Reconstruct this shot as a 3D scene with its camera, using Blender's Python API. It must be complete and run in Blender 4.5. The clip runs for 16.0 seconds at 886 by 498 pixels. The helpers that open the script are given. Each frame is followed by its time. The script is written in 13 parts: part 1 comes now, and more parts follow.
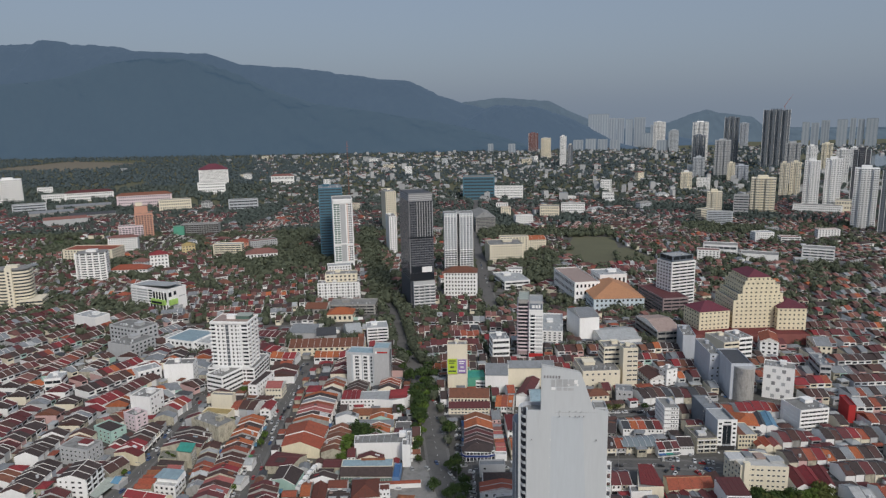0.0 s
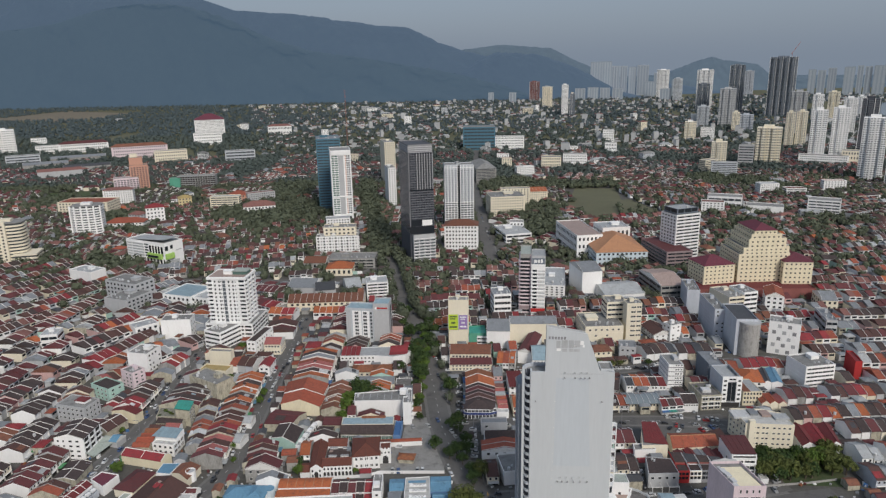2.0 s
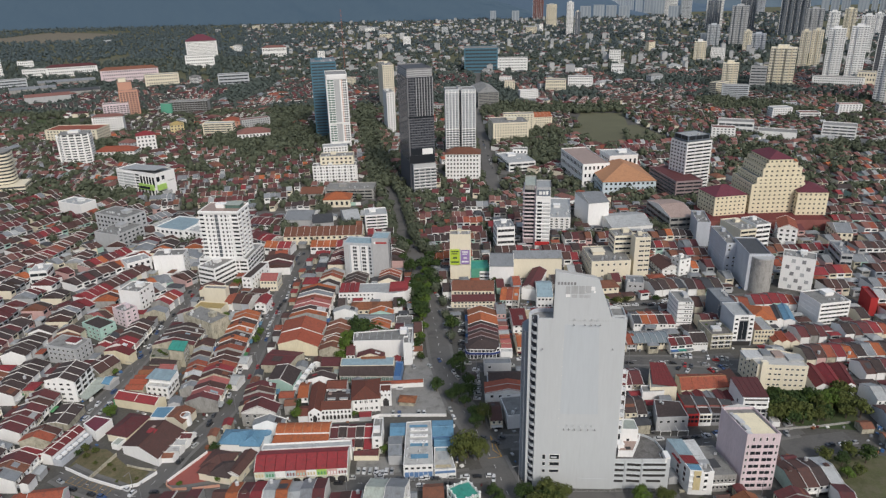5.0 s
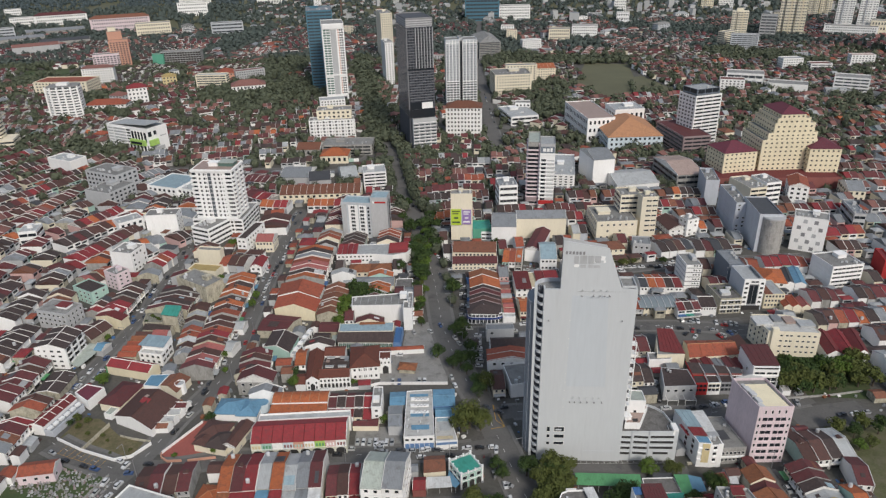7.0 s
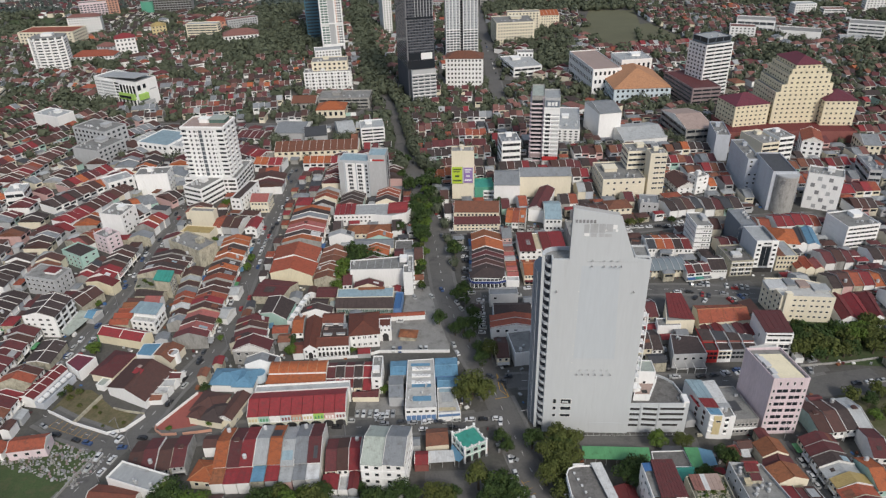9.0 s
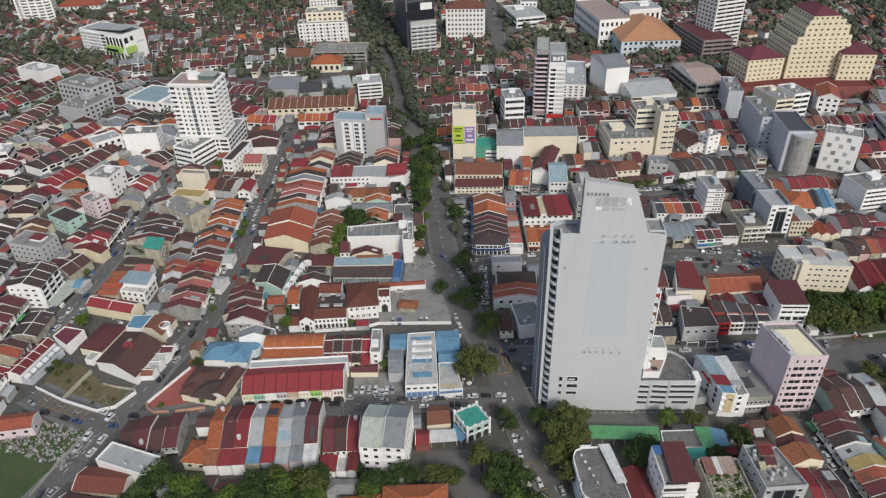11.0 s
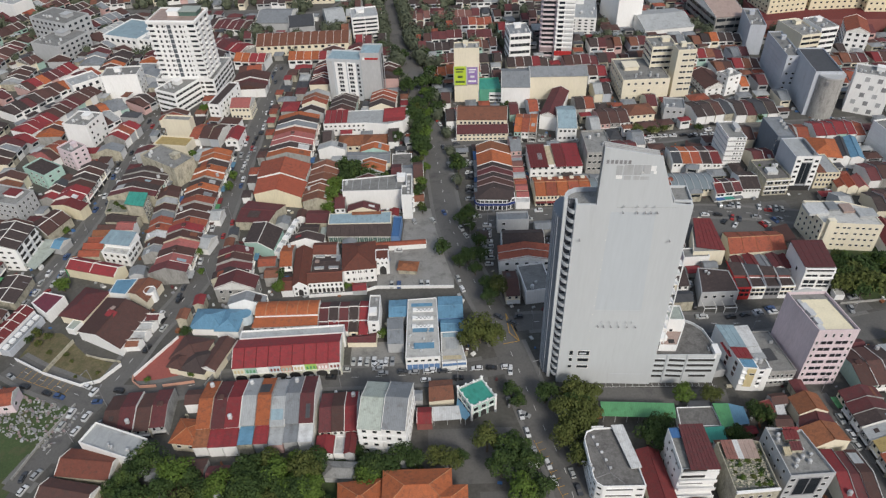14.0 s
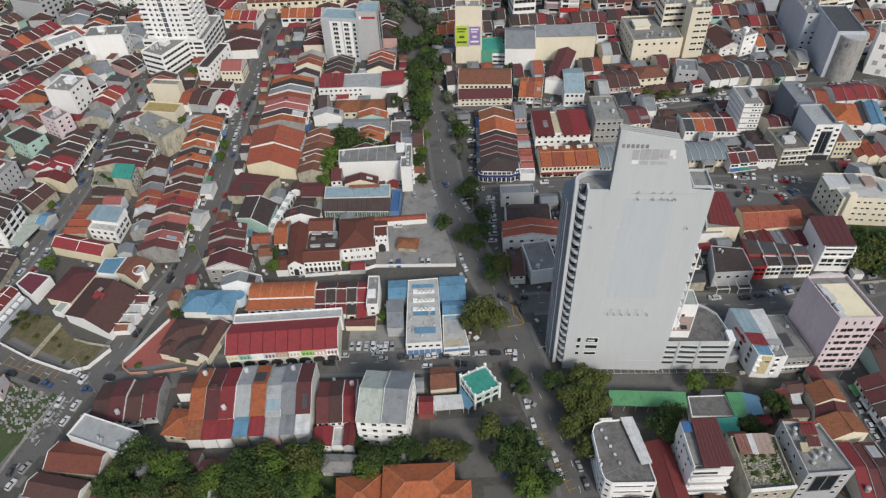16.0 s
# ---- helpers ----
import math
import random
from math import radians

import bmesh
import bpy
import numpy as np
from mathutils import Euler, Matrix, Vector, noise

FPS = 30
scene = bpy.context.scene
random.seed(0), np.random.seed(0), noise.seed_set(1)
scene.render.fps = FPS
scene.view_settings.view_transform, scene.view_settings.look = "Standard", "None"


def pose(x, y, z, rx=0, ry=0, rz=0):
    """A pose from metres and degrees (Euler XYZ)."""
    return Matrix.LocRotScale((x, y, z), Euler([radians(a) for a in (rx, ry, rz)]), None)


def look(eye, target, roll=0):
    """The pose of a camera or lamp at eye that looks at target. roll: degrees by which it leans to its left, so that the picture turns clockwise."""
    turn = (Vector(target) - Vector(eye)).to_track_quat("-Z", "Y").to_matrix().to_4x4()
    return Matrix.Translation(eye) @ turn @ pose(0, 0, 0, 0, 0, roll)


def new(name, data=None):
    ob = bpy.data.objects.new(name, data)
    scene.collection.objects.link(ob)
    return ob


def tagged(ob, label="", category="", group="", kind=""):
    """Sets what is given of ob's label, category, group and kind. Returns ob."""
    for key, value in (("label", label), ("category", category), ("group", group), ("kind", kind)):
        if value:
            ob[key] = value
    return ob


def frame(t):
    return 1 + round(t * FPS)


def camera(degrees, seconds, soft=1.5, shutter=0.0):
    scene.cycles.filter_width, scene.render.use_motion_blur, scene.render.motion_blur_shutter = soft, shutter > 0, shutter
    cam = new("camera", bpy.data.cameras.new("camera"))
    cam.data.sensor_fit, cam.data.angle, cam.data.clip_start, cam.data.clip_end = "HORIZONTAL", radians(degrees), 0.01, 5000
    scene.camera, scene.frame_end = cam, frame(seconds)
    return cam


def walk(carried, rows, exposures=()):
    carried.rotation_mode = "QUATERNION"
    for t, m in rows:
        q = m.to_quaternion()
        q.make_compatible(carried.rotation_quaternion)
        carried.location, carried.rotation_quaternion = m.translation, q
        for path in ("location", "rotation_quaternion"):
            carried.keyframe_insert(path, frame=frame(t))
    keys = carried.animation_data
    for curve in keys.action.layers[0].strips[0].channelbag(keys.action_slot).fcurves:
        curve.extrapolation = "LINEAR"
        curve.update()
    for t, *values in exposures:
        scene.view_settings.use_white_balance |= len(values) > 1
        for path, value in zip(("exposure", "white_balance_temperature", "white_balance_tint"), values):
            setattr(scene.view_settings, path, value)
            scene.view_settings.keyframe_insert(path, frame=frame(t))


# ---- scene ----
cam = camera(65.9, 16.0, soft=1.3)
PATH = [
    (0, (1.724, -109.057, 206.584), (1.737, -107.093, 206.206), -1.0),
    (0.5, (1.465, -105.897, 206.61), (1.479, -103.94, 206.198), -0.9),
    (1, (1.251, -102.71, 206.639), (1.264, -100.761, 206.191), -1.0),
    (1.5, (1.125, -99.444, 206.661), (1.138, -97.504, 206.178), -1.0),
    (2, (1.101, -96.118, 206.651), (1.112, -94.186, 206.132), -1.1),
    (2.5, (1.126, -92.726, 206.629), (1.136, -90.804, 206.076), -1.1),
    (3, (1.16, -89.25, 206.595), (1.168, -87.338, 206.007), -1.1),
    (3.5, (1.161, -85.656, 206.567), (1.168, -83.756, 205.943), -1.1),
    (4, (1.128, -81.922, 206.576), (1.134, -80.034, 205.917), -1.2),
    (6.5, (0.677, -62.646, 206.803), (0.679, -60.825, 205.976), -1.4),
    (7, (0.497, -58.703, 206.773), (0.498, -56.896, 205.915), -1.4),
    (7.5, (0.353, -54.744, 206.665), (0.354, -52.953, 205.775), -1.5),
    (8, (0.183, -50.818, 206.523), (0.183, -49.044, 205.601), -1.5),
    (8.5, (-0.019, -46.829, 206.382), (-0.02, -45.071, 205.428), -1.6),
    (9, (-0.183, -42.77, 206.246), (-0.185, -41.03, 205.259), -1.7),
    (11.5, (-0.697, -21.727, 205.3), (-0.703, -20.081, 204.164), -1.9),
    (12, (-0.703, -17.535, 205.155), (-0.71, -15.909, 203.991), -2.0),
    (12.5, (-0.732, -13.388, 205.015), (-0.741, -11.783, 203.822), -2.1),
    (13, (-0.833, -9.129, 204.893), (-0.843, -7.545, 203.671), -2.2),
    (13.5, (-1.022, -4.839, 204.766), (-1.032, -3.276, 203.518), -2.2),
    (14, (-1.232, -0.621, 204.613), (-1.243, 0.919, 203.338), -2.2),
    (14.5, (-1.321, 3.593, 204.489), (-1.334, 5.111, 203.187), -2.3),
    (15, (-1.394, 7.866, 204.389), (-1.408, 9.36, 203.059), -2.3),
    (15.5, (-1.446, 12.185, 204.3), (-1.461, 13.655, 202.944), -2.4),
    (16, (-1.409, 16.512, 204.314), (-1.426, 17.958, 202.933), -2.5),
]
walk(cam, [(t, look(e, g, r)) for t, e, g, r in PATH], ((0.0, -0.28, 6440, 13), (1.5, -0.23, 6460, 13), (4.0, -0.13, 6530, 13), (6.5, -0.09, 6580, 13), (16.0, -0.04, 6560, 12)))

# ---- light ----
world = bpy.data.worlds.new("overcast_sky")
scene.world = world
world.use_nodes = True
wn = world.node_tree.nodes
wn.clear()
sky = wn.new("ShaderNodeTexSky")
sky.sky_type = "NISHITA"
sky.sun_disc = False
sky.sun_elevation = radians(39)
sky.sun_rotation = radians(157)
sky.dust_density = 4.0
sky_bg = wn.new("ShaderNodeBackground")
sky_bg.inputs["Strength"].default_value = 0.04
veil = wn.new("ShaderNodeBackground")
veil.inputs["Color"].default_value = (0.505, 0.632, 0.79, 1)
veil.inputs["Strength"].default_value = 0.425
both = wn.new("ShaderNodeAddShader")
wout = wn.new("ShaderNodeOutputWorld")
world.node_tree.links.new(sky.outputs[0], sky_bg.inputs["Color"])
world.node_tree.links.new(sky_bg.outputs[0], both.inputs[0])
world.node_tree.links.new(veil.outputs[0], both.inputs[1])
world.node_tree.links.new(both.outputs[0], wout.inputs[0])

sun_data = bpy.data.lights.new("sun", "SUN")
sun_data.energy = 2.5
sun_data.angle = radians(14)
sun_data.color = (1.0, 0.965, 0.875)
sun = new("sun", sun_data)
sun.matrix_world = look((105, -250, 222), (0, 0, 0))
scene.view_settings.exposure = 0.0


# ---- materials ----
def material(name, base, rough=0.8, var=0.18, scale=0.35, fine=3.0, bump=0.15, stretch=(1, 1, 1), rand=0.25, metal=0.0, stain=None, stain_at=0.62, rib=0.0, rib_scale=0.55, mosaic=0.0, cell=(1.1, 2.4)):
    """Procedural surface: two scales of noise in tone, a shift by object, and fine relief."""
    m = bpy.data.materials.new(name)
    m.use_nodes = True
    nt = m.node_tree
    n, li = nt.nodes, nt.links
    bs = n["Principled BSDF"]
    bs.inputs["Roughness"].default_value = rough
    bs.inputs["Metallic"].default_value = metal
    geo = n.new("ShaderNodeNewGeometry")
    mp = n.new("ShaderNodeMapping")
    mp.inputs["Scale"].default_value = stretch
    li.new(geo.outputs["Position"], mp.inputs["Vector"])
    big = n.new("ShaderNodeTexNoise")
    big.inputs["Scale"].default_value = scale
    big.inputs["Detail"].default_value = 5
    big.inputs["Roughness"].default_value = 0.65
    li.new(mp.outputs[0], big.inputs["Vector"])
    small = n.new("ShaderNodeTexNoise")
    small.inputs["Scale"].default_value = fine
    small.inputs["Detail"].default_value = 3
    li.new(mp.outputs[0], small.inputs["Vector"])
    info = n.new("ShaderNodeObjectInfo")

    def math_node(op, a, b):
        k = n.new("ShaderNodeMath")
        k.operation = op
        for i, v in enumerate((a, b)):
            if isinstance(v, (int, float)):
                k.inputs[i].default_value = v
            else:
                li.new(v, k.inputs[i])
        return k.outputs[0]

    tone = math_node("ADD", math_node("MULTIPLY", big.outputs["Fac"], var * 2.2), math_node("MULTIPLY", small.outputs["Fac"], var * 2.4))
    tone = math_node("ADD", tone, 1 - var * 2.3)
    chance = math_node("FRACT", math_node("ADD", info.outputs["Random"], geo.outputs["Random Per Island"]), 0.0)
    tone = math_node("MULTIPLY", tone, math_node("ADD", math_node("MULTIPLY", chance, rand), 1 - rand / 2))
    if rib:
        # courses of tiles or sheet ribs, running from ridge to eave
        co = n.new("ShaderNodeTexCoord")
        wave = n.new("ShaderNodeTexWave")
        wave.inputs["Scale"].default_value = rib_scale
        wave.inputs["Distortion"].default_value = 1.2
        wave.inputs["Detail"].default_value = 2
        wave.inputs["Detail Scale"].default_value = 1.5
        li.new(co.outputs["Object"], wave.inputs["Vector"])
        tone = math_node("MULTIPLY", tone, math_node("ADD", math_node("MULTIPLY", wave.outputs["Fac"], rib * 2), 1 - rib))
    if mosaic:
        # sheets and relaid patches of tiles, each a little lighter or darker
        co2 = n.new("ShaderNodeTexCoord")
        lay = n.new("ShaderNodeTexBrick")
        lay.inputs["Color1"].default_value = (0, 0, 0, 1)
        lay.inputs["Color2"].default_value = (1, 1, 1, 1)
        lay.inputs["Mortar"].default_value = (0.25, 0.25, 0.25, 1)
        lay.inputs["Mortar Size"].default_value = 0.06
        lay.inputs["Scale"].default_value = 1.0
        lay.inputs["Brick Width"].default_value = cell[0]
        lay.inputs["Row Height"].default_value = cell[1]
        li.new(co2.outputs["Object"], lay.inputs["Vector"])
        tone = math_node("MULTIPLY", tone, math_node("ADD", math_node("MULTIPLY", lay.outputs["Color"], mosaic * 2), 1 - mosaic))
    mix = n.new("ShaderNodeMix")
    mix.data_type = "RGBA"
    mix.blend_type = "MULTIPLY"
    mix.inputs["Factor"].default_value = 1
    mix.inputs["A"].default_value = (*base, 1)
    comb = n.new("ShaderNodeCombineColor")
    for i in range(3):
        li.new(tone, comb.inputs[i])
    li.new(comb.outputs[0], mix.inputs["B"])
    out = mix.outputs["Result"]
    if stain:
        spots = n.new("ShaderNodeTexNoise")
        spots.inputs["Scale"].default_value = scale * 1.7
        spots.inputs["Detail"].default_value = 8
        spots.inputs["Roughness"].default_value = 0.7
        li.new(mp.outputs[0], spots.inputs["Vector"])
        ramp = n.new("ShaderNodeMapRange")
        ramp.inputs["From Min"].default_value = stain_at - 0.07
        ramp.inputs["From Max"].default_value = stain_at + 0.10
        ramp.inputs["To Max"].default_value = 0.75
        li.new(spots.outputs["Fac"], ramp.inputs["Value"])
        over = n.new("ShaderNodeMix")
        over.data_type = "RGBA"
        li.new(ramp.outputs[0], over.inputs["Factor"])
        li.new(out, over.inputs["A"])
        over.inputs["B"].default_value = (*stain, 1)
        out = over.outputs["Result"]
    li.new(out, bs.inputs["Base Color"])
    if bump:
        bp = n.new("ShaderNodeBump")
        bp.inputs["Strength"].default_value = bump
        bp.inputs["Distance"].default_value = 0.1
        li.new(small.outputs["Fac"], bp.inputs["Height"])
        li.new(bp.outputs[0], bs.inputs["Normal"])
    return m


ROOFS = {
    "orange": ((0.39, 0.112, 0.042), (0.13, 0.06, 0.04)), "terracotta": ((0.29, 0.076, 0.042), (0.10, 0.05, 0.04)),
    "red": ((0.24, 0.030, 0.035), (0.12, 0.045, 0.045)), "pink": ((0.35, 0.11, 0.10), (0.17, 0.10, 0.09)),
    "brown": ((0.088, 0.042, 0.035), (0.06, 0.042, 0.038)), "brown2": ((0.20, 0.080, 0.048), (0.08, 0.05, 0.04)),
    "maroon": ((0.118, 0.032, 0.034), (0.07, 0.042, 0.042)), "darkbrown": ((0.052, 0.037, 0.035), (0.09, 0.064, 0.058)),
    # weathered: worn dull red, also used to put haze into far roofs.
    "weathered": ((0.21, 0.095, 0.08), (0.13, 0.08, 0.07)), "peach_roof": ((0.42, 0.21, 0.11), (0.24, 0.14, 0.09)), "darkred": ((0.155, 0.026, 0.027), (0.10, 0.035, 0.035)), "vermilion": ((0.34, 0.082, 0.044), (0.19, 0.06, 0.04)), "oxide": ((0.145, 0.046, 0.030), (0.085, 0.04, 0.03)), "rust": ((0.25, 0.095, 0.045), (0.11, 0.055, 0.035)), "maroonroof": ((0.13, 0.028, 0.045), (0.09, 0.04, 0.05)), "cream": ((0.50, 0.42, 0.26), (0.28, 0.23, 0.16)),
}
METALS = {
    "metal": (0.22, 0.235, 0.25), "lightmetal": (0.37, 0.385, 0.39), "darkmetal": (0.06, 0.062, 0.068), "paleblue": (0.27, 0.37, 0.42),
    "blue": (0.12, 0.26, 0.38), "bluetarp": (0.05, 0.14, 0.32), "turquoise": (0.045, 0.29, 0.23), "green": (0.085, 0.27, 0.12),
    "white": (0.58, 0.59, 0.59), "yellow": (0.40, 0.30, 0.12), "pinkmetal": (0.36, 0.27, 0.235), "cream_roof": (0.50, 0.43, 0.29), "palegreen": (0.36, 0.40, 0.36),
}
WALLS = {
    "white": (0.835, 0.835, 0.825), "grey": (0.44, 0.45, 0.46), "dark_grey": (0.25, 0.25, 0.26), "cream": (0.76, 0.70, 0.56),
    "pastel": (0.66, 0.66, 0.55), "mint": (0.38, 0.55, 0.49), "blue": (0.12, 0.22, 0.40), "bluegrey": (0.47, 0.50, 0.55),
    # First three tones: distant slabs paled and blued, haze in the paint.
    "haze_slab": (0.33, 0.375, 0.42), "haze_strip": (0.25, 0.29, 0.335), "haze_dim": (0.27, 0.315, 0.36), "mauve": (0.30, 0.235, 0.24), "lime": (0.36, 0.56, 0.14), "brick": (0.24, 0.085, 0.075), "green": (0.10, 0.3, 0.15), "pinkwhite": (0.68, 0.57, 0.60), "pink": (0.60, 0.40, 0.38),
    "greennet": (0.10, 0.34, 0.24), "darkslate": (0.15, 0.178, 0.215), "charcoal": (0.06, 0.066, 0.082), "blueglass": (0.07, 0.175, 0.24),
    "yellowcream": (0.74, 0.67, 0.49), "paleblue_wall": (0.55, 0.63, 0.68), "redpaint": (0.42, 0.03, 0.03), "yellow": (0.62, 0.52, 0.30),
    # pale_slab: white dulled by haze for far blocks, plain pale grey nearer.
    "navy": (0.035, 0.06, 0.22), "slate": (0.20, 0.225, 0.255), "pale_slab": (0.50, 0.53, 0.56), "peach": (0.55, 0.30, 0.22), "panel": (0.555, 0.58, 0.595), "inset": (0.515, 0.552, 0.582),
}
MAT = {}
for k, (c, st) in ROOFS.items():
    MAT[k] = material("roof_tiles_" + k, c, 0.78, 0.26, 0.42, 2.6, 0.4, (1, 1, 1), 0.36, 0, st, 0.57, 0.07, 0.75, 0.07, (0.45, 0.6))
for k, c in METALS.items():
    MAT[k] = material("sheet_roof_" + k, c, 0.55, 0.16, 0.22, 2.0, 0.2, (1, 1, 1), 0.2, 0.0, (c[0] * 0.55, c[1] * 0.50, c[2] * 0.47), 0.60, 0.06, 0.5, 0.07, (1.0, 3.0))
for k, c in WALLS.items():
    MAT["w_" + k] = material("painted_wall_" + k, c, 0.85, 0.13, 0.2, 1.8, 0.06, (1, 1, 0.22), 0.12, 0, (c[0] * 0.64, c[1] * 0.61, c[2] * 0.57), 0.655)
for k in ("white", "cream"):
    c = WALLS[k]
    MAT["w_" + k] = material("fresh_paint_" + k, c, 0.8, 0.08, 0.2, 1.8, 0.05, (1, 1, 0.22), 0.12, 0, (c[0] * 0.74, c[1] * 0.71, c[2] * 0.67), 0.67)
for k in ("panel", "inset", "slate"):
    c = WALLS[k]
    MAT["w_" + k] = material("smooth_cladding_" + k, c, 0.7, 0.05, 0.09, 1.2, 0.03, (1, 1, 0.10), 0.05, 0, (c[0] * 0.78, c[1] * 0.77, c[2] * 0.76), 0.66)
MAT["concrete"] = material("flat_roof_concrete", (0.235, 0.235, 0.228), 0.9, 0.30, 0.15, 1.6, 0.2, (1, 1, 1), 0.3, 0, (0.09, 0.088, 0.085), 0.58)
MAT["darkconcrete"] = material("weathered_roof_concrete", (0.15, 0.145, 0.14), 0.92, 0.35, 0.2, 1.6, 0.2, (1, 1, 1), 0.2, 0, (0.07, 0.066, 0.062), 0.56)
MAT["w_concrete"] = material("raw_concrete", (0.33, 0.325, 0.31), 0.9, 0.22, 0.2, 1.6, 0.2, (1, 1, 0.3), 0.15, 0, (0.14, 0.135, 0.125), 0.58)
MAT["w_stained"] = material("stained_plaster", (0.45, 0.42, 0.33), 0.92, 0.3, 0.3, 1.8, 0.3, (1, 1, 0.5), 0.15, 0, (0.19, 0.18, 0.15), 0.54)
MAT["weathered_white"] = material("weathered_white_deck", (0.47, 0.47, 0.455), 0.85, 0.22, 0.16, 1.6, 0.15, (1, 1, 1), 0.2, 0, (0.24, 0.235, 0.22), 0.57)
MAT["rubble"] = material("overgrown_rubble", (0.24, 0.23, 0.2), 0.95, 0.55, 0.6, 2.6, 0.8, (1, 1, 1), 0.2, 0, (0.05, 0.085, 0.03), 0.53)
MAT["asphalt"] = material("asphalt", (0.122, 0.118, 0.113), 0.9, 0.20, 0.06, 1.2, 0.08, (1, 1, 1), 0.1, 0, (0.06, 0.06, 0.062), 0.6)
MAT["ground"] = material("town_ground", (0.092, 0.088, 0.081), 0.93, 0.35, 0.045, 0.8, 0.15, (1, 1, 1), 0, 0, (0.06, 0.062, 0.05), 0.56)
MAT["pavement"] = material("pavement", (0.16, 0.157, 0.15), 0.9, 0.22, 0.2, 2.0, 0.1, (1, 1, 1), 0.1, 0, (0.13, 0.125, 0.12), 0.6)
MAT["grass"] = material("grass", (0.05, 0.078, 0.028), 0.95, 0.35, 0.08, 1.4, 0.4, (1, 1, 1), 0.2, 0, (0.10, 0.09, 0.05), 0.56)
MAT["dryfield"] = material("dry_brown_grass", (0.17, 0.145, 0.105), 0.95, 0.22, 0.02, 0.5, 0.1, (1, 1, 1), 0.1)
MAT["scrub"] = material("scrubby_dry_grass", (0.085, 0.092, 0.04), 0.95, 0.35, 0.12, 1.2, 0.2, (1, 1, 1), 0.1, 0, (0.13, 0.115, 0.075), 0.5)
MAT["dry_lot"] = material("dry_lot_grass", (0.15, 0.125, 0.07), 0.95, 0.35, 0.16, 1.6, 0.3, (1, 1, 1), 0.1, 0, (0.075, 0.082, 0.034), 0.52)
MAT["field"] = material("dry_playing_field", (0.112, 0.112, 0.066), 0.95, 0.22, 0.02, 0.5, 0.1, (1, 1, 1), 0.1)
MAT["red_paving"] = material("red_paving", (0.30, 0.09, 0.075), 0.9, 0.2, 0.25, 2.0, 0.1)
MAT["lot"] = material("concrete_yard", (0.25, 0.245, 0.235), 0.92, 0.25, 0.12, 1.5, 0.1, (1, 1, 1), 0.1, 0, (0.12, 0.118, 0.112), 0.58)
MAT["line"] = material("road_paint", (0.62, 0.62, 0.60), 0.8, 0.25, 0.8, 3.0, 0)
MAT["line_yellow"] = material("yellow_road_paint", (0.52, 0.30, 0.05), 0.8, 0.25, 0.8, 3.0, 0)
MAT["bark"] = material("bark", (0.10, 0.08, 0.06), 0.95, 0.3, 1.0, 6.0, 0.5)
MAT["white_trim"] = material("white_trim", (0.74, 0.73, 0.70), 0.85, 0.2, 0.5, 2.5, 0.05, (1, 1, 1), 0.3, 0, (0.34, 0.32, 0.30), 0.6)
# Near-black sheets paint the shade inside openings that are not cut.
MAT["dark_void"] = material("opening_shade_paint", (0.035, 0.034, 0.034), 0.9, 0.3, 0.5, 2.0, 0)
MAT["tyre"] = material("tyre_rubber", (0.02, 0.02, 0.02), 0.9, 0.1)
MAT["tank"] = material("water_tank", (0.50, 0.51, 0.52), 0.5, 0.15, 0.6, 3.0, 0.05, (1, 1, 1), 0.5)


def leaf_material(name, base, bright):
    m = material(name, base, 0.75, 0.28, 0.12, 1.0, 0.0, (1, 1, 1), 0.42, 0, bright, 0.6)
    m.node_tree.nodes["Principled BSDF"].inputs["Specular IOR Level"].default_value = 0.2
    return m


MAT["leaf"] = leaf_material("foliage_dark", (0.036, 0.062, 0.019), (0.095, 0.135, 0.030))
MAT["leaf2"] = leaf_material("foliage_bright", (0.078, 0.126, 0.024), (0.13, 0.17, 0.036))
# Next three: foliage paled by distance, haze put into the base colours.
MAT["leaf_mid"] = leaf_material("foliage_grey_green", (0.092, 0.108, 0.072), (0.125, 0.132, 0.082))
MAT["leaf_dry"] = leaf_material("foliage_far_haze", (0.076, 0.097, 0.088), (0.098, 0.112, 0.098))
MAT["leaf_haze"] = leaf_material("foliage_blue_haze", (0.078, 0.104, 0.112), (0.105, 0.125, 0.125))
MAT["leaf3"] = leaf_material("foliage_olive", (0.076, 0.092, 0.026), (0.125, 0.128, 0.036))


def glass_material(name, base):
    m = bpy.data.materials.new(name)
    m.use_nodes = True
    bs = m.node_tree.nodes["Principled BSDF"]
    bs.inputs["Base Color"].default_value = (*base, 1)
    bs.inputs["Roughness"].default_value = 0.12
    bs.inputs["Specular IOR Level"].default_value = 0.6
    return m


MAT["glass"] = glass_material("window_glass", (0.022, 0.027, 0.033))
# Two paler panes for far buildings: haze put into the base colour.
MAT["glass_mid"] = glass_material("hazy_window_glass", (0.065, 0.075, 0.085))
MAT["glass_pale"] = glass_material("pale_hazy_glass", (0.11, 0.125, 0.14))
MAT["glass_canopy"] = glass_material("canopy_glass", (0.20, 0.235, 0.25))
MAT["glass_green"] = glass_material("green_tinted_glass", (0.10, 0.17, 0.15))
MAT["sign_lime"] = material("lime_sign", (0.45, 0.58, 0.05), 0.6, 0.08)
MAT["sign_purple"] = material("purple_sign", (0.33, 0.22, 0.50), 0.6, 0.2, 0.5)
MAT["sign_dark"] = material("dark_lettering", (0.06, 0.10, 0.04), 0.6, 0.05)
MAT["sign_white"] = material("white_lettering", (0.75, 0.75, 0.75), 0.6, 0.05)
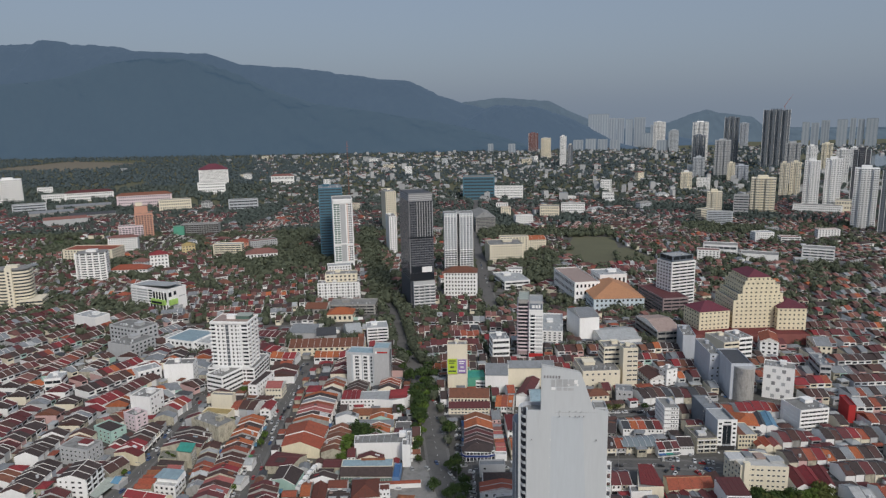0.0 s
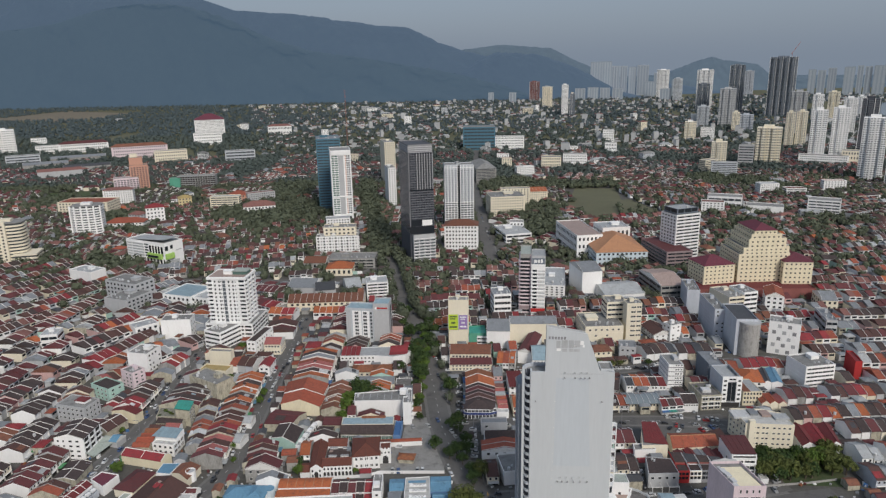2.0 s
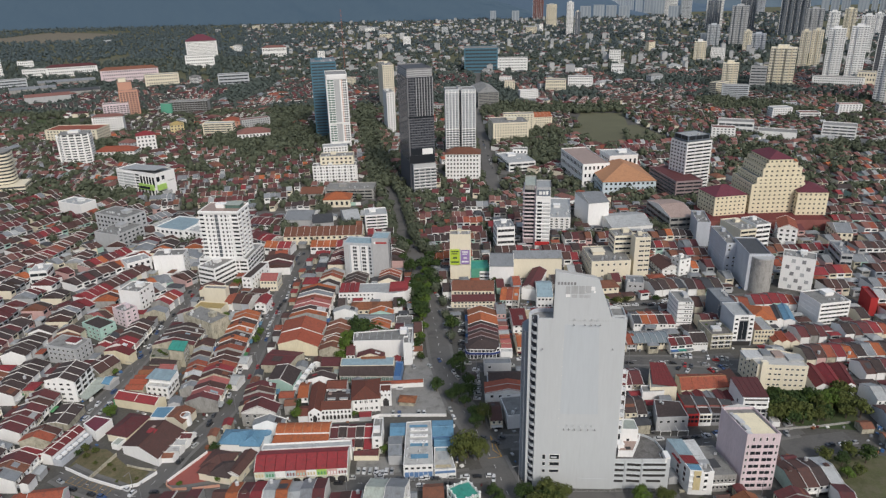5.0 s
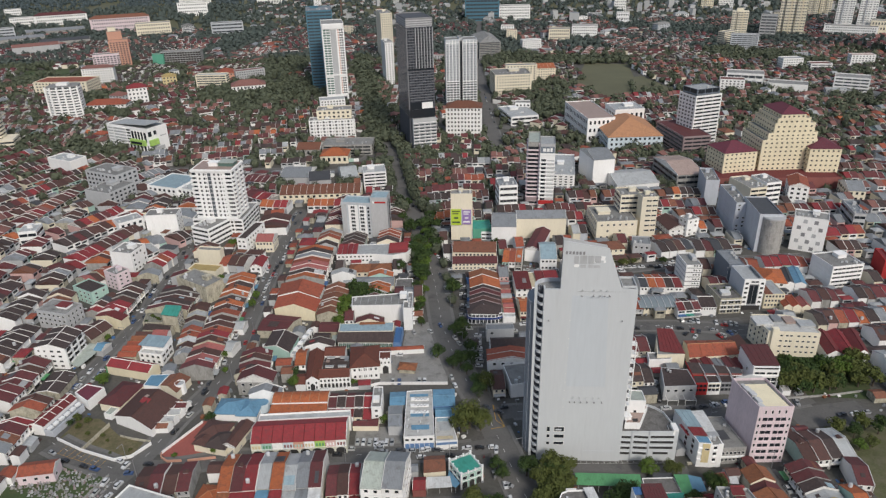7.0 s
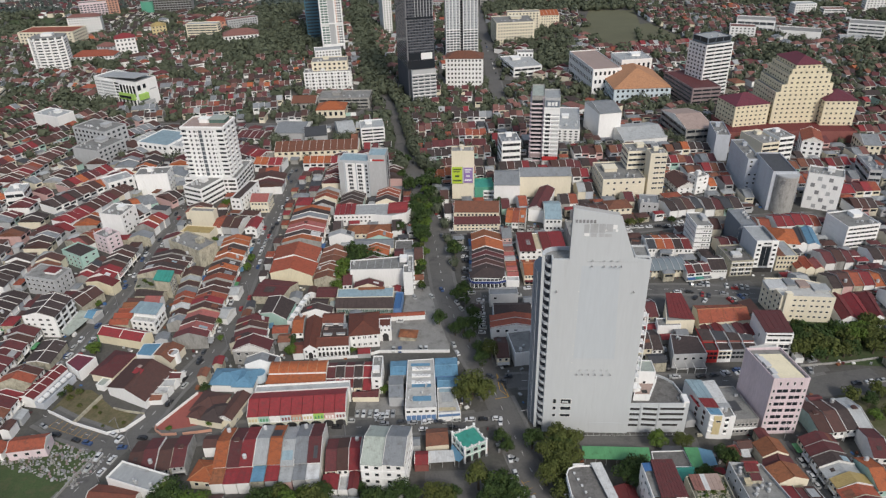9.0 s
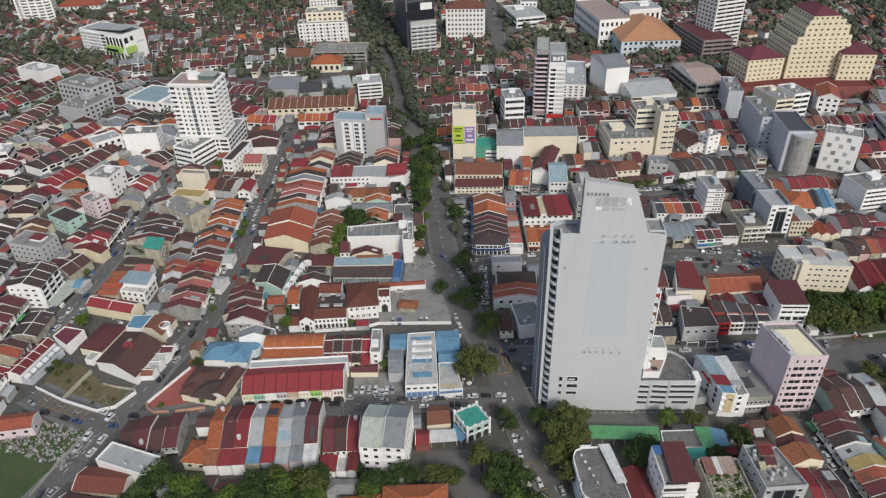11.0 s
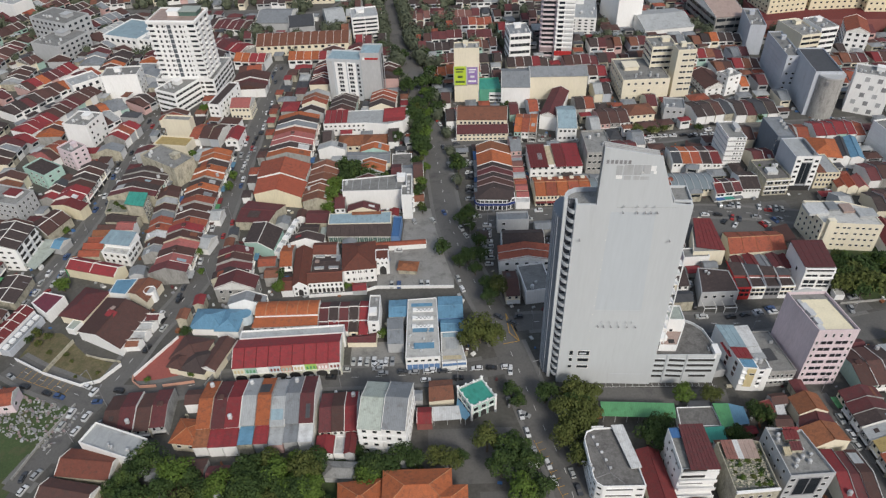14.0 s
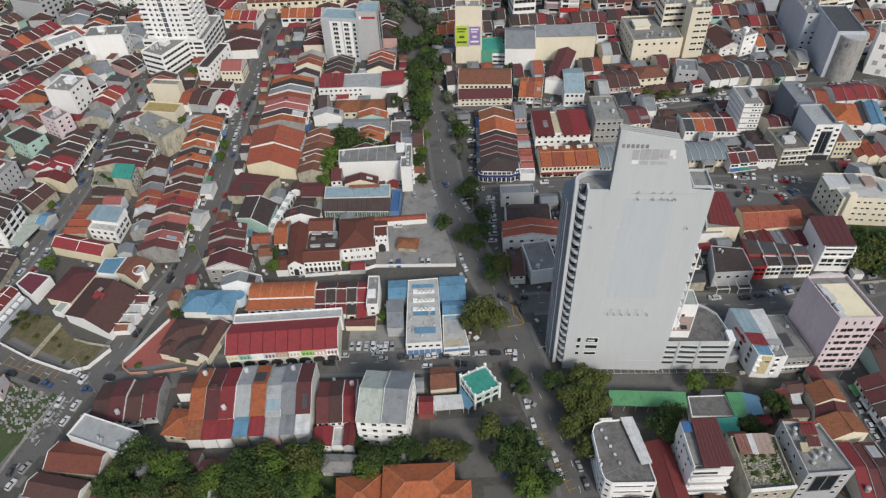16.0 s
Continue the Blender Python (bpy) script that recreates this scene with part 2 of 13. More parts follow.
MAT["crane_red"] = material("crane_paint", (0.38, 0.12, 0.08), 0.6, 0.1)
MAT["glass_blue"] = glass_material("tinted_glass", (0.03, 0.07, 0.11))
PAINTS = [(0.62, 0.63, 0.64), (0.58, 0.59, 0.6), (0.30, 0.31, 0.32), (0.03, 0.03, 0.033), (0.06, 0.065, 0.075), (0.30, 0.03, 0.03), (0.05, 0.09, 0.2), (0.42, 0.43, 0.42)]
for k, c in enumerate(PAINTS):
    MAT["car%d" % k] = material("car_paint", c, 0.3, 0.05, 0.5, 3.0, 0, rand=0.1)

# ---- mesh helpers ----
CACHE = {}
TAKEN = {}


def mesh(key, build, *mats):
    """A shared mesh, built once by build(bm)."""
    if key not in CACHE:
        bm = bmesh.new()
        build(bm)
        me = bpy.data.meshes.new(key if isinstance(key, str) else str(key[0]))
        bm.normal_update()
        bm.to_mesh(me)
        bm.free()
        for m in mats:
            me.materials.append(MAT[m])
        CACHE[key] = me
    return CACHE[key]


def add_box(bm, x0, y0, z0, x1, y1, z1, mat=0, bottom=False):
    v = [bm.verts.new(p) for p in ((x0, y0, z0), (x1, y0, z0), (x1, y1, z0), (x0, y1, z0), (x0, y0, z1), (x1, y0, z1), (x1, y1, z1), (x0, y1, z1))]
    quads = [(4, 5, 6, 7), (0, 1, 5, 4), (1, 2, 6, 5), (2, 3, 7, 6), (3, 0, 4, 7), (3, 2, 1, 0)]
    for f in quads:
        bm.faces.new([v[i] for i in f]).material_index = mat


def add_prism(bm, outline, y0, y1, mat=0):
    """An outline in x and z drawn out along y."""
    a = [bm.verts.new((x, y0, z)) for x, z in outline]
    b = [bm.verts.new((x, y1, z)) for x, z in outline]
    bm.faces.new(a).material_index = mat
    bm.faces.new(b[::-1]).material_index = mat
    for i in range(len(a)):
        j = (i + 1) % len(a)
        bm.faces.new((a[j], a[i], b[i], b[j])).material_index = mat


def part(name, me, parent, at=(0, 0, 0), rz=0.0, size=(1, 1, 1), mat=None, label=""):
    """One mesh object under a thing or a part."""
    ob = new(name, me)
    ob.parent = parent
    ob.location, ob.rotation_euler, ob.scale = at, (0, 0, rz), size
    if mat:
        ob.material_slots[0].link = "OBJECT"
        ob.material_slots[0].material = MAT[mat]
    if label:
        ob["label"] = label
    return ob


def under(ob, p):
    """Hang a part below another part of the same thing, where it stands."""
    ob.parent = p
    ob.matrix_parent_inverse = p.matrix_basis.inverted()
    return ob


def thing(name, me, x, y, rz, label, category, group="", mat=None, z=0.0, size=(1, 1, 1), kind=""):
    ob = new(name, me)
    ob.location, ob.rotation_euler, ob.scale = (x, y, z), (0, 0, rz), size
    if mat:
        ob.material_slots[0].link = "OBJECT"
        ob.material_slots[0].material = MAT[mat]
    return tagged(ob, label, category, group, kind)


def cells(x, y, w, d, rz, grow=0.0):
    c, s = math.cos(rz), math.sin(rz)
    w, d = w / 2 + grow, d / 2 + grow
    nx, ny = max(1, int(w / 0.9)), max(1, int(d / 0.9))
    for i in range(-nx, nx + 1):
        for j in range(-ny, ny + 1):
            u, v = i * w / nx, j * d / ny
            yield (int((x + u * c - v * s) // 2), int((y + u * s + v * c) // 2))


def claim(x, y, w, d, rz, grow=0.0, tag=1):
    for k in cells(x, y, w, d, rz, grow):
        TAKEN[k] = tag


def share_taken(x, y, w, d, rz):
    ks = set(cells(x, y, w, d, rz))
    return sum(k in TAKEN for k in ks) / len(ks)


def near(x, y):
    return math.hypot(x, y - 5)

# ---- ground, roads ----
def sheet(name, points, z, mat, label="", category="", kind="structure"):
    bm = bmesh.new()
    f = bm.faces.new([bm.verts.new((x, y, z)) for x, y in points])
    if f.normal.z < 0:
        f.normal_flip()
    bm.normal_update()
    for f in bm.faces:
        if f.normal.z < 0:
            f.normal_flip()
    me = bpy.data.meshes.new(name)
    bm.to_mesh(me)
    bm.free()
    me.materials.append(MAT[mat])
    return tagged(new(name, me), label, category, "", kind)


sheet("ground", [(-5000, -600), (5000, -600), (5000, 4990), (-5000, 4990)], 0.0, "ground", "grey town ground of worn asphalt and concrete", "ground")
sheet("scrubland", [(-4500, 1500), (4500, 1500), (4500, 4900), (-4500, 4900)], 0.02, "scrub", "dark green wooded plain towards the hills", "ground")
ROAD_Z = [0.05]


def ribbon(bm, pts, off0, off1, z0, z1=None):
    """A strip along a line between two sideways offsets; with z1 a raised kerb."""
    rows = []
    for i, (x, y) in enumerate(pts):
        ax, ay = pts[max(0, i - 1)]
        bx, by = pts[min(len(pts) - 1, i + 1)]
        k = math.hypot(bx - ax, by - ay)
        nx, ny = (by - ay) / k, -(bx - ax) / k
        rows.append([(x + nx * o, y + ny * o) for o in (off0, off1)])
    if z1 is None:
        vs = [[bm.verts.new((px, py, z0)) for px, py in r] for r in rows]
        for a, b in zip(vs, vs[1:]):
            bm.faces.new((a[0], a[1], b[1], b[0]))
    else:
        vs = [[bm.verts.new((*r[0], z0)), bm.verts.new((*r[0], z1)), bm.verts.new((*r[1], z1)), bm.verts.new((*r[1], z0))] for r in rows]
        for a, b in zip(vs, vs[1:]):
            for q in range(3):
                bm.faces.new((a[q], a[q + 1], b[q + 1], b[q]))
    bmesh.ops.recalc_face_normals(bm, faces=bm.faces)


def finish(bm, name, mat):
    for f in bm.faces:
        if abs(f.normal.z) > 0.9 and f.normal.z < 0:
            f.normal_flip()
    me = bpy.data.meshes.new(name)
    bm.to_mesh(me)
    bm.free()
    me.materials.append(MAT[mat])
    return me


def smooth_line(pts, step=8.0):
    out = []
    n = len(pts)
    for i in range(n - 1):
        p0, p1, p2, p3 = (Vector(pts[max(0, min(n - 1, i + k))]) for k in (-1, 0, 1, 2))
        m = max(1, int((p2 - p1).length / step))
        for j in range(m):
            u = j / m
            a = 0.5 * (2 * p1 + (p2 - p0) * u + (2 * p0 - 5 * p1 + 4 * p2 - p3) * u * u + (3 * p1 - p0 - 3 * p2 + p3) * u ** 3)
            out.append((a.x, a.y))
    return out + [tuple(pts[-1])]


def along(pts, step, start=0.0):
    """Places and headings every step metres along a line."""
    left = start
    for (ax, ay), (bx, by) in zip(pts, pts[1:]):
        k = math.hypot(bx - ax, by - ay)
        while left < k:
            u = left / k
            yield ax + (bx - ax) * u, ay + (by - ay) * u, math.atan2(by - ay, bx - ax)
            left += step
        left -= k


ROADS = []


def pave():
    """Raised pavements along every road, left open where another road comes in."""
    for name, width, pts in ROADS:
        for s in (-1, 1):
            off = s * (width / 2 + 1.0)
            run = []
            runs = [run]
            for x, y, a in along(pts, 4.0):
                px, py = x + math.sin(a) * off, y - math.cos(a) * off
                clear = py < 700
                for other, w2, pts2 in ROADS:
                    if pts2 is not pts and min((px - qx) ** 2 + (py - qy) ** 2 for qx, qy in pts2) < (w2 / 2 + 2.5) ** 2:
                        clear = False
                if clear:
                    run.append((x, y))
                elif run:
                    run = []
                    runs.append(run)
            for r in runs:
                if len(r) > 1:
                    bm = bmesh.new()
                    p, q = sorted((s * width / 2, s * (width / 2 + 1.8)))
                    ribbon(bm, r, p, q, 0.0, 0.17)
                    tagged(new("pavement", finish(bm, "pavement", "pavement")), "worn grey concrete pavement with a kerb", "pavement", "", "structure")


def road(name, width, pts, lines=True, walkways=False):
    pts = smooth_line(pts, 4.0)
    ROADS.append((name, width, pts))
    ROAD_Z[0] += 0.006
    bm = bmesh.new()
    ribbon(bm, pts, -width / 2, width / 2, ROAD_Z[0])
    ob = tagged(new("road", finish(bm, name, "asphalt")), "worn grey asphalt " + name.replace("_", " "), "road", "", "structure")
    if walkways:
        for s in (-1, 1):
            bm = bmesh.new()
            a, b = sorted((s * width / 2, s * (width / 2 + 2.2)))
            ribbon(bm, pts, a, b, 0.0, 0.15 + ROAD_Z[0] * 0.1)
            tagged(new("pavement", finish(bm, "pavement", "pavement")), "pale concrete pavement with a raised kerb", "pavement", "", "structure")
    for x, y, a in along(pts, 2.5):
        claim(x, y, 3, width + 2.6, a, 0, "road")
    if lines:
        me = mesh("lane_dash", lambda b: add_box(b, -1.2, -0.09, 0, 1.2, 0.09, 0.006), "line")
        for x, y, a in along(pts, 9.0, 3.0):
            if y < 420:
                part("lane_dash", me, ob, (x, y, ROAD_Z[0] + 0.004), a)
    return pts


# ---- windows ----
def win_mesh(bm):
    # a frame proud of the wall with a dark pane set back in it; unit size in x and z, facing -y
    add_box(bm, -0.5, -0.10, -0.5, 0.5, 0.02, -0.44, 0)
    add_box(bm, -0.5, -0.10, 0.44, 0.5, 0.02, 0.5, 0)
    add_box(bm, -0.5, -0.10, -0.44, -0.45, 0.02, 0.44, 0)
    add_box(bm, 0.45, -0.10, -0.44, 0.5, 0.02, 0.44, 0)
    v = [bm.verts.new(p) for p in ((-0.45, -0.03, -0.44), (0.45, -0.03, -0.44), (0.45, -0.03, 0.44), (-0.45, -0.03, 0.44))]
    bm.faces.new(v).material_index = 1


def band_mesh(n):
    def build(bm):
        add_box(bm, -0.5, -0.10, -0.5, 0.5, 0.02, -0.42, 0)
        add_box(bm, -0.5, -0.10, 0.42, 0.5, 0.02, 0.5, 0)
        v = [bm.verts.new(p) for p in ((-0.5, -0.03, -0.42), (0.5, -0.03, -0.42), (0.5, -0.03, 0.42), (-0.5, -0.03, 0.42))]
        bm.faces.new(v).material_index = 1
        for i in range(n + 1):
            x = -0.5 + i / n
            add_box(bm, x - 0.006, -0.08, -0.42, x + 0.006, 0.0, 0.42, 0)
    return build


def far_windows(root, w, d, h, floors, faces, glass, wall):
    """All windows of a far building, too small to tell apart: panes and sills, as one part."""
    verts, fs, idx = [], [], []

    def slab(c, s, u0, u1, z0, z1, o0, o1, mat):
        k = len(verts)
        for o in (o0, o1):
            for u, z in ((u0, z0), (u1, z0), (u1, z1), (u0, z1)):
                verts.append((u * c + o * s, u * s - o * c, z))
        fs.extend([(k + 4, k + 5, k + 6, k + 7), (k, k + 1, k + 5, k + 4), (k + 2, k + 3, k + 7, k + 6), (k + 1, k + 2, k + 6, k + 5), (k + 3, k, k + 4, k + 7)])
        idx.extend([mat] * 5)

    fh = h / floors
    for side, style in faces:
        if style == "none":
            continue
        rz = {"front": 0, "right": math.pi / 2, "left": -math.pi / 2, "back": math.pi}[side]
        c, s = math.cos(rz), math.sin(rz)
        wide, out = (w, d / 2) if side in ("front", "back") else (d, w / 2)
        if style in ("band", "dark", "bank"):
            n, fill = max(2, round(wide / 9)), 0.93
        else:
            n, fill = max(2, round(wide / {"punch": 3.8, "many": 3.2}.get(style, 5))), 0.46
        tall = (0.44, 0.8)[style == "dark"] * fh
        if style == "balcony":
            # stacked bays: solid balcony fronts, dark slabs painting shaded recesses between white piers
            n = max(2, round(wide / 6.5))
            for f in range(floors):
                z = f * fh
                for i in range(n):
                    m = (i + 0.5) / n * wide * 0.96 - wide * 0.48
                    q = wide * 0.48 / n
                    slab(c, s, m - q * 0.8, m - q * 0.2, z + fh * 0.38, z + fh * 0.86, out, out + 0.05, 1)
                    slab(c, s, m - q * 0.95, m - q * 0.05, z + 0.1, z + fh * 0.36, out, out + 0.9, 0)
                    slab(c, s, m + q * 0.36, m + q * 0.64, z + fh * 0.45, z + fh * 0.78, out, out + 0.05, 1)
            continue
        if style == "small":
            n, fill, tall = max(2, round(wide / 4.6)), 0.36, 0.32 * fh
        if style == "vert":
            n = max(2, round(wide / (6.5 if glass == "glass" else 17)))
            for f in range(floors if glass == "glass" else 0):
                slab(c, s, -wide * 0.49, wide * 0.49, (f + 0.05) * fh, (f + 0.28) * fh, out, out + 0.16, 0)
            for i in range(n):
                m = (i + 0.5) / n * wide * 0.96 - wide * 0.48
                q = wide * 0.48 / n * 0.55
                slab(c, s, m - q, m + q, h * 0.05, h * 0.975, out, out + 0.1, 1)
            continue
        for f in range(floors):
            z = (f + 0.3) * fh
            slab(c, s, -wide * 0.48, wide * 0.48, z - (0.9 if wall == "charcoal" else 0.35), z - 0.1, out, out + 0.25, 0)
            for i in range(n):
                m = (i + 0.5) / n * wide * 0.94 - wide * 0.47
                q = wide * 0.47 / n * fill
                slab(c, s, m - q, m + q, z, z + tall, out, out + 0.06, 1)
    if not verts:
        return
    me = bpy.data.meshes.new("windows")
    me.from_pydata(verts, [], fs)
    # beyond 800 m dark panes switch to the paler glass, painting haze
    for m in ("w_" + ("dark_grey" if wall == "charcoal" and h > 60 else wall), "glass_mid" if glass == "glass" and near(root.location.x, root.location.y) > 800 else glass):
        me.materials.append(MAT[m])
    me.polygons.foreach_set("material_index", idx)
    tagged(part("windows", me, root, label="rows of dark windows and sills"), kind="stuff")


def windows(root, w, d, h, floors, side, style, glass="glass"):
    """Windows on one face of a block: side is front, right, left or back."""
    if style == "none":
        return
    rz = {"front": 0, "right": math.pi / 2, "left": -math.pi / 2, "back": math.pi}[side]
    wide, out = (w, d / 2) if side in ("front", "back") else (d, w / 2)
    c, s = math.cos(rz), math.sin(rz)

    def put(name, me, u, z, size, proud=0.0, mat=None):
        o = out + proud
        part(name, me, root, (u * c + o * s, u * s - o * c, z), rz, size, mat)

    fh = h / floors
    one = mesh("window", win_mesh, "white_trim", "glass")
    if style in ("band", "dark"):
        n = max(2, min(14, round(wide / 3.2)))
        me = mesh(("window_band", n, glass), band_mesh(n), "white_trim" if style == "band" else "w_charcoal", glass)
        for f in range(floors):
            put("window_band", me, 0, (f + 0.55) * fh, (wide * 0.92, 1, fh * (0.48 if style == "band" else 0.8)))
    elif style == "balcony" or style == "punch" and floors * wide > 300:
        far_windows(root, w, d, h, floors, ((side, style),), glass, "white")
    elif style in ("punch", "few", "many"):
        n = max(1, round(wide / {"punch": 3.6, "few": 4.5, "many": 2.6}[style]))
        for f in range(floors):
            for i in range(n):
                if style == "few" and random.random() < 0.12:
                    continue
                put("window", one, (i + 0.5) / n * wide * 0.9 - wide * 0.45, (f + 0.55) * fh, (min(1.6, wide / n * 0.55), 1, min(1.5, fh * 0.45)))
    elif style == "pair":
        for f in range(1, floors):
            for u in (-0.14, 0.02, 0.25, 0.38):
                put("window", one, u * wide, (f + 0.4) * fh, (1.9, 1, 1.3))
    elif style == "bank":
        pane = mesh("glass_pane", win_mesh, "w_dark_grey", "glass_blue")
        for f in range(floors):
            for u in (-0.13, 0.13):
                put("glass_pane", pane, u * wide, h * (0.2 + 0.6 * (f + 0.5) / floors), (wide * 0.255, 1, h * 0.59 / floors), 0.05)
        for f in range(floors):
            for u in (-0.38, 0.38):
                put("window", one, u * wide, (f + 0.5) * fh, (wide * 0.14, 1, fh * 0.4))
    elif style == "check":
        for f in range(floors):
            for i in range(5):
                if (f + i) % 2 and (f * 3 + i) % 4:
                    put("facade_tile", mesh("facade_tile", lambda b: add_box(b, -0.5, -0.08, -0.5, 0.5, 0.02, 0.5), "w_grey"), (i - 2) * wide * 0.16, (f + 0.5) * fh, (wide * 0.12, 1, fh * 0.55), mat=("w_grey", "w_dark_grey")[(f + i) // 2 % 2])
    elif style == "arch":
        n = max(2, round(wide / 5.2))
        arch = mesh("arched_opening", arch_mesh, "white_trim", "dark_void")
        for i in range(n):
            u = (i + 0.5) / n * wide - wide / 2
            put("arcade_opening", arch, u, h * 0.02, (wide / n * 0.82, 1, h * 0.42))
            for k in (-1, 0, 1):
                put("window", one, u + k * wide / n * 0.27, h * 0.68, (wide / n * 0.2, 1, h * 0.26))


def arch_mesh(bm):
    # a round-headed opening, its shade a near-black sheet; unit width, standing on z 0
    pts = [(-0.5, 0.0), (0.5, 0.0)] + [(0.5 * math.cos(a), 0.62 + 0.38 * math.sin(a)) for a in [math.pi * k / 8 for k in range(9)]]
    bm.faces.new([bm.verts.new((x, -0.02, z)) for x, z in pts]).material_index = 1
    for a, b in zip(pts[1:], pts[2:] + pts[:1]):
        q = [bm.verts.new(p) for p in ((a[0], -0.02, a[1]), (b[0], -0.02, b[1]), (b[0] * 1.1, -0.12, b[1] * 1.05), (a[0] * 1.1, -0.12, a[1] * 1.05))]
        bm.faces.new(q).material_index = 0


# ---- roofs ----
def flat_roof(w, d):
    def build(bm):
        t, u = 0.25, 0.9
        v = [bm.verts.new(p) for p in ((-w / 2 + t, -d / 2 + t, 0.08), (w / 2 - t, -d / 2 + t, 0.08), (w / 2 - t, d / 2 - t, 0.08), (-w / 2 + t, d / 2 - t, 0.08))]
        bm.faces.new(v).material_index = 0
        for b in ((-w / 2, -d / 2, w / 2, -d / 2 + t), (-w / 2, d / 2 - t, w / 2, d / 2), (-w / 2, -d / 2 + t, -w / 2 + t, d / 2 - t), (w / 2 - t, -d / 2 + t, w / 2, d / 2 - t)):
            add_box(bm, b[0], b[1], 0, b[2], b[3], u, 1)
    return build


def hip_roof(w, d, rise, over=0.6):
    def build(bm):
        a, b = w / 2 + over, d / 2 + over
        r = min(a, b) * 0.96
        lo = [bm.verts.new(p) for p in ((-a, -b, -0.15), (a, -b, -0.15), (a, b, -0.15), (-a, b, -0.15))]
        mid = [bm.verts.new((*p.co[:2], 0.05)) for p in lo]
        if a >= b:
            t = [bm.verts.new((-a + r, 0, rise)), bm.verts.new((a - r, 0, rise))]
            fs = [(mid[0], mid[1], t[1], t[0]), (mid[1], mid[2], t[1]), (mid[2], mid[3], t[0], t[1]), (mid[3], mid[0], t[0])]
        else:
            t = [bm.verts.new((0, -b + r, rise)), bm.verts.new((0, b - r, rise))]
            fs = [(mid[0], mid[1], t[0]), (mid[1], mid[2], t[1], t[0]), (mid[2], mid[3], t[1]), (mid[3], mid[0], t[0], t[1])]
        for f in fs:
            bm.faces.new(f)
        for i in range(4):
            bm.faces.new((lo[i], lo[(i + 1) % 4], mid[(i + 1) % 4], mid[i]))
        bm.faces.new(lo[::-1])
    return build


def edge_strip(p, q, r=0.16):
    """A ridge of cap tiles along one edge."""
    def build(bm):
        t = (q - p).normalized()
        s = t.cross(Vector((0, 0, 1))).normalized() * r
        u = s.cross(t).normalized() * r
        a = [bm.verts.new(p + o) for o in (-s - u, s - u, u)]
        b = [bm.verts.new(q + o) for o in (-s - u, s - u, u)]
        for i in range(3):
            j = (i + 1) % 3
            bm.faces.new((a[i], a[j], b[j], b[i]))
        bm.faces.new(a)
        bm.faces.new(b)
        bmesh.ops.recalc_face_normals(bm, faces=bm.faces)
    return build


def gable_roof(w, d, rise, over=0.4, thick=0.18):
    """Two slopes with the ridge along x."""
    def build(bm):
        e = d / 2 + over
        out = [(-e, -over * rise / (d / 2)), (0, rise), (e, -over * rise / (d / 2)), (e, thick - over * rise / (d / 2)), (0, rise + thick), (-e, thick - over * rise / (d / 2))]
        a = [bm.verts.new((-w / 2 - 0.05, y, z)) for y, z in out]
        b = [bm.verts.new((w / 2 + 0.05, y, z)) for y, z in out]
        for i in range(6):
            j = (i + 1) % 6
            bm.faces.new((a[i], a[j], b[j], b[i]))
        for s in (a, b):
            bm.faces.new((s[0], s[1], s[4], s[5]))
            bm.faces.new((s[1], s[2], s[3], s[4]))
        bmesh.ops.recalc_face_normals(bm, faces=bm.faces)
    return build


def gable_end(d, rise):
    def build(bm):
        for x in (-0.125,):
            v = [[bm.verts.new((x + k, y, z)) for y, z in ((-d / 2, 0), (d / 2, 0), (0, rise))] for k in (0, 0.25)]
            bm.faces.new(v[0][::-1])
            bm.faces.new(v[1])
            for i in range(3):
                j = (i + 1) % 3
                bm.faces.new((v[0][i], v[0][j], v[1][j], v[1][i]))
        bmesh.ops.recalc_face_normals(bm, faces=bm.faces)
    return build


def party_wall(w, d, rise, top=0.45, foot=0.5, proud=0.15):
    """An upstand that runs over the roof along one gable; with a foot it comes down as a pier on both fronts."""
    def build(bm):
        t = 0.17
        e = d / 2 + proud
        out = [(-e, -foot), (e, -foot), (e, top), (0, rise + top + 0.15), (-e, top)]
        a = [bm.verts.new((w / 2 - t, y, z)) for y, z in out]
        b = [bm.verts.new((w / 2, y, z)) for y, z in out]
        bm.faces.new(a)
        bm.faces.new(b[::-1])
        for i in range(5):
            j = (i + 1) % 5
            bm.faces.new((a[j], a[i], b[i], b[j]))
        bmesh.ops.recalc_face_normals(bm, faces=bm.faces)
    return build


def tank_mesh(bm):
    bmesh.ops.create_cone(bm, cap_ends=True, segments=10, radius1=0.8, radius2=0.8, depth=1.5, matrix=Matrix.Translation((0, 0, 0.95)))
    bmesh.ops.create_cone(bm, cap_ends=True, segments=10, radius1=0.8, radius2=0.25, depth=0.3, matrix=Matrix.Translation((0, 0, 1.85)))
    for x in (-0.5, 0.5):
        add_box(bm, x - 0.1, -0.7, 0, x + 0.1, 0.7, 0.2)


def cooler_mesh(bm):
    add_box(bm, -0.6, -0.35, 0.15, 0.6, 0.35, 1.1)
    add_box(bm, -0.5, -0.3, 0.0, -0.4, 0.3, 0.15)
    add_box(bm, 0.4, -0.3, 0.0, 0.5, 0.3, 0.15)
    bmesh.ops.create_cone(bm, cap_ends=True, segments=8, radius1=0.3, radius2=0.3, depth=0.06, matrix=Matrix.Translation((0, 0, 1.13)))


def head_house(bm):
    add_box(bm, -0.5, -0.5, 0, 0.5, 0.5, 0.9)
    add_box(bm, -0.56, -0.56, 0.9, 0.56, 0.56, 1.0)


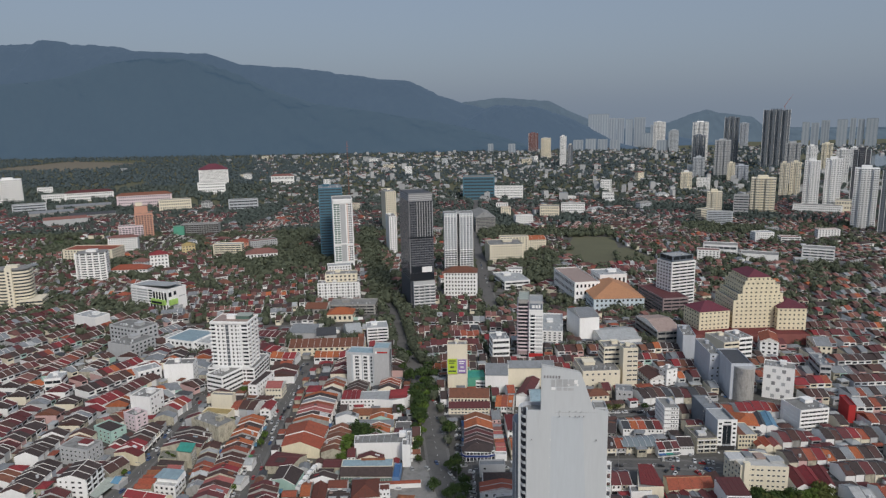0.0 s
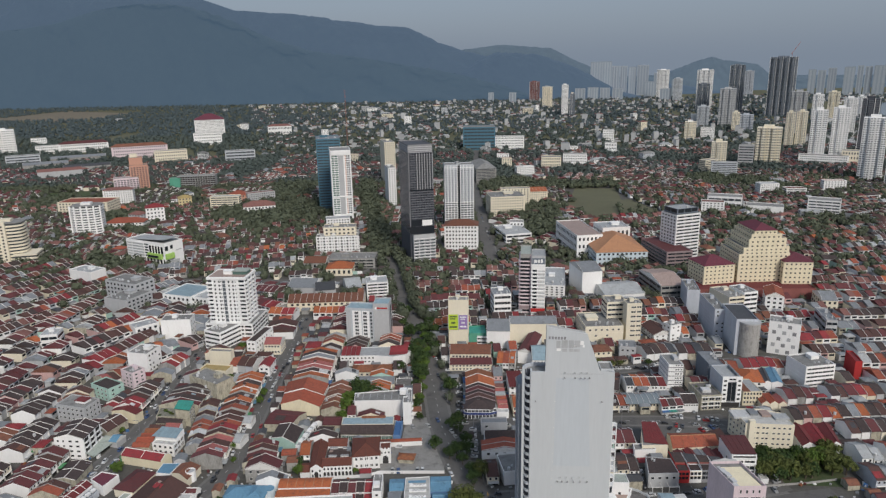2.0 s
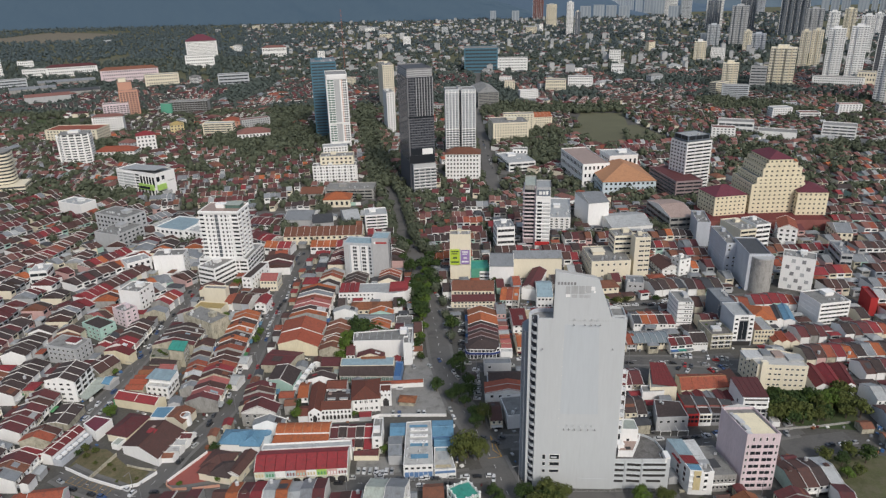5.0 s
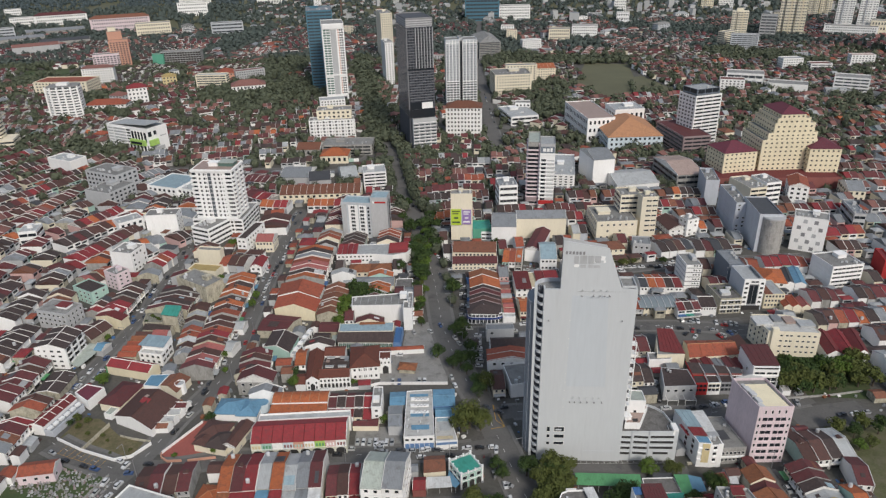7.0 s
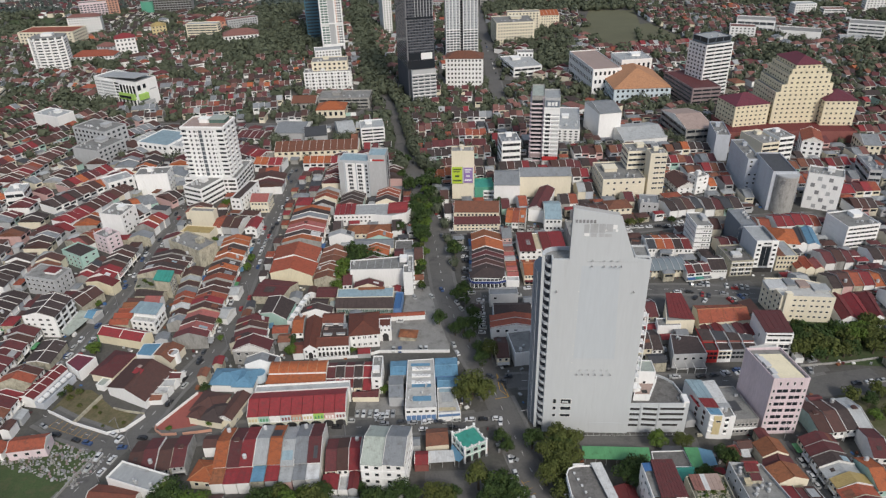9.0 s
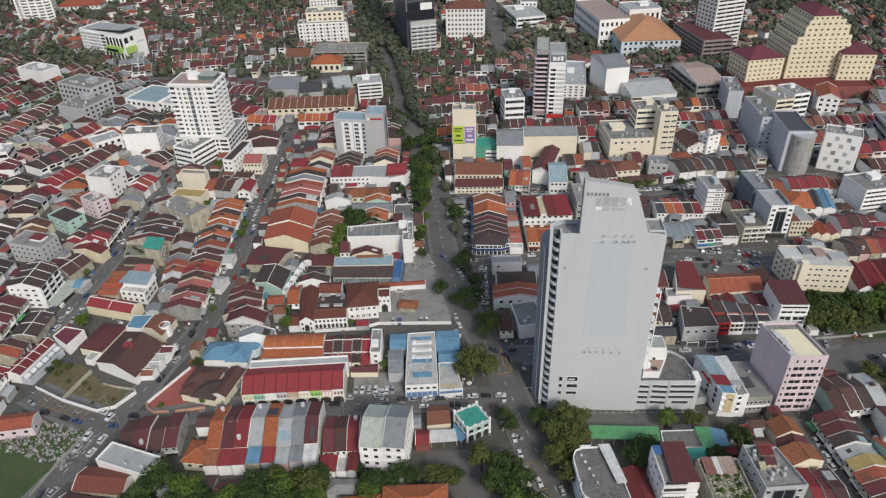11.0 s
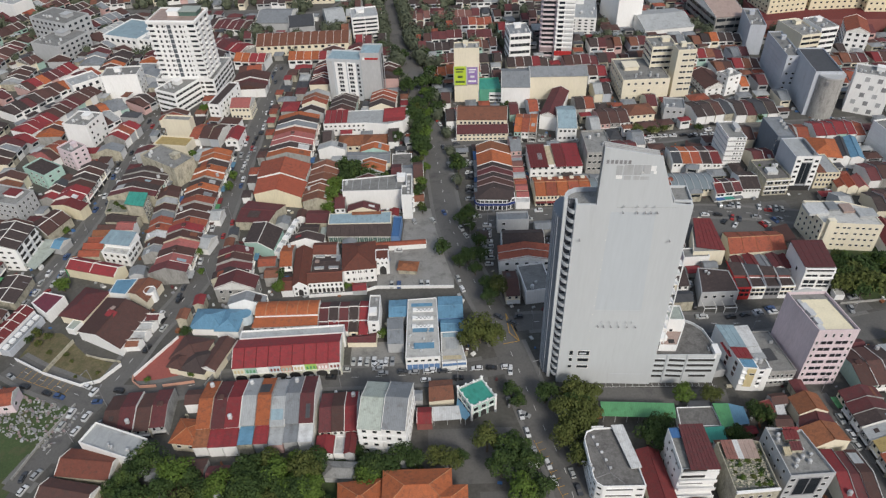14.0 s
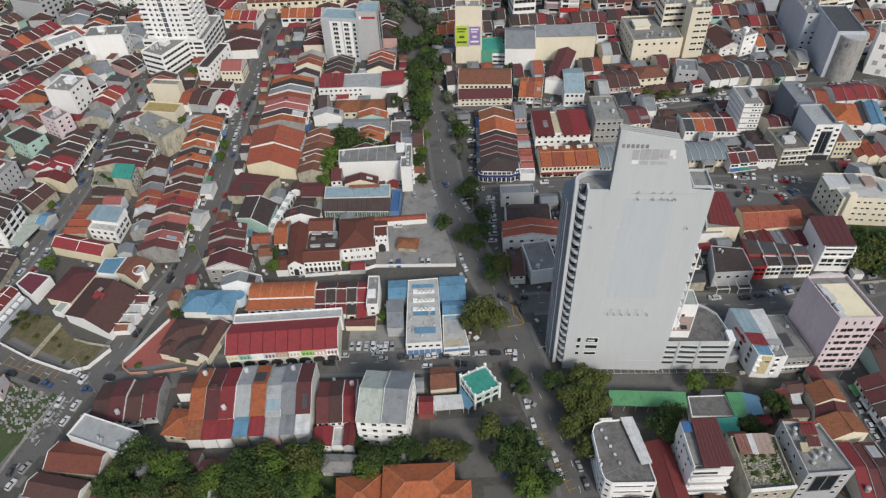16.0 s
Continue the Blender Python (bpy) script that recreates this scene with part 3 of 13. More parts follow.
KINDS = (("apartment", "apartment_building"), ("walk-up", "apartment_building"), ("walk up", "apartment_building"), ("motel", "hotel"), ("hotel", "hotel"), ("office", "office_building"), ("bank", "office_building"), ("mall", "mall"), ("tower", "tower_block"), ("church", "church"), ("mansion", "mansion"), ("workshop", "workshop"), ("shed", "shed"), ("lean-to", "shed"), ("depot", "warehouse"), ("warehouse", "warehouse"), ("shop", "shop_building"), ("hall", "hall"), ("house", "house"), ("villa", "house"), ("bungalow", "house"), ("cottage", "house"), ("institution", "school"), ("school", "school"), ("canopy", "canopy"))


def kind_of(label):
    """The plain kind of a building, from the words of its label."""
    return next((k for word, k in KINDS if word in label), "building")


def block(label, x, y, w, d, h, rot, floors=2, wall="white", front="few", right=None, left=None, back="none", roof="flat", roofmat="concrete", base=0.0, clutter=True, glass="glass"):
    """A building of one body: walls, windows by storey, and a roof with what stands on it."""
    rz = radians(rot)
    name = kind_of(label)
    far = near(x, y) > 470
    claim(x, y, w, d, rz, 0.8)
    root = thing(name, mesh(("walls", w, d, h), lambda b: add_box(b, -w / 2, -d / 2, 0, w / 2, d / 2, h), "w_white"), x, y, rz, label, name.replace("_", " "), mat="w_" + wall, z=base)
    if front == "none" and 4.9 < h < 17 and near(x, y) < 330 and wall in ("white", "cream", "grey", "mint", "concrete") and roof != "flat":
        front = "few"
    side = front if front not in ("none", "arch", "pair", "bank", "check") else "none"
    r = right if right is not None else (side if x < 0 else "none")
    l = left if left is not None else (side if x > 0 else "none")
    if far:
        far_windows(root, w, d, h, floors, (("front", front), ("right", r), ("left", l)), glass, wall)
    for f, st in () if far else (("front", front), ("right", r), ("left", l), ("back", back)):
        windows(root, w, d, h, floors, f, st, glass)
    if floors > 2 and front in ("band", "punch", "few") and not far:
        lip = mesh(("floor_ledge", w, d), lambda b: add_box(b, -w / 2 - 0.15, -d / 2 - 0.15, -0.12, w / 2 + 0.15, d / 2 + 0.15, 0.12), "w_" + wall)
        for f in range(1, floors):
            part("floor_ledge", lip, root, (0, 0, f * h / floors))
    if roof == "flat":
        part("roof", mesh(("flat_roof", w, d, roofmat, wall), flat_roof(w, d), roofmat, "w_" + wall), root, (0, 0, h))
        if clutter and min(w, d) > 7 and roofmat in ("concrete", "lightmetal", "metal", "cream_roof"):
            if h > 9:
                part("stair_head", mesh("stair_head", head_house, "w_white"), root, (random.uniform(-0.2, 0.2) * w, random.uniform(0.05, 0.25) * d, h + 0.08), 0, (min(w, d) * 0.3, min(w, d) * 0.28, 2.6), "w_" + wall)
            for i in range(min(6, int(w * d / 90) + 1)):
                if random.random() < 0.5:
                    part("water_tank", mesh("water_tank", tank_mesh, "tank"), root, (random.uniform(-0.4, 0.4) * w, random.uniform(-0.38, -0.12) * d, h + 0.08))
                else:
                    part("air_conditioner", mesh("air_conditioner", cooler_mesh, "tank"), root, (random.uniform(-0.4, 0.4) * w, random.uniform(-0.38, -0.12) * d, h + 0.08), random.uniform(0, 3))
    elif roof == "h":
        rise = min(w, d) * 0.24
        top_roof = part("roof", mesh(("hip_roof", w, d, roofmat), hip_roof(w, d, rise), roofmat), root, (0, 0, h))
        cap = mesh("ridge_cap", lambda b: add_box(b, -0.5, -0.18, 0, 0.5, 0.18, 0.16), "white_trim")
        long, short = max(w, d), min(w, d)
        if near(x, y) < 260:
            a, b = w / 2 + 0.6, d / 2 + 0.6
            r = min(a, b) * 0.96
            for sx in (-1, 1):
                for sy in (-1, 1):
                    top = (sx * max(0, a - r), 0, rise) if a >= b else (0, sy * max(0, b - r), rise)
                    under(part("hip_cap", mesh(("hip_cap", w, d, sx, sy), edge_strip(Vector((sx * a, sy * b, 0.05)), Vector(top)), "white_trim"), root, (0, 0, h), 0, (1, 1, 1), "peach_roof" if roofmat == "orange" else roofmat), top_roof)
        under(part("ridge_cap", cap, root, (0, 0, h + rise - 0.05), 0 if w >= d else math.pi / 2, (max(0.6, long - short), 1, 1), roofmat), top_roof)
    elif roof in ("gx", "gy", "ribs"):
        a, b = (w, d) if roof != "gy" else (d, w)
        turn = 0 if roof != "gy" else math.pi / 2
        rise = min(b * 0.22, 4.2)
        top_roof = part("roof", mesh(("gable_roof", a, b, roofmat), gable_roof(a, b, rise), roofmat), root, (0, 0, h), turn)
        for e in (-a / 2 + 0.2, a / 2 - 0.2):
            part("gable_wall", mesh(("gable_wall", b, wall), gable_end(b, rise), "w_" + wall), root, (e, 0, h) if turn == 0 else (0, e, h), turn)
        cap = mesh("ridge_cap", lambda q: add_box(q, -0.5, -0.18, 0, 0.5, 0.18, 0.16), "white_trim")
        under(part("ridge_cap", cap, root, (0, 0, h + rise + 0.1), turn, (a, 1, 1), roofmat), top_roof)
        rib = mesh(("roof_rib", b), party_wall(0.32, b, rise, 0.32), "white_trim")
        n = max(1, round(a / 5.5))
        for i in range(n + 1) if roof == "ribs" or roofmat == "orange" else (0, n):
            under(part("roof_rib", rib, root, ((-a / 2 + i * a / n) * (1 if roof != "gy" else 0), (-a / 2 + i * a / n) * (0 if roof != "gy" else 1), h), turn), top_roof)
    elif roof == "saw2":
        rib = mesh(("roof_rib", w), party_wall(0.32, w, 2.2, 0.35), "white_trim")
        for i in range(2):
            part("roof", mesh(("gable_roof", d / 2, w, roofmat), gable_roof(d / 2, w, 2.2), roofmat), root, (0, -d / 2 + (i + 0.5) * d / 2, h), math.pi / 2)
            part("roof_rib", rib, root, (0, -d / 2 + i * d / 2, h), math.pi / 2)
    return root


# ---- shophouses ----
UNIT_WALLS = ["w_white", "w_cream", "w_white", "w_grey", "w_pink", "w_white", "w_white", "w_mint", "w_concrete", "w_cream", "w_white", "w_grey", "w_white", "w_stained", "w_bluegrey"]
SHOPS = []
MIX = ["brown", "maroon", "terracotta", "darkbrown", "red", "orange", "brown2", "brown", "metal", "darkbrown", "lightmetal", "maroon", "darkbrown", "maroon", "brown", "terracotta"]


SHOP_LIMIT = 410
FAR_SHOPS = []
FAR_VILLAS = []


def shophouse(x, y, rz, w, d, ridge, roofmat, wall, detail, rear=False, party="white_trim"):
    """One terrace house: walls with gables, tiled roof, party wall, shuttered windows, and a dark sheet painting the
    shade of the open ground floor.
    """
    d = round(d)
    eave = round(ridge * 0.68 * 2) / 2
    rise = round((ridge - eave) * 4) / 4

    def body(bm):
        out = [(-d / 2, 0), (d / 2, 0), (d / 2, eave), (0, eave + rise), (-d / 2, eave)]
        a = [bm.verts.new((-0.5, yy, z)) for yy, z in out]
        b = [bm.verts.new((0.5, yy, z)) for yy, z in out]
        bm.faces.new(a[::-1])
        bm.faces.new(b)
        for i in range(5):
            j = (i + 1) % 5
            bm.faces.new((a[i], a[j], b[j], b[i]))
        bmesh.ops.recalc_face_normals(bm, faces=bm.faces)

    claim(x, y, w, d, rz, 0.3)
    if near(x, y) > SHOP_LIMIT:
        FAR_SHOPS.append((x, y, rz, w, d, eave, rise, roofmat, wall))
        return None
    SHOPS.append((x, y, rz))
    tone = {"metal": "grey sheet metal", "lightmetal": "pale sheet metal", "darkbrown": "dark weathered", "brown2": "brown"}.get(roofmat, roofmat)
    root = thing("shophouse", mesh(("shophouse", d, eave, rise), body, "w_white"), x, y, rz, "narrow terrace shophouse with a %s roof" % tone, "shophouse", "terrace shophouses", mat=wall, size=(w, 1, 1))

    def add(name, me, at, turn=0.0, size=(1, 1, 1), mat=None):
        return part(name, me, root, (at[0] / w, at[1], at[2]), turn, (size[0] / w, size[1], size[2]), mat)

    wq = round(w * 2) / 2
    tiles = add("roof", mesh(("shop_roof", wq, d, rise), gable_roof(wq, d, rise, 0.5), "brown"), (0, 0, eave + 0.02), 0, (w / wq, 1, 1), roofmat)
    add("party_wall", mesh(("party_wall", d, rise, eave), party_wall(0.32, d, rise, 0.4, eave, 0.5), "white_trim"), (w / 2, 0, eave), 0, (1, 1, 1), party)
    if detail:
        one = mesh("window", win_mesh, "white_trim", "glass")
        for s, turn in ((-1, 0.0), (1, math.pi)):
            # only the sides that face the open square of air over the avenue
            nx, ny = s * -math.sin(rz), s * math.cos(rz)
            if nx * -x + ny * (-30 - y) < -60:
                continue
            for u in (-0.24, 0.24):
                add("window", one, (u * w, s * (d / 2 + 0.01), eave * 0.73), turn, (1.15, 1, 1.5))
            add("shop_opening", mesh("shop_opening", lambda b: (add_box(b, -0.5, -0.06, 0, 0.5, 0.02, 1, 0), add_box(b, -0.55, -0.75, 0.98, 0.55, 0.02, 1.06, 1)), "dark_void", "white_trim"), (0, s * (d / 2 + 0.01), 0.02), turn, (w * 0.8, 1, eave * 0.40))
    if near(x, y) < 350:
        pitch = math.atan2(rise, d / 2)
        luck = random.random()
        s = random.choice((-1, 1))
        if luck < 0.42:
            # a relaid strip of sheeting or a skylight on one slope
            ob = part("roof_patch", mesh("roof_patch", lambda b: add_box(b, -0.5, -0.5, 0, 0.5, 0.5, 0.06), "metal"), root, (random.uniform(-0.2, 0.2), s * d * random.choice((0.2, 0.27, 0.32)), 0), 0, (random.choice((0.3, 0.5, 0.8)), d * random.choice((0.12, 0.2, 0.26)), 1), random.choice(["lightmetal", "metal", "darkmetal", "white", "brown2", "red", "paleblue", "terracotta", "darkbrown"]))
            ob.location.z = eave + rise * (1 - abs(ob.location.y) / (d / 2)) + 0.24
            ob.rotation_euler = (-s * pitch, 0, 0)
            under(ob, tiles)
        elif luck < 0.52:
            vent = add("roof_vent", mesh("roof_vent", lambda b: (add_box(b, -0.9, -0.7, -0.6, 0.9, 0.7, 0.5, 0), add_prism(b, [(-1.2, 0.45), (1.2, 0.45), (1.2, 0.55), (0, 1.0), (-1.2, 0.55)], -1.0, 1.0, 1)), "w_grey", "brown"), (0, 0, eave + rise), 0)
            under(vent, tiles)
        elif luck < 0.74:
            add("water_tank", mesh("water_tank", tank_mesh, "tank"), (random.uniform(-0.2, 0.2) * w, s * d * 0.36, eave + rise * 0.28 + 0.1))
        if random.random() < 0.3:
            for sd, turn in ((-1, 0.0), (1, math.pi)):
                nx, ny = sd * -math.sin(rz), sd * math.cos(rz)
                if nx * -x + ny * (-30 - y) > 0:
                    add("awning", mesh("awning", lambda b: add_prism(b, [(-0.5, 0), (0.5, 0), (0.5, 0.1), (-0.5, 0.1)], -2.2, 0), "white"), (0, sd * (d / 2 + 0.02), eave * 0.42), turn, (w * 0.94, 1, 1), random.choice(["white", "blue", "metal", "red", "green", "lightmetal", "bluetarp", "brown"]))
    if rear:
        hh = eave * 0.75
        add("rear_wing", mesh(("rear_wing", round(hh, 1)), lambda b: add_box(b, -0.5, -7, 0, 0.5, 0, hh), "w_white"), (0, -d / 2, 0), 0, (w * 0.92, 1, 1), wall)
        lean = mesh("lean_to_roof", lambda b: add_prism(b, [(-0.5, 0.0), (0.5, 0.0), (0.5, 0.15), (-0.5, 0.15)], -7.2, 0.0), "brown")
        ob = part("lean_to_roof", lean, root, (0, -d / 2 + 0.1, hh + 0.75), 0, (0.98, 1, 1), rear if isinstance(rear, str) else "metal")
        ob.rotation_euler = (radians(6), 0, 0)
        claim(x + math.sin(rz) * (d / 2 + 3), y - math.cos(rz) * (d / 2 + 3), w, 7, rz, 0.2)
    return root


def row(x0, y0, x1, y1, n, depth, ridge, cols=None, rear=0, party="white_trim", backs=None):
    """A terrace of n houses whose common ridge runs from one point to the other."""
    L = math.hypot(x1 - x0, y1 - y0)
    rz = math.atan2(y1 - y0, x1 - x0)
    w = L / n
    free = [share_taken(x0 + (x1 - x0) * (i + 0.5) / n, y0 + (y1 - y0) * (i + 0.5) / n, w * 0.6, depth * 0.75, rz) < 0.3 for i in range(n)]
    for i in range(n):
        u = (i + 0.5) / n
        x, y = x0 + (x1 - x0) * u, y0 + (y1 - y0) * u
        if not free[i]:
            continue
        c = cols[min(len(cols) - 1, i * len(cols) // n)] if cols else None
        if c is None or (cols and len(cols) < n and random.random() < 0.3):
            c = random.choice(MIX) if random.random() < 0.6 or not cols else random.choice(cols)
        jog = random.uniform(-0.4, 0.4)
        r = ridge + random.choice((-0.75, -0.25, 0.25, 0.0, 0.0))
        shophouse(x + jog * math.sin(rz), y - jog * math.cos(rz), rz, w, depth, r, c, random.choice(UNIT_WALLS), near(x, y) < 370, (backs[i] if backs else rear > 0 and random.random() < rear), party if random.random() < 0.5 else random.choice(("w_concrete", "w_stained")))


# ---- outbuildings ----
FAR_SHEDS = []


def outbuilding(x, y, w, d, h, rz, roofmat, wall):
    """A back kitchen, store or lean-to with a low pitched or single-slope roof."""
    claim(x, y, w, d, rz, 0.1)
    if near(x, y) > 300:
        FAR_SHEDS.append((x, y, rz, w, d, h, d * 0.18, roofmat, wall))
        return
    root = thing("outbuilding", mesh(("walls", w, d, h), lambda b: add_box(b, -w / 2, -d / 2, 0, w / 2, d / 2, h), "w_white"), x, y, rz, "small back building with a low sheet or tile roof", "outbuilding", "back buildings", mat=wall)
    if (w + d) % 2:
        part("roof", mesh(("shed_roof", w, d), lambda b: add_prism(b, [(-w / 2 - 0.3, 0.0), (w / 2 + 0.3, d * 0.16), (w / 2 + 0.3, d * 0.16 + 0.14), (-w / 2 - 0.3, 0.14)], -d / 2 - 0.3, d / 2 + 0.3), "brown"), root, (0, 0, h), 0, (1, 1, 1), roofmat)
    else:
        part("roof", mesh(("gable_roof", w, d, "any"), gable_roof(w, d, d * 0.2, 0.4), "brown"), root, (0, 0, h + 0.05), 0, (1, 1, 1), roofmat)
        for e in (-w / 2 + 0.2, w / 2 - 0.2):
            part("gable_wall", mesh(("gable_wall", d, "any"), gable_end(d, d * 0.2), "w_white"), root, (e, 0, h), 0, (1, 1, 1), wall)


def infill(x0, x1, y0, y1, step, chance):
    """Back buildings in whatever room is left between the terraces."""
    homes = np.array(SHOPS)
    kerbs = [p for r in ROADS for p in r[2][::2]]
    y = y0
    while y < y1:
        x = x0
        while x < x1:
            px, py = x + random.uniform(-1.5, 1.5), y + random.uniform(-1.5, 1.5)
            x += step
            if not seen(px, py) or random.random() > chance:
                continue
            i = int(((homes[:, 0] - px) ** 2 + (homes[:, 1] - py) ** 2).argmin())
            rz = homes[i, 2]
            if min((px - qx) ** 2 + (py - qy) ** 2 for qx, qy in kerbs) < 81:
                continue
            for w, d in ((12, 10), (11, 7), (6, 11), (8, 6), (6, 6), (6, 4)):
                if share_taken(px, py, w, d, rz) < 0.03:
                    outbuilding(px, py, w, d, random.choice((3.0, 3.5, 4.0, 5.0, 5.5)), rz, random.choice(["metal", "brown", "darkbrown", "maroon", "lightmetal", "darkmetal", "terracotta", "brown2", "metal", "red", "brown"]), random.choice(["w_white", "w_grey", "w_grey", "w_concrete", "w_stained"]))
                    break
        y += step


# ---- villas ----
def villa(x, y, w, d, h, rz, roofmat, wall):
    w, d = round(w), round(d)
    claim(x, y, w, d, rz, 0.6)
    if near(x, y) > 840:
        FAR_VILLAS.append((x, y, rz, w, d, h, min(w, d) * 0.26, roofmat, wall))
        return None
    root = thing("house", mesh(("walls", w, d, h), lambda b: add_box(b, -w / 2, -d / 2, 0, w / 2, d / 2, h), "w_white"), x, y, rz, "detached house with a tiled hip roof among trees", "house", "suburban houses", mat=wall)
    part("roof", mesh(("hip_roof", w, d, "any"), hip_roof(w, d, min(w, d) * 0.26, 0.8), "brown"), root, (0, 0, h), 0, (1, 1, 1), roofmat)
    if near(x, y) < 1100:
        part("window_band", mesh(("window_band", 4, "glass"), band_mesh(4), "white_trim", "glass"), root, (0, -d / 2, h * 0.62), 0, (w * 0.75, 1, 1.3))
    return root


# ---- trees ----
def crown_mesh(seed, n, leaf, rx, rz_, lobes):
    def build(bm):
        rnd = random.Random(seed)
        cs = []
        for i in range(lobes):
            a = i * 2.4 + rnd.uniform(-0.5, 0.5)
            q = math.sqrt((i + 0.4) / lobes)
            cs.append((q * rx * 0.68 * math.cos(a), q * rx * 0.68 * math.sin(a), rnd.uniform(0.35, 1.0) * rz_ * (1 - 0.45 * q), rx * rnd.uniform(0.30, 0.46)))
        for i in range(n):
            cx, cy, cz, r = cs[i % lobes]
            v = Vector((rnd.gauss(0, 1), rnd.gauss(0, 1), rnd.gauss(0.35, 0.9))).normalized()
            p = Vector((cx, cy, cz)) + v * r * rnd.uniform(0.72, 1.08)
            nrm = (v + Vector((rnd.uniform(-0.7, 0.7), rnd.uniform(-0.7, 0.7), rnd.uniform(-0.2, 0.8)))).normalized()
            t = nrm.orthogonal().normalized()
            t.rotate(Matrix.Rotation(rnd.uniform(0, 6.28), 3, nrm))
            b = nrm.cross(t)
            s = leaf * rnd.uniform(0.6, 1.35)
            k = [p + t * s, p + b * s * 0.7 - t * s * 0.1, p - t * s * 0.8, p - b * s * 0.75]
            bm.faces.new([bm.verts.new(q) for q in k])
    return build


def trunk_mesh(bm):
    bmesh.ops.create_cone(bm, cap_ends=False, segments=7, radius1=0.42, radius2=0.22, depth=4.4, matrix=Matrix.Translation((0, 0, 2.2)))
    for k in range(5):
        a = k * 1.26
        m = Matrix.Translation((0.9 * math.cos(a), 0.9 * math.sin(a), 5.0)) @ Matrix.Rotation(a, 4, "Z") @ Matrix.Rotation(0.75, 4, "Y")
        bmesh.ops.create_cone(bm, cap_ends=False, segments=5, radius1=0.17, radius2=0.06, depth=3.0, matrix=m)


def tree(x, y, r, mat=None, h=None):
    """A broad street tree; r is the crown's radius in metres."""
    far = near(x, y)
    k = random.randrange(4)
    if far < 235:
        me = mesh(("crown", k), crown_mesh(k, 1700, 0.34, 5.0, 4.6, 11), "leaf")
    elif far < 400:
        me = mesh(("crown_wide", k), crown_mesh(k + 5, 800, 0.50, 5.0, 4.6, 10), "leaf")
    elif far < 900:
        me = mesh(("crown_mid", k), crown_mesh(k + 10, 420, 0.72, 5.0, 4.6, 9), "leaf")
    else:
        me = mesh(("crown_far", k), crown_mesh(k + 20, 110, 1.35, 5.0, 4.6, 7), "leaf")
    s = r / 5.0
    sz = (h / 9.5) if h else s * random.uniform(0.85, 1.15)
    root = thing("tree", mesh("trunk", trunk_mesh, "bark"), x, y, random.uniform(0, 6.28), "broad green street tree with a leafy uneven crown", "tree", "trees", size=(s, s, sz))
    part("crown", me, root, (0, 0, 4.0), 0, (1, 1, 1), mat or random.choice(["leaf", "leaf", "leaf2", "leaf3", "leaf"]))
    return root


# ---- cars ----
def car_body(bm):
    add_prism(bm, [(-2.1, 0.32), (2.05, 0.32), (2.12, 0.55), (2.0, 0.78), (1.0, 0.92), (-1.75, 0.96), (-2.12, 0.85)], -0.83, 0.83)
    add_prism(bm, [(-1.55, 1.40), (-1.5, 1.34), (0.2, 1.36), (0.25, 1.42), (0.1, 1.47), (-1.3, 1.48)], -0.66, 0.66)
    bmesh.ops.recalc_face_normals(bm, faces=bm.faces)


def car_body_low(bm):
    # body and dark sill in one, for cars too far off to show their wheels
    add_prism(bm, [(-2.1, 0.0), (2.05, 0.0), (2.12, 0.55), (2.0, 0.78), (1.0, 0.92), (-1.75, 0.96), (-2.12, 0.85)], -0.83, 0.83)
    add_prism(bm, [(-1.55, 1.40), (-1.5, 1.34), (0.2, 1.36), (0.25, 1.42), (0.1, 1.47), (-1.3, 1.48)], -0.66, 0.66)
    bmesh.ops.recalc_face_normals(bm, faces=bm.faces)


def car_cabin(bm):
    add_prism(bm, [(-1.85, 0.94), (0.95, 0.90), (0.22, 1.38), (-1.5, 1.38)], -0.72, 0.72)
    bmesh.ops.recalc_face_normals(bm, faces=bm.faces)


def wheel_mesh(bm):
    bmesh.ops.create_cone(bm, cap_ends=True, segments=10, radius1=0.32, radius2=0.32, depth=0.22, matrix=Matrix.Rotation(math.pi / 2, 4, "X") @ Matrix.Translation((0, 0, 0)))


CAR_TONES = ["white", "pale grey", "grey", "black", "dark blue grey", "red", "blue", "silver"]


def car(x, y, a, k=None, z=0.08):
    k = random.choice((0, 0, 0, 1, 1, 7, 7, 2, 2, 3, 3, 3, 4, 4, 0, 7, 5, 6)) if k is None else k
    s = random.uniform(0.92, 1.05)
    root = thing("car", mesh(("car_body", k, near(x, y) > 172), car_body_low if near(x, y) > 172 else car_body, "car%d" % k), x, y, a, "%s hatchback car parked on the asphalt" % CAR_TONES[k], "car", "cars", z=z, size=(s, s, s * random.uniform(0.97, 1.08)))
    part("cabin_glass", mesh("car_cabin", car_cabin, "glass"), root)
    if near(x, y) > 172:
        return root
    w = mesh("wheel", wheel_mesh, "tyre")
    for u in (-1.28, 1.3):
        for v in (-0.76, 0.76):
            part("wheel", w, root, (u, v, 0.32))
    return root


def parked(x0, y0, x1, y1, n, skip=0.2, across=False):
    n = max(1, min(n, int(math.hypot(x1 - x0, y1 - y0) / (2.5 if across else 5.4))))
    a = math.atan2(y1 - y0, x1 - x0)
    for i in range(n):
        if random.random() < skip:
            continue
        u = (i + 0.5) / n
        car(x0 + (x1 - x0) * u + random.uniform(-0.3, 0.3), y0 + (y1 - y0) * u, a + (math.pi / 2 if across else 0) + random.choice((0, math.pi)) + random.uniform(-0.05, 0.05))

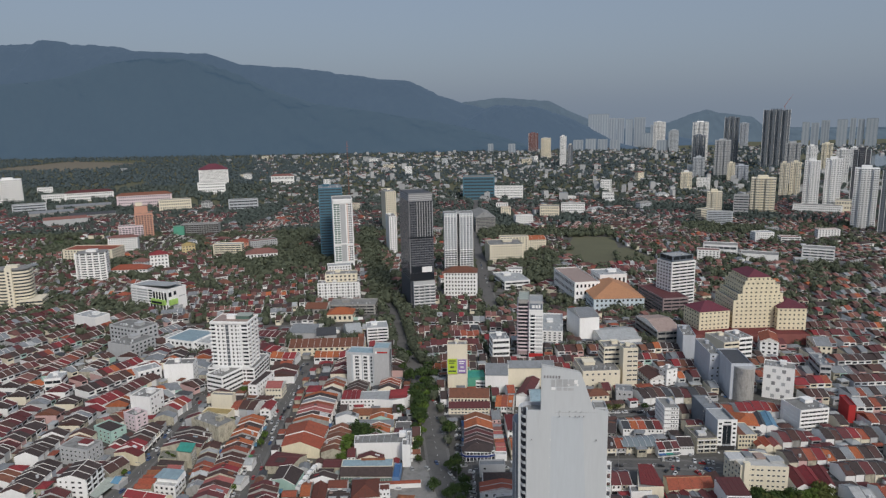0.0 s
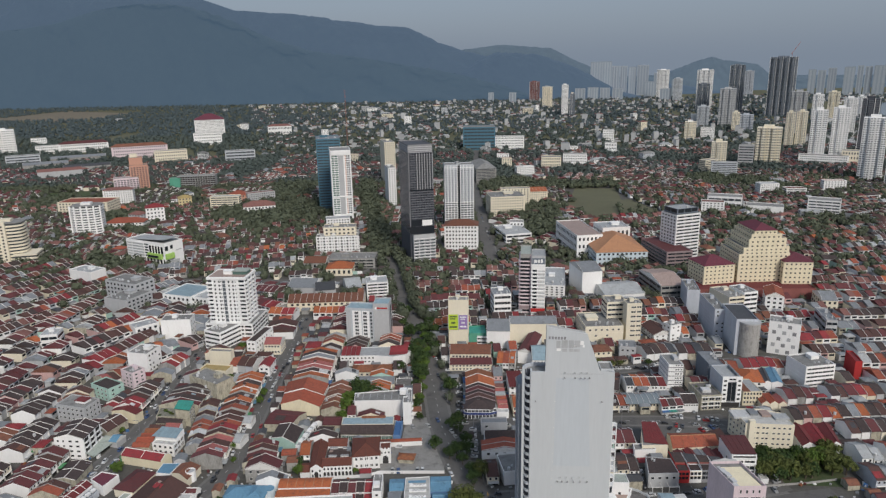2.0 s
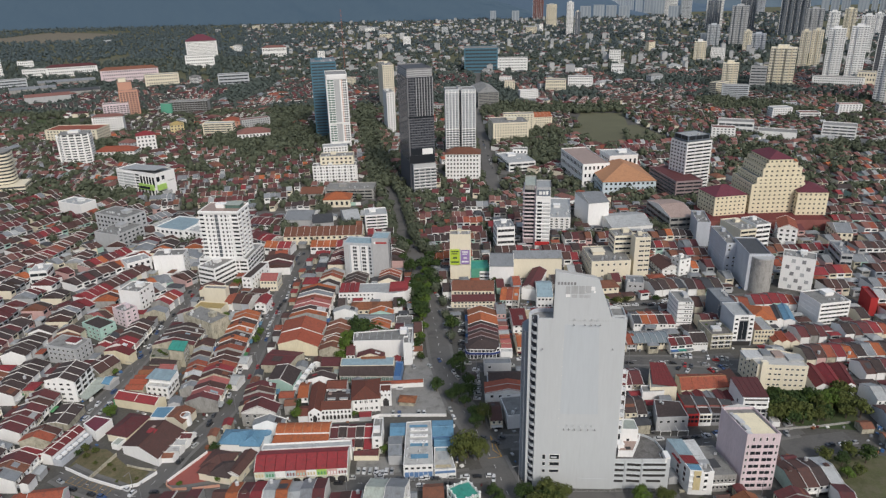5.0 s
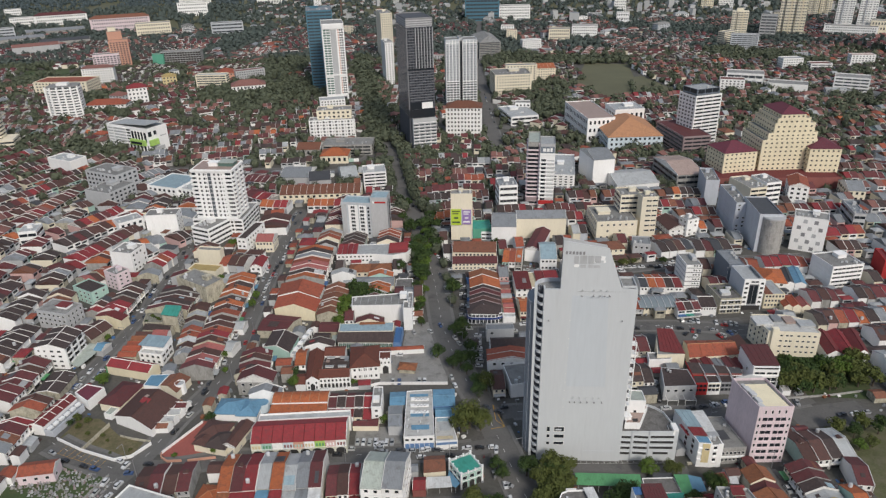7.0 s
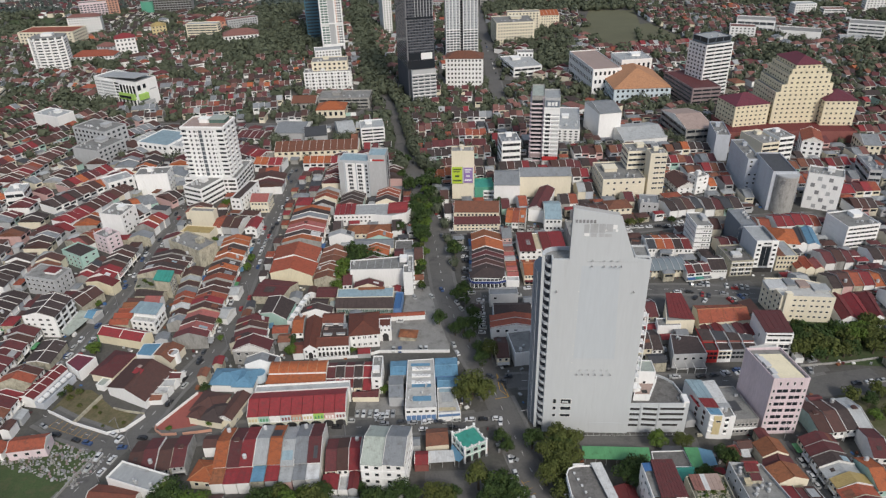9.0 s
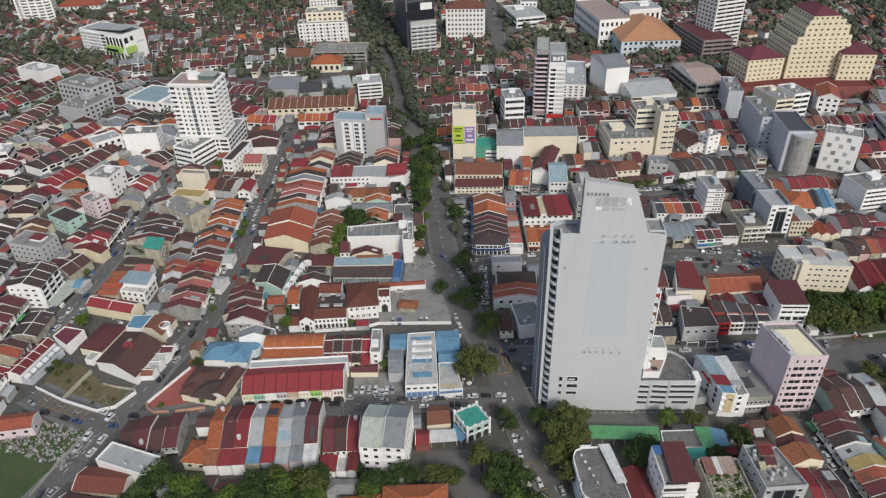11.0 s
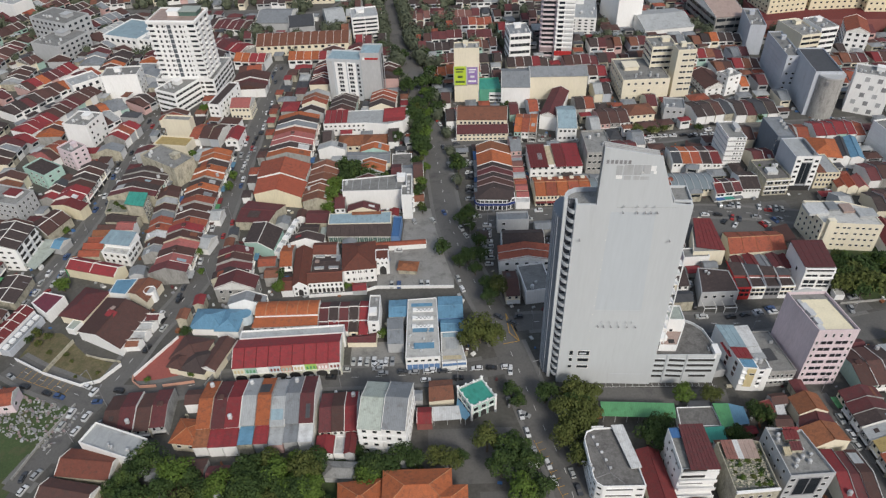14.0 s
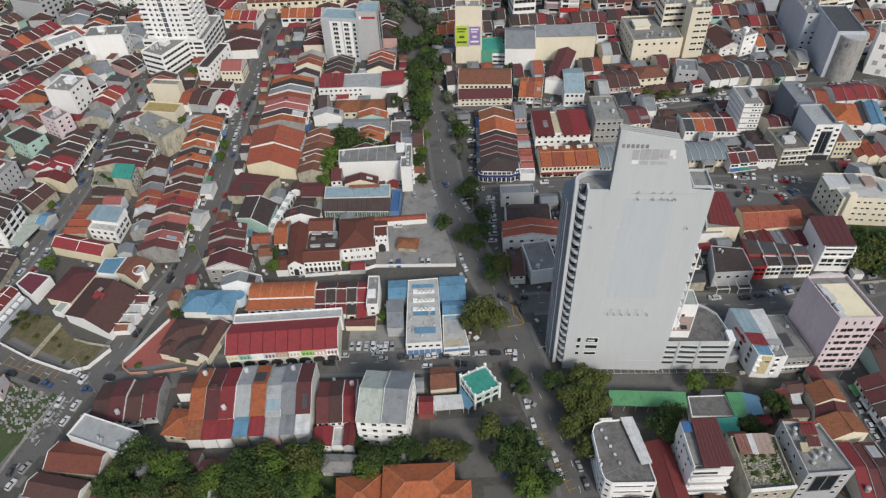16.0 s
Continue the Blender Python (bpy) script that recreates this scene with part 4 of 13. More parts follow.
# ---- the white office tower ----
def main_tower():
    """Flat pale front with a raised slanting crown, stacked balconies down one corner, slate blue curved flank."""
    W, D, H = 34.7, TOWER_DEPTH, 82.6
    rz = radians(-3.9)
    claim(55.5, 174, W, 18, rz, 1)
    claim(36, 175, 6, D, rz, 1)

    def prism(bm, plan, z0, z1, mat=0):
        a = [bm.verts.new((x, y, z0)) for x, y in plan]
        b = [bm.verts.new((x, y, z1)) for x, y in plan]
        bm.faces.new(b).material_index = mat
        for i in range(len(a)):
            j = (i + 1) % len(a)
            bm.faces.new((a[i], a[j], b[j], b[i])).material_index = mat

    def body(bm):
        # plan with a cut corner for the balconies and a rounded shoulder over the flank
        plan = [(-W / 2, 0), (W / 2, 0), (W / 2, D), (-W / 2 + 3, D), (-W / 2 + 0.2, D * 0.95), (-W / 2 - 1.8, D * 0.8), (-W / 2 - 2.9, D * 0.6), (-W / 2 - 3.2, 3.4), (-W / 2 - 2.2, 2.0), (-W / 2 - 2.2, 2.8), (-W / 2, 2.8)]
        a = [bm.verts.new((x, y, 0)) for x, y in plan]
        b = [bm.verts.new((x, y, H)) for x, y in plan]
        # parapet with the roof deck sunk behind it
        c = [bm.verts.new((x * 0.965, D / 2 + (y - D / 2) * 0.95, H)) for x, y in plan]
        e = [bm.verts.new((x * 0.965, D / 2 + (y - D / 2) * 0.95, H - 1.6)) for x, y in plan]
        bm.faces.new(e).material_index = 2
        for i in range(len(a)):
            j = (i + 1) % len(a)
            bm.faces.new((a[i], a[j], b[j], b[i])).material_index = 1 if 3 <= i <= 7 else 0
            bm.faces.new((b[i], b[j], c[j], c[i])).material_index = 0
            bm.faces.new((c[i], c[j], e[j], e[i])).material_index = 1
        bmesh.ops.recalc_face_normals(bm, faces=bm.faces)

    root = thing("office_tower", mesh("tower_body", body, "w_panel", "w_bluegrey", "concrete"), 55.5, 164.8, rz, "tall white windowless front office tower with raised crown", "tower")

    def front_face(bm):
        add_prism(bm, [(-W / 2, 0), (W / 2, 0), (W / 2, H), (11.3, H + 0.6), (5.5, 99.6), (-11.1, 102.6), (-11.3, H), (-W / 2, H)], -0.5, 0.0)
        bmesh.ops.recalc_face_normals(bm, faces=bm.faces)

    front = part("front_wall", mesh("tower_front", front_face, "w_panel"), root, (0, 0, 0), 0, (1, 1, 1))

    def crown(bm):
        add_prism(bm, [(-11.1, H - 1.6), (10.9, H - 1.6), (5.2, 98.9), (-10.9, 101.9)], 0.0, 3.6)
        bmesh.ops.recalc_face_normals(bm, faces=bm.faces)

    back = part("crown", mesh("tower_crown", crown, "w_concrete"), root, label="weathered concrete back of the crown")
    for k in range(4):
        # shallow roof beams along the sloping top of the crown
        ob = under(part("crown_beam", mesh("crown_beam", lambda b: add_box(b, -8.2, -0.12, 0, 8.2, 0.12, 0.3), "w_grey"), root, (-2.9, 0.5 + k * 0.95, 100.45)), back)
        ob.rotation_euler = (0, math.atan2(3.0, 16.1), 0)

    def flank(bm):
        prism(bm, [(-W / 2 - 3.1, 3.5), (-W / 2 - 4.4, 4.6), (-W / 2 - 5.2, 7.2), (-W / 2 - 5.4, 10.5), (-W / 2 - 4.6, 13.4), (-W / 2 - 2.6, 15.6), (-W / 2 + 1, 16.2), (-W / 2 + 1, 3.5)][::-1], 0, 74.3)
        bmesh.ops.recalc_face_normals(bm, faces=bm.faces)

    side = part("curved_flank", mesh("tower_flank", flank, "w_slate"), root, label="slate blue curved side bay")
    for x, y in ((-4.45, 4.55), (-4.9, 6.0), (-5.25, 7.5), (-5.38, 9.0), (-5.45, 10.5), (-5.1, 12.0)):
        under(part("flank_rib", mesh("flank_rib", lambda b: add_box(b, -0.09, -0.09, 0, 0.09, 0.09, 74.5), "w_bluegrey"), root, (-W / 2 + x, y, 0)), side)
    for k in range(1, 20):
        # thin storey joints round the curve
        def joint(bm):
            pts = [(-3.1, 3.45), (-4.45, 4.55), (-5.25, 7.2), (-5.46, 10.5), (-4.66, 13.5)]
            for (ax, ay), (bx, by) in zip(pts, pts[1:]):
                v = [bm.verts.new(q) for q in ((ax - W / 2, ay, 0), (bx - W / 2, by, 0), (bx - W / 2, by, 0.14), (ax - W / 2, ay, 0.14))]
                bm.faces.new(v)
        under(part("flank_joint", mesh("flank_joint", joint, "w_darkslate"), root, (-0.03, 0, k * 3.7)), side)
    part("corner_pier", mesh("corner_pier", lambda b: add_box(b, -0.55, -0.5, 0, 0.55, 0.9, H + 0.3), "w_panel"), root, (-W / 2 - 2.75, 2.6, 0))
    inset = part("inset_panel", mesh("tower_inset", lambda b: add_prism(b, [(-7.0, 38.6), (8.6, 38.6), (6.6, 80.0), (-6.8, 80.0)], -0.54, -0.49), "w_inset"), root, label="faintly bluer facade panel")
    for x0, x1, z in ((2.0, 14.5, 5.5), (-7.0, 8.6, 38.4)):
        part("facade_joint", mesh(("facade_joint", x0), lambda b: add_box(b, x0, -0.56, z, x1, -0.49, z + 0.12), "w_inset"), root)
    lamp = mesh("facade_lamp", lambda b: (add_box(b, -0.07, -1.5, -0.05, 0.07, -0.5, 0.05), add_box(b, -0.24, -1.75, -0.16, 0.24, -1.3, 0.12)), "w_dark_grey")
    for z, xs in ((80.3, (-3.3, 1.0, 3.4, 5.0, 6.9)), (31.2, (-5.2, -3.2, -0.8, 1.8, 4.6, 7.6)), (69.5, (-15.2, 12.4))):
        for x in xs:
            under(part("facade_lamp", lamp, root, (x, 0, z)), front)
    pale = mesh("facade_lamp_pale", lambda b: (add_box(b, -0.06, -1.3, -0.05, 0.06, -0.5, 0.05), add_box(b, -0.22, -1.6, -0.15, 0.22, -1.2, 0.1)), "tank")
    for x, z in ((-3.2, 82.6), (0.9, 82.6), (3.6, 82.6), (6.0, 82.6), (-4.0, 33.2), (-1.4, 33.2), (1.5, 33.2), (4.2, 33.2), (6.4, 33.2)):
        under(part("facade_lamp", pale, root, (x, 0, z)), front)
    under(part("lamp_cable", mesh("lamp_cable", lambda b: add_box(b, -5.2, -0.57, 81.7, 13, -0.5, 81.82), "w_grey"), root), front)
    stud = mesh("marker_stud", lambda b: add_box(b, -0.16, -0.64, -0.16, 0.16, -0.5, 0.16), "line")
    for i in range(13):
        under(part("marker_stud", stud, root, (-7.6 + 0.05 * i, 0, 24 + i * 4.1)), front)
    # sign: plain plates in place of lettering, above a broken panel
    plate = mesh("sign_plate", lambda b: add_box(b, -0.5, -0.6, -0.5, 0.5, -0.5, 0.5), "w_bluegrey")
    for i in range(6):
        under(part("sign_plate", plate, root, (-9.8 + i * 1.24, 0, 97.85 - i * 0.03), 0, (0.8, 1, 1.2), "w_dark_grey"), front)
    for u, w, z, h, m in ((-6.2, 1.7, 95.0, 3.2, "w_grey"), (-3.6, 2.6, 95.1, 3.4, "w_grey"), (-0.9, 2.2, 95.1, 3.4, "w_grey"), (1.6, 2.2, 95.3, 3.0, "w_grey"), (-6.0, 1.7, 92.6, 1.1, "w_white"), (-3.6, 2.0, 92.4, 1.4, "w_grey"), (-1.0, 1.8, 92.4, 1.4, "w_grey"), (1.3, 2.4, 92.3, 1.2, "w_grey"), (3.4, 1.6, 95.6, 1.6, "w_white"), (4.1, 0.8, 94.2, 0.9, "w_white"), (0.4, 1.0, 94.3, 0.7, "w_white")):
        under(part("sign_plate", plate, root, (u, 0, z), 0, (w, 1, h), m), front)
    one = mesh("window", win_mesh, "white_trim", "glass")
    for z, h in ((16.6, 2.6), (13.0, 1.9), (9.3, 1.6)):
        part("window", one, root, (-13.0, -0.5, z), 0, (1.3, 1.5, h))
        part("window", one, root, (-8.5, -0.5, z), 0, (4.4, 1.5, h))
    part("window_mullion", mesh("window_mullion", lambda b: add_box(b, -1.2, -0.72, -0.35, 1.2, -0.5, 0.35), "w_panel"), root, (-8.8, 0, 16.4))

    def balcony(bm):
        pts = [(2.6, 3.2), (2.6, 0.0)] + [(2.6 - 2.6 * math.sin(a), 3.0 - 3.0 * math.cos(a)) for a in [math.pi / 2 * k / 4 for k in range(1, 5)]]
        a = [bm.verts.new((x, y, 0)) for x, y in pts]
        b = [bm.verts.new((x, y, 0.25)) for x, y in pts]
        bm.faces.new(a[::-1])
        bm.faces.new(b)
        for i in range(len(a)):
            j = (i + 1) % len(a)
            bm.faces.new((a[i], a[j], b[j], b[i]))
        rim = pts[1:]
        for p, q in zip(rim, rim[1:]):
            a = [bm.verts.new((p[0], p[1], z)) for z in (0.25, 1.25)] + [bm.verts.new((q[0], q[1], z)) for z in (1.25, 0.25)]
            b = [bm.verts.new((p[0] + 0.15, p[1] + 0.12, z)) for z in (0.25, 1.25)] + [bm.verts.new((q[0] + 0.15, q[1] + 0.12, z)) for z in (1.25, 0.25)]
            bm.faces.new(a)
            bm.faces.new(b[::-1])
            bm.faces.new((a[1], a[2], b[2], b[1]))
        bmesh.ops.recalc_face_normals(bm, faces=bm.faces)

    me = mesh("balcony", balcony, "w_panel")
    for k in range(22):
        part("balcony", me, root, (-W / 2 - 2.15, -0.1, 3.2 + k * 3.6), 0, (0.80, 0.85, 1))
    # charcoal sheet paints the shade behind the stacked balconies
    part("balcony_glass", mesh("balcony_glass", lambda b: add_box(b, -W / 2 - 2.15, 2.6, 0, -W / 2 - 0.1, 2.75, H), "w_charcoal"), root)
    part("parapet", mesh("tower_parapet", flat_roof(5.4, D - 1.2), "concrete", "w_panel"), root, (W / 2 - 2.9, D / 2 + 0.4, H - 0.05))
    # open steel stair frame on the far flank
    for k in range(8):
        part("stair_landing", mesh("stair_landing", lambda b: add_box(b, 0, 2.0, 0, 2.4, 5.0, 0.35), "w_white"), root, (W / 2, 0, 27 + k * 4.2))
    for x in (0.3, 2.1):
        part("stair_post", mesh("stair_post", lambda b: add_box(b, 0, 1.7, 20, 0.35, 2.05, 58), "w_white"), root, (W / 2 + x, 0, 0))


TOWER_DEPTH = 9.0

# ---- fill of the quarters between ----
def seen(x, y):
    return y > 100 and abs(x) < 0.665 * (y + 112) + 25


def quarter(cx, cy, w, d, rot, depth, street, chance, detail_mix=None):
    """Back to back terraces on a turned grid, wherever nothing stands yet."""
    rz = radians(rot)
    c, s = math.cos(rz), math.sin(rz)
    v = -d / 2
    flip = 0
    while v < d / 2:
        u = -w / 2
        todo = []
        base = random.choice(MIX)
        left = random.randint(5, 12)
        while u < w / 2:
            left -= 1
            if left == 0:
                u += random.choice((4, 6, 11))
                base = random.choice(MIX)
                left = random.randint(5, 12)
            uw = random.choice((5.2, 5.6, 6.0))
            x, y = cx + (u + uw / 2) * c - v * s, cy + (u + uw / 2) * s + v * c
            if seen(x, y) and random.random() < chance and share_taken(x, y, uw * 0.6, depth * 0.9, rz) < 0.08:
                col = base if random.random() < 0.5 else random.choice(MIX)
                todo.append((x, y, rz, uw, depth, random.choice((8.5, 9.0, 9.5, 7.5)), col, random.choice(UNIT_WALLS), near(x, y) < 330, False, random.choice(("white_trim", "w_concrete"))))
            u += uw
        for job in todo:
            shophouse(*job)
        flip = 1 - flip
        v += depth + (street if flip else 3.5)


WOODS = []


def woods(name, spots, leaves, size, mat, label):
    """Many far trees as one object: each a cloud of small leaf sprays on an uneven crown."""
    rnd = np.random.default_rng(5)
    sp = np.array(spots)
    n = len(sp) * leaves
    r = np.repeat(sp[:, 2], leaves)
    a = rnd.normal(size=(n, 3))
    a[:, 2] = np.abs(a[:, 2]) * 0.9 - 0.15
    a /= np.linalg.norm(a, axis=1)[:, None]
    c = np.stack([np.repeat(sp[:, 0], leaves), np.repeat(sp[:, 1], leaves), r * 0.85], 1) + a * (r * rnd.uniform(0.55, 1.08, n))[:, None] * np.array([1, 1, 1.05])
    t = rnd.normal(size=(n, 3))
    t -= (t * a).sum(1)[:, None] * a * 0.75
    t /= np.linalg.norm(t, axis=1)[:, None]
    b = np.cross(a, t)
    s = (r * size * rnd.uniform(0.6, 1.4, n))[:, None]
    v = np.stack([c + t * s, c + b * s * 0.8, c - t * s * 0.8, c - b * s * 0.7], 1).reshape(-1, 3)
    f = np.arange(4 * n).reshape(-1, 4)
    # an uneven inner mass to each crown, so that the leaves are not seen through
    ring = np.array([(math.cos(k * math.pi / 3), math.sin(k * math.pi / 3)) for k in range(6)])
    core = np.concatenate([np.c_[ring * 0.6, np.full(6, 0.25)], np.c_[ring * 0.86, np.full(6, 0.85)], np.c_[ring * 0.5, np.full(6, 1.45)], [[0, 0, 1.65]]])
    cf = [(k + a, k + (a + 1) % 6, k + 6 + (a + 1) % 6, k + 6 + a) for k in (0, 6) for a in range(6)] + [(12 + a, 12 + (a + 1) % 6, 18, 18) for a in range(6)]
    cv = core[None] * (sp[:, 2, None, None] * rnd.uniform(0.72, 1.0, (len(sp), 19, 1))) + np.c_[sp[:, :2], np.zeros(len(sp))][:, None]
    cfs = (np.array(cf)[None] + (np.arange(len(sp)) * 19)[:, None, None] + len(v)).reshape(-1, 4)
    faces = f.tolist() + [q if q[2] != q[3] else q[:3] for q in cfs.tolist()]
    me = bpy.data.meshes.new(name)
    me.from_pydata(v.tolist() + cv.reshape(-1, 3).tolist(), [], faces)
    me.materials.append(MAT[mat])
    return tagged(new(name, me), label, "trees", "", "stuff")


def far_town(count, x0, x1, y0, y1, mats, seed, low, high, label):
    """Small far houses as one object, walls and pitched roofs."""
    rnd = random.Random(seed)
    bm = bmesh.new()
    verts, faces, idx = [], [], []
    for _ in range(count):
        y = y0 + (y1 - y0) * rnd.random() ** 1.2
        x = rnd.uniform(x0, x1) * (y / y1)
        if not seen(x, y) or (int(x // 2), int(y // 2)) in TAKEN:
            continue
        w, d, h = rnd.uniform(8, 20), rnd.uniform(7, 12), rnd.uniform(low, high)
        a = rnd.choice((0.1, 0.5, -0.4, 1.2)) + rnd.uniform(-0.1, 0.1)
        c, s = math.cos(a), math.sin(a)
        k = len(verts)
        for z in (0, h):
            for u, v in ((-w, -d), (w, -d), (w, d), (-w, d)):
                verts.append((x + (u * c - v * s) / 2, y + (u * s + v * c) / 2, z))
        for u in (-w * 0.3, w * 0.3):
            verts.append((x + u * c, y + u * s, h + d * 0.25))
        faces += [(k, k + 1, k + 5, k + 4), (k + 1, k + 2, k + 6, k + 5), (k + 2, k + 3, k + 7, k + 6), (k + 3, k, k + 4, k + 7)]
        faces += [(k + 4, k + 5, k + 9, k + 8), (k + 5, k + 6, k + 9), (k + 6, k + 7, k + 8, k + 9), (k + 7, k + 4, k + 8)]
        r = rnd.randint(1, len(mats) - 1)
        idx += [0] * 4 + [r] * 4
    bm.free()
    me = bpy.data.meshes.new("far_houses")
    me.from_pydata(verts, [], faces)
    for m in mats:
        me.materials.append(MAT[m])
    me.polygons.foreach_set("material_index", idx)
    return tagged(new("far_houses", me), label, "houses", "", "stuff")


def joined(name, jobs, label, category):
    """Houses past the nearest few hundred, joined: walls, two roof slopes or hips, and a strip of party wall."""
    verts, faces, idx, mats = [], [], [], []

    def slot(m):
        if m not in mats:
            mats.append(m)
        return mats.index(m)

    # past 520 m roofs take duller tones, haze put into their colour
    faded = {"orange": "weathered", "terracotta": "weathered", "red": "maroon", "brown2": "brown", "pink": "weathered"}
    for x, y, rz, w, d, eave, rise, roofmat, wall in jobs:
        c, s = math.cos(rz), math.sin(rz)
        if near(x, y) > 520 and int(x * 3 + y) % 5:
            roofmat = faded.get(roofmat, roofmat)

        def put(pts, fs, m):
            k = len(verts)
            verts.extend((x + u * c - v * s, y + u * s + v * c, z) for u, v, z in pts)
            faces.extend(tuple(k + i for i in f) for f in fs)
            idx.extend([slot(m)] * len(fs))

        a, b = w / 2, d / 2
        put([(-a, -b, 0), (a, -b, 0), (a, b, 0), (-a, b, 0), (-a, -b, eave), (a, -b, eave), (a, b, eave), (-a, b, eave)], [(0, 1, 5, 4), (1, 2, 6, 5), (2, 3, 7, 6), (3, 0, 4, 7)], wall)
        o = 0.5
        hip = 0.0 if name == "terraces" else min(a, b) * 0.9
        put([(-a - o * (hip > 0), -b - o, eave - 0.1), (a + o * (hip > 0), -b - o, eave - 0.1), (a + o * (hip > 0), b + o, eave - 0.1), (-a - o * (hip > 0), b + o, eave - 0.1), (-a + hip, 0, eave + rise), (a - hip, 0, eave + rise)],
            [(0, 1, 5, 4), (2, 3, 4, 5), (1, 2, 5), (3, 0, 4)], roofmat)
        put([(-a * 0.7, -b - 0.06, eave * 0.55), (a * 0.7, -b - 0.06, eave * 0.55), (a * 0.7, -b - 0.06, eave * 0.8), (-a * 0.7, -b - 0.06, eave * 0.8), (-a * 0.7, -b, eave * 0.55), (a * 0.7, -b, eave * 0.55), (a * 0.7, -b, eave * 0.8), (-a * 0.7, -b, eave * 0.8)],
            [(0, 1, 2, 3), (4, 0, 3, 7), (1, 5, 6, 2), (3, 2, 6, 7)], "glass")
        if not hip and (int(x * 7) % 3):
            t = 0.2
            put([(a - t, -b, eave), (a, -b, eave), (a - t, -b, eave + 0.4), (a, -b, eave + 0.4), (a - t, 0, eave + rise + 0.5), (a, 0, eave + rise + 0.5), (a - t, b, eave + 0.4), (a, b, eave + 0.4), (a - t, b, eave), (a, b, eave)],
                [(0, 1, 3, 2), (2, 3, 5, 4), (4, 5, 7, 6), (6, 7, 9, 8), (0, 2, 4, 6, 8), (9, 7, 5, 3, 1)], "white_trim")
    me = bpy.data.meshes.new(name)
    me.from_pydata(verts, [], faces)
    for m in mats:
        me.materials.append(MAT[m])
    me.polygons.foreach_set("material_index", idx)
    return tagged(new(name, me), label, category, "", "stuff")


def grove(ax, ay, bx, by, cx, cy, dx, dy, n, r=5.0, mat=None):
    """Trees scattered over a four-cornered plot."""
    for i in range(n):
        u, v = random.random(), random.random()
        x = (ax * (1 - u) + bx * u) * (1 - v) + (dx * (1 - u) + cx * u) * v
        y = (ay * (1 - u) + by * u) * (1 - v) + (dy * (1 - u) + cy * u) * v
        if TAKEN.get((int(x // 2), int(y // 2))) in (None, "open"):
            WOODS.append((x, y, r * random.uniform(0.75, 1.25)))


# ---- far high-rises ----
def far_tower(label, x, y, w, d, h, rot, floors=20, wall="white"):
    """A high-rise far off: stacked bays of unequal depth and height, a plant room, rows of windows."""
    rz = radians(rot)
    claim(x, y, w, d, rz, 0.8)
    n = max(2, round(w / 10))
    bays = []
    for i in range(n):
        mid = -w / 2 + (i + 0.5) * w / n
        bays.append((mid, w / n * 0.42, d / 2 - (0 if i % 2 else d * 0.09), h))

    def body(bm):
        # one stepped plan: bays standing out before and behind a recessed core
        plan = []
        for mid, q, o, top in bays:
            plan += [(mid - q, -d * 0.36), (mid - q, -o), (mid + q, -o), (mid + q, -d * 0.36)]
        plan = [(-w * 0.49, -d * 0.36)] + plan + [(w * 0.49, -d * 0.36)]
        plan += [(px, -py) for px, py in reversed(plan)]
        low = [bm.verts.new((px, py, 0)) for px, py in plan]
        high = [bm.verts.new((px, py, h)) for px, py in plan]
        for i in range(len(plan)):
            j = (i + 1) % len(plan)
            bm.faces.new((low[i], low[j], high[j], high[i]))
        bm.faces.new(high)

    root = thing("building", mesh(("high_rise", x, y), body, "w_white"), x, y, rz, label, "building", mat="w_" + wall)
    part("roof_room", mesh(("plant_room", w, d), lambda b: add_box(b, -w * 0.24, -d * 0.25, 0, w * 0.18, d * 0.25, 4.6), "w_" + wall), root, (0, 0, h))
    dark = wall in ("darkslate", "charcoal", "brick")
    verts, fs, idx = [], [], []

    def slab(x0, y0, z0, x1, y1, z1, m):
        k = len(verts)
        verts.extend([(x0, y0, z0), (x1, y0, z0), (x1, y1, z0), (x0, y1, z0), (x0, y0, z1), (x1, y0, z1), (x1, y1, z1), (x0, y1, z1)])
        fs.extend([(k, k + 1, k + 5, k + 4), (k + 1, k + 2, k + 6, k + 5), (k + 3, k, k + 4, k + 7), (k + 4, k + 5, k + 6, k + 7)])
        idx.extend([m] * 4)

    fh = h / floors
    for f in range(floors):
        z = f * fh
        for mid, q, o, top in bays:
            if z + fh > top + 0.1:
                continue
            for s in (-0.5, 0.5):
                slab(mid + q * (s - 0.34), -o - 0.06, z + fh * 0.34, mid + q * (s + 0.34), -o + 0.1, z + fh * 0.74, 1)
            slab(mid - q * 0.96, -o - 0.22, z + fh * 0.10, mid + q * 0.96, -o + 0.1, z + fh * 0.24, 0)
        for s in (-1, 1):
            for v in (-0.18, 0.16):
                slab(s * (w * 0.49 + 0.04) - 0.1, d * (v - 0.07), z + fh * 0.34, s * (w * 0.49 + 0.04) + 0.1, d * (v + 0.07), z + fh * 0.74, 1)
    if dark:
        for mid, q, o, top in bays[::2]:
            slab(mid + q * 0.86, -o - 0.4, 0, mid + q * 1.06, -o + 0.4, top + 1.5, 2)
            slab(mid - q * 1.06, -o - 0.4, 0, mid - q * 0.86, -o + 0.4, top + 1.5, 2)
    me = bpy.data.meshes.new("windows")
    me.from_pydata(verts, [], fs)
    # paler panes stand for haze over these far windows
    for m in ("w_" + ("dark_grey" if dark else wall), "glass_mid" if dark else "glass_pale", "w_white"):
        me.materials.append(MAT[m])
    me.polygons.foreach_set("material_index", idx)
    tagged(part("windows", me, root, label="rows of dark windows and ledges"), kind="stuff")
    return root


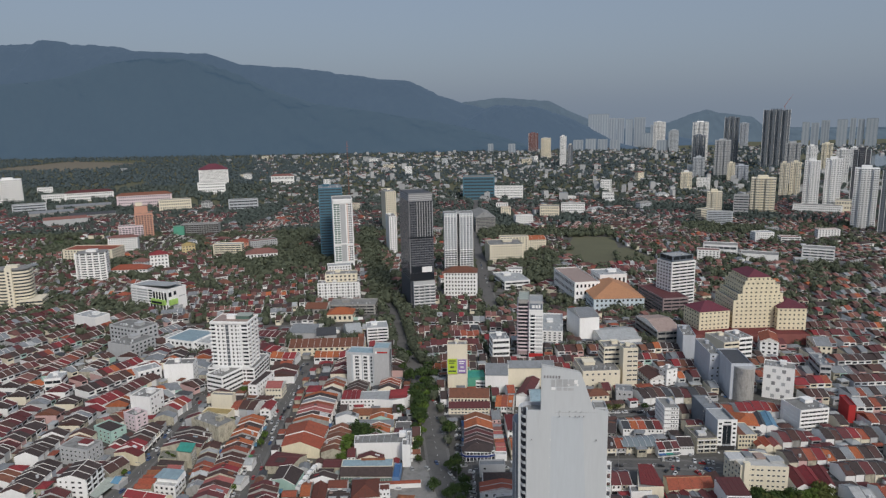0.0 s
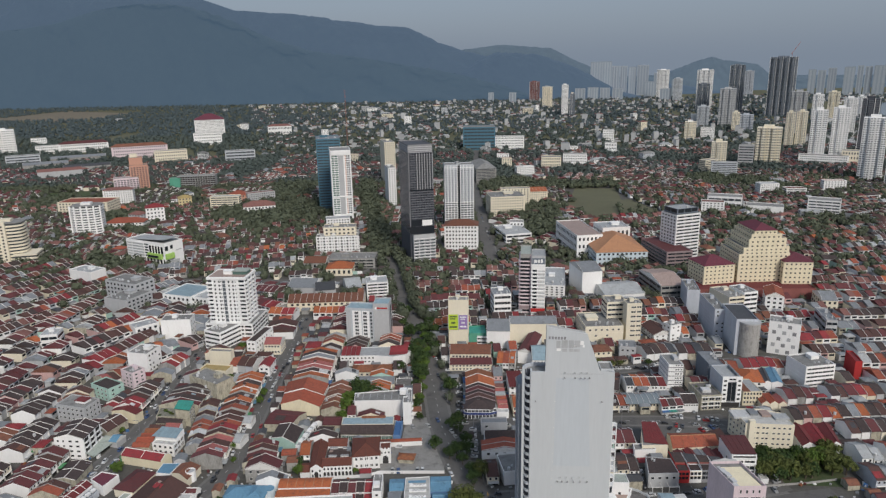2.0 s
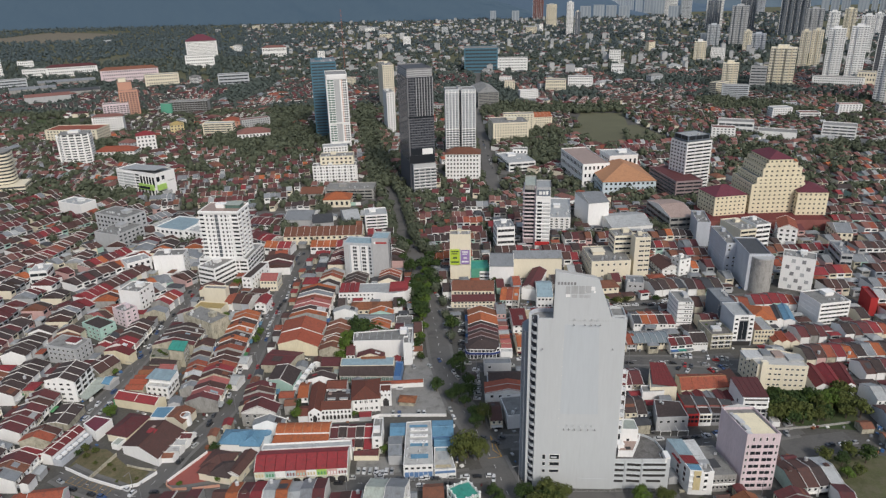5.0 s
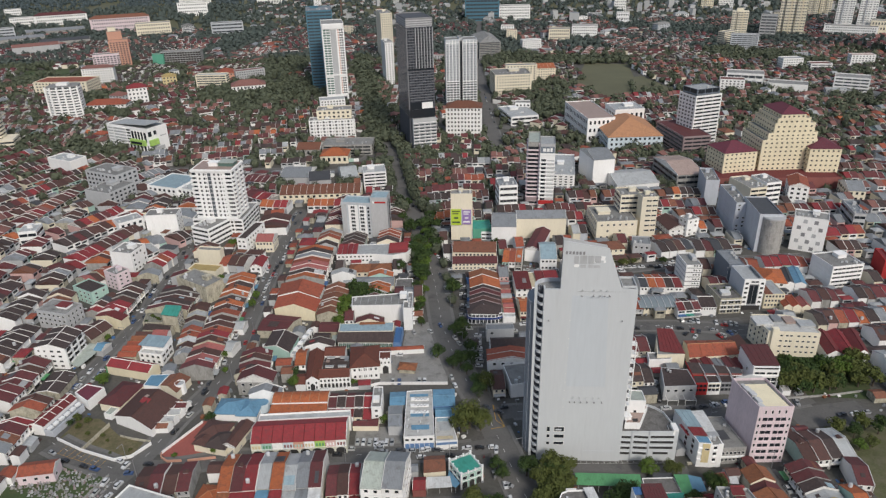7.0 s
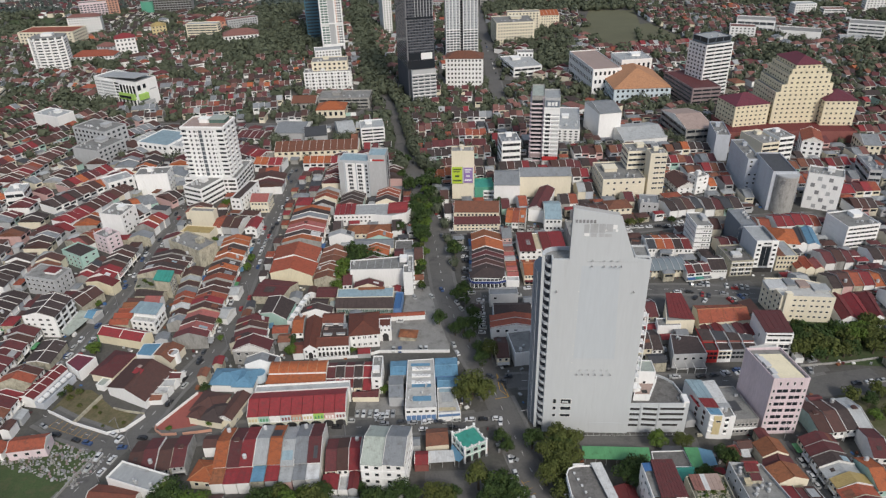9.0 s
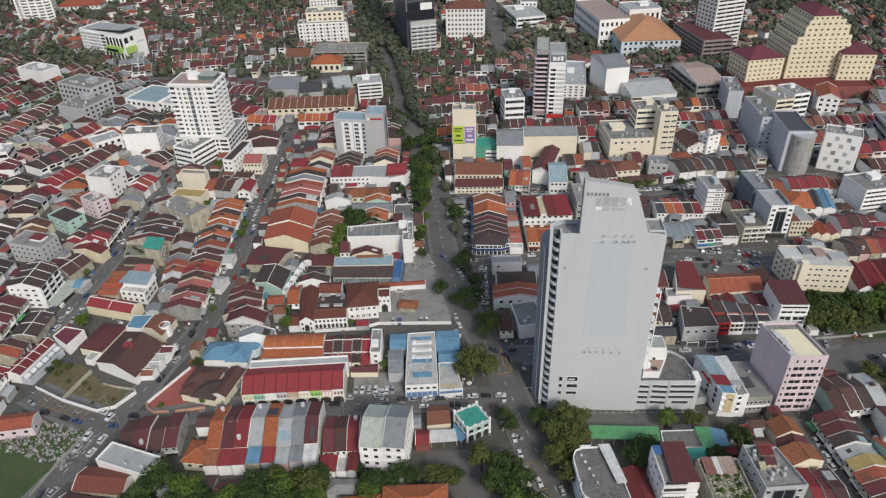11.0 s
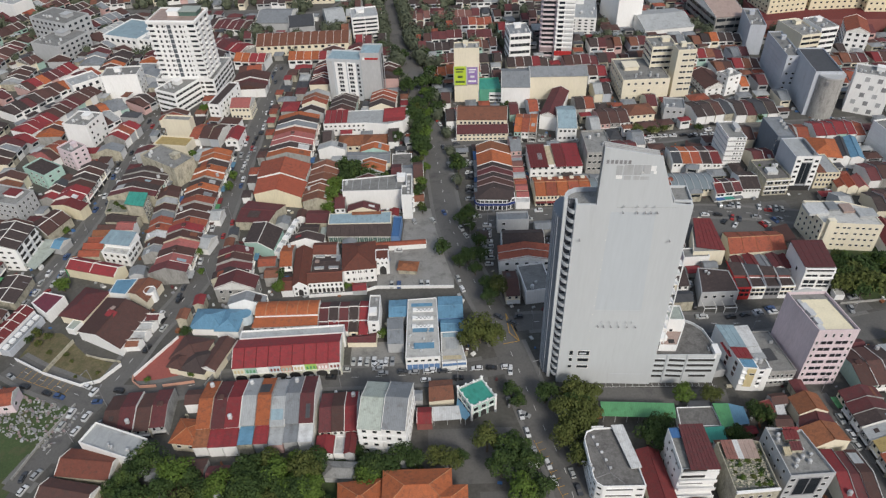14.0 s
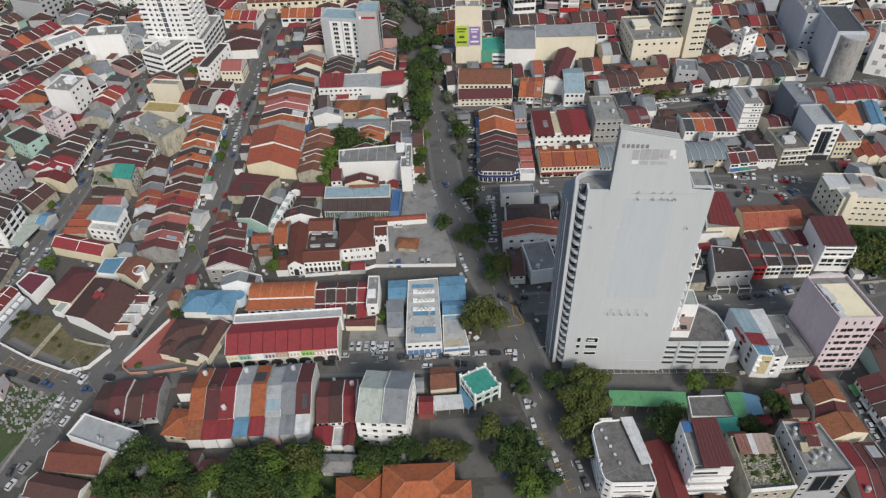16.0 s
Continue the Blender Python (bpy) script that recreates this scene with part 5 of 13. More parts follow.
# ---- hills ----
def hill_material(name, base, haze_glow):
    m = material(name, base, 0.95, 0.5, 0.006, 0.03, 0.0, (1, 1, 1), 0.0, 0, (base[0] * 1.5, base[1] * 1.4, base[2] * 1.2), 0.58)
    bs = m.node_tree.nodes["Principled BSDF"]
    # emission paints distance haze on the hills; nothing here gives light
    bs.inputs["Emission Color"].default_value = (*haze_glow, 1)
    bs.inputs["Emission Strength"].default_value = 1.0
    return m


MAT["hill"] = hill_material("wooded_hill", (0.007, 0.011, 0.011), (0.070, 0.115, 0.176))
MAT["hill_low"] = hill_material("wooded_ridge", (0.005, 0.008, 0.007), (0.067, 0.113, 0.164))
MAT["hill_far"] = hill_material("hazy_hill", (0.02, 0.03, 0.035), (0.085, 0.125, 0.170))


def hills(name, y0, y1, crest, mat, label, seed, rough=1.0):
    """A wooded range on the far backdrop: heights along the crest by x, falling to the plain, with spurs and gullies."""
    xs = [p[0] for p in crest]
    nx, ny = 220, 26
    verts, faces = [], []
    for i in range(nx + 1):
        x = xs[0] + (xs[-1] - xs[0]) * i / nx
        top = float(np.interp(x, xs, [p[1] for p in crest]))
        for j in range(ny + 1):
            u = j / ny
            lift = math.sin(min(1.0, u * 1.12) * math.pi / 2) ** 1.25
            n1 = noise.fractal(Vector((x * 0.0028, u * 1.5 + seed, seed)), 0.8, 2.1, 6)
            n2 = noise.fractal(Vector((x * 0.02, u * 9, seed)), 0.7, 2.2, 4)
            z = top * lift * (1 + 0.45 * n1 * rough * (1 - u) ** 0.8) + n2 * 9 * rough * (0.4 + 0.6 * u) * min(1.0, top / 80)
            z = min(z, top * 1.0 + 6)
            verts.append((x, y0 + (y1 - y0) * u + 30 * n1, max(z, -2)))
    for i in range(nx):
        for j in range(ny):
            k = i * (ny + 1) + j
            faces.append((k, k + ny + 1, k + ny + 2, k + 1))
    me = bpy.data.meshes.new(name)
    me.from_pydata(verts, [], faces)
    me.materials.append(MAT[mat])
    for p in me.polygons:
        p.use_smooth = True
    return tagged(new(name, me), label, "hill", "", "structure")



# ---- walls, signs, cranes ----
def low_wall(pts, h=1.6, mat="w_white", label="low white plastered boundary wall"):
    for a, b in zip(pts, pts[1:]):
        L = math.hypot(b[0] - a[0], b[1] - a[1])
        me = mesh(("boundary_wall", round(L, 1), h), lambda q: (add_box(q, -L / 2, -0.12, 0, L / 2, 0.12, h), add_box(q, -L / 2, -0.2, h, L / 2, 0.2, h + 0.12)), mat)
        thing("boundary_wall", me, (a[0] + b[0]) / 2, (a[1] + b[1]) / 2, math.atan2(b[1] - a[1], b[0] - a[0]), label, "wall", "boundary walls")


def billboard(x, y, z, w, h, rot, tone, ink, label):
    root = thing("billboard", mesh(("billboard_panel", tone), lambda b: add_box(b, -0.5, -0.25, -0.5, 0.5, 0, 0.5), tone), x, y, radians(rot), label, "billboard", z=z, size=(w, 1, h))
    bar = mesh(("text_bar", ink), lambda b: add_box(b, -0.5, -0.31, -0.5, 0.5, -0.24, 0.5), ink)
    for k, (u, v, bw, bh) in enumerate(((0, 0.36, 0.7, 0.08), (-0.05, 0.22, 0.55, 0.07), (0, -0.05, 0.4, 0.12), (0.0, -0.32, 0.75, 0.10))):
        part("text_bar", bar, root, (u, 0, v), 0, (bw, 1, bh))
    for s in (-0.5, 0.5):
        part("frame_post", mesh("frame_post", lambda b: add_box(b, -0.03, -0.3, -0.52, 0.03, 0.05, 0.52), "w_grey"), root, (s, 0, 0))


def crane(x, y, z, h, jib, rot):
    """A tower crane: lattice mast with braces, jib and counterweight."""
    root = thing("tower_crane", mesh(("crane_mast", h), lambda b: [add_box(b, sx - 0.15, sy - 0.15, 0, sx + 0.15, sy + 0.15, h) for sx in (-0.9, 0.9) for sy in (-0.9, 0.9)], "crane_red"), x, y, radians(rot), "red steel lattice tower crane mast", "crane", z=z)
    def ring(bm):
        rows = [[bm.verts.new((sx * q, sy * q, z)) for sx, sy in ((-1, -1), (1, -1), (1, 1), (-1, 1))] for q, z in ((1.06, -0.1), (1.06, 0.1), (0.8, 0.1), (0.8, -0.1))]
        for a in range(4):
            for i in range(4):
                bm.faces.new((rows[a][i], rows[a][(i + 1) % 4], rows[(a + 1) % 4][(i + 1) % 4], rows[(a + 1) % 4][i]))

    brace = mesh("mast_brace", ring, "crane_red")
    for k in range(int(h / 5)):
        part("mast_brace", brace, root, (0, 0, k * 5.0 + 1))
    if jib:
        ob = part("jib", mesh(("jib", jib), lambda b: add_box(b, -6, -0.5, 0, jib, 0.5, 1.0), "crane_red"), root, (0, 0, h))
        ob.rotation_euler = (0, radians(-58), 0)
        part("counterweight", mesh("counterweight", lambda b: add_box(b, -6, -1, -1.5, -3, 1, 0.5), "w_concrete"), root, (0, 0, h))


def stones(x, y, w, d, rot, n):
    """Grave markers, too many to count, scattered over the grass."""
    rnd = random.Random(11)
    bm = bmesh.new()
    c, s = math.cos(radians(rot)), math.sin(radians(rot))
    for _ in range(n):
        u, v = rnd.uniform(-w / 2, w / 2), rnd.uniform(-d / 2, d / 2)
        px, py = x + u * c - v * s, y + u * s + v * c
        a, b, h = rnd.uniform(0.2, 0.6), rnd.uniform(0.15, 0.45), rnd.uniform(0.1, 0.7)
        done = len(bm.faces)
        add_box(bm, px - a, py - b, 0, px + a, py + b, h * 0.4)
        if rnd.random() < 0.6:
            add_box(bm, px - a * 0.7, py + b - 0.12, 0, px + a * 0.7, py + b + 0.12, h + 0.4)
        tone = rnd.choice((0, 0, 1, 2, 3, 2))
        bm.faces.ensure_lookup_table()
        for f in bm.faces[done:]:
            f.material_index = tone
    me = bpy.data.meshes.new("gravestones")
    bm.to_mesh(me)
    bm.free()
    for m in ("w_concrete", "w_grey", "w_dark_grey", "w_mauve"):
        me.materials.append(MAT[m])
    tagged(new("gravestones", me), "pale grave stones scattered over the grass", "gravestones", "", "stuff")


def stripes(x0, y0, x1, y1, n, length, mat, z=0.12):
    """Painted bay lines across a strip of asphalt, each a part of the marking."""
    a = math.atan2(y1 - y0, x1 - x0)
    me = mesh(("bay_line", length, mat), lambda b: add_box(b, -0.07, 0, 0, 0.07, length, 0.008), mat)
    root = thing("bay_marking", mesh(("bay_edge", mat), lambda b: add_box(b, -0.5, -0.06, 0, 0.5, 0.06, 0.008), mat), (x0 + x1) / 2, (y0 + y1) / 2, a, "painted parking bay lines on the asphalt", "road marking", z=z, size=(math.hypot(x1 - x0, y1 - y0), 1, 1), kind="structure")
    L = math.hypot(x1 - x0, y1 - y0)
    for i in range(n):
        part("bay_line", me, root, ((i + 0.5) / n - 0.5, 0, 0.002), 0, (1 / L, 1, 1))


# ---- single pieces ----
def silo(x, y, r, h):
    """A round concrete drum with ring joints and a sunk lid, standing against the slab."""
    def drum(bm):
        bmesh.ops.create_cone(bm, cap_ends=True, segments=28, radius1=r, radius2=r, depth=h, matrix=Matrix.Translation((0, 0, h / 2)))

    root = thing("silo", mesh(("silo_drum", r, h), drum, "w_concrete"), x, y, 0, "round pale concrete drum against a tall slab", "silo")

    def ring(bm):
        a = [[bm.verts.new((q * math.cos(k * math.pi / 14), q * math.sin(k * math.pi / 14), z)) for k in range(28)] for q, z in ((r, 0), (r + 0.12, 0.05), (r + 0.12, 0.3), (r, 0.35))]
        for i in range(3):
            for k in range(28):
                bm.faces.new((a[i][k], a[i][(k + 1) % 28], a[i + 1][(k + 1) % 28], a[i + 1][k]))

    me = mesh(("drum_ring", r), ring, "w_concrete")
    for k in range(1, 9):
        part("drum_ring", me, root, (0, 0, k * h / 9))
    part("drum_rim", mesh(("drum_rim", r), lambda b: bmesh.ops.create_cone(b, cap_ends=True, segments=28, radius1=r + 0.15, radius2=r + 0.15, depth=0.9, matrix=Matrix.Translation((0, 0, 0.45))), "w_grey"), root, (0, 0, h))
    plate = mesh("sign_plate_dark", lambda b: add_box(b, -0.5, -0.3, -0.5, 0.5, 0.2, 0.5), "w_dark_grey")
    part("sign_plate", plate, root, (-r * 0.55, -r * 0.86, h - 2.6), -0.55, (1.6, 1, 2.4))


def lamp_post(x, y, a):
    root = thing("street_lamp", mesh("lamp_pole", lambda b: bmesh.ops.create_cone(b, cap_ends=True, segments=6, radius1=0.12, radius2=0.07, depth=9.0, matrix=Matrix.Translation((0, 0, 4.5))), "w_dark_grey"), x, y, a, "slim grey steel street lamp beside the road", "street lamp", "street lamps")
    arm = part("lamp_arm", mesh("lamp_arm", lambda b: add_box(b, 0, -0.06, 8.9, 2.2, 0.06, 9.05), "w_dark_grey"), root)
    under(part("lamp_head", mesh("lamp_head", lambda b: add_box(b, 2.1, -0.18, 8.82, 3.0, 0.18, 8.98), "w_dark_grey"), root), arm)


def housing(x0, x1, y0, y1, step, free, tree_share):
    """Estates of terrace rows in blocks of one heading and roof colour, with detached houses and woods between."""
    y = y0
    while y < y1:
        x = x0
        while x < x1:
            cx, cy = x + step / 2, y + step / 2
            x += step
            if not seen(cx, cy):
                continue
            n = noise.noise(Vector((cx * 0.006, cy * 0.006, 3.0)))
            rz = radians(12) + round(noise.noise(Vector((cx * 0.004, cy * 0.004, 9.0))) * 4) * 0.35 + random.uniform(-0.06, 0.06)
            c, s = math.cos(rz), math.sin(rz)
            if n > 0.16:
                for _ in range(int(step * step / 52)):
                    u, v = random.uniform(-0.5, 0.5) * step, random.uniform(-0.5, 0.5) * step
                    if (int((cx + u) // 2), int((cy + v) // 2)) not in TAKEN:
                        WOODS.append((cx + u, cy + v, random.uniform(3.5, 7.0)))
                continue
            rows = random.random() < free
            tone = random.choice(["weathered", "maroon", "brown", "weathered", "terracotta", "darkbrown", "maroon", "weathered"])
            v = -step / 2 + 8
            while v < step / 2 - 4:
                u = -step / 2 + random.uniform(2, 8)
                while u < step / 2 - 4:
                    px, py = cx + u * c - v * s, cy + u * s + v * c
                    if rows:
                        w = 7.0
                        if share_taken(px, py, w * 0.8, 11, rz) < 0.05 and random.random() < 0.93:
                            claim(px, py, w, 12, rz, 0)
                            FAR_SHOPS.append((px, py, rz, w, 12, random.choice((5.5, 6.0)), 2.4, tone if random.random() < 0.9 else random.choice(MIX), random.choice(["w_white", "w_white", "w_cream", "w_white", "w_grey"])))
                        u += w
                    else:
                        w, d = random.choice(((12, 10), (14, 11), (11, 9), (22, 11), (16, 10)))
                        if random.random() < 0.72 and share_taken(px, py, w, d, rz) < 0.05:
                            villa(px, py, w, d, random.choice((4.0, 6.5, 6.5)), rz + random.choice((0, math.pi / 2)), random.choice(["weathered", "brown2", "maroon", "brown", "brown", "maroon", "terracotta", "metal", "darkbrown"]), random.choice(["w_white", "w_white", "w_cream", "w_white", "w_grey"]))
                        u += w + random.uniform(3, 8)
                v += 20 if rows else 19
            for _ in range(int(step * step / 90 * tree_share)):
                u, v = random.uniform(-0.55, 0.55) * step, random.uniform(-0.55, 0.55) * step
                if (int((cx + u) // 2), int((cy + v) // 2)) not in TAKEN:
                    WOODS.append((cx + u, cy + v, random.uniform(2.5, 5.5)))
        y += step


def front_bays(root, w, d, h):
    """Painted upper fronts of a heritage terrace, one bay to a shop, each with shutters and a sill."""
    n = 9
    tones = ["w_pastel", "w_mint", "w_white", "w_paleblue_wall", "w_peach", "w_white", "w_lime", "w_pink", "w_white"]
    bay_mesh = mesh(("front_bay", w), lambda b: add_box(b, -w / n / 2 + 0.08, -0.18, 0, w / n / 2 - 0.08, 0, h * 0.46), "w_white")
    leaves = mesh("shutter", lambda b: [add_box(b, -0.34 + k * 0.36, -0.27, 0, -0.02 + k * 0.36, -0.18, 1.5) for k in (0, 1)], "w_white")
    sill = mesh(("bay_sill", w), lambda b: add_box(b, -w / n / 2 + 0.1, -0.5, 0, w / n / 2 - 0.1, -0.18, 0.15), "white_trim")
    for i in range(n):
        u = (i + 0.5) / n * w - w / 2
        bay = part("front_bay", bay_mesh, root, (u, -d / 2, h * 0.48), 0, (1, 1, 1), tones[i], "painted upper shop front with shutters")
        for k in (-1, 0, 1):
            under(part("shutter", leaves, root, (u + k * w / n * 0.28, -d / 2, h * 0.61), 0, (1.1, 1, 1), ["w_yellow", "w_green", "w_white", "w_brick", "w_mint"][i % 5]), bay)
        under(part("sill", sill, root, (u, -d / 2, h * 0.54)), bay)


def roof_seams(root, w, d, h, rise, n):
    """Raised dark red seams between the shops of one long roof."""
    for i in range(1, n):
        u = -w / 2 + i * w / n
        part("roof_seam", mesh(("shop_seam", i), edge_strip(Vector((u, -d * 0.52, h + 0.26)), Vector((u, 0, h + rise + 0.29)), 0.13), "darkred"), root)


def hoarding(x0, y0, x1, y1):
    """A painted site fence: one panel after another in bright colours."""
    L = math.hypot(x1 - x0, y1 - y0)
    n = int(L / 5)
    root = thing("site_hoarding", mesh(("hoarding_rail", round(L)), lambda b: add_box(b, -L / 2, 0.06, 2.6, L / 2, 0.16, 2.8), "w_grey"), (x0 + x1) / 2, (y0 + y1) / 2, math.atan2(y1 - y0, x1 - x0), "bright painted site hoarding beside a street", "hoarding")
    me = mesh(("hoarding_panel", n), lambda b: add_box(b, -L / n / 2 + 0.05, -0.06, 0, L / n / 2 - 0.05, 0.06, 3.4), "w_white")
    for i in range(n):
        part("hoarding_panel", me, root, (-L / 2 + (i + 0.5) * L / n, 0, 0), 0, (1, 1, 1), ["w_yellow", "w_pink", "w_blue", "w_lime", "w_white", "w_redpaint", "w_peach", "w_mint"][(i * 5) % 8])


def paint_line(x0, y0, x1, y1, mat):
    L = math.hypot(x1 - x0, y1 - y0)
    me = mesh(("paint_line", round(L, 1), mat), lambda b: add_box(b, -L / 2, -0.14, 0, L / 2, 0.14, 0.008), mat)
    thing("lane_marking", me, (x0 + x1) / 2, (y0 + y1) / 2, math.atan2(y1 - y0, x1 - x0), "yellow painted junction line on the asphalt", "road marking", z=0.14, kind="structure")

# ---- houses on uneven plots ----
def claim_plot(pts, tag=1):
    xs, ys = [p[0] for p in pts], [p[1] for p in pts]
    x = min(xs)
    while x <= max(xs):
        y = min(ys)
        while y <= max(ys):
            odd = False
            for (ax, ay), (bx, by) in zip(pts, pts[1:] + pts[:1]):
                if (ay > y) != (by > y) and x < ax + (y - ay) * (bx - ax) / (by - ay):
                    odd = not odd
            if odd:
                TAKEN[(int(x // 2), int(y // 2))] = tag
            y += 1.0
        x += 1.0


def plot_house(label, pts, h, wall, deck, lip=0.8, base=0.0):
    """A building on a plot given corner by corner, anticlockwise: walls, parapet, sunk roof deck. Returns it with its own corners."""
    cx, cy = sum(p[0] for p in pts) / len(pts), sum(p[1] for p in pts) / len(pts)
    own = [(x - cx, y - cy) for x, y in pts]
    name = kind_of(label)
    claim_plot(pts)

    def shell(bm):
        n = len(own)
        inner = []
        for i in range(n):
            (ax, ay), (bx, by), (qx, qy) = own[i - 1], own[i], own[(i + 1) % n]
            d1, d2 = Vector((bx - ax, by - ay)).normalized(), Vector((qx - bx, qy - by)).normalized()
            m = Vector((-d1.y - d2.y, d1.x + d2.x)).normalized()
            k = 0.28 / max(0.35, m.dot(Vector((-d1.y, d1.x))))
            inner.append((bx + m.x * k, by + m.y * k))
        a, b, c, e = ([bm.verts.new((x, y, z)) for x, y in ring] for ring, z in ((own, 0), (own, h), (inner, h), (inner, h - lip)))
        bm.faces.new(e).material_index = 1
        for i in range(n):
            j = (i + 1) % n
            bm.faces.new((a[i], a[j], b[j], b[i])).material_index = 0
            bm.faces.new((b[i], b[j], c[j], c[i])).material_index = 0
            bm.faces.new((c[i], c[j], e[j], e[i])).material_index = 0

    root = thing(name, mesh((name, label, cx, cy), shell, "w_" + wall, deck), cx, cy, 0, label, name.replace("_", " "), z=base)
    return root, own


def on_edge(root, p, q, u, z, me, size=(1, 1, 1), name="window", mat=None, proud=0.0, tilt=0.0):
    """A part on the wall from corner p to corner q, u metres along it."""
    d = Vector((q[0] - p[0], q[1] - p[1])).normalized()
    ob = part(name, me, root, (p[0] + d.x * u + d.y * proud, p[1] + d.y * u - d.x * proud, z), math.atan2(d.y, d.x), size, mat)
    ob.rotation_euler = (0, tilt, math.atan2(d.y, d.x))
    return ob


def sheet_roof(root, name, quad, mat, thick=0.14, label="", ribs=0):
    """A sloping slab over four corners given as x, y, z; ribs run from the first edge to the third."""
    def build(bm):
        a = [bm.verts.new(p) for p in quad]
        b = [bm.verts.new((x, y, z - thick)) for x, y, z in quad]
        bm.faces.new(a)
        bm.faces.new(b[::-1])
        for i in range(4):
            j = (i + 1) % 4
            bm.faces.new((a[i], b[i], b[j], a[j]))
        bmesh.ops.recalc_face_normals(bm, faces=bm.faces)

    ob = part(name, mesh((name, root.name, quad), build, mat), root, label=label)
    v = [Vector(p) for p in quad]
    for k in range(1, ribs + 1):
        u = k / (ribs + 1)
        under(part("roof_rib", mesh(("sheet_rib", root.name, quad, k), edge_strip(v[0].lerp(v[1], u), v[3].lerp(v[2], u), 0.09), mat), root), ob)
    return ob


def gabled(label, pts, eave, rise, wall, roofmat, along_first=True, ribs=0, over=0.35, cap=True, trim="white_trim"):
    """A pitched-roof house on a four-cornered plot; the ridge runs beside the first edge or across it."""
    cx, cy = sum(p[0] for p in pts) / 4, sum(p[1] for p in pts) / 4
    q = [(x - cx, y - cy) for x, y in pts]
    if not along_first:
        q = q[1:] + q[:1]
    name = kind_of(label)
    claim_plot(pts)
    v = [Vector((x, y, 0)) for x, y in q]
    r0, r1 = (v[0] + v[3]) / 2, (v[1] + v[2]) / 2
    up = Vector((0, 0, 1))

    def shell(bm):
        lo = [bm.verts.new(p) for p in v]
        hi = [bm.verts.new(p + up * eave) for p in v]
        t = [bm.verts.new(r0 + up * (eave + rise)), bm.verts.new(r1 + up * (eave + rise))]
        bm.faces.new((lo[0], lo[1], hi[1], hi[0]))
        bm.faces.new((lo[2], lo[3], hi[3], hi[2]))
        bm.faces.new((lo[1], lo[2], hi[2], t[1], hi[1]))
        bm.faces.new((lo[3], lo[0], hi[0], t[0], hi[3]))
        bmesh.ops.recalc_face_normals(bm, faces=bm.faces)

    root = thing(name, mesh((name, label, cx, cy), shell, "w_" + wall), cx, cy, 0, label, name.replace("_", " "))

    def slopes(bm):
        for a, b, s, t in ((v[0], v[1], r1, r0), (v[2], v[3], r0, r1)):
            out = ((a - t).normalized() * over, (b - s).normalized() * over)
            drop_ = over * rise / max(1.0, (a - t).length)
            top = [a + out[0] + up * (eave - drop_ + 0.12), b + out[1] + up * (eave - drop_ + 0.12), s + up * (eave + rise + 0.12), t + up * (eave + rise + 0.12)]
            f = [bm.verts.new(p) for p in top]
            g = [bm.verts.new(p - up * 0.14) for p in top]
            bm.faces.new(f)
            bm.faces.new(g[::-1])
            for i in range(4):
                bm.faces.new((f[i], g[i], g[(i + 1) % 4], f[(i + 1) % 4]))
        bmesh.ops.recalc_face_normals(bm, faces=bm.faces)

    tiles = part("roof", mesh(("slopes", label, cx, cy), slopes, roofmat), root)
    if cap:
        under(part("ridge_cap", mesh(("ridge", label, cx), edge_strip(r0 + up * (eave + rise + 0.2), r1 + up * (eave + rise + 0.2), 0.2), trim if ribs else roofmat), root), tiles)
    for k in range(0, ribs + 1) if ribs else ():
        u = k / ribs
        for a, b, s, t in ((v[0], v[1], r1, r0), (v[3], v[2], r1, r0)):
            under(part("roof_rib", mesh(("rib", label, cx, k, a.x), edge_strip(t.lerp(s, u) + up * (eave + rise + 0.22), a.lerp(b, u) + up * (eave + 0.22), 0.16), trim), root), tiles)
    return root, q


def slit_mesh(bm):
    # a deck slit: dark band painting its shade, ledge above and below; unit size, facing -y
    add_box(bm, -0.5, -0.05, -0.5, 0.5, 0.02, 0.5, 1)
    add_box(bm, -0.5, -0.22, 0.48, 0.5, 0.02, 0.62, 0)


def pane_mesh(bm):
    # a wide glazed bay: dark pane in a thin frame with one mullion and one transom
    add_box(bm, -0.5, -0.02, -0.5, 0.5, 0.02, 0.5, 1)
    for x in (-0.5, -0.02, 0.46):
        add_box(bm, x, -0.09, -0.5, x + 0.04, 0.02, 0.5, 0)
    for z in (-0.5, 0.46):
        add_box(bm, -0.46, -0.09, z, 0.46, 0.02, z + 0.04, 0)


def leaf_bush(x, y, z, q, mat="leaf"):
    k = int(abs(x * 7 + y)) % 4
    thing("bush", mesh(("crown_wide", k), crown_mesh(k + 5, 800, 0.50, 5.0, 4.6, 10), "leaf"), x, y, k, "green bush growing on a ruined roof", "bush", "roof bushes", mat=mat, z=z, size=(q, q, q * 0.7))


def cooler(root, x, y, z, turn=0.0, big=1.0):
    part("air_conditioner", mesh("air_conditioner", cooler_mesh, "tank"), root, (x, y, z), turn, (big, big, big))


def tank(root, x, y, z, big=1.0):
    part("water_tank", mesh("water_tank", tank_mesh, "tank"), root, (x, y, z), 0, (big, big, big))


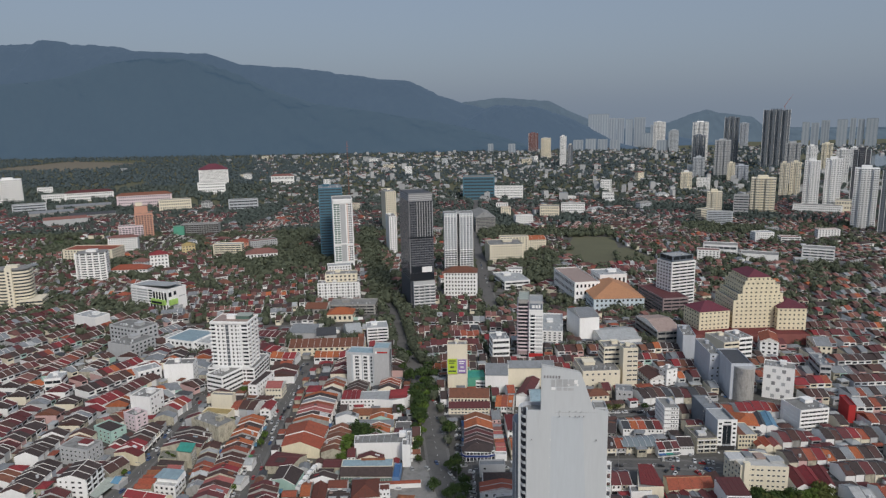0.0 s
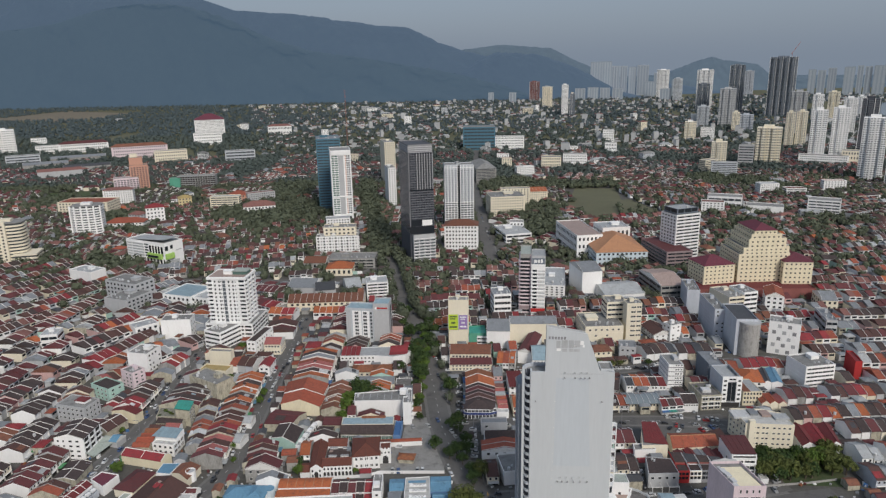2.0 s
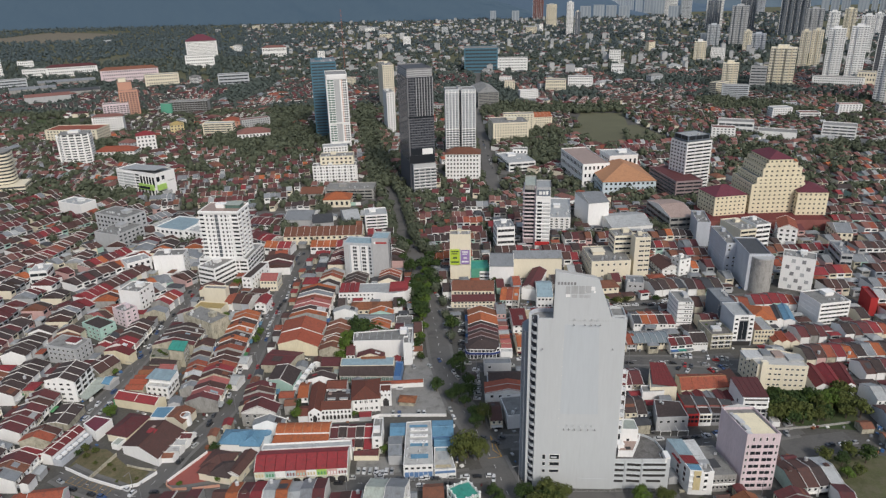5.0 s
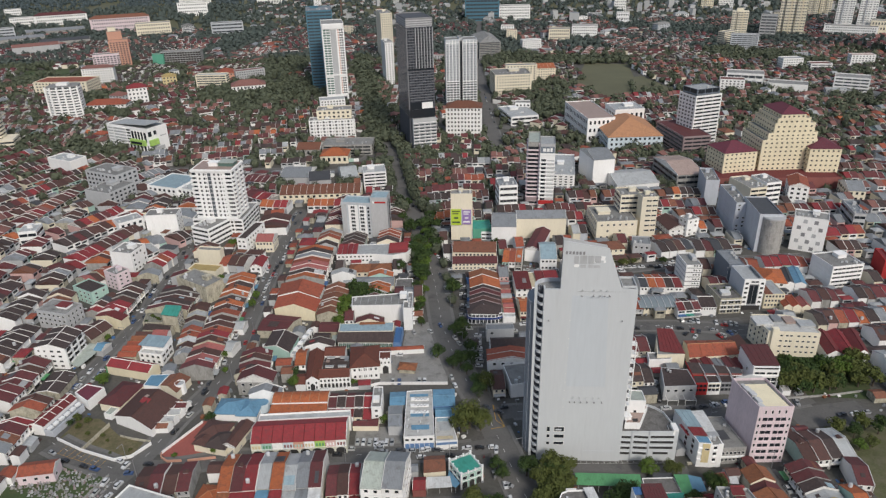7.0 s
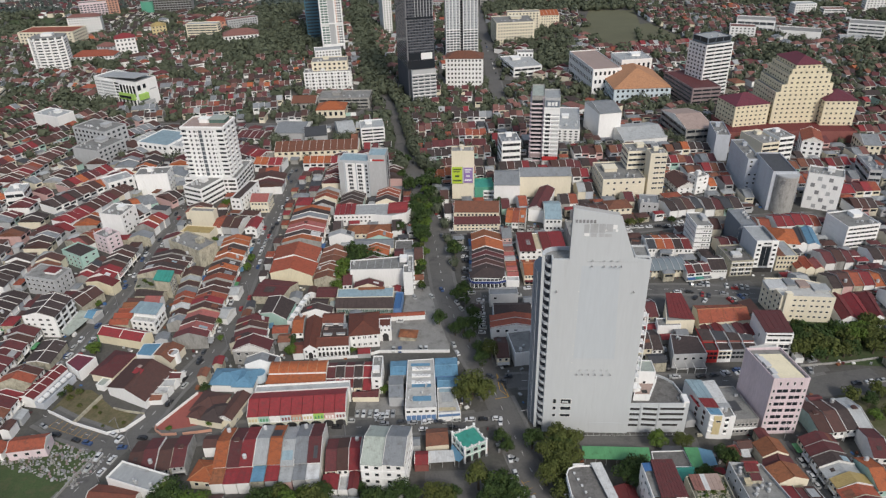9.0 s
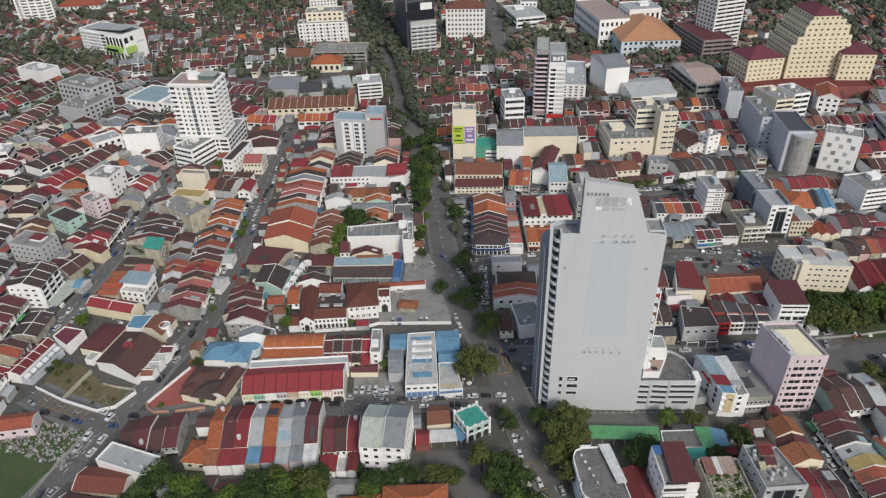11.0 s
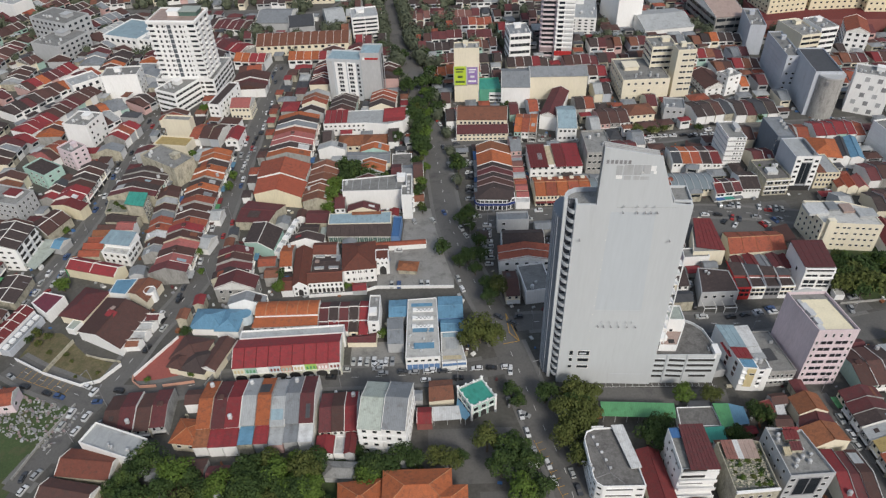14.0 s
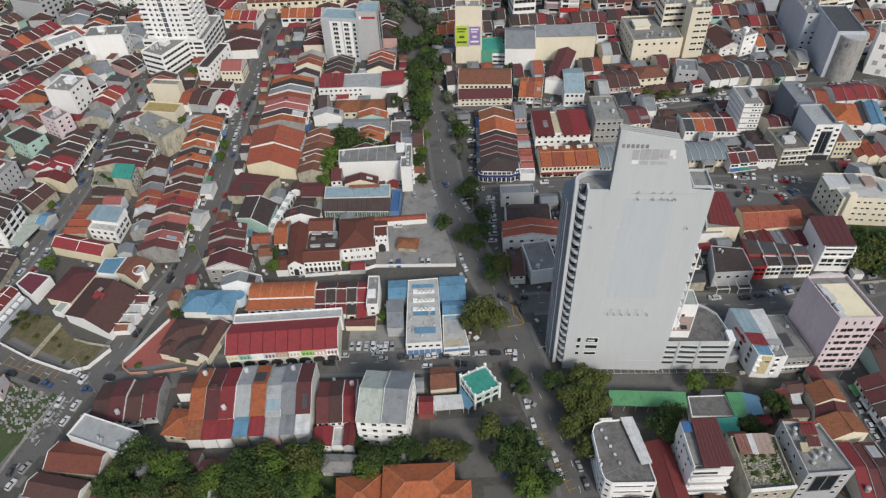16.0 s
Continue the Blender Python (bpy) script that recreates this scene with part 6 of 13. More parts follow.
def canopy_roof(label, pts, z, mat, slope=0.6, posts=4):
    """A thin sheet roof on posts, open below; the first edge is the low one."""
    cx, cy = sum(p[0] for p in pts) / 4, sum(p[1] for p in pts) / 4
    own = [(x - cx, y - cy) for x, y in pts]
    claim_plot(pts)
    zs = (z, z, z + slope, z + slope)

    def build(bm):
        a = [bm.verts.new((x, y, q)) for (x, y), q in zip(own, zs)]
        b = [bm.verts.new((x, y, q - 0.12)) for (x, y), q in zip(own, zs)]
        bm.faces.new(a)
        bm.faces.new(b[::-1])
        for i in range(4):
            bm.faces.new((a[i], b[i], b[(i + 1) % 4], a[(i + 1) % 4]))
        bmesh.ops.recalc_face_normals(bm, faces=bm.faces)

    root = thing("canopy", mesh(("canopy", cx, cy), build, mat), cx, cy, 0, label, "canopy", "sheet canopies")
    post = mesh("canopy_post", lambda b: add_box(b, -0.07, -0.07, 0, 0.07, 0.07, 1), "w_grey")
    for (p, q, hh) in ((own[0], own[1], z), (own[3], own[2], z + slope)):
        for k in range(posts):
            u = 0.03 + 0.94 * k / (posts - 1)
            part("post", post, root, (p[0] + (q[0] - p[0]) * u, p[1] + (q[1] - p[1]) * u, 0), 0, (1, 1, hh - 0.1))
    return root


# ---- more ground ----
def patch(name, x, y, w, d, rot, z, mat, label, category="ground"):
    c, s = math.cos(radians(rot)), math.sin(radians(rot))
    pts = [(x + u * c - v * s, y + u * s + v * c) for u, v in ((-w / 2, -d / 2), (w / 2, -d / 2), (w / 2, d / 2), (-w / 2, d / 2))]
    claim(x, y, w, d, radians(rot), 0, "open")
    return sheet(name, pts, z, mat, label, category)


road('avenue', 12, [(37.4, 115.9), (35.4, 131.2), (30.1, 148.9), (24.0, 175.7), (17.1, 203.7), (8.1, 231.0), (3.4, 253.1), (-0.7, 277.7), (-5.0, 324.8), (-12.6, 384.7), (-18.3, 423.8), (-23.8, 453.1), (-31.5, 485.7), (-35.2, 523.0), (-44.7, 585.2), (-60.9, 660.5), (-78.8, 752.4), (-103.4, 935.2), (-135.7, 1181.6)])
road('street', 9, [(-143.7, 137.8), (-138.8, 156.5), (-131.1, 174.0), (-124.9, 198.0), (-118.8, 213.0), (-113.0, 232.4), (-112.9, 250.6), (-113.4, 284.3), (-113.5, 317.7), (-113.2, 344.5), (-114.3, 386.2), (-113.4, 435.0), (-111.1, 458.3)])
road('cross_street', 9, [(-139.5, 165.8), (-128.5, 166.4), (-115.4, 166.5), (-97.7, 170.3), (-86.5, 171.0), (-59.7, 171.0), (-31.4, 171.0), (-12.6, 171.3), (6.2, 172.3), (18.7, 174.7)])
road('cross_street', 11, [(-133.4, 161.7), (-150.6, 170.2), (-162.3, 175.3), (-176.4, 183.1)])
road('street', 9, [(-138.0, 161.9), (-140.4, 151.4), (-145.4, 137.8), (-149.6, 126.2)])
road('street', 6.5, [(-190.9, 215.0), (-187.2, 223.7), (-185.0, 239.3), (-181.8, 261.5), (-179.6, 288.1), (-179.2, 302.9), (-181.5, 320.3), (-179.5, 336.1), (-179.9, 353.2), (-181.1, 371.5), (-180.6, 387.7)])
road('cross_street', 9, [(23.5, 195.2), (33.7, 197.4), (93.3, 194.0), (122.9, 193.2), (173.3, 202.5)])
road('cross_street', 9, [(9.6, 266.8), (22.7, 267.4), (47.9, 270.4), (126.8, 268.8), (160.1, 263.5), (181.8, 259.4)])
road('cross_street', 7, [(-4.8, 339.7), (14.9, 343.5), (42.6, 340.3), (78.6, 336.5)])
road('cross_street', 7, [(111.5, 336.8), (178.8, 347.8), (245.4, 351.2)])
road('boulevard', 14, [(59.0, 607.0), (58.8, 702.2), (62.9, 887.7), (64.5, 1043.1), (96.2, 1581.5), (108.3, 1990.6), (112.1, 2315.1)])
road('cross_street', 10, [(-36.8, 689.9), (58.3, 694.7), (105.3, 675.0), (187.7, 632.2)])
road('cross_street', 9, [(-42.0, 676.0), (-89.3, 558.8), (-159.2, 559.7), (-267.2, 569.1)])
road('lane', 4.5, [(139.0, 104.0), (137.4, 118.0), (134.6, 136.0), (133.2, 150.0), (131.6, 157.0)])

pave()
sheet("empty_lot", [(-160.6, 178.0), (-144.0, 171.4), (-137.4, 173.2), (-132.0, 180.8), (-147.8, 186.6), (-156.0, 193.8)], 0.06, "dry_lot", "dry grass empty lot inside a low wall", "ground")
sheet("empty_lot", [(-175.4, 185.8), (-161.6, 178.0), (-156.4, 194.6), (-163.0, 199.6), (-172.6, 200.4)], 0.065, "dry_lot", "overgrown empty lot beside a stained wall", "ground")
claim(-147, 181, 24, 12, -0.2, 0, "open")
claim(-166, 190, 14, 16, -0.4, 0, "open")
sheet("forecourt", [(-126.0, 175.2), (-120.0, 170.6), (-99.0, 171.2), (-103.0, 194.0), (-112.8, 196.2)], 0.06, "red_paving", "red paved forecourt of the bungalow", "ground")
claim(-112, 182, 18, 18, -0.4, 0, "open")
patch("car_yard", -15.6, 235.4, 34, 29, 0, 0.03, "lot", "concrete yard with parked cars")
patch("car_yard", -11, 262, 22, 34, -4, 0.032, "lot", "concrete yard beside the white building")
patch("car_yard", -30.2, 182.4, 21, 13, 0, 0.034, "lot", "concrete yard with parked cars")
patch("car_park", 5, 135, 30, 22, 0, 0.03, "asphalt", "dark asphalt car park")
patch("car_park", 20, 114, 26, 14, 0, 0.036, "asphalt", "dark asphalt car park")
patch("car_park", 70, 157, 60, 9, -4, 0.03, "asphalt", "striped asphalt car park at the tower's foot")
patch("car_park", 140, 262, 60, 22, 6, 0.031, "asphalt", "asphalt car park full of parked cars")
patch("car_park", 176, 190, 36, 14, 8, 0.031, "asphalt", "asphalt car park beside the trees")
patch("playing_field", 256, 880, 110, 120, 10, 0.03, "field", "dry green playing field")
sheet('race_course', [(-2112.2, 3189.3), (-1602.1, 2932.2), (-1477.5, 3425.2), (-2035.8, 3767.2)], 0.05, 'dryfield', 'pale dry grass race course on the plain', "ground")
claim(-1807, 3328, 508, 668, 0, 0, "open")
sheet('clearing', [(-1047.8, 1998.1), (-981.0, 2124.6), (-989.0, 2304.1), (-1078.2, 2238.4)], 0.05, 'field', 'brown dry grass clearing', "ground")
claim(-1024, 2166, 78, 245, 0, 0, "open")
sheet('playing_field', [(-640.7, 1008.8), (-567.3, 1011.4), (-624.8, 1125.3), (-694.2, 1115.1)], 0.05, 'grass', 'green playing field among houses', "ground")
claim(-632, 1065, 102, 93, 0, 0, "open")
sheet('playing_field', [(197.4, 927.1), (284.5, 941.7), (301.4, 1043.1), (237.1, 1061.5)], 0.05, 'field', 'dry green playing field among trees', "ground")
claim(255, 993, 83, 108, 0, 0, "open")
sheet('water', [(1422.2, 2336.5), (1640.9, 2283.8), (2230.2, 3156.2), (2017.0, 3229.6)], 0.06, 'glass_pale', 'pale grey sea water beyond the towers', "ground")
claim(1828, 2752, 646, 757, 0, 0, "open")
sheet('shaded_garden', [(-75.3, 118.3), (-20.9, 116.5), (-23.4, 136.2), (-74.4, 136.0)], 0.034, 'grass', 'shaded garden ground under dense trees', "ground")
claim(-48, 127, 44, 16, 0, 0, "open")
sheet('garden_lot', [(168.0, 104.0), (214.0, 100.0), (216.0, 180.0), (169.0, 182.0)], 0.036, 'scrub', 'dry grass lot beside the road', "ground")
claim_plot([(168.0, 104.0), (214.0, 100.0), (216.0, 180.0), (169.0, 182.0)], "open")
sheet('scrub_plot', [(158.4, 204.8), (201.6, 199.8), (216.6, 235.0), (175.8, 240.3)], 0.033, 'grass', 'overgrown plot under trees', "ground")
claim(188, 220, 47, 32, 0, 0, "open")
sheet("burial_ground", [(-161.9, 170.4), (-143.0, 161.0), (-140.6, 157.2), (-151.1, 124.2), (-169.5, 122.7), (-187.8, 156.0)], 0.045, "grass", "green grass burial ground with pale stones", "ground")
claim(-159, 149, 30, 34, 0.6, 0, "open")

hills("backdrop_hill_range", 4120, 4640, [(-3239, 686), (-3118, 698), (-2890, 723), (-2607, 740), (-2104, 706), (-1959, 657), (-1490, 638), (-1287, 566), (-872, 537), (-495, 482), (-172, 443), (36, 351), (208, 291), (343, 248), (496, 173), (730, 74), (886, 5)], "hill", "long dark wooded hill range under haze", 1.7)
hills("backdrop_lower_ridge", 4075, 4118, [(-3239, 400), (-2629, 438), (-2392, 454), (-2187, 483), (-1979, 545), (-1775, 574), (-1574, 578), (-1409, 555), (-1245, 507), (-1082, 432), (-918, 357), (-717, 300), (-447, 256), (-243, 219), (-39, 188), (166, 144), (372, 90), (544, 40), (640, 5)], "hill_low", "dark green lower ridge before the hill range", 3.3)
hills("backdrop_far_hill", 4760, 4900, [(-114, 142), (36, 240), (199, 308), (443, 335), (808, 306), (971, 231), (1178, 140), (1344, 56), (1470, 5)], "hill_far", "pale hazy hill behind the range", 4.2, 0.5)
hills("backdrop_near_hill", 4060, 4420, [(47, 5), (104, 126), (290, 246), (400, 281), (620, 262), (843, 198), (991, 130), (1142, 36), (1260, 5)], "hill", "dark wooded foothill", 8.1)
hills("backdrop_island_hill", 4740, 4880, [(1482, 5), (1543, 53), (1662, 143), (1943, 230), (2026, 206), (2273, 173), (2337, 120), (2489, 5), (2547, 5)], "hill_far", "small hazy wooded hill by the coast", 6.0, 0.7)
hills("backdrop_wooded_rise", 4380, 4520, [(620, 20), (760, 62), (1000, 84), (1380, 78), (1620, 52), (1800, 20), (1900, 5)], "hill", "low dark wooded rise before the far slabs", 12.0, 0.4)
# added hazed ridge, closing the gap between the ground's end and the sky
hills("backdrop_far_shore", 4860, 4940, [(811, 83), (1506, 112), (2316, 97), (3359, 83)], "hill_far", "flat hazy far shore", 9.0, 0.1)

main_tower()

low_wall([(-175.6, 185.2), (-172.7, 183.7), (-160.9, 177.3), (-143.8, 170.6), (-137.1, 172.6), (-131.4, 180.6)])
low_wall([(-111.6, 169.3), (-99.9, 170.9)], 1.2, 'w_peach', 'low pink wall before the bungalow')
low_wall([(-142.3, 162.0), (-147.6, 147.1), (-151.7, 130.7)], 1.0, 'w_concrete', 'low grey concrete boundary wall')
low_wall([(-61.9, 216.4), (-40.5, 217.6), (-32.7, 220.7), (1.4, 219.5)], 1.5, 'w_white', 'long white garden wall before the mansion')
low_wall([(-71.1, 207.9), (-31.6, 209.5)])
stones(-160.5, 157, 40, 17, -20, 460)
stripes(48.0, 162.6, 97.3, 161.1, 20, 4.5, "line")
stripes(-172.6, 176.9, -147.8, 166.7, 9, 5.0, "line_yellow", 0.2)
stripes(26.9, 140.0, 34.0, 117.3, 8, 2.5, "line_yellow", 0.2)
billboard(10.6, 391.4, 18.0, 7.7, 12.2, -3, "sign_lime", "sign_dark", "lime green advertising billboard on the wall")
billboard(18.1, 391.0, 18.0, 6.5, 11.2, -3, "sign_purple", "sign_white", "purple advertising billboard on the wall")
crane(-235, 1718, 0, 150, 0, 10)


# roads

# landmark blocks beside the avenue
block('blue canopy on posts', -24.9, 258.9, 4.0, 15.8, 4, -3.2, floors=1, wall='blue', front='none', roofmat='bluetarp')
block('red tiled boundary roof', -22.9, 248.2, 24.1, 2.6, 3.2, 3.0, floors=1, wall='white', front='none', roof='gx', roofmat='terracotta')
heritage = block('red roofed heritage shop terrace', -63.8, 178.5, 40.9, 14.0, 8.0, 2.4, floors=2, wall='pastel', front='arch', roof='gx', roofmat='red')
front_bays(heritage, 40.9, 14.0, 8.0)
roof_seams(heritage, 40.9, 14.0, 8.0, 3.08, 9)
block('white shop block with a pale green roof', -28.0, 146.6, 8.2, 19.5, 14.2, -7, floors=4, wall='white', front='few', roof='gx', roofmat='palegreen')
block('white shop block with a grey roof', -19.8, 145.6, 8.1, 19.5, 14.9, -7, floors=4, wall='white', front='few', roof='gx', roofmat='metal')
block('red roofed store with a pitched roof', -11.2, 149.2, 5.4, 6.4, 4, -0.1, floors=1, wall='brick', front='none', roof='gx', roofmat='red')
block('grey pavilion roof with a pitched roof', -38.7, 128.6, 11.1, 5.3, 3.5, -4.3, floors=1, wall='grey', front='none', roof='h')
block('orange hip roofed hall', -13.2, 117.5, 21.2, 14.0, 8, 0.2, floors=2, wall='cream', front='none', roof='h', roofmat='orange')
block('orange hip roofed wing', -4.1, 113.5, 12.8, 10.0, 8, -0.2, floors=2, wall='cream', front='none', roof='h', roofmat='orange')
block('orange hip roofed wing', -31.2, 115.8, 13.7, 13.1, 6, 4.7, floors=2, wall='cream', front='none', roof='h', roofmat='orange')

# lower left corner
block('orange tiled cottage with a pitched roof', -93.9, 144.8, 9.4, 9.4, 5, -8.0, floors=1, wall='cream', front='none', roof='h', roofmat='orange')
block('white walled house with flat grey roof', -116.9, 138.8, 21.8, 8.6, 9, -20.4, floors=2, wall='white', front='none', roofmat='lightmetal')
block('rust brown tiled house', -123.9, 132.3, 19.0, 9.9, 6, -7.3, floors=1, wall='stained', front='none', roof='gx', roofmat='oxide')
block('maroon roofed house with a pitched roof', -127.0, 121.8, 18.6, 7.5, 6, -12.1, floors=1, wall='stained', front='none', roof='gx', roofmat='brown')
block('blue hip roofed bungalow', -100.4, 201.0, 13.0, 10.6, 4.3, -4, floors=1, wall='white', front='none', roof='h', roofmat='blue')
block('blue hip roofed annexe', -91.6, 200.0, 9.0, 11.8, 4.2, -4, floors=1, wall='white', front='none', roof='h', roofmat='blue')

# rows along the left streets
block('cream corner shop with brown roof', -92.4, 219.0, 17.4, 8.2, 8, -2.8, floors=2, wall='concrete', front='none', roof='gy', roofmat='maroon')
block('weathered concrete block with a flat roof', -151.1, 319.2, 27.4, 13.6, 11, -33.8, floors=3, wall='stained', front='none')
block('cream house with flat roof', -157.6, 362.8, 16.7, 5.5, 10.7, -8.9, floors=2, wall='cream', front='none')
block('yellow roofed lean to', -156.7, 345.8, 20.3, 9.9, 5, -11.1, floors=1, wall='cream', front='none', roofmat='yellow')
block('white house with a red tiled gable roof', -121.6, 349, 7.5, 15, 7, -4, floors=2, wall='white', front='few', roof='gy', roofmat='red')
block('cream corner shop with a red tiled roof', -124.5, 385, 12.5, 13, 8.5, -3, floors=2, wall='cream', front='many', roof='gx', roofmat='pink')
block('narrow white walled house with a dark roof', -137, 392, 7, 30, 11, -12, floors=3, wall='white', front='few', roofmat='darkbrown')
block('small apartment with dark blue windows', -167.6, 400.8, 15.9, 23.0, 14.2, -27.2, floors=4, wall='white', front='band')
block('white block with ribbon windows', -209.4, 420.3, 23.0, 13.3, 15.4, 3.6, floors=4, wall='white', front='none', right='few')
block('white and grey apartment house', -211.9, 360.1, 16.0, 15.9, 14, -13.7, floors=4, wall='white', front='none', right='few')
block('white terrace house with a flat roof', -239.5, 425.5, 18.5, 14.3, 9, 42.1, floors=2, wall='white', front='few', roofmat='lightmetal')
block('mint green painted shop block', -219.0, 317.2, 18.5, 11.1, 8.5, -31.1, floors=3, wall='mint', front='few', right='few', roofmat='darkbrown')
block('pink walled house with a flat grey roof', -208.8, 333.3, 12.7, 9.4, 11.0, -31.7, floors=4, wall='pinkwhite', front='few', right='few')

# right of the avenue
block('row of red tiled chinese shophouses', 21.6, 349.0, 29.8, 10.7, 4.8, -1.5, floors=2, wall='cream', front='many', roof='gx', roofmat='maroon')
block('red tiled chinese shophouse', 22.2, 360.3, 29.4, 16.8, 9, -4.2, floors=2, wall='cream', front='many', roof='gx', roofmat='brown2')
block('narrow brown house with a pitched roof', 66.3, 369.7, 10.0, 35.1, 9, -20.2, floors=2, wall='white', front='none', roof='gy', roofmat='maroon')
block('pale blue metal roofed house', 70.2, 352.1, 10.8, 25.9, 9, -4.1, floors=2, wall='white', front='many', roof='gx', roofmat='paleblue')
block('grey shop with flat roof', 30.7, 260.4, 15.0, 6.4, 7, 0.2, floors=2, wall='grey', front='few', roofmat='metal')
block('brown roofed warehouse with a pitched roof', 33.7, 244.7, 19.3, 10.3, 7, -0.6, floors=2, wall='bluegrey', front='none', roof='gx', roofmat='darkbrown')
block('white gabled shophouses with red roofs', 33.9, 232.3, 24.0, 10.5, 8, -1.1, floors=2, wall='white', front='few', roof='saw2', roofmat='terracotta')
block('concrete flat roofed workshop', 36.0, 216.7, 11.5, 16.8, 7, 7.9, floors=2, wall='white', front='none')
block('cream cinema hall with billboards', 14.9, 396.4, 15.4, 9.2, 34.7, -3, floors=1, wall='cream', front='none')
block('long cream shop block', 38.3, 395.5, 31.6, 12.7, 5.8, -7.3, floors=2, wall='white', front='band', roofmat='metal')
block('grey metal roofed hall', 45.0, 394.3, 17.5, 25.6, 14, -4.5, floors=2, wall='white', front='none', roof='gx', roofmat='metal')
block('cream hall with a curved metal roof', 71.9, 398.6, 35.5, 14.7, 15.5, -2.1, floors=2, wall='cream', front='none', roof='gx', roofmat='metal')
block('green netted billboard frame', 29.0, 398.4, 13.6, 16.1, 8, 2.1, floors=1, wall='greennet', front='none', roofmat='turquoise')
block('cream department store with a flat roof', 124.1, 400.4, 28.9, 31.1, 13.8, 1.6, floors=3, wall='cream', front='few')
block('cream office block with terraces', 137.5, 409.6, 15.4, 16, 27, 2, floors=7, wall='cream', front='band')
block('cream stair tower with slit windows', 147.3, 393.6, 11.4, 10.0, 30.2, 2, floors=8, wall='cream', front='pair')
block('white gabled church hall', 169.2, 400.9, 15.0, 23.8, 4.9, 7.5, floors=2, wall='white', front='few', roof='gy', roofmat='brown')
block('white bell tower with a flat roof', 178.4, 393.2, 10.4, 8.9, 12.1, 22.8, floors=4, wall='white', front='few')
block('blue grey windowless party wall slab', 213.4, 405.2, 8.6, 37.4, 24.9, -3.7, floors=8, wall='bluegrey', front='few', left='none')
block('blue grey slab with a rounded silo corner', 221.8, 376.3, 15.1, 33.0, 26.8, -5.2, floors=1, wall='bluegrey', front='none', left='none', roofmat='darkmetal')
block('villa with cross gabled brown roofs', 114.8, 361.5, 16.0, 12.2, 7, 5.8, floors=2, wall='cream', front='few', roof='h', roofmat='brown2')
block('white shop block with grey roof', 135.9, 362.9, 11.6, 12.7, 9, -11.2, floors=2, wall='grey', front='few', roofmat='metal')

# ---- the car park, walk-ups and pink tower beside the office tower ----
def car_park_podium():
    root, c = plot_house("white car park podium with a curved side and open decks", [(71.8, 163.8), (96.2, 162.9), (95.1, 169.6), (93.7, 176.0), (91.0, 179.2), (88.6, 180.8), (80.0, 183.0), (72.5, 183.0)], 15.5, "panel", "darkconcrete", 1.1)
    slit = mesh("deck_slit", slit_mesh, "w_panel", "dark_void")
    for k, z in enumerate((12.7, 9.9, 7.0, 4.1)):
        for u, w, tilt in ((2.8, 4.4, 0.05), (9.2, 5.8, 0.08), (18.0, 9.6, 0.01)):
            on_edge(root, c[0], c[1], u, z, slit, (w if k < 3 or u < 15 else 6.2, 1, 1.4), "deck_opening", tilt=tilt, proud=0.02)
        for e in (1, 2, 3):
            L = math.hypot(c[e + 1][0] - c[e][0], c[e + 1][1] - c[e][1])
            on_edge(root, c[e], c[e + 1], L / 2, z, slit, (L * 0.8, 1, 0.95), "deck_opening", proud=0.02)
    for u in (5.6, 12.8):
        on_edge(root, c[0], c[1], u, 0, mesh("podium_pier", lambda b: add_box(b, -0.3, -0.3, 0, 0.3, 0, 15.5), "w_panel"), name="pier")
    part("corner_block", mesh("podium_corner", lambda b: add_box(b, -2.2, 0, 13.6, 0, 4.6, 16.3), "w_white"), root, (c[1][0], c[1][1] + 0.05, 0))
    for k in range(3):
        part("roof_rack", mesh("roof_rack", lambda b: [add_box(b, -0.05, v, 0, 0.05, v + 2.0, 0.9 if i else 0.1) for i, v in enumerate((0, 0.02))], "w_grey"), root, (c[1][0] - 3.4 + k * 0.9, c[1][1] + 2.4, 14.5))
    # white lift lobby standing on the podium roof, and the higher lobby behind it
    lobby, q = plot_house("white lift lobby with a pale roof on the car park deck", [(74.6, 166.6), (81.0, 166.2), (87.2, 177.6), (80.4, 178.2)], 3.2, "white", "pinkmetal", 0.25, 14.4)
    # raised dark box paints the shade of a stair hole
    part("stair_well", mesh("stair_well", lambda b: add_box(b, -1.1, -0.9, 0, 1.1, 0.9, 0.12), "dark_void"), lobby, (q[1][0] - 1.6, q[1][1] + 2.2, 2.98))
    part("lobby_box", mesh("lobby_box", head_house, "w_white"), lobby, (q[0][0] + 1.6, q[0][1] + 3.6, 2.95), 0.1, (2.8, 3.4, 1.9))
    upper, q = plot_house("white stair tower with a dull green roof behind the office tower", [(77.0, 173.6), (84.6, 173.0), (84.8, 180.4), (79.4, 181.0)], 23.6, "white", "palegreen", 0.4)
    for k in range(3):
        on_edge(upper, q[0], q[1], 3.5, 8 + k * 5, mesh("window", win_mesh, "white_trim", "glass"), (1.2, 1, 1.4))


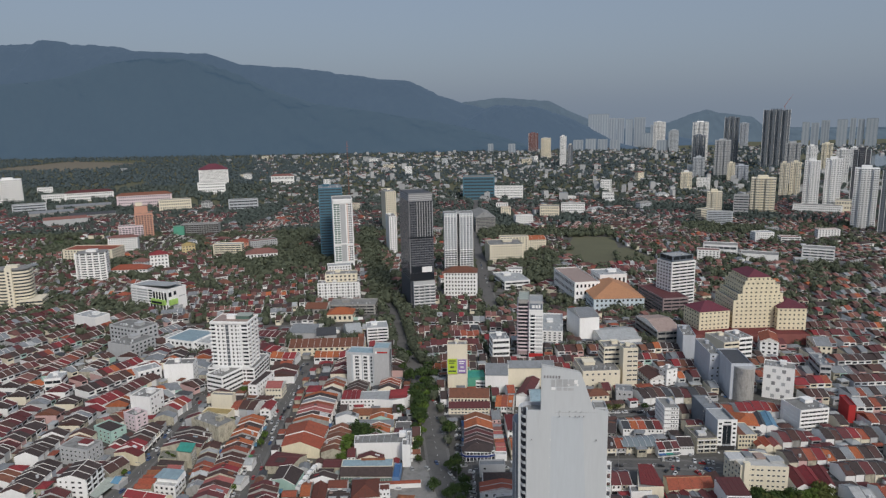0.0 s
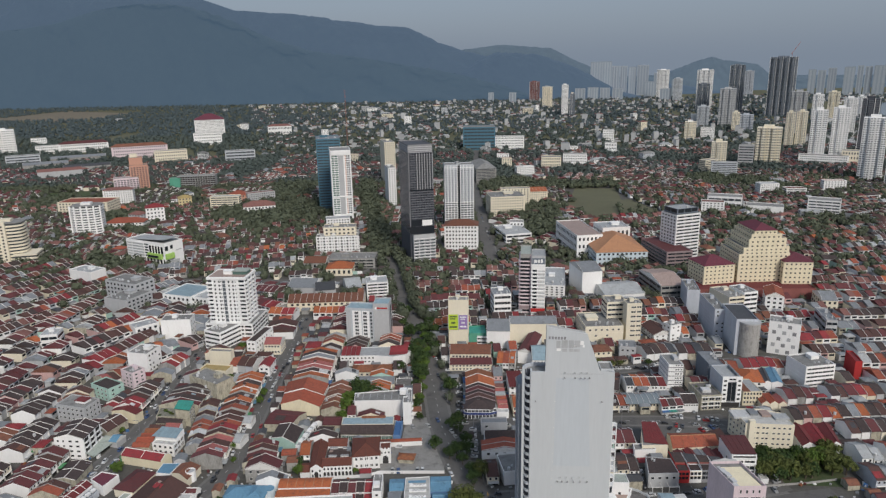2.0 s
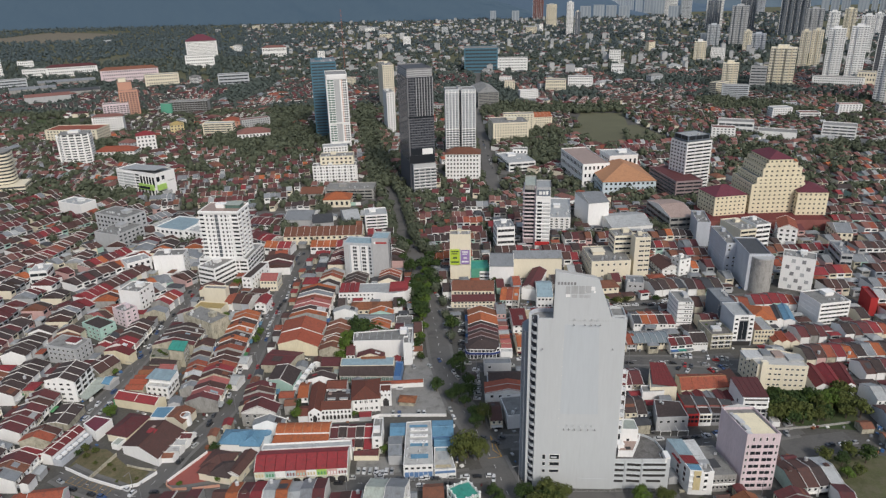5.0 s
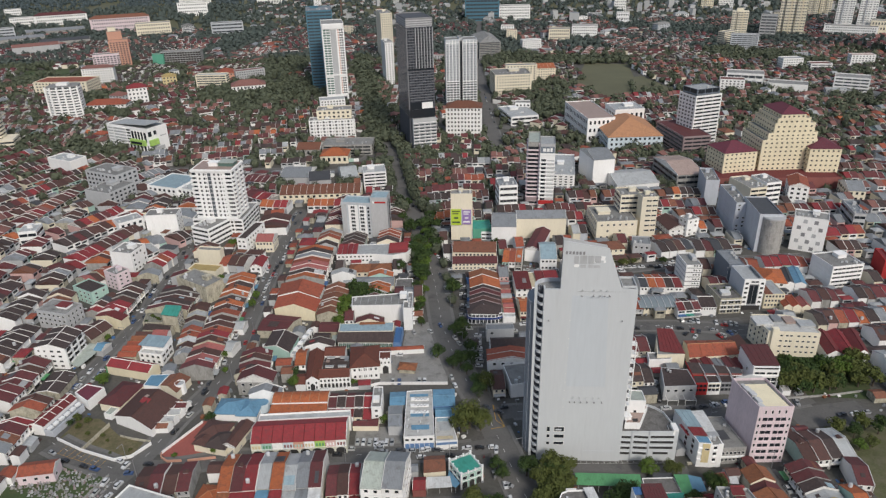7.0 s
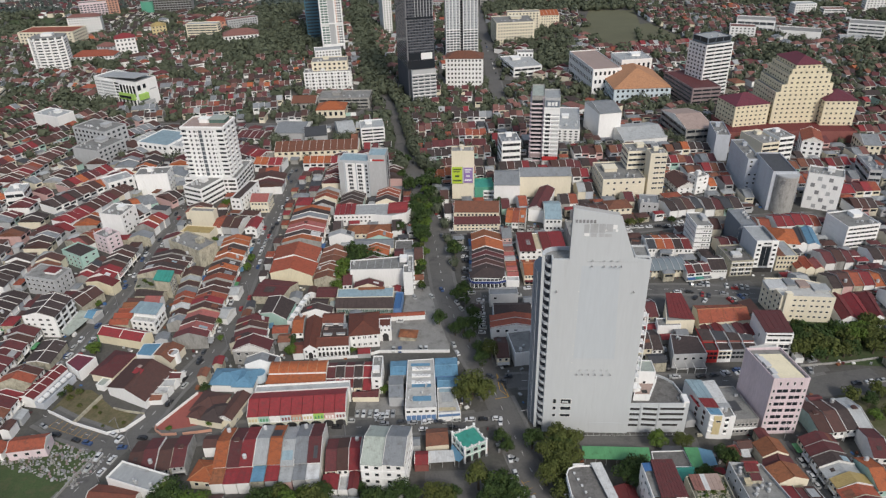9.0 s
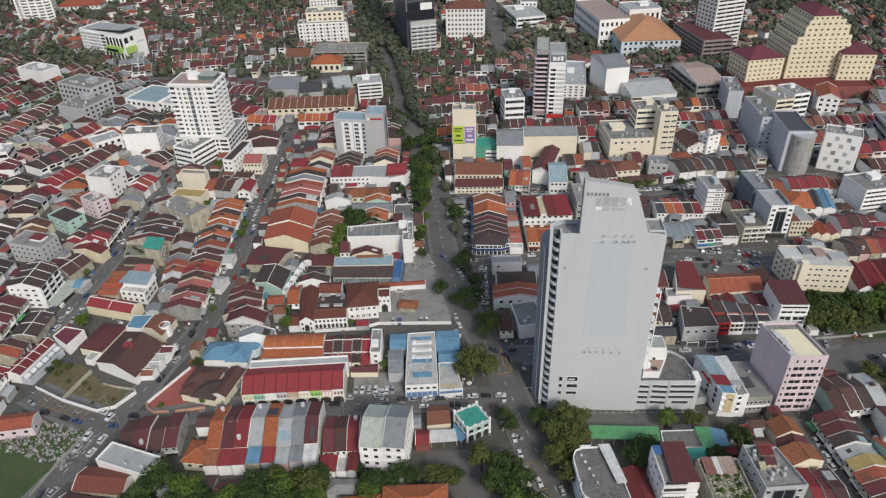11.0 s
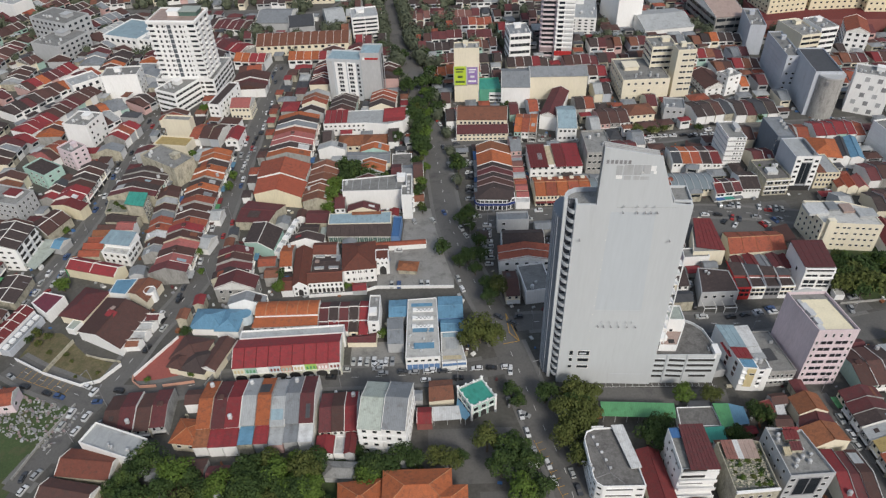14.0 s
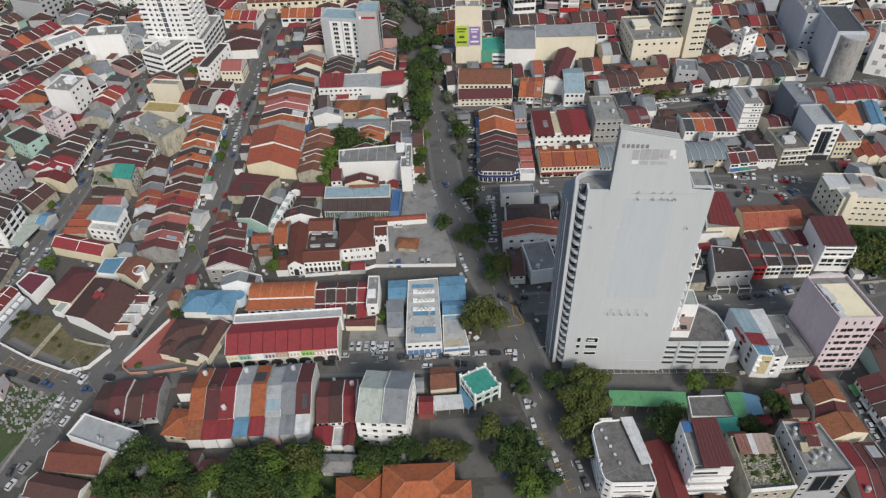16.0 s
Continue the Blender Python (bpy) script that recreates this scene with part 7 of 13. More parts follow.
def walk_ups():
    one = mesh("window", win_mesh, "white_trim", "glass")
    root, c = plot_house("white walk-up house with a pale blue roof and yellow front", [(103.6, 159.0), (109.0, 158.3), (106.9, 179.6), (100.2, 180.2)], 12.6, "white", "concrete", 0.5)
    zt = 12.75
    a, b, e, d = [Vector((x, y, zt)) for x, y in c]
    for u0, u1, m, up in ((0.47, 1.0, "paleblue", 0.25), (0.22, 0.47, "red", 0.05), (0.03, 0.2, "blue", -0.2)):
        sheet_roof(root, "roof_sheet", tuple(tuple(p + Vector((0, 0, up))) for p in (a.lerp(d, u0), b.lerp(e, u0), b.lerp(e, u1), a.lerp(d, u1))), m, ribs=2)
    part("front_panel", mesh("yellow_front", lambda q: add_box(q, -2.0, -0.35, 2.8, 0.9, 0, 12.4), "w_yellow"), root, (c[0][0] + 3.6, c[0][1] - 0.5, 0), -0.13, label="yellow painted front panel")
    on_edge(root, c[0], c[1], 3.4, 9.9, one, (1.8, 1, 1.0), proud=0.5)
    for k in range(3):
        on_edge(root, c[0], c[1], 0.85, 4.2 + k * 3.0, mesh("front_ledge", lambda q: add_box(q, -0.8, -0.8, -0.15, 0.8, 0, 0.15), "w_white"), name="ledge")
        for u in (4.0, 9.5):
            on_edge(root, c[3], c[0], 21.3 - u, 4.5 + k * 2.9, one, (1.5, 1, 1.7), mat="w_brick")
    on_edge(root, c[3], c[0], 10.5, 10.4, mesh("side_awning", lambda q: add_prism(q, [(-3.6, 0.0), (3.6, 0.0), (3.6, 0.12), (-3.6, 0.12)], -1.0, 0), "red"), name="awning")
    root, c = plot_house("white walk-up house with white sheet roofs", [(109.0, 158.3), (113.7, 158.6), (112.6, 180.0), (106.9, 179.6)], 11.8, "white", "concrete", 0.5)
    a, b, e, d = [Vector((x, y, 12.0)) for x, y in c]
    for u0, u1, m, up in ((0.5, 1.0, "white", 0.35), (0.3, 0.5, "white", 0.1), (0.2, 0.34, "lightmetal", 0.6)):
        sheet_roof(root, "roof_sheet", tuple(tuple(p + Vector((0, 0, up))) for p in (a.lerp(d, u0), b.lerp(e, u0), b.lerp(e, u1), a.lerp(d, u1))), m)
    part("front_pier", mesh("white_front_pier", lambda q: add_box(q, 0, -0.3, 0, 2.0, 0, 12.4), "w_white"), root, (c[1][0] - 2.1, c[1][1] - 0.02, 0))
    for k in range(3):
        on_edge(root, c[0], c[1], 1.4, 4.2 + k * 3.1, one, (1.6, 1, 1.5))
        on_edge(root, c[0], c[1], 1.4, 2.9 + k * 3.1, mesh("front_ledge", lambda q: add_box(q, -0.8, -0.8, -0.15, 0.8, 0, 0.15), "w_white"), name="ledge")
    tank(root, 0.3, -7.0, 11.3)
    tank(root, -1.2, -6.6, 11.3)
    root, c = plot_house("low grey walk-up house with a flat concrete roof", [(113.8, 160.0), (124.4, 160.4), (121.6, 180.2), (112.7, 180.1)], 8.6, "concrete", "concrete", 0.5)
    part("roof_mat", mesh("roof_mat", lambda q: add_box(q, -2.0, -3.0, 0, 2.0, 3.0, 0.06), "darkmetal"), root, (-0.6, -1.6, 8.12), 0.12)
    for k in range(6):
        for z in (2.4, 5.8):
            on_edge(root, c[0], c[1], 1.0 + k * 1.7, z, one, (1.1, 1, 1.4))
    on_edge(root, c[0], c[1], 5.2, 4.0, mesh("front_band", lambda q: add_box(q, -5.0, -0.6, -0.3, 5.0, 0, 0.3), "w_white"), name="ledge")
    cooler(root, 2.2, 4.0, 8.1)


def pink_tower():
    root, c = plot_house("pink apartment tower with a cream roof deck", [(126.2, 160.6), (140.2, 160.4), (137.0, 180.0), (122.9, 180.1)], 29.0, "pinkwhite", "concrete", 1.2)
    wide, thin = mesh("strip_window", pane_mesh, "w_pinkwhite", "glass"), mesh("window", win_mesh, "white_trim", "glass")
    for k in range(7):
        z = 2.6 + k * 3.35
        for u in (4.4, 9.6):
            on_edge(root, c[0], c[1], u, z, wide, (4.6, 1, 1.8), "window_band")
        for u in (1.0, 13.0):
            on_edge(root, c[0], c[1], u, z, thin, (0.8, 1, 1.6))
        on_edge(root, c[0], c[1], 7.0, z - 1.3, mesh("storey_line", lambda q: add_box(q, -5.2, -0.22, -0.12, 5.2, 0, 0.12), "w_pinkwhite"), name="ledge")
    for u in (3.0, 5.7, 8.4, 11.1):
        on_edge(root, c[0], c[1], u, 26.3, thin, (0.75, 1, 1.9))
    a, b, e, d = [Vector((x, y, 27.95)) for x, y in c]
    deck = tuple(tuple(p) for p in (a.lerp(b, 0.22).lerp(d.lerp(e, 0.22), 0.04), a.lerp(b, 0.93).lerp(d.lerp(e, 0.93), 0.04), a.lerp(b, 0.90).lerp(d.lerp(e, 0.90), 0.84), a.lerp(b, 0.24).lerp(d.lerp(e, 0.24), 0.84)))
    sheet_roof(root, "roof_deck", deck, "w_yellowcream", 0.1, "cream painted roof deck")
    for u, v, w, dd, h in ((0.12, 0.74, 1.3, 1.9, 1.2), (0.14, 0.60, 2.1, 3.0, 1.5), (0.17, 0.45, 2.1, 2.8, 1.5), (0.17, 0.24, 1.8, 3.0, 1.3), (0.13, 0.10, 1.8, 2.6, 0.8)):
        p = a.lerp(b, u).lerp(d.lerp(e, u), v)
        part("plant_box", mesh("plant_box", lambda q: (add_box(q, -0.5, -0.5, 0, 0.5, 0.5, 0.92), add_box(q, -0.54, -0.54, 0.92, 0.54, 0.54, 1.0)), "tank"), root, (p.x, p.y, 27.85), 0.15, (w, dd, h))
    part("roof_arch", mesh("roof_arch", lambda q: add_prism(q, [(-5.5, 0), (5.5, 0), (5.5, 0.9), (2.5, 1.2), (0, 2.0), (-2.5, 1.2), (-5.5, 0.9)], -0.2, 0.2), "w_grey"), root, (d.x + 7.0, d.y + 0.0, 28.6), 0.0)


def corner_blocks():
    """The buildings between the tower's car park and the lower edge of the town."""
    one, wide = mesh("window", win_mesh, "white_trim", "glass"), mesh("pane_bay", pane_mesh, "white_trim", "glass")
    root, c = plot_house("white corner building with a dark flat roof and rounded corners", [(44.9, 114.8), (58.2, 114.6), (55.9, 136.6), (46.0, 136.4), (43.2, 135.2), (42.0, 132.4), (42.4, 118.2), (43.0, 116.2)], 11.3, "white", "darkconcrete", 0.7)
    slit = mesh("front_slit", slit_mesh, "w_white", "dark_void")
    for z in (9.4, 6.0, 2.6):
        on_edge(root, c[0], c[1], 5.2, z, slit, (8.2, 1, 1.0), "window_band")
        on_edge(root, c[0], c[1], 11.6, z, one, (2.2, 1, 1.1))
        on_edge(root, c[5], c[6], 7.0, z, slit, (12.6, 1, 1.1), "window_band")
        for e in (4, 6, 7):
            L = math.hypot(c[(e + 1) % 8][0] - c[e][0], c[(e + 1) % 8][1] - c[e][1])
            on_edge(root, c[e], c[(e + 1) % 8], L / 2, z, one, (L * 0.6, 1, 1.2))
    strip = [(x - root.location.x, y - root.location.y, 12.1) for x, y in ((54.7, 120.3), (58.1, 120.7), (55.6, 136.9), (51.6, 136.8))]
    sheet_roof(root, "roof_canopy", tuple(strip), "white", 0.5, "long white canopy slab along the roof edge")
    for k in range(5):
        part("roof_vent", mesh("roof_cowl", lambda q: (add_box(q, -0.2, -0.2, 0, 0.2, 0.2, 0.5), add_box(q, -0.42, -0.42, 0.5, 0.42, 0.42, 0.75)), "tank"), root, (-1.9 + k * 0.85, 7.4 - k * 2.9, 10.6))
    under_line = [Vector((-2.6, 9.0, 10.68)), Vector((1.2, -5.6, 10.68)), Vector((5.0, -9.6, 10.68)), Vector((-4.6, -7.6, 10.68))]
    for i, (p, q) in enumerate(((0, 1), (1, 2), (1, 3))):
        part("roof_seam", mesh(("roof_seam", i), edge_strip(under_line[p], under_line[q], 0.13), "w_dark_grey"), root)
    for x, y in ((-4.6, -3.0), (-4.2, -4.4)):
        tank(root, x, y, 10.6, 0.6)
    part("sign_panel", mesh("wall_sign", lambda q: add_box(q, -2.0, -0.2, -0.6, 2.0, 0, 0.6), "sign_white"), root, (0.2, c[3][1] + 0.25, 11.2), math.pi)

    root, c = gabled("long dark red roofed shop between white walls", [(60.4, 111.6), (68.6, 112.0), (66.9, 131.6), (60.0, 132.0)], 4.8, 1.6, "cream", "darkred", False)
    gabled("small dark red roofed link shed", [(66.6, 104.0), (74.0, 104.0), (69.2, 111.6), (60.6, 111.4)], 4.2, 1.2, "cream", "darkred", False)

    # tall white shop: ribbed maroon sheet roof, terraces stepping down to the street
    root, c = plot_house("white four storey shop with a maroon sheet roof and terraces", [(68.6, 116.6), (80.2, 116.2), (79.2, 132.0), (68.4, 131.6)], 16.6, "white", "concrete", 0.7)
    q = [Vector((x - root.location.x, y - root.location.y, 17.3)) for x, y in ((71.1, 116.1), (80.4, 116.0), (79.5, 132.2), (71.7, 132.2))]
    sheet_roof(root, "roof_sheet", tuple(tuple(p + Vector((0, 0, 0.5 if i > 1 else 0))) for i, p in enumerate(q)), "maroon", 0.5, "ribbed maroon sheet roof", 7)
    q = [(x - root.location.x, y - root.location.y, 16.9) for x, y in ((68.7, 127.8), (71.4, 127.8), (71.6, 131.6), (68.6, 131.5))]
    sheet_roof(root, "roof_sheet", tuple(q), "bluetarp", 0.2, "blue sheet roof over the stair")
    part("side_canopy", mesh("side_canopy", lambda b: add_box(b, 0, 0, 0, 2.0, 7.2, 0.16), "lightmetal"), root, (c[0][0] - 0.4, c[0][1] + 1.2, 14.9))
    for k in range(4):
        z, o = 14.2 - k * 3.5, 0.5 + k * 0.55
        terrace = part("terrace", mesh(("terrace", k), lambda b: (add_box(b, -5.8, -o, 0, 5.8, 0, 0.35), add_box(b, -5.8, -o, 0.35, 5.8, -o + 0.2, 1.3)), "w_white"), root, (c[0][0] + 5.8, c[0][1] - 0.25, z))
        # flat dark sheet paints the shade between terrace slabs
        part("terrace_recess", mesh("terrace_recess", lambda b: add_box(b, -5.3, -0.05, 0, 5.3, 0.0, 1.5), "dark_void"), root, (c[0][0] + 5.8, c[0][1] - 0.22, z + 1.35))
        for u in (3.5, 6.5, 11.0):
            on_edge(root, c[3], c[0], u, z - 0.3, one, (1.0, 1, 1.5))

    # roofless ruin, its deck deep in rubble and bushes
    root, c = plot_house("ruined roofless white building full of rubble and bushes", [(83.8, 109.8), (97.4, 110.6), (97.2, 127.4), (94.0, 128.6), (83.6, 127.8)], 13.8, "stained", "rubble", 1.3)
    rnd = random.Random(132)
    verts = bmesh.new()
    for k in range(460):
        a, b, h = rnd.uniform(0.06, 0.42), rnd.uniform(0.05, 0.2), rnd.uniform(0.05, 0.4)
        px, py = rnd.uniform(-6.0, 6.0), rnd.uniform(-8.6, 5.6)
        add_box(verts, px - a, py - b, 0, px + a, py + b, h)
    me = bpy.data.meshes.new("debris")
    verts.to_mesh(me)
    verts.free()
    me.materials.append(MAT["w_stained"])
    thing("debris", me, root.location.x, root.location.y, 0, "broken pale debris on a ruined roof", "debris", z=12.5, kind="stuff")
    for k in range(48):
        leaf_bush(root.location.x + rnd.uniform(-5.4, 5.4), root.location.y + rnd.uniform(-8.0, 5.0), 12.3, rnd.uniform(0.10, 0.26), ("leaf2", "leaf", "leaf3")[k % 3])
    for u0, u1, m in ((84.9, 88.6, "weathered"), (88.6, 90.4, "white"), (90.4, 95.4, "pinkmetal")):
        q = [(x - root.location.x, y - root.location.y, z) for x, y, z in ((u0, 121.8, 13.4), (u1, 121.6, 13.4), (u1 - 0.3, 128.2, 14.2), (u0 - 0.3, 128.2, 14.2))]
        sheet_roof(root, "roof_sheet", tuple(q), m, ribs=2)
    part("front_coping", mesh("front_coping", lambda b: add_box(b, 0, -0.3, 0, 13.6, 0.35, 0.9), "w_white"), root, (c[0][0], c[0][1], 13.3), 0.06)
    for z in (10.6, 7.2, 3.8):
        for u in (2.4, 5.2, 8.0, 10.8):
            on_edge(root, c[0], c[1], u, z, one, (1.3, 1, 1.5))

    # grey apartment block with a tall dark glazed front and sheds on its roof
    root, c = plot_house("grey concrete apartment block with a tall dark glazed front", [(99.9, 112.3), (113.8, 112.9), (109.9, 128.6), (98.9, 129.9)], 18.0, "grey", "concrete", 1.1)
    on_edge(root, c[0], c[1], 6.6, 11.6, mesh("glazed_front", pane_mesh, "w_dark_grey", "glass"), (7.6, 1.2, 9.6), "glazed_front")
    for z in (15.6, 12.2, 8.8, 5.4):
        for u in (1.3, 11.6):
            on_edge(root, c[0], c[1], u, z, one, (1.6, 1, 1.5))
        for u in (2.5, 6.5, 10.5, 14.5):
            on_edge(root, c[3], c[0], u, z, one, (1.0, 1, 1.5))
    for x0, y0, x1, y1, z, m in ((102.8, 124.4, 107.4, 127.6, 18.9, "darkred"), (103.4, 120.6, 107.0, 123.6, 18.7, "maroon"), (101.0, 119.6, 103.2, 122.0, 18.2, "cream_roof"), (103.6, 128.0, 108.6, 128.9, 18.6, "red")):
        q = [(x - root.location.x, y - root.location.y, zz) for x, y, zz in ((x0, y0, z), (x1, y0, z), (x1, y1, z + 0.5), (x0, y1, z + 0.5))]
        sheet_roof(root, "shed_roof", tuple(q), m, ribs=3)
        part("shed_wall", mesh(("shed_wall", x0), lambda b: add_box(b, 0, 0, 0, x1 - x0 - 0.4, y1 - y0 - 0.4, z - 17.05), "w_stained"), root, (x0 + 0.2 - root.location.x, y0 + 0.2 - root.location.y, 16.9))
    for x, y in ((-3.6, 6.2), (-4.4, 4.4), (0.6, -2.0), (2.2, -3.6), (-1.4, -3.2)):
        tank(root, x, y, 16.9, 0.8)
    for x, y in ((3.6, -1.2), (1.8, 0.8), (-2.6, -5.2)):
        cooler(root, x, y, 16.9, x)

    # green sheds and canopies along the back lane
    canopy_roof("long green sheet canopy beside the car park", [(51.6, 147.0), (77.4, 145.0), (77.8, 150.4), (51.9, 152.2)], 3.4, "green", 1.4, 7)
    plot_house("low shed with a flat concrete roof and white coping", [(77.6, 141.2), (91.9, 140.7), (91.2, 149.2), (78.4, 149.2)], 4.0, "white", "darkconcrete", 0.35)
    canopy_roof("green sheet shed roof", [(91.6, 139.6), (96.0, 140.4), (96.6, 149.4), (91.0, 149.6)], 4.6, "green", 0.5, 3)
    canopy_roof("dark green sheet shed roof", [(83.8, 134.0), (91.2, 133.6), (92.0, 140.0), (84.8, 139.6)], 4.6, "turquoise", 0.4, 3)
    canopy_roof("blue sheet shed roof", [(95.8, 140.6), (101.6, 141.2), (101.6, 148.0), (96.8, 149.6)], 4.2, "blue", 0.5, 3)
    canopy_roof("slate blue canopy behind a shed", [(82.8, 149.4), (91.0, 149.4), (91.2, 151.8), (83.6, 151.9)], 3.6, "darkmetal", 0.3, 3)
    gabled("small red roofed store", [(97.4, 137.4), (103.8, 138.4), (102.9, 141.0), (97.2, 140.5)], 3.0, 0.8, "brick", "red")

    # tiled houses by the lane
    gabled("rust brown tiled house beside the lane", [(119.6, 143.6), (129.8, 144.4), (128.8, 152.4), (118.6, 151.2)], 5.2, 2.6, "cream", "rust", False)
    gabled("low maroon roofed link between tiled houses", [(117.6, 138.6), (130.2, 140.0), (129.8, 144.2), (119.6, 143.4)], 4.4, 2.2, "white", "maroon", False)
    gabled("orange brown tiled house with a cream gable", [(118.9, 130.2), (131.8, 132.4), (130.2, 139.8), (117.2, 138.4)], 5.0, 2.8, "cream", "rust", False)
    plot_house("small maroon roofed back house", [(106.8, 144.4), (112.2, 145.8), (112.0, 151.0), (107.4, 150.0)], 4.6, "brick", "darkred", 0.2)
    canopy_roof("white sheet canopy over a yard", [(112.3, 144.2), (115.6, 144.6), (116.0, 148.6), (112.8, 148.3)], 4.2, "white", 0.3, 2)
    gabled("maroon roofed back house in a yard", [(112.4, 149.0), (118.2, 149.4), (118.0, 153.6), (112.0, 153.0)], 4.4, 1.2, "grey", "brown")


def turquoise_house():
    root, c = plot_house("mint green corner house with a turquoise roof and white piers", [(5.7, 149.4), (14.4, 153.6), (9.9, 162.0), (1.1, 157.8)], 7.2, "mint", "turquoise", 0.2)
    arch, one = mesh("arched_opening", arch_mesh, "white_trim", "dark_void"), mesh("window", win_mesh, "white_trim", "glass")
    pier = mesh("corner_pier_tall", lambda b: (add_box(b, -0.32, -0.32, 0, 0.32, 0.32, 8.6), add_box(b, -0.45, -0.45, 8.6, 0.45, 0.45, 8.9)), "w_white")
    small = mesh("parapet_pier", lambda b: (add_box(b, -0.22, -0.22, 0, 0.22, 0.22, 1.3), add_box(b, -0.32, -0.32, 1.3, 0.32, 0.32, 1.5)), "w_white")
    rail = mesh("balustrade", lambda b: [add_box(b, -0.5, -0.1, z, 0.5, 0.1, z + 0.14) for z in (0.3, 0.85)], "w_white")
    for e in range(4):
        p, q = c[e], c[(e + 1) % 4]
        L = math.hypot(q[0] - p[0], q[1] - p[1])
        part("corner_pier", pier, root, (p[0], p[1], 0), 0.45)
        on_edge(root, p, q, L / 2, 7.1, rail, (L - 0.7, 1, 1), "balustrade")
        on_edge(root, p, q, L / 2, 3.7, mesh("string_course", lambda b: add_box(b, -0.5, -0.2, 0, 0.5, 0.0, 0.3), "w_white"), (L - 0.6, 1, 1), "string_course")
        for k in (1, 2):
            on_edge(root, p, q, k * L / 3, 7.1, small, name="parapet_pier")
        if e in (0, 3):
            for k in range(3):
                on_edge(root, p, q, (k + 0.5) * L / 3, 0.05, arch, (L / 3 * 0.72, 1, 3.3), "arcade_opening")
                on_edge(root, p, q, (k + 0.5) * L / 3, 5.5, one, (L / 3 * 0.62, 1, 1.9))
    part("roof_ridge", mesh("green_ridge", lambda b: add_prism(b, [(-4.3, 0), (4.3, 0), (0, 0.7)], -4.2, 4.2), "turquoise"), root, (0, 0, 7.0), 0.45)
    canopy_roof("blue grey lean-to roof beside the corner house", [(-0.2, 150.4), (3.4, 147.4), (5.2, 149.2), (0.9, 157.0)], 3.0, "blue", 0.5, 3)
    gabled("low house with a red brown tiled roof", [(-9.6, 155.8), (-0.4, 156.6), (-0.8, 165.2), (-9.6, 164.8)], 3.6, 2.0, "cream", "brown2")
    canopy_roof("white canvas canopy in a car yard", [(-8.2, 147.4), (2.0, 147.9), (1.2, 153.4), (-8.6, 153.2)], 3.0, "white", 0.5, 3)


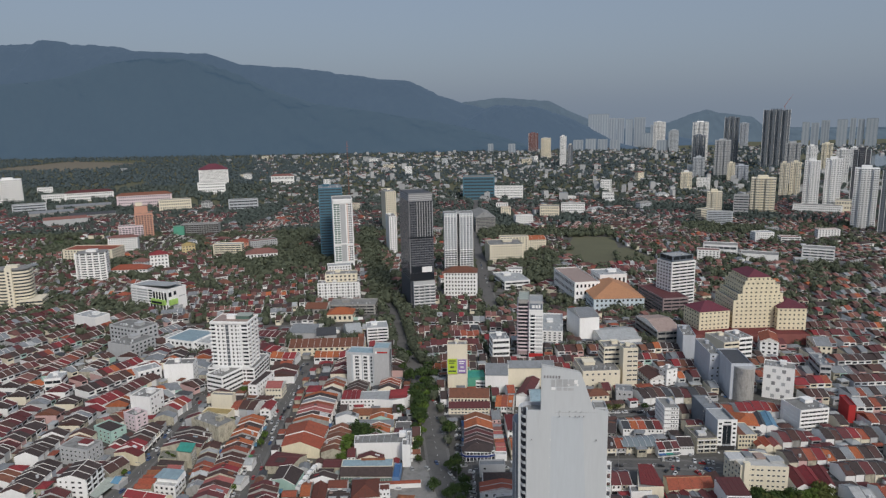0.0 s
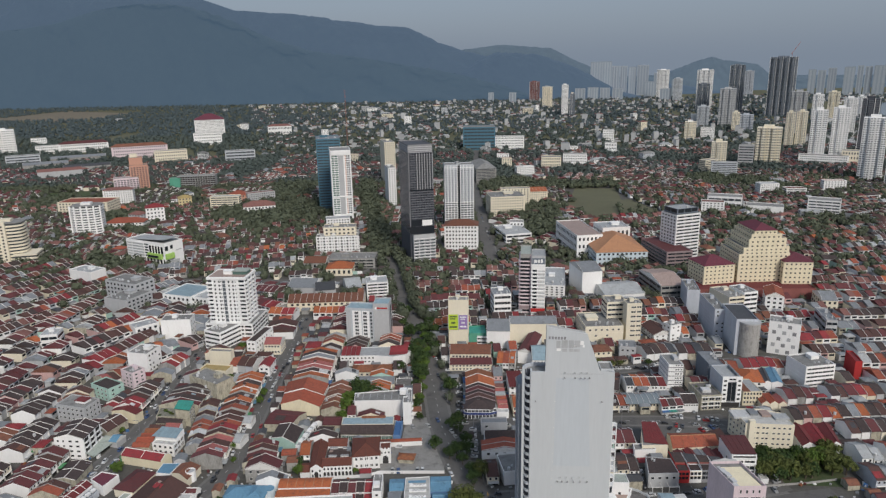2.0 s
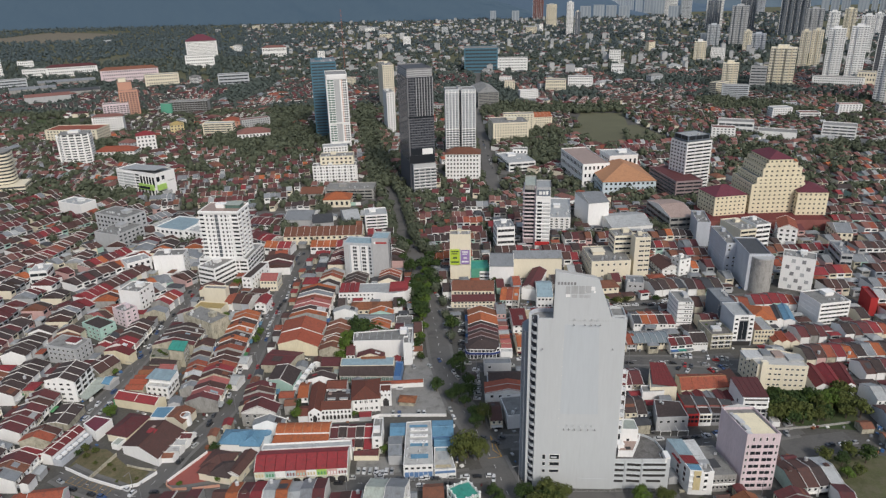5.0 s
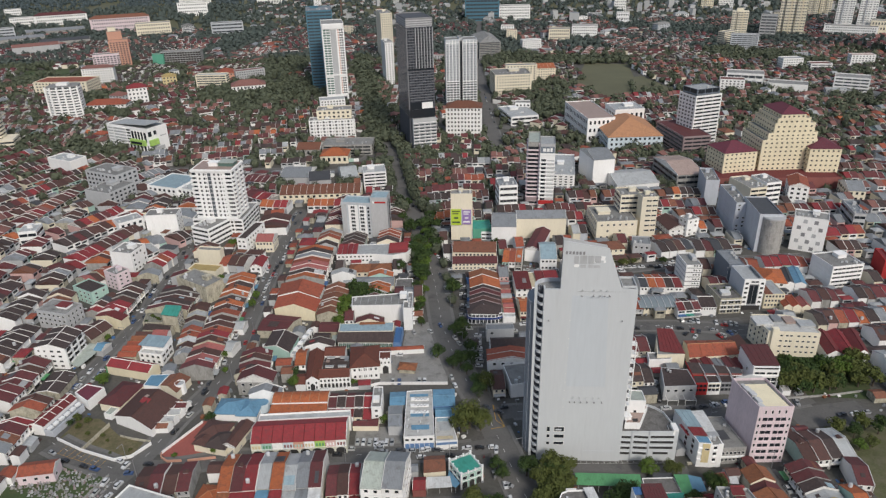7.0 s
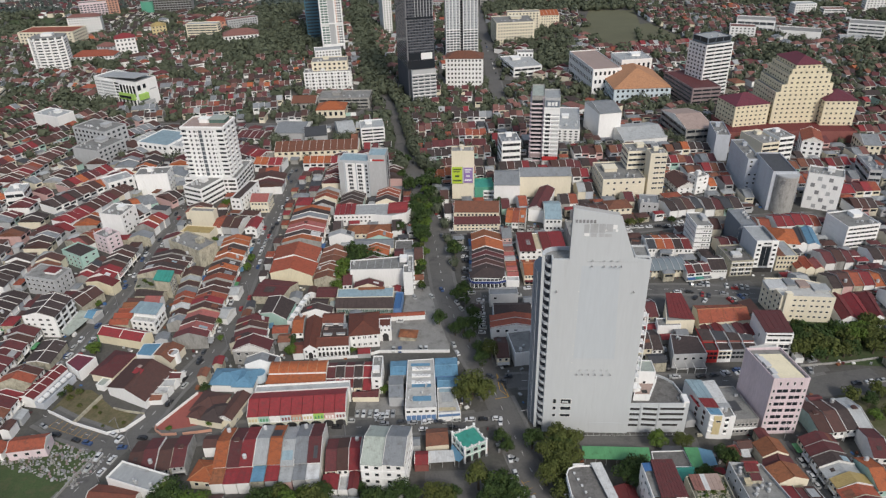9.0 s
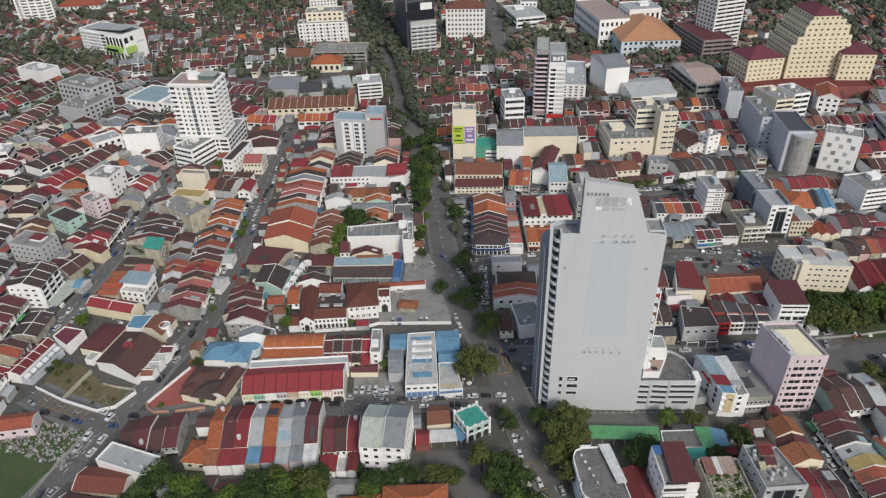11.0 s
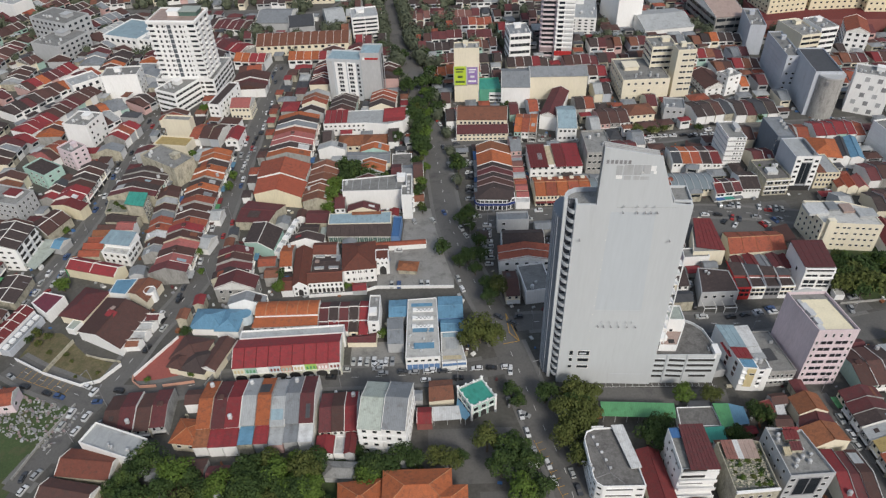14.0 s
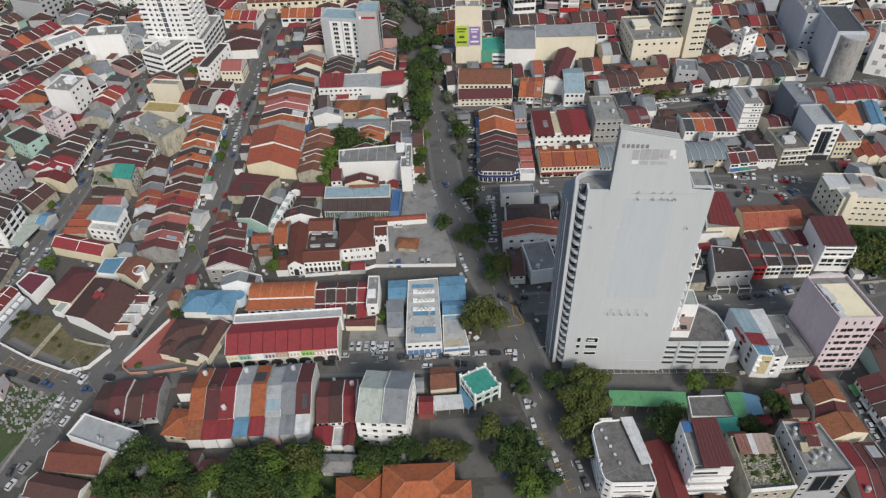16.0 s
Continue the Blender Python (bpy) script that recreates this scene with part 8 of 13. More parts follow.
def workshop_yard():
    """Blue and white workshops beside the avenue."""
    root, c = plot_house("white workshop with latticed roof lights", [(-18.4, 173.6), (-5.0, 174.0), (-6.2, 206.6), (-18.2, 205.9)], 7.0, "white", "weathered_white", 0.3)
    bar = mesh("lattice_bar", lambda b: add_box(b, -0.09, -0.8, 0, 0.09, 0.8, 0.1), "w_dark_grey")
    for k in range(3):
        kerb = part("roof_light", mesh("roof_light_kerb", lambda b: add_box(b, -4.0, -0.75, 0, 4.0, 0.75, 0.5), "w_white"), root, (0.3, 9.2 - k * 4.6, 6.75))
        for i in range(8):
            ob = under(part("lattice_bar", bar, root, (-2.7 + i * 0.8, 9.2 - k * 4.6, 7.25)), kerb)
            ob.rotation_euler = (0, 0, 0.6 * (-1) ** i)
        under(part("light_box", mesh("light_box", lambda b: add_box(b, -0.8, -0.8, 0, 0.8, 0.8, 0.9), "w_white"), root, (-3.3, 9.2 - k * 4.6, 6.75)), kerb)
    for x0, x1, y0, y1 in ((-4.7, 4.0, 11.6, 13.4), (-3.9, 4.5, -2.8, -0.8), (-3.4, 4.6, -11.6, -8.6)):
        part("roof_strip", mesh(("blue_strip", x0), lambda b: add_box(b, x0, y0, 0, x1, y1, 0.2), "blue"), root, (0, 0, 6.74))
    one = mesh("window", win_mesh, "white_trim", "glass")
    for k in range(5):
        on_edge(root, c[0], c[1], 1.4 + k * 2.6, 5.2, one, (1.6, 1, 1.2))
    on_edge(root, c[0], c[1], 6.7, 2.2, mesh("blue_shutters", lambda b: [add_box(b, -6.2 + i * 2.1, -0.14, -1.9, -4.3 + i * 2.1, 0, 0.9) for i in range(6)], "w_blue"), name="shutters")
    rnd = random.Random(9)
    for k in range(9):
        cooler(root, rnd.uniform(-5.2, 5.2), -13.0 + k * 1.6, 6.72, rnd.uniform(0, 3), 0.8)
    gabled("blue roofed workshop with a low roof", [(-26.0, 197.9), (-18.6, 198.0), (-18.4, 207.4), (-26.3, 207.2)], 5.2, 0.7, "grey", "blue")
    gabled("grey roofed workshop with a low roof", [(-25.8, 183.0), (-19.4, 182.8), (-20.0, 196.8), (-26.6, 196.2)], 5.4, 0.6, "grey", "metal")
    for x0, y0, x1, y1, h, m in ((-5.8, 196.0, 4.6, 208.0, 5.6, "blue"), (-4.8, 189.2, 4.6, 195.4, 4.8, "blue")):
        gabled("blue roofed shed beside the avenue", [(x0, y0), (x1, y0), (x1, y1), (x0, y1)], h, 0.9, "blue", m)
    root, c = plot_house("white deck shed with a flat roof", [(-4.6, 172.6), (5.0, 173.2), (2.2, 188.8), (-4.8, 188.6)], 5.0, "white", "weathered_white", 0.35)
    for x0, x1, y0, y1, m in ((-3.6, 3.6, -6.4, -4.6, "cream_roof"), (-2.4, 2.6, -1.2, 4.4, "lightmetal"), (-3.4, 1.6, 5.2, 7.4, "paleblue")):
        part("roof_strip", mesh(("deck_strip", x0), lambda b: add_box(b, x0, y0, 0, x1, y1, 0.2), m), root, (0, 0, 4.66))
    on_edge(root, c[0], c[1], 4.8, 3.6, mesh("blue_fascia", lambda b: add_box(b, -4.5, -0.25, -0.6, 4.5, 0, 0.5), "w_blue"), name="fascia")


def walled_houses():
    """The long brown roofed house, its wings, and the walled plots at the left street."""
    root, q = gabled("long white gabled house with a worn brown roof", [(-153.2, 195.8), (-132.6, 185.6), (-127.2, 206.8), (-148.2, 215.8)], 4.6, 3.2, "white", "brown", False)
    q = [(x - root.location.x, y - root.location.y) for x, y in ((-153.2, 195.8), (-132.6, 185.6), (-127.2, 206.8), (-148.2, 215.8))]
    d = Vector((q[1][0] - q[0][0], q[1][1] - q[0][1], 0)).normalized()
    part("roof_light", mesh("roof_panel", lambda b: add_box(b, -1.6, -0.9, 0, 1.6, 0.9, 0.1), "pinkmetal"), root, (-1.6, 4.6, 7.6), 1.1)
    part("roof_patch", mesh("roof_panel_red", lambda b: add_box(b, -2.4, -1.6, 0, 2.4, 1.6, 0.06), "red"), root, (-0.6, 1.4, 7.9), 1.1).rotation_euler = (0.3, 0.0, -0.46)
    for k in range(4):
        u = 0.12 + k * 0.23
        p = Vector((-132.6 + 5.4 * u, 185.6 + 21.2 * u))
        gabled("small white gabled wing of the long house", [(p.x - 0.6, p.y), (p.x + 5.4, p.y + 0.2), (p.x + 6.6, p.y + 3.6), (p.x + 0.4, p.y + 4.2)], 3.2, 1.3, "white", ("brown2", "lightmetal", "lightmetal", "maroon")[k], ribs=1)
    block("hip roofed house with a maroon roof in a walled yard", -157.0, 212.6, 11.5, 17.0, 4.6, -16, floors=1, wall="cream", front="none", roof="h", roofmat="maroon")
    plot_house("low house with a dark roof inside a white parapet", [(-170.4, 206.0), (-167.0, 216.8), (-177.2, 219.8), (-179.8, 213.2)], 5.6, "white", "maroonroof", 0.5)
    plot_house("carport with a bright blue flat roof", [(-148.8, 218.6), (-141.0, 217.2), (-138.8, 227.4), (-148.2, 227.2)], 4.8, "white", "blue", 0.12)
    gabled("rust roofed house beside the street", [(-140.2, 218.4), (-130.4, 212.2), (-127.6, 224.8), (-138.2, 227.2)], 4.6, 1.8, "cream", "brown2", False)
    plot_house("porch with a dull green flat roof", [(-160.4, 199.6), (-156.6, 198.4), (-154.8, 203.4), (-159.0, 204.6)], 3.2, "white", "palegreen", 0.3)
    # bungalow of several hips behind its red forecourt
    for n, (x, y, w, d_, r, m) in enumerate(((-103.6, 184.6, 12.0, 12.0, -14, "brown"), (-99.4, 178.2, 10.0, 10.4, -14, "darkbrown"), (-106.8, 178.6, 6.0, 7.0, -14, "brown"), (-92.4, 181.4, 6.4, 17.0, -16, "brown"))):
        block(("brown hip roofed bungalow hall", "brown hip roofed bungalow wing", "brown hip roofed bungalow porch", "long brown roofed annexe of the bungalow")[n], x, y, w, d_, 4.0 + 0.15 * n, r, floors=1, wall="cream", front="none", roof="h" if n < 3 else "gy", roofmat=m)
    low_wall([(-87.0, 186.6), (-94.8, 167.6)], 2.6, "w_concrete", "tall grey boundary wall beside the bungalow")
    low_wall([(-124.6, 174.6), (-112.8, 194.8)], 1.2, "w_white", "low white wall with a red plinth along the forecourt")
    low_wall([(-124.6, 174.6), (-124.0, 171.9), (-120.4, 169.2), (-114.2, 169.4)], 1.2, "w_peach", "low pink wall round the forecourt")
    low_wall([(-160.9, 177.3), (-155.7, 194.2)], 1.8, "w_stained", "long stained wall between two empty plots")
    low_wall([(-132.4, 182.3), (-141.3, 184.3), (-147.6, 186.5)], 1.0, "w_stained", "broken low wall of an empty plot")


def right_shops():
    """Dark roofed shops, the tiled hall and the walk-ups behind the office tower."""
    one, wide = mesh("window", win_mesh, "white_trim", "glass"), mesh("pane_bay", pane_mesh, "white_trim", "glass")
    root, c = plot_house("shop with a wide dark flat roof and pale walls", [(103.2, 203.0), (118.7, 203.2), (118.6, 216.2), (106.3, 218.6)], 8.0, "grey", "darkbrown", 0.25)
    cooler(root, -3.0, 5.2, 7.8, 0.3)
    cooler(root, -2.2, 4.0, 7.8, 0.9)
    for k in range(2):
        part("porch_frame", mesh("porch_frame", lambda b: [add_box(b, *q) for q in ((-2.6, -4.5, 3.0, 2.6, -4.2, 3.2), (-2.6, -4.2, 3.0, -2.4, 0, 3.2), (2.4, -4.2, 3.0, 2.6, 0, 3.2), (-2.6, -4.5, 0, -2.4, -4.3, 3.0), (2.4, -4.5, 0, 2.6, -4.3, 3.0))], "white_trim"), root, (c[0][0] + 3.4 + k * 8.4, c[0][1], 0))
    for k in range(4):
        on_edge(root, c[0], c[1], 2.2 + k * 3.6, 5.4, one, (1.6, 1, 1.4))
    x = 119.2
    for k, (wl, fr) in enumerate((("redpaint", "w_redpaint"), ("white", "w_cream"), ("dark_grey", "w_dark_grey"), ("white", "w_cream"))):
        root, c = plot_house("two storey shop with a dark roof behind a party wall", [(x, 206.4), (x + 6.0, 206.3), (x + 6.2, 212.6 - k * 0.3), (x + 0.2, 213.0 - k * 0.3)], 7.0, wl, "darkbrown", 0.3)
        bays = mesh(("front_bays", fr), lambda b: [add_box(b, -2.7 + i * 1.85, -0.12, 0, -1.25 + i * 1.85, 0, 1.5, 1) for i in range(3)] + [add_box(b, -2.9, -0.3, 1.6, 2.9, 0, 1.9, 0)], fr, "glass")
        for z in (4.6, 2.2):
            on_edge(root, c[0], c[1], 3.0, z, bays, name="window_band")
        q = [(xx - root.location.x, yy - root.location.y, z) for xx, yy, z in ((x, 213.0 - k * 0.3, 8.1), (x + 6.0, 212.6 - k * 0.3, 8.1), (x + 5.6, 219.4 - k * 1.6, 9.3), (x - 0.4, 220.6 - k * 1.6, 9.3))]
        sheet_roof(root, "roof", tuple(q), ("darkbrown", "darkmetal", "darkbrown", "darkmetal")[k])
        part("rear_wall", mesh(("rear_body", k), lambda b: add_box(b, 0, 0, 0, 5.7, 6.4 - k * 1.4, 8.0), "w_brick"), root, (x + 0.1 - root.location.x, 212.9 - k * 0.3 - root.location.y, 0))
        v = [Vector((xx - root.location.x, yy - root.location.y, z)) for xx, yy, z in ((x, 206.4, 7.3), (x + 0.2, 213.0 - k * 0.3, 8.4), (x - 0.4, 220.6 - k * 1.6, 9.6))]
        for i in (0, 1):
            part("party_wall", mesh(("party_cap", k, i), edge_strip(v[i], v[i + 1], 0.26), "w_redpaint" if k == 0 else "white_trim"), root)
        claim(x + 3, 214, 6, 14, 0, 0)
        x += 6.15
    for k in range(5):
        gabled("small maroon roofed back wing", [(124.8 + k * 5.2, 220.6 - k * 0.3), (129.4 + k * 5.2, 220.3 - k * 0.3), (128.8 + k * 5.2, 228.8), (124.4 + k * 5.2, 229.0)], 4.6 + (k % 2) * 0.8, 1.0, "white", ("maroon", "darkred", "metal", "maroon", "darkred")[k], False)
    root, q = gabled("wide hall with an orange tiled roof and white ribs", [(124.4, 229.8), (150.6, 231.8), (150.2, 244.4), (126.2, 244.8)], 5.6, 2.8, "cream", "terracotta", True, 4, trim="peach_roof")
    root, c = plot_house("cream fronted shop with a long red roof", [(107.4, 228.6), (121.4, 228.6), (121.6, 250.0), (117.2, 253.8), (112.0, 246.0)], 8.4, "cream", "concrete", 0.4)
    q = [(x - root.location.x, y - root.location.y, z) for x, y, z in ((109.6, 231.6, 8.6), (121.6, 228.6, 8.6), (121.4, 250.2, 10.0), (113.4, 251.0, 10.0))]
    sheet_roof(root, "roof", tuple(q), "darkred", 0.2, "long red sheet roof", 5)
    for k in range(3):
        on_edge(root, c[0], c[1], 2.0 + k * 2.2, 5.6, one, (1.5, 1, 1.3))
    plot_house("white flat roofed shop annexe", [(103.0, 226.6), (114.4, 226.8), (114.6, 233.0), (103.8, 233.0)], 7.0, "white", "concrete", 0.5)
    root, c = plot_house("white four storey shop with a dark maroon roof and glazed front", [(147.4, 209.6), (159.6, 208.8), (161.0, 226.4), (147.8, 227.0)], 13.4, "white", "concrete", 0.3)
    q = [(x - root.location.x, y - root.location.y, z) for x, y, z in ((147.3, 210.6, 13.5), (159.9, 210.0, 13.5), (161.2, 226.8, 14.4), (147.6, 227.2, 14.4))]
    sheet_roof(root, "roof", tuple(q), "maroon", 0.3, "dark maroon sheet roof", 4)
    for u in (3.2, 9.0):
        on_edge(root, c[0], c[1], u, 5.2, wide, (5.2, 1.2, 4.2), "glazed_bay")
        on_edge(root, c[0], c[1], u, 9.6, wide, (5.2, 1.2, 1.3), "window_band")
    on_edge(root, c[0], c[1], 6.1, 12.4, mesh("attic_slit", slit_mesh, "w_white", "dark_void"), (11.0, 1, 1.1), "window_band")
    for z in (10.6, 7.4, 4.0):
        on_edge(root, c[0], c[1], 6.1, z + 1.0, mesh("shop_ledge", lambda b: add_box(b, -6.2, -0.5, -0.15, 6.2, 0, 0.15), "w_white"), name="ledge")
    on_edge(root, c[3], c[0], 11.0, 8.0, one, (1.3, 1, 2.0))
    # cream walk-up with a pale roof and grey flank
    root, c = plot_house("cream walk-up apartment block with a pale sheet roof", [(166.6, 237.8), (191.8, 234.6), (191.4, 248.0), (181.8, 253.4), (164.6, 254.8)], 15.0, "cream", "weathered_white", 0.5)
    for z in (12.6, 9.4, 6.2, 3.0):
        for u in (4.6, 6.6, 9.4, 11.4, 15.0, 17.6, 20.2, 23.0):
            on_edge(root, c[0], c[1], u, z, one, (1.4, 1, 1.0))
        for u in (2.5, 6.0, 9.5, 13.0, 16.0):
            on_edge(root, c[4], c[0], u, z, one, (1.2, 1, 1.5))
    for x, y, w, d, m in ((-12.0, 2.0, 9.0, 8.0, "white"), (-4.0, 4.0, 4.4, 6.0, "metal"), (2.0, 2.0, 5.0, 6.0, "pinkmetal"), (9.0, -2.0, 8.0, 6.0, "lightmetal")):
        part("roof_unit", mesh(("roof_unit", w), lambda b: add_box(b, -w / 2, -d / 2, 0, w / 2, d / 2, 1.2), m), root, (x, y, 14.4))
    part("side_tower", mesh("side_tower", lambda b: add_box(b, -1.6, -1.2, 0, 1.6, 1.2, 17.0), "w_cream"), root, (c[0][0] + 3.0, c[0][1] - 0.4, 0))


def barrel(root, x0, x1, y0, y1, z, rise, mat, ribs=0, trim="white_trim", n=9, name="roof"):
    """A curved roof sheet over a rectangle of the thing, arching from y0 to y1, with ribs that follow the curve."""
    def arc(u, lift=0.0):
        return y0 + (y1 - y0) * u, z + rise * math.sin(math.pi * (0.12 + 0.76 * u)) - rise * math.sin(math.pi * 0.12) + lift

    def build(bm):
        rows_ = [[bm.verts.new((x, *arc(k / n, t))) for x in (x0, x1)] for t in (0, -0.16) for k in range(n + 1)]
        for k in range(n):
            bm.faces.new((rows_[k][0], rows_[k][1], rows_[k + 1][1], rows_[k + 1][0]))
            o = n + 1
            bm.faces.new((rows_[k + o][0], rows_[k + 1 + o][0], rows_[k + 1 + o][1], rows_[k + o][1]))
            for s in (0, 1):
                bm.faces.new((rows_[k][s], rows_[k + 1][s], rows_[k + 1 + o][s], rows_[k + o][s]))
        bmesh.ops.recalc_face_normals(bm, faces=bm.faces)

    def rib(bm):
        a = [[bm.verts.new((x, *arc(k / n, t))) for x in (-0.15, 0.15)] for k in range(n + 1) for t in (0.24, -0.02)]
        for k in range(n):
            p, q, r, s = a[2 * k], a[2 * k + 2], a[2 * k + 1], a[2 * k + 3]
            bm.faces.new((p[0], p[1], q[1], q[0]))
            bm.faces.new((p[0], q[0], s[0], r[0]))
            bm.faces.new((p[1], r[1], s[1], q[1]))
        bmesh.ops.recalc_face_normals(bm, faces=bm.faces)

    ob = part(name, mesh(("barrel", root.name, x0, y0), build, mat), root)
    me = mesh(("barrel_rib", root.name, x0, y0), rib, trim)
    for k in range(ribs + 1 if ribs else 0):
        under(part("roof_rib", me, root, (x0 + (x1 - x0) * k / ribs, 0, 0)), ob)
    return ob


def slope(root, name, pts, mat, ribs=0, thick=0.14, label=""):
    """A sloping sheet given in the world's corners."""
    return sheet_roof(root, name, tuple((x - root.location.x, y - root.location.y, z) for x, y, z in pts), mat, thick, label, ribs)


def mansion():
    """White mansion round a dark court, under brown tiles, with its yard booth."""
    one, arch = mesh("window", win_mesh, "white_trim", "glass"), mesh("arched_opening", arch_mesh, "white_trim", "dark_void")
    hall = block("white mansion hall with a brown pyramid roof", -40.6, 234.2, 14.2, 18.0, 8.0, 5, floors=2, wall="white", front="many", roof="h", roofmat="oxide")
    for k in range(7):
        part("pilaster", mesh("hall_pilaster", lambda b: add_box(b, -0.22, -0.2, 0, 0.22, 0, 7.8), "w_white"), hall, (-6.8 + k * 2.27, -9.0, 0))
    root, c = plot_house("white mansion porch with an arched gateway and parapet", [(-33.0, 230.0), (-27.2, 230.3), (-27.6, 237.6), (-33.4, 237.4)], 8.6, "white", "oxide", 0.5)
    on_edge(root, c[0], c[1], 2.9, 2.4, mesh("gate_arch", lambda b: (add_box(b, -1.5, -0.06, -2.4, 1.5, 0.02, 1.2), add_box(b, -1.1, -0.06, 1.2, 1.1, 0.02, 1.9), add_box(b, -0.55, -0.06, 1.9, 0.55, 0.02, 2.3)), "dark_void"), name="gateway")
    for u in (1.0, 2.9, 4.8):
        on_edge(root, c[0], c[1], u, 6.6, one, (0.8, 1, 1.2))
        part("merlon", mesh("merlon", lambda b: add_box(b, -0.5, 0, 0, 0.5, 0.28, 0.7), "w_white"), root, (c[0][0] + u, c[0][1] + 0.1, 8.6))
    slope(root, "rear_roof", ((-34.2, 236.6, 8.3), (-27.4, 236.9, 8.3), (-28.0, 243.2, 6.4), (-34.8, 243.0, 6.4)), "oxide", 3)
    root, q = gabled("white mansion front wing with a brown roof", [(-62.4, 219.2), (-46.9, 219.8), (-47.2, 226.8), (-62.8, 226.4)], 6.2, 2.0, "white", "oxide")
    for k in range(8):
        u = 1.2 + k * 1.9
        on_edge(root, q[0], q[1], u, 4.3, one, (1.0, 1, 1.5))
        on_edge(root, q[0], q[1], u, 0.2, arch, (1.2, 1, 2.4), "archway")
        on_edge(root, q[0], q[1], u + 0.95, 3.1, mesh("wing_pilaster", lambda b: add_box(b, -0.18, -0.2, -3.1, 0.18, 0, 3.0), "w_white"), name="pilaster")
    root, q = gabled("white mansion side wing with a brown roof and arched gable", [(-68.3, 217.4), (-62.0, 217.7), (-62.6, 242.6), (-70.4, 243.0)], 6.0, 2.3, "white", "oxide", False)
    a, b = (-68.3 - root.location.x, 217.4 - root.location.y), (-62.0 - root.location.x, 217.7 - root.location.y)
    on_edge(root, a, b, 3.1, 2.1, mesh("gate_arch", str), (0.7, 1, 0.8), "doorway")
    for u in (1.2, 5.0):
        on_edge(root, a, b, u, 4.4, one, (0.9, 1, 1.5))
        on_edge(root, a, b, u, 1.6, one, (0.9, 1, 1.7))
    gabled("white mansion annexe with a brown roof", [(-73.6, 217.2), (-68.6, 217.2), (-69.2, 225.6), (-74.2, 225.2)], 4.2, 1.1, "white", "oxide")
    gabled("rear mansion wing with a brown roof", [(-62.2, 238.4), (-51.4, 238.0), (-51.6, 246.4), (-62.6, 246.2)], 6.4, 1.6, "white", "oxide")
    root, q = gabled("dark roofed court hall of the mansion", [(-61.4, 227.6), (-48.6, 228.0), (-49.4, 237.6), (-61.6, 237.8)], 5.0, 1.4, "white", "darkbrown")
    for x, y in ((-3.4, 4.3), (3.6, 4.2), (-3.0, -3.6), (3.4, -3.5)):
        part("dormer", mesh("court_dormer", lambda b: (add_box(b, -2.0, -0.5, 0, 2.0, 0.5, 0.9, 0), add_box(b, -2.2, -0.7, 0.9, 2.2, 0.7, 1.05, 1)), "w_white", "lightmetal"), root, (x, y, 5.1))
    part("roof_vent", mesh("court_vent", lambda b: add_box(b, -1.0, -1.6, 0, 1.0, 1.6, 1.2), "metal"), root, (5.2, 1.4, 5.9))
    part("roof_vent", mesh("court_hatch", lambda b: add_box(b, -0.9, -0.9, 0, 0.9, 0.9, 0.8), "pinkmetal"), root, (-4.2, 0.2, 6.0))
    block("small brown tiled booth in a yard", -18.9, 232.3, 8.2, 5.4, 2.6, -8, floors=1, wall="stained", front="none", roof="h", roofmat="rust")


def old_halls():
    """Dark and pale roofed halls behind the yard, and sheds at their flank."""
    root, c = plot_house("low hall with a pale blue sheet roof", [(-57.2, 257.8), (-27.4, 257.2), (-27.4, 266.4), (-57.4, 266.0)], 8.4, "cream", "paleblue", 0.15)
    part("roof_box", mesh("ridge_box", lambda b: add_box(b, -7.0, -0.7, 0, 7.0, 0.7, 0.9), "rust"), root, (3.0, 3.4, 8.2))
    for k in range(14):
        part("roof_seam", mesh("hall_seam", lambda b: add_box(b, -0.06, -4.2, 0, 0.06, 4.2, 0.1), "paleblue"), root, (-14.0 + k * 2.15, 0, 8.25))
    root, c = plot_house("long dark roofed shop hall with a glazed arcade", [(-57.4, 253.6), (-27.4, 252.0), (-27.3, 256.8), (-57.3, 257.4)], 5.2, "stained", "darkbrown", 0.1)
    slope(root, "roof", ((-57.8, 252.4, 5.4), (-27.0, 250.8, 5.4), (-27.0, 256.9, 8.2), (-57.6, 257.7, 8.2)), "darkbrown", 13)
    bay = mesh("arcade_bay", lambda b: (add_box(b, -0.9, -0.08, -1.6, 0.9, 0, 1.2, 1), add_box(b, -1.05, -0.2, -2.2, -0.9, 0, 1.6, 0), add_box(b, -1.05, -0.2, 1.2, 1.05, 0, 1.45, 0), add_box(b, -0.05, -0.12, -1.6, 0.05, 0, 1.2, 0)), "w_white", "glass_green")
    for k in range(14):
        on_edge(root, c[0], c[1], 1.4 + k * 2.1, 2.6, bay, name="arcade_bay")
    gabled("lean-to shed with a dark roof", [(-72.0, 255.4), (-62.4, 256.2), (-62.2, 264.0), (-71.4, 264.6)], 3.6, 1.0, "stained", "darkbrown")
    gabled("shed with a maroon roof", [(-69.6, 265.0), (-58.6, 264.4), (-58.2, 274.4), (-69.6, 274.6)], 4.4, 1.4, "stained", "maroon")
    canopy_roof("white pipe canopy beside a hall", [(-61.6, 253.4), (-58.6, 253.4), (-58.6, 261.4), (-61.2, 261.4)], 3.6, "palegreen", 0.3, 2)


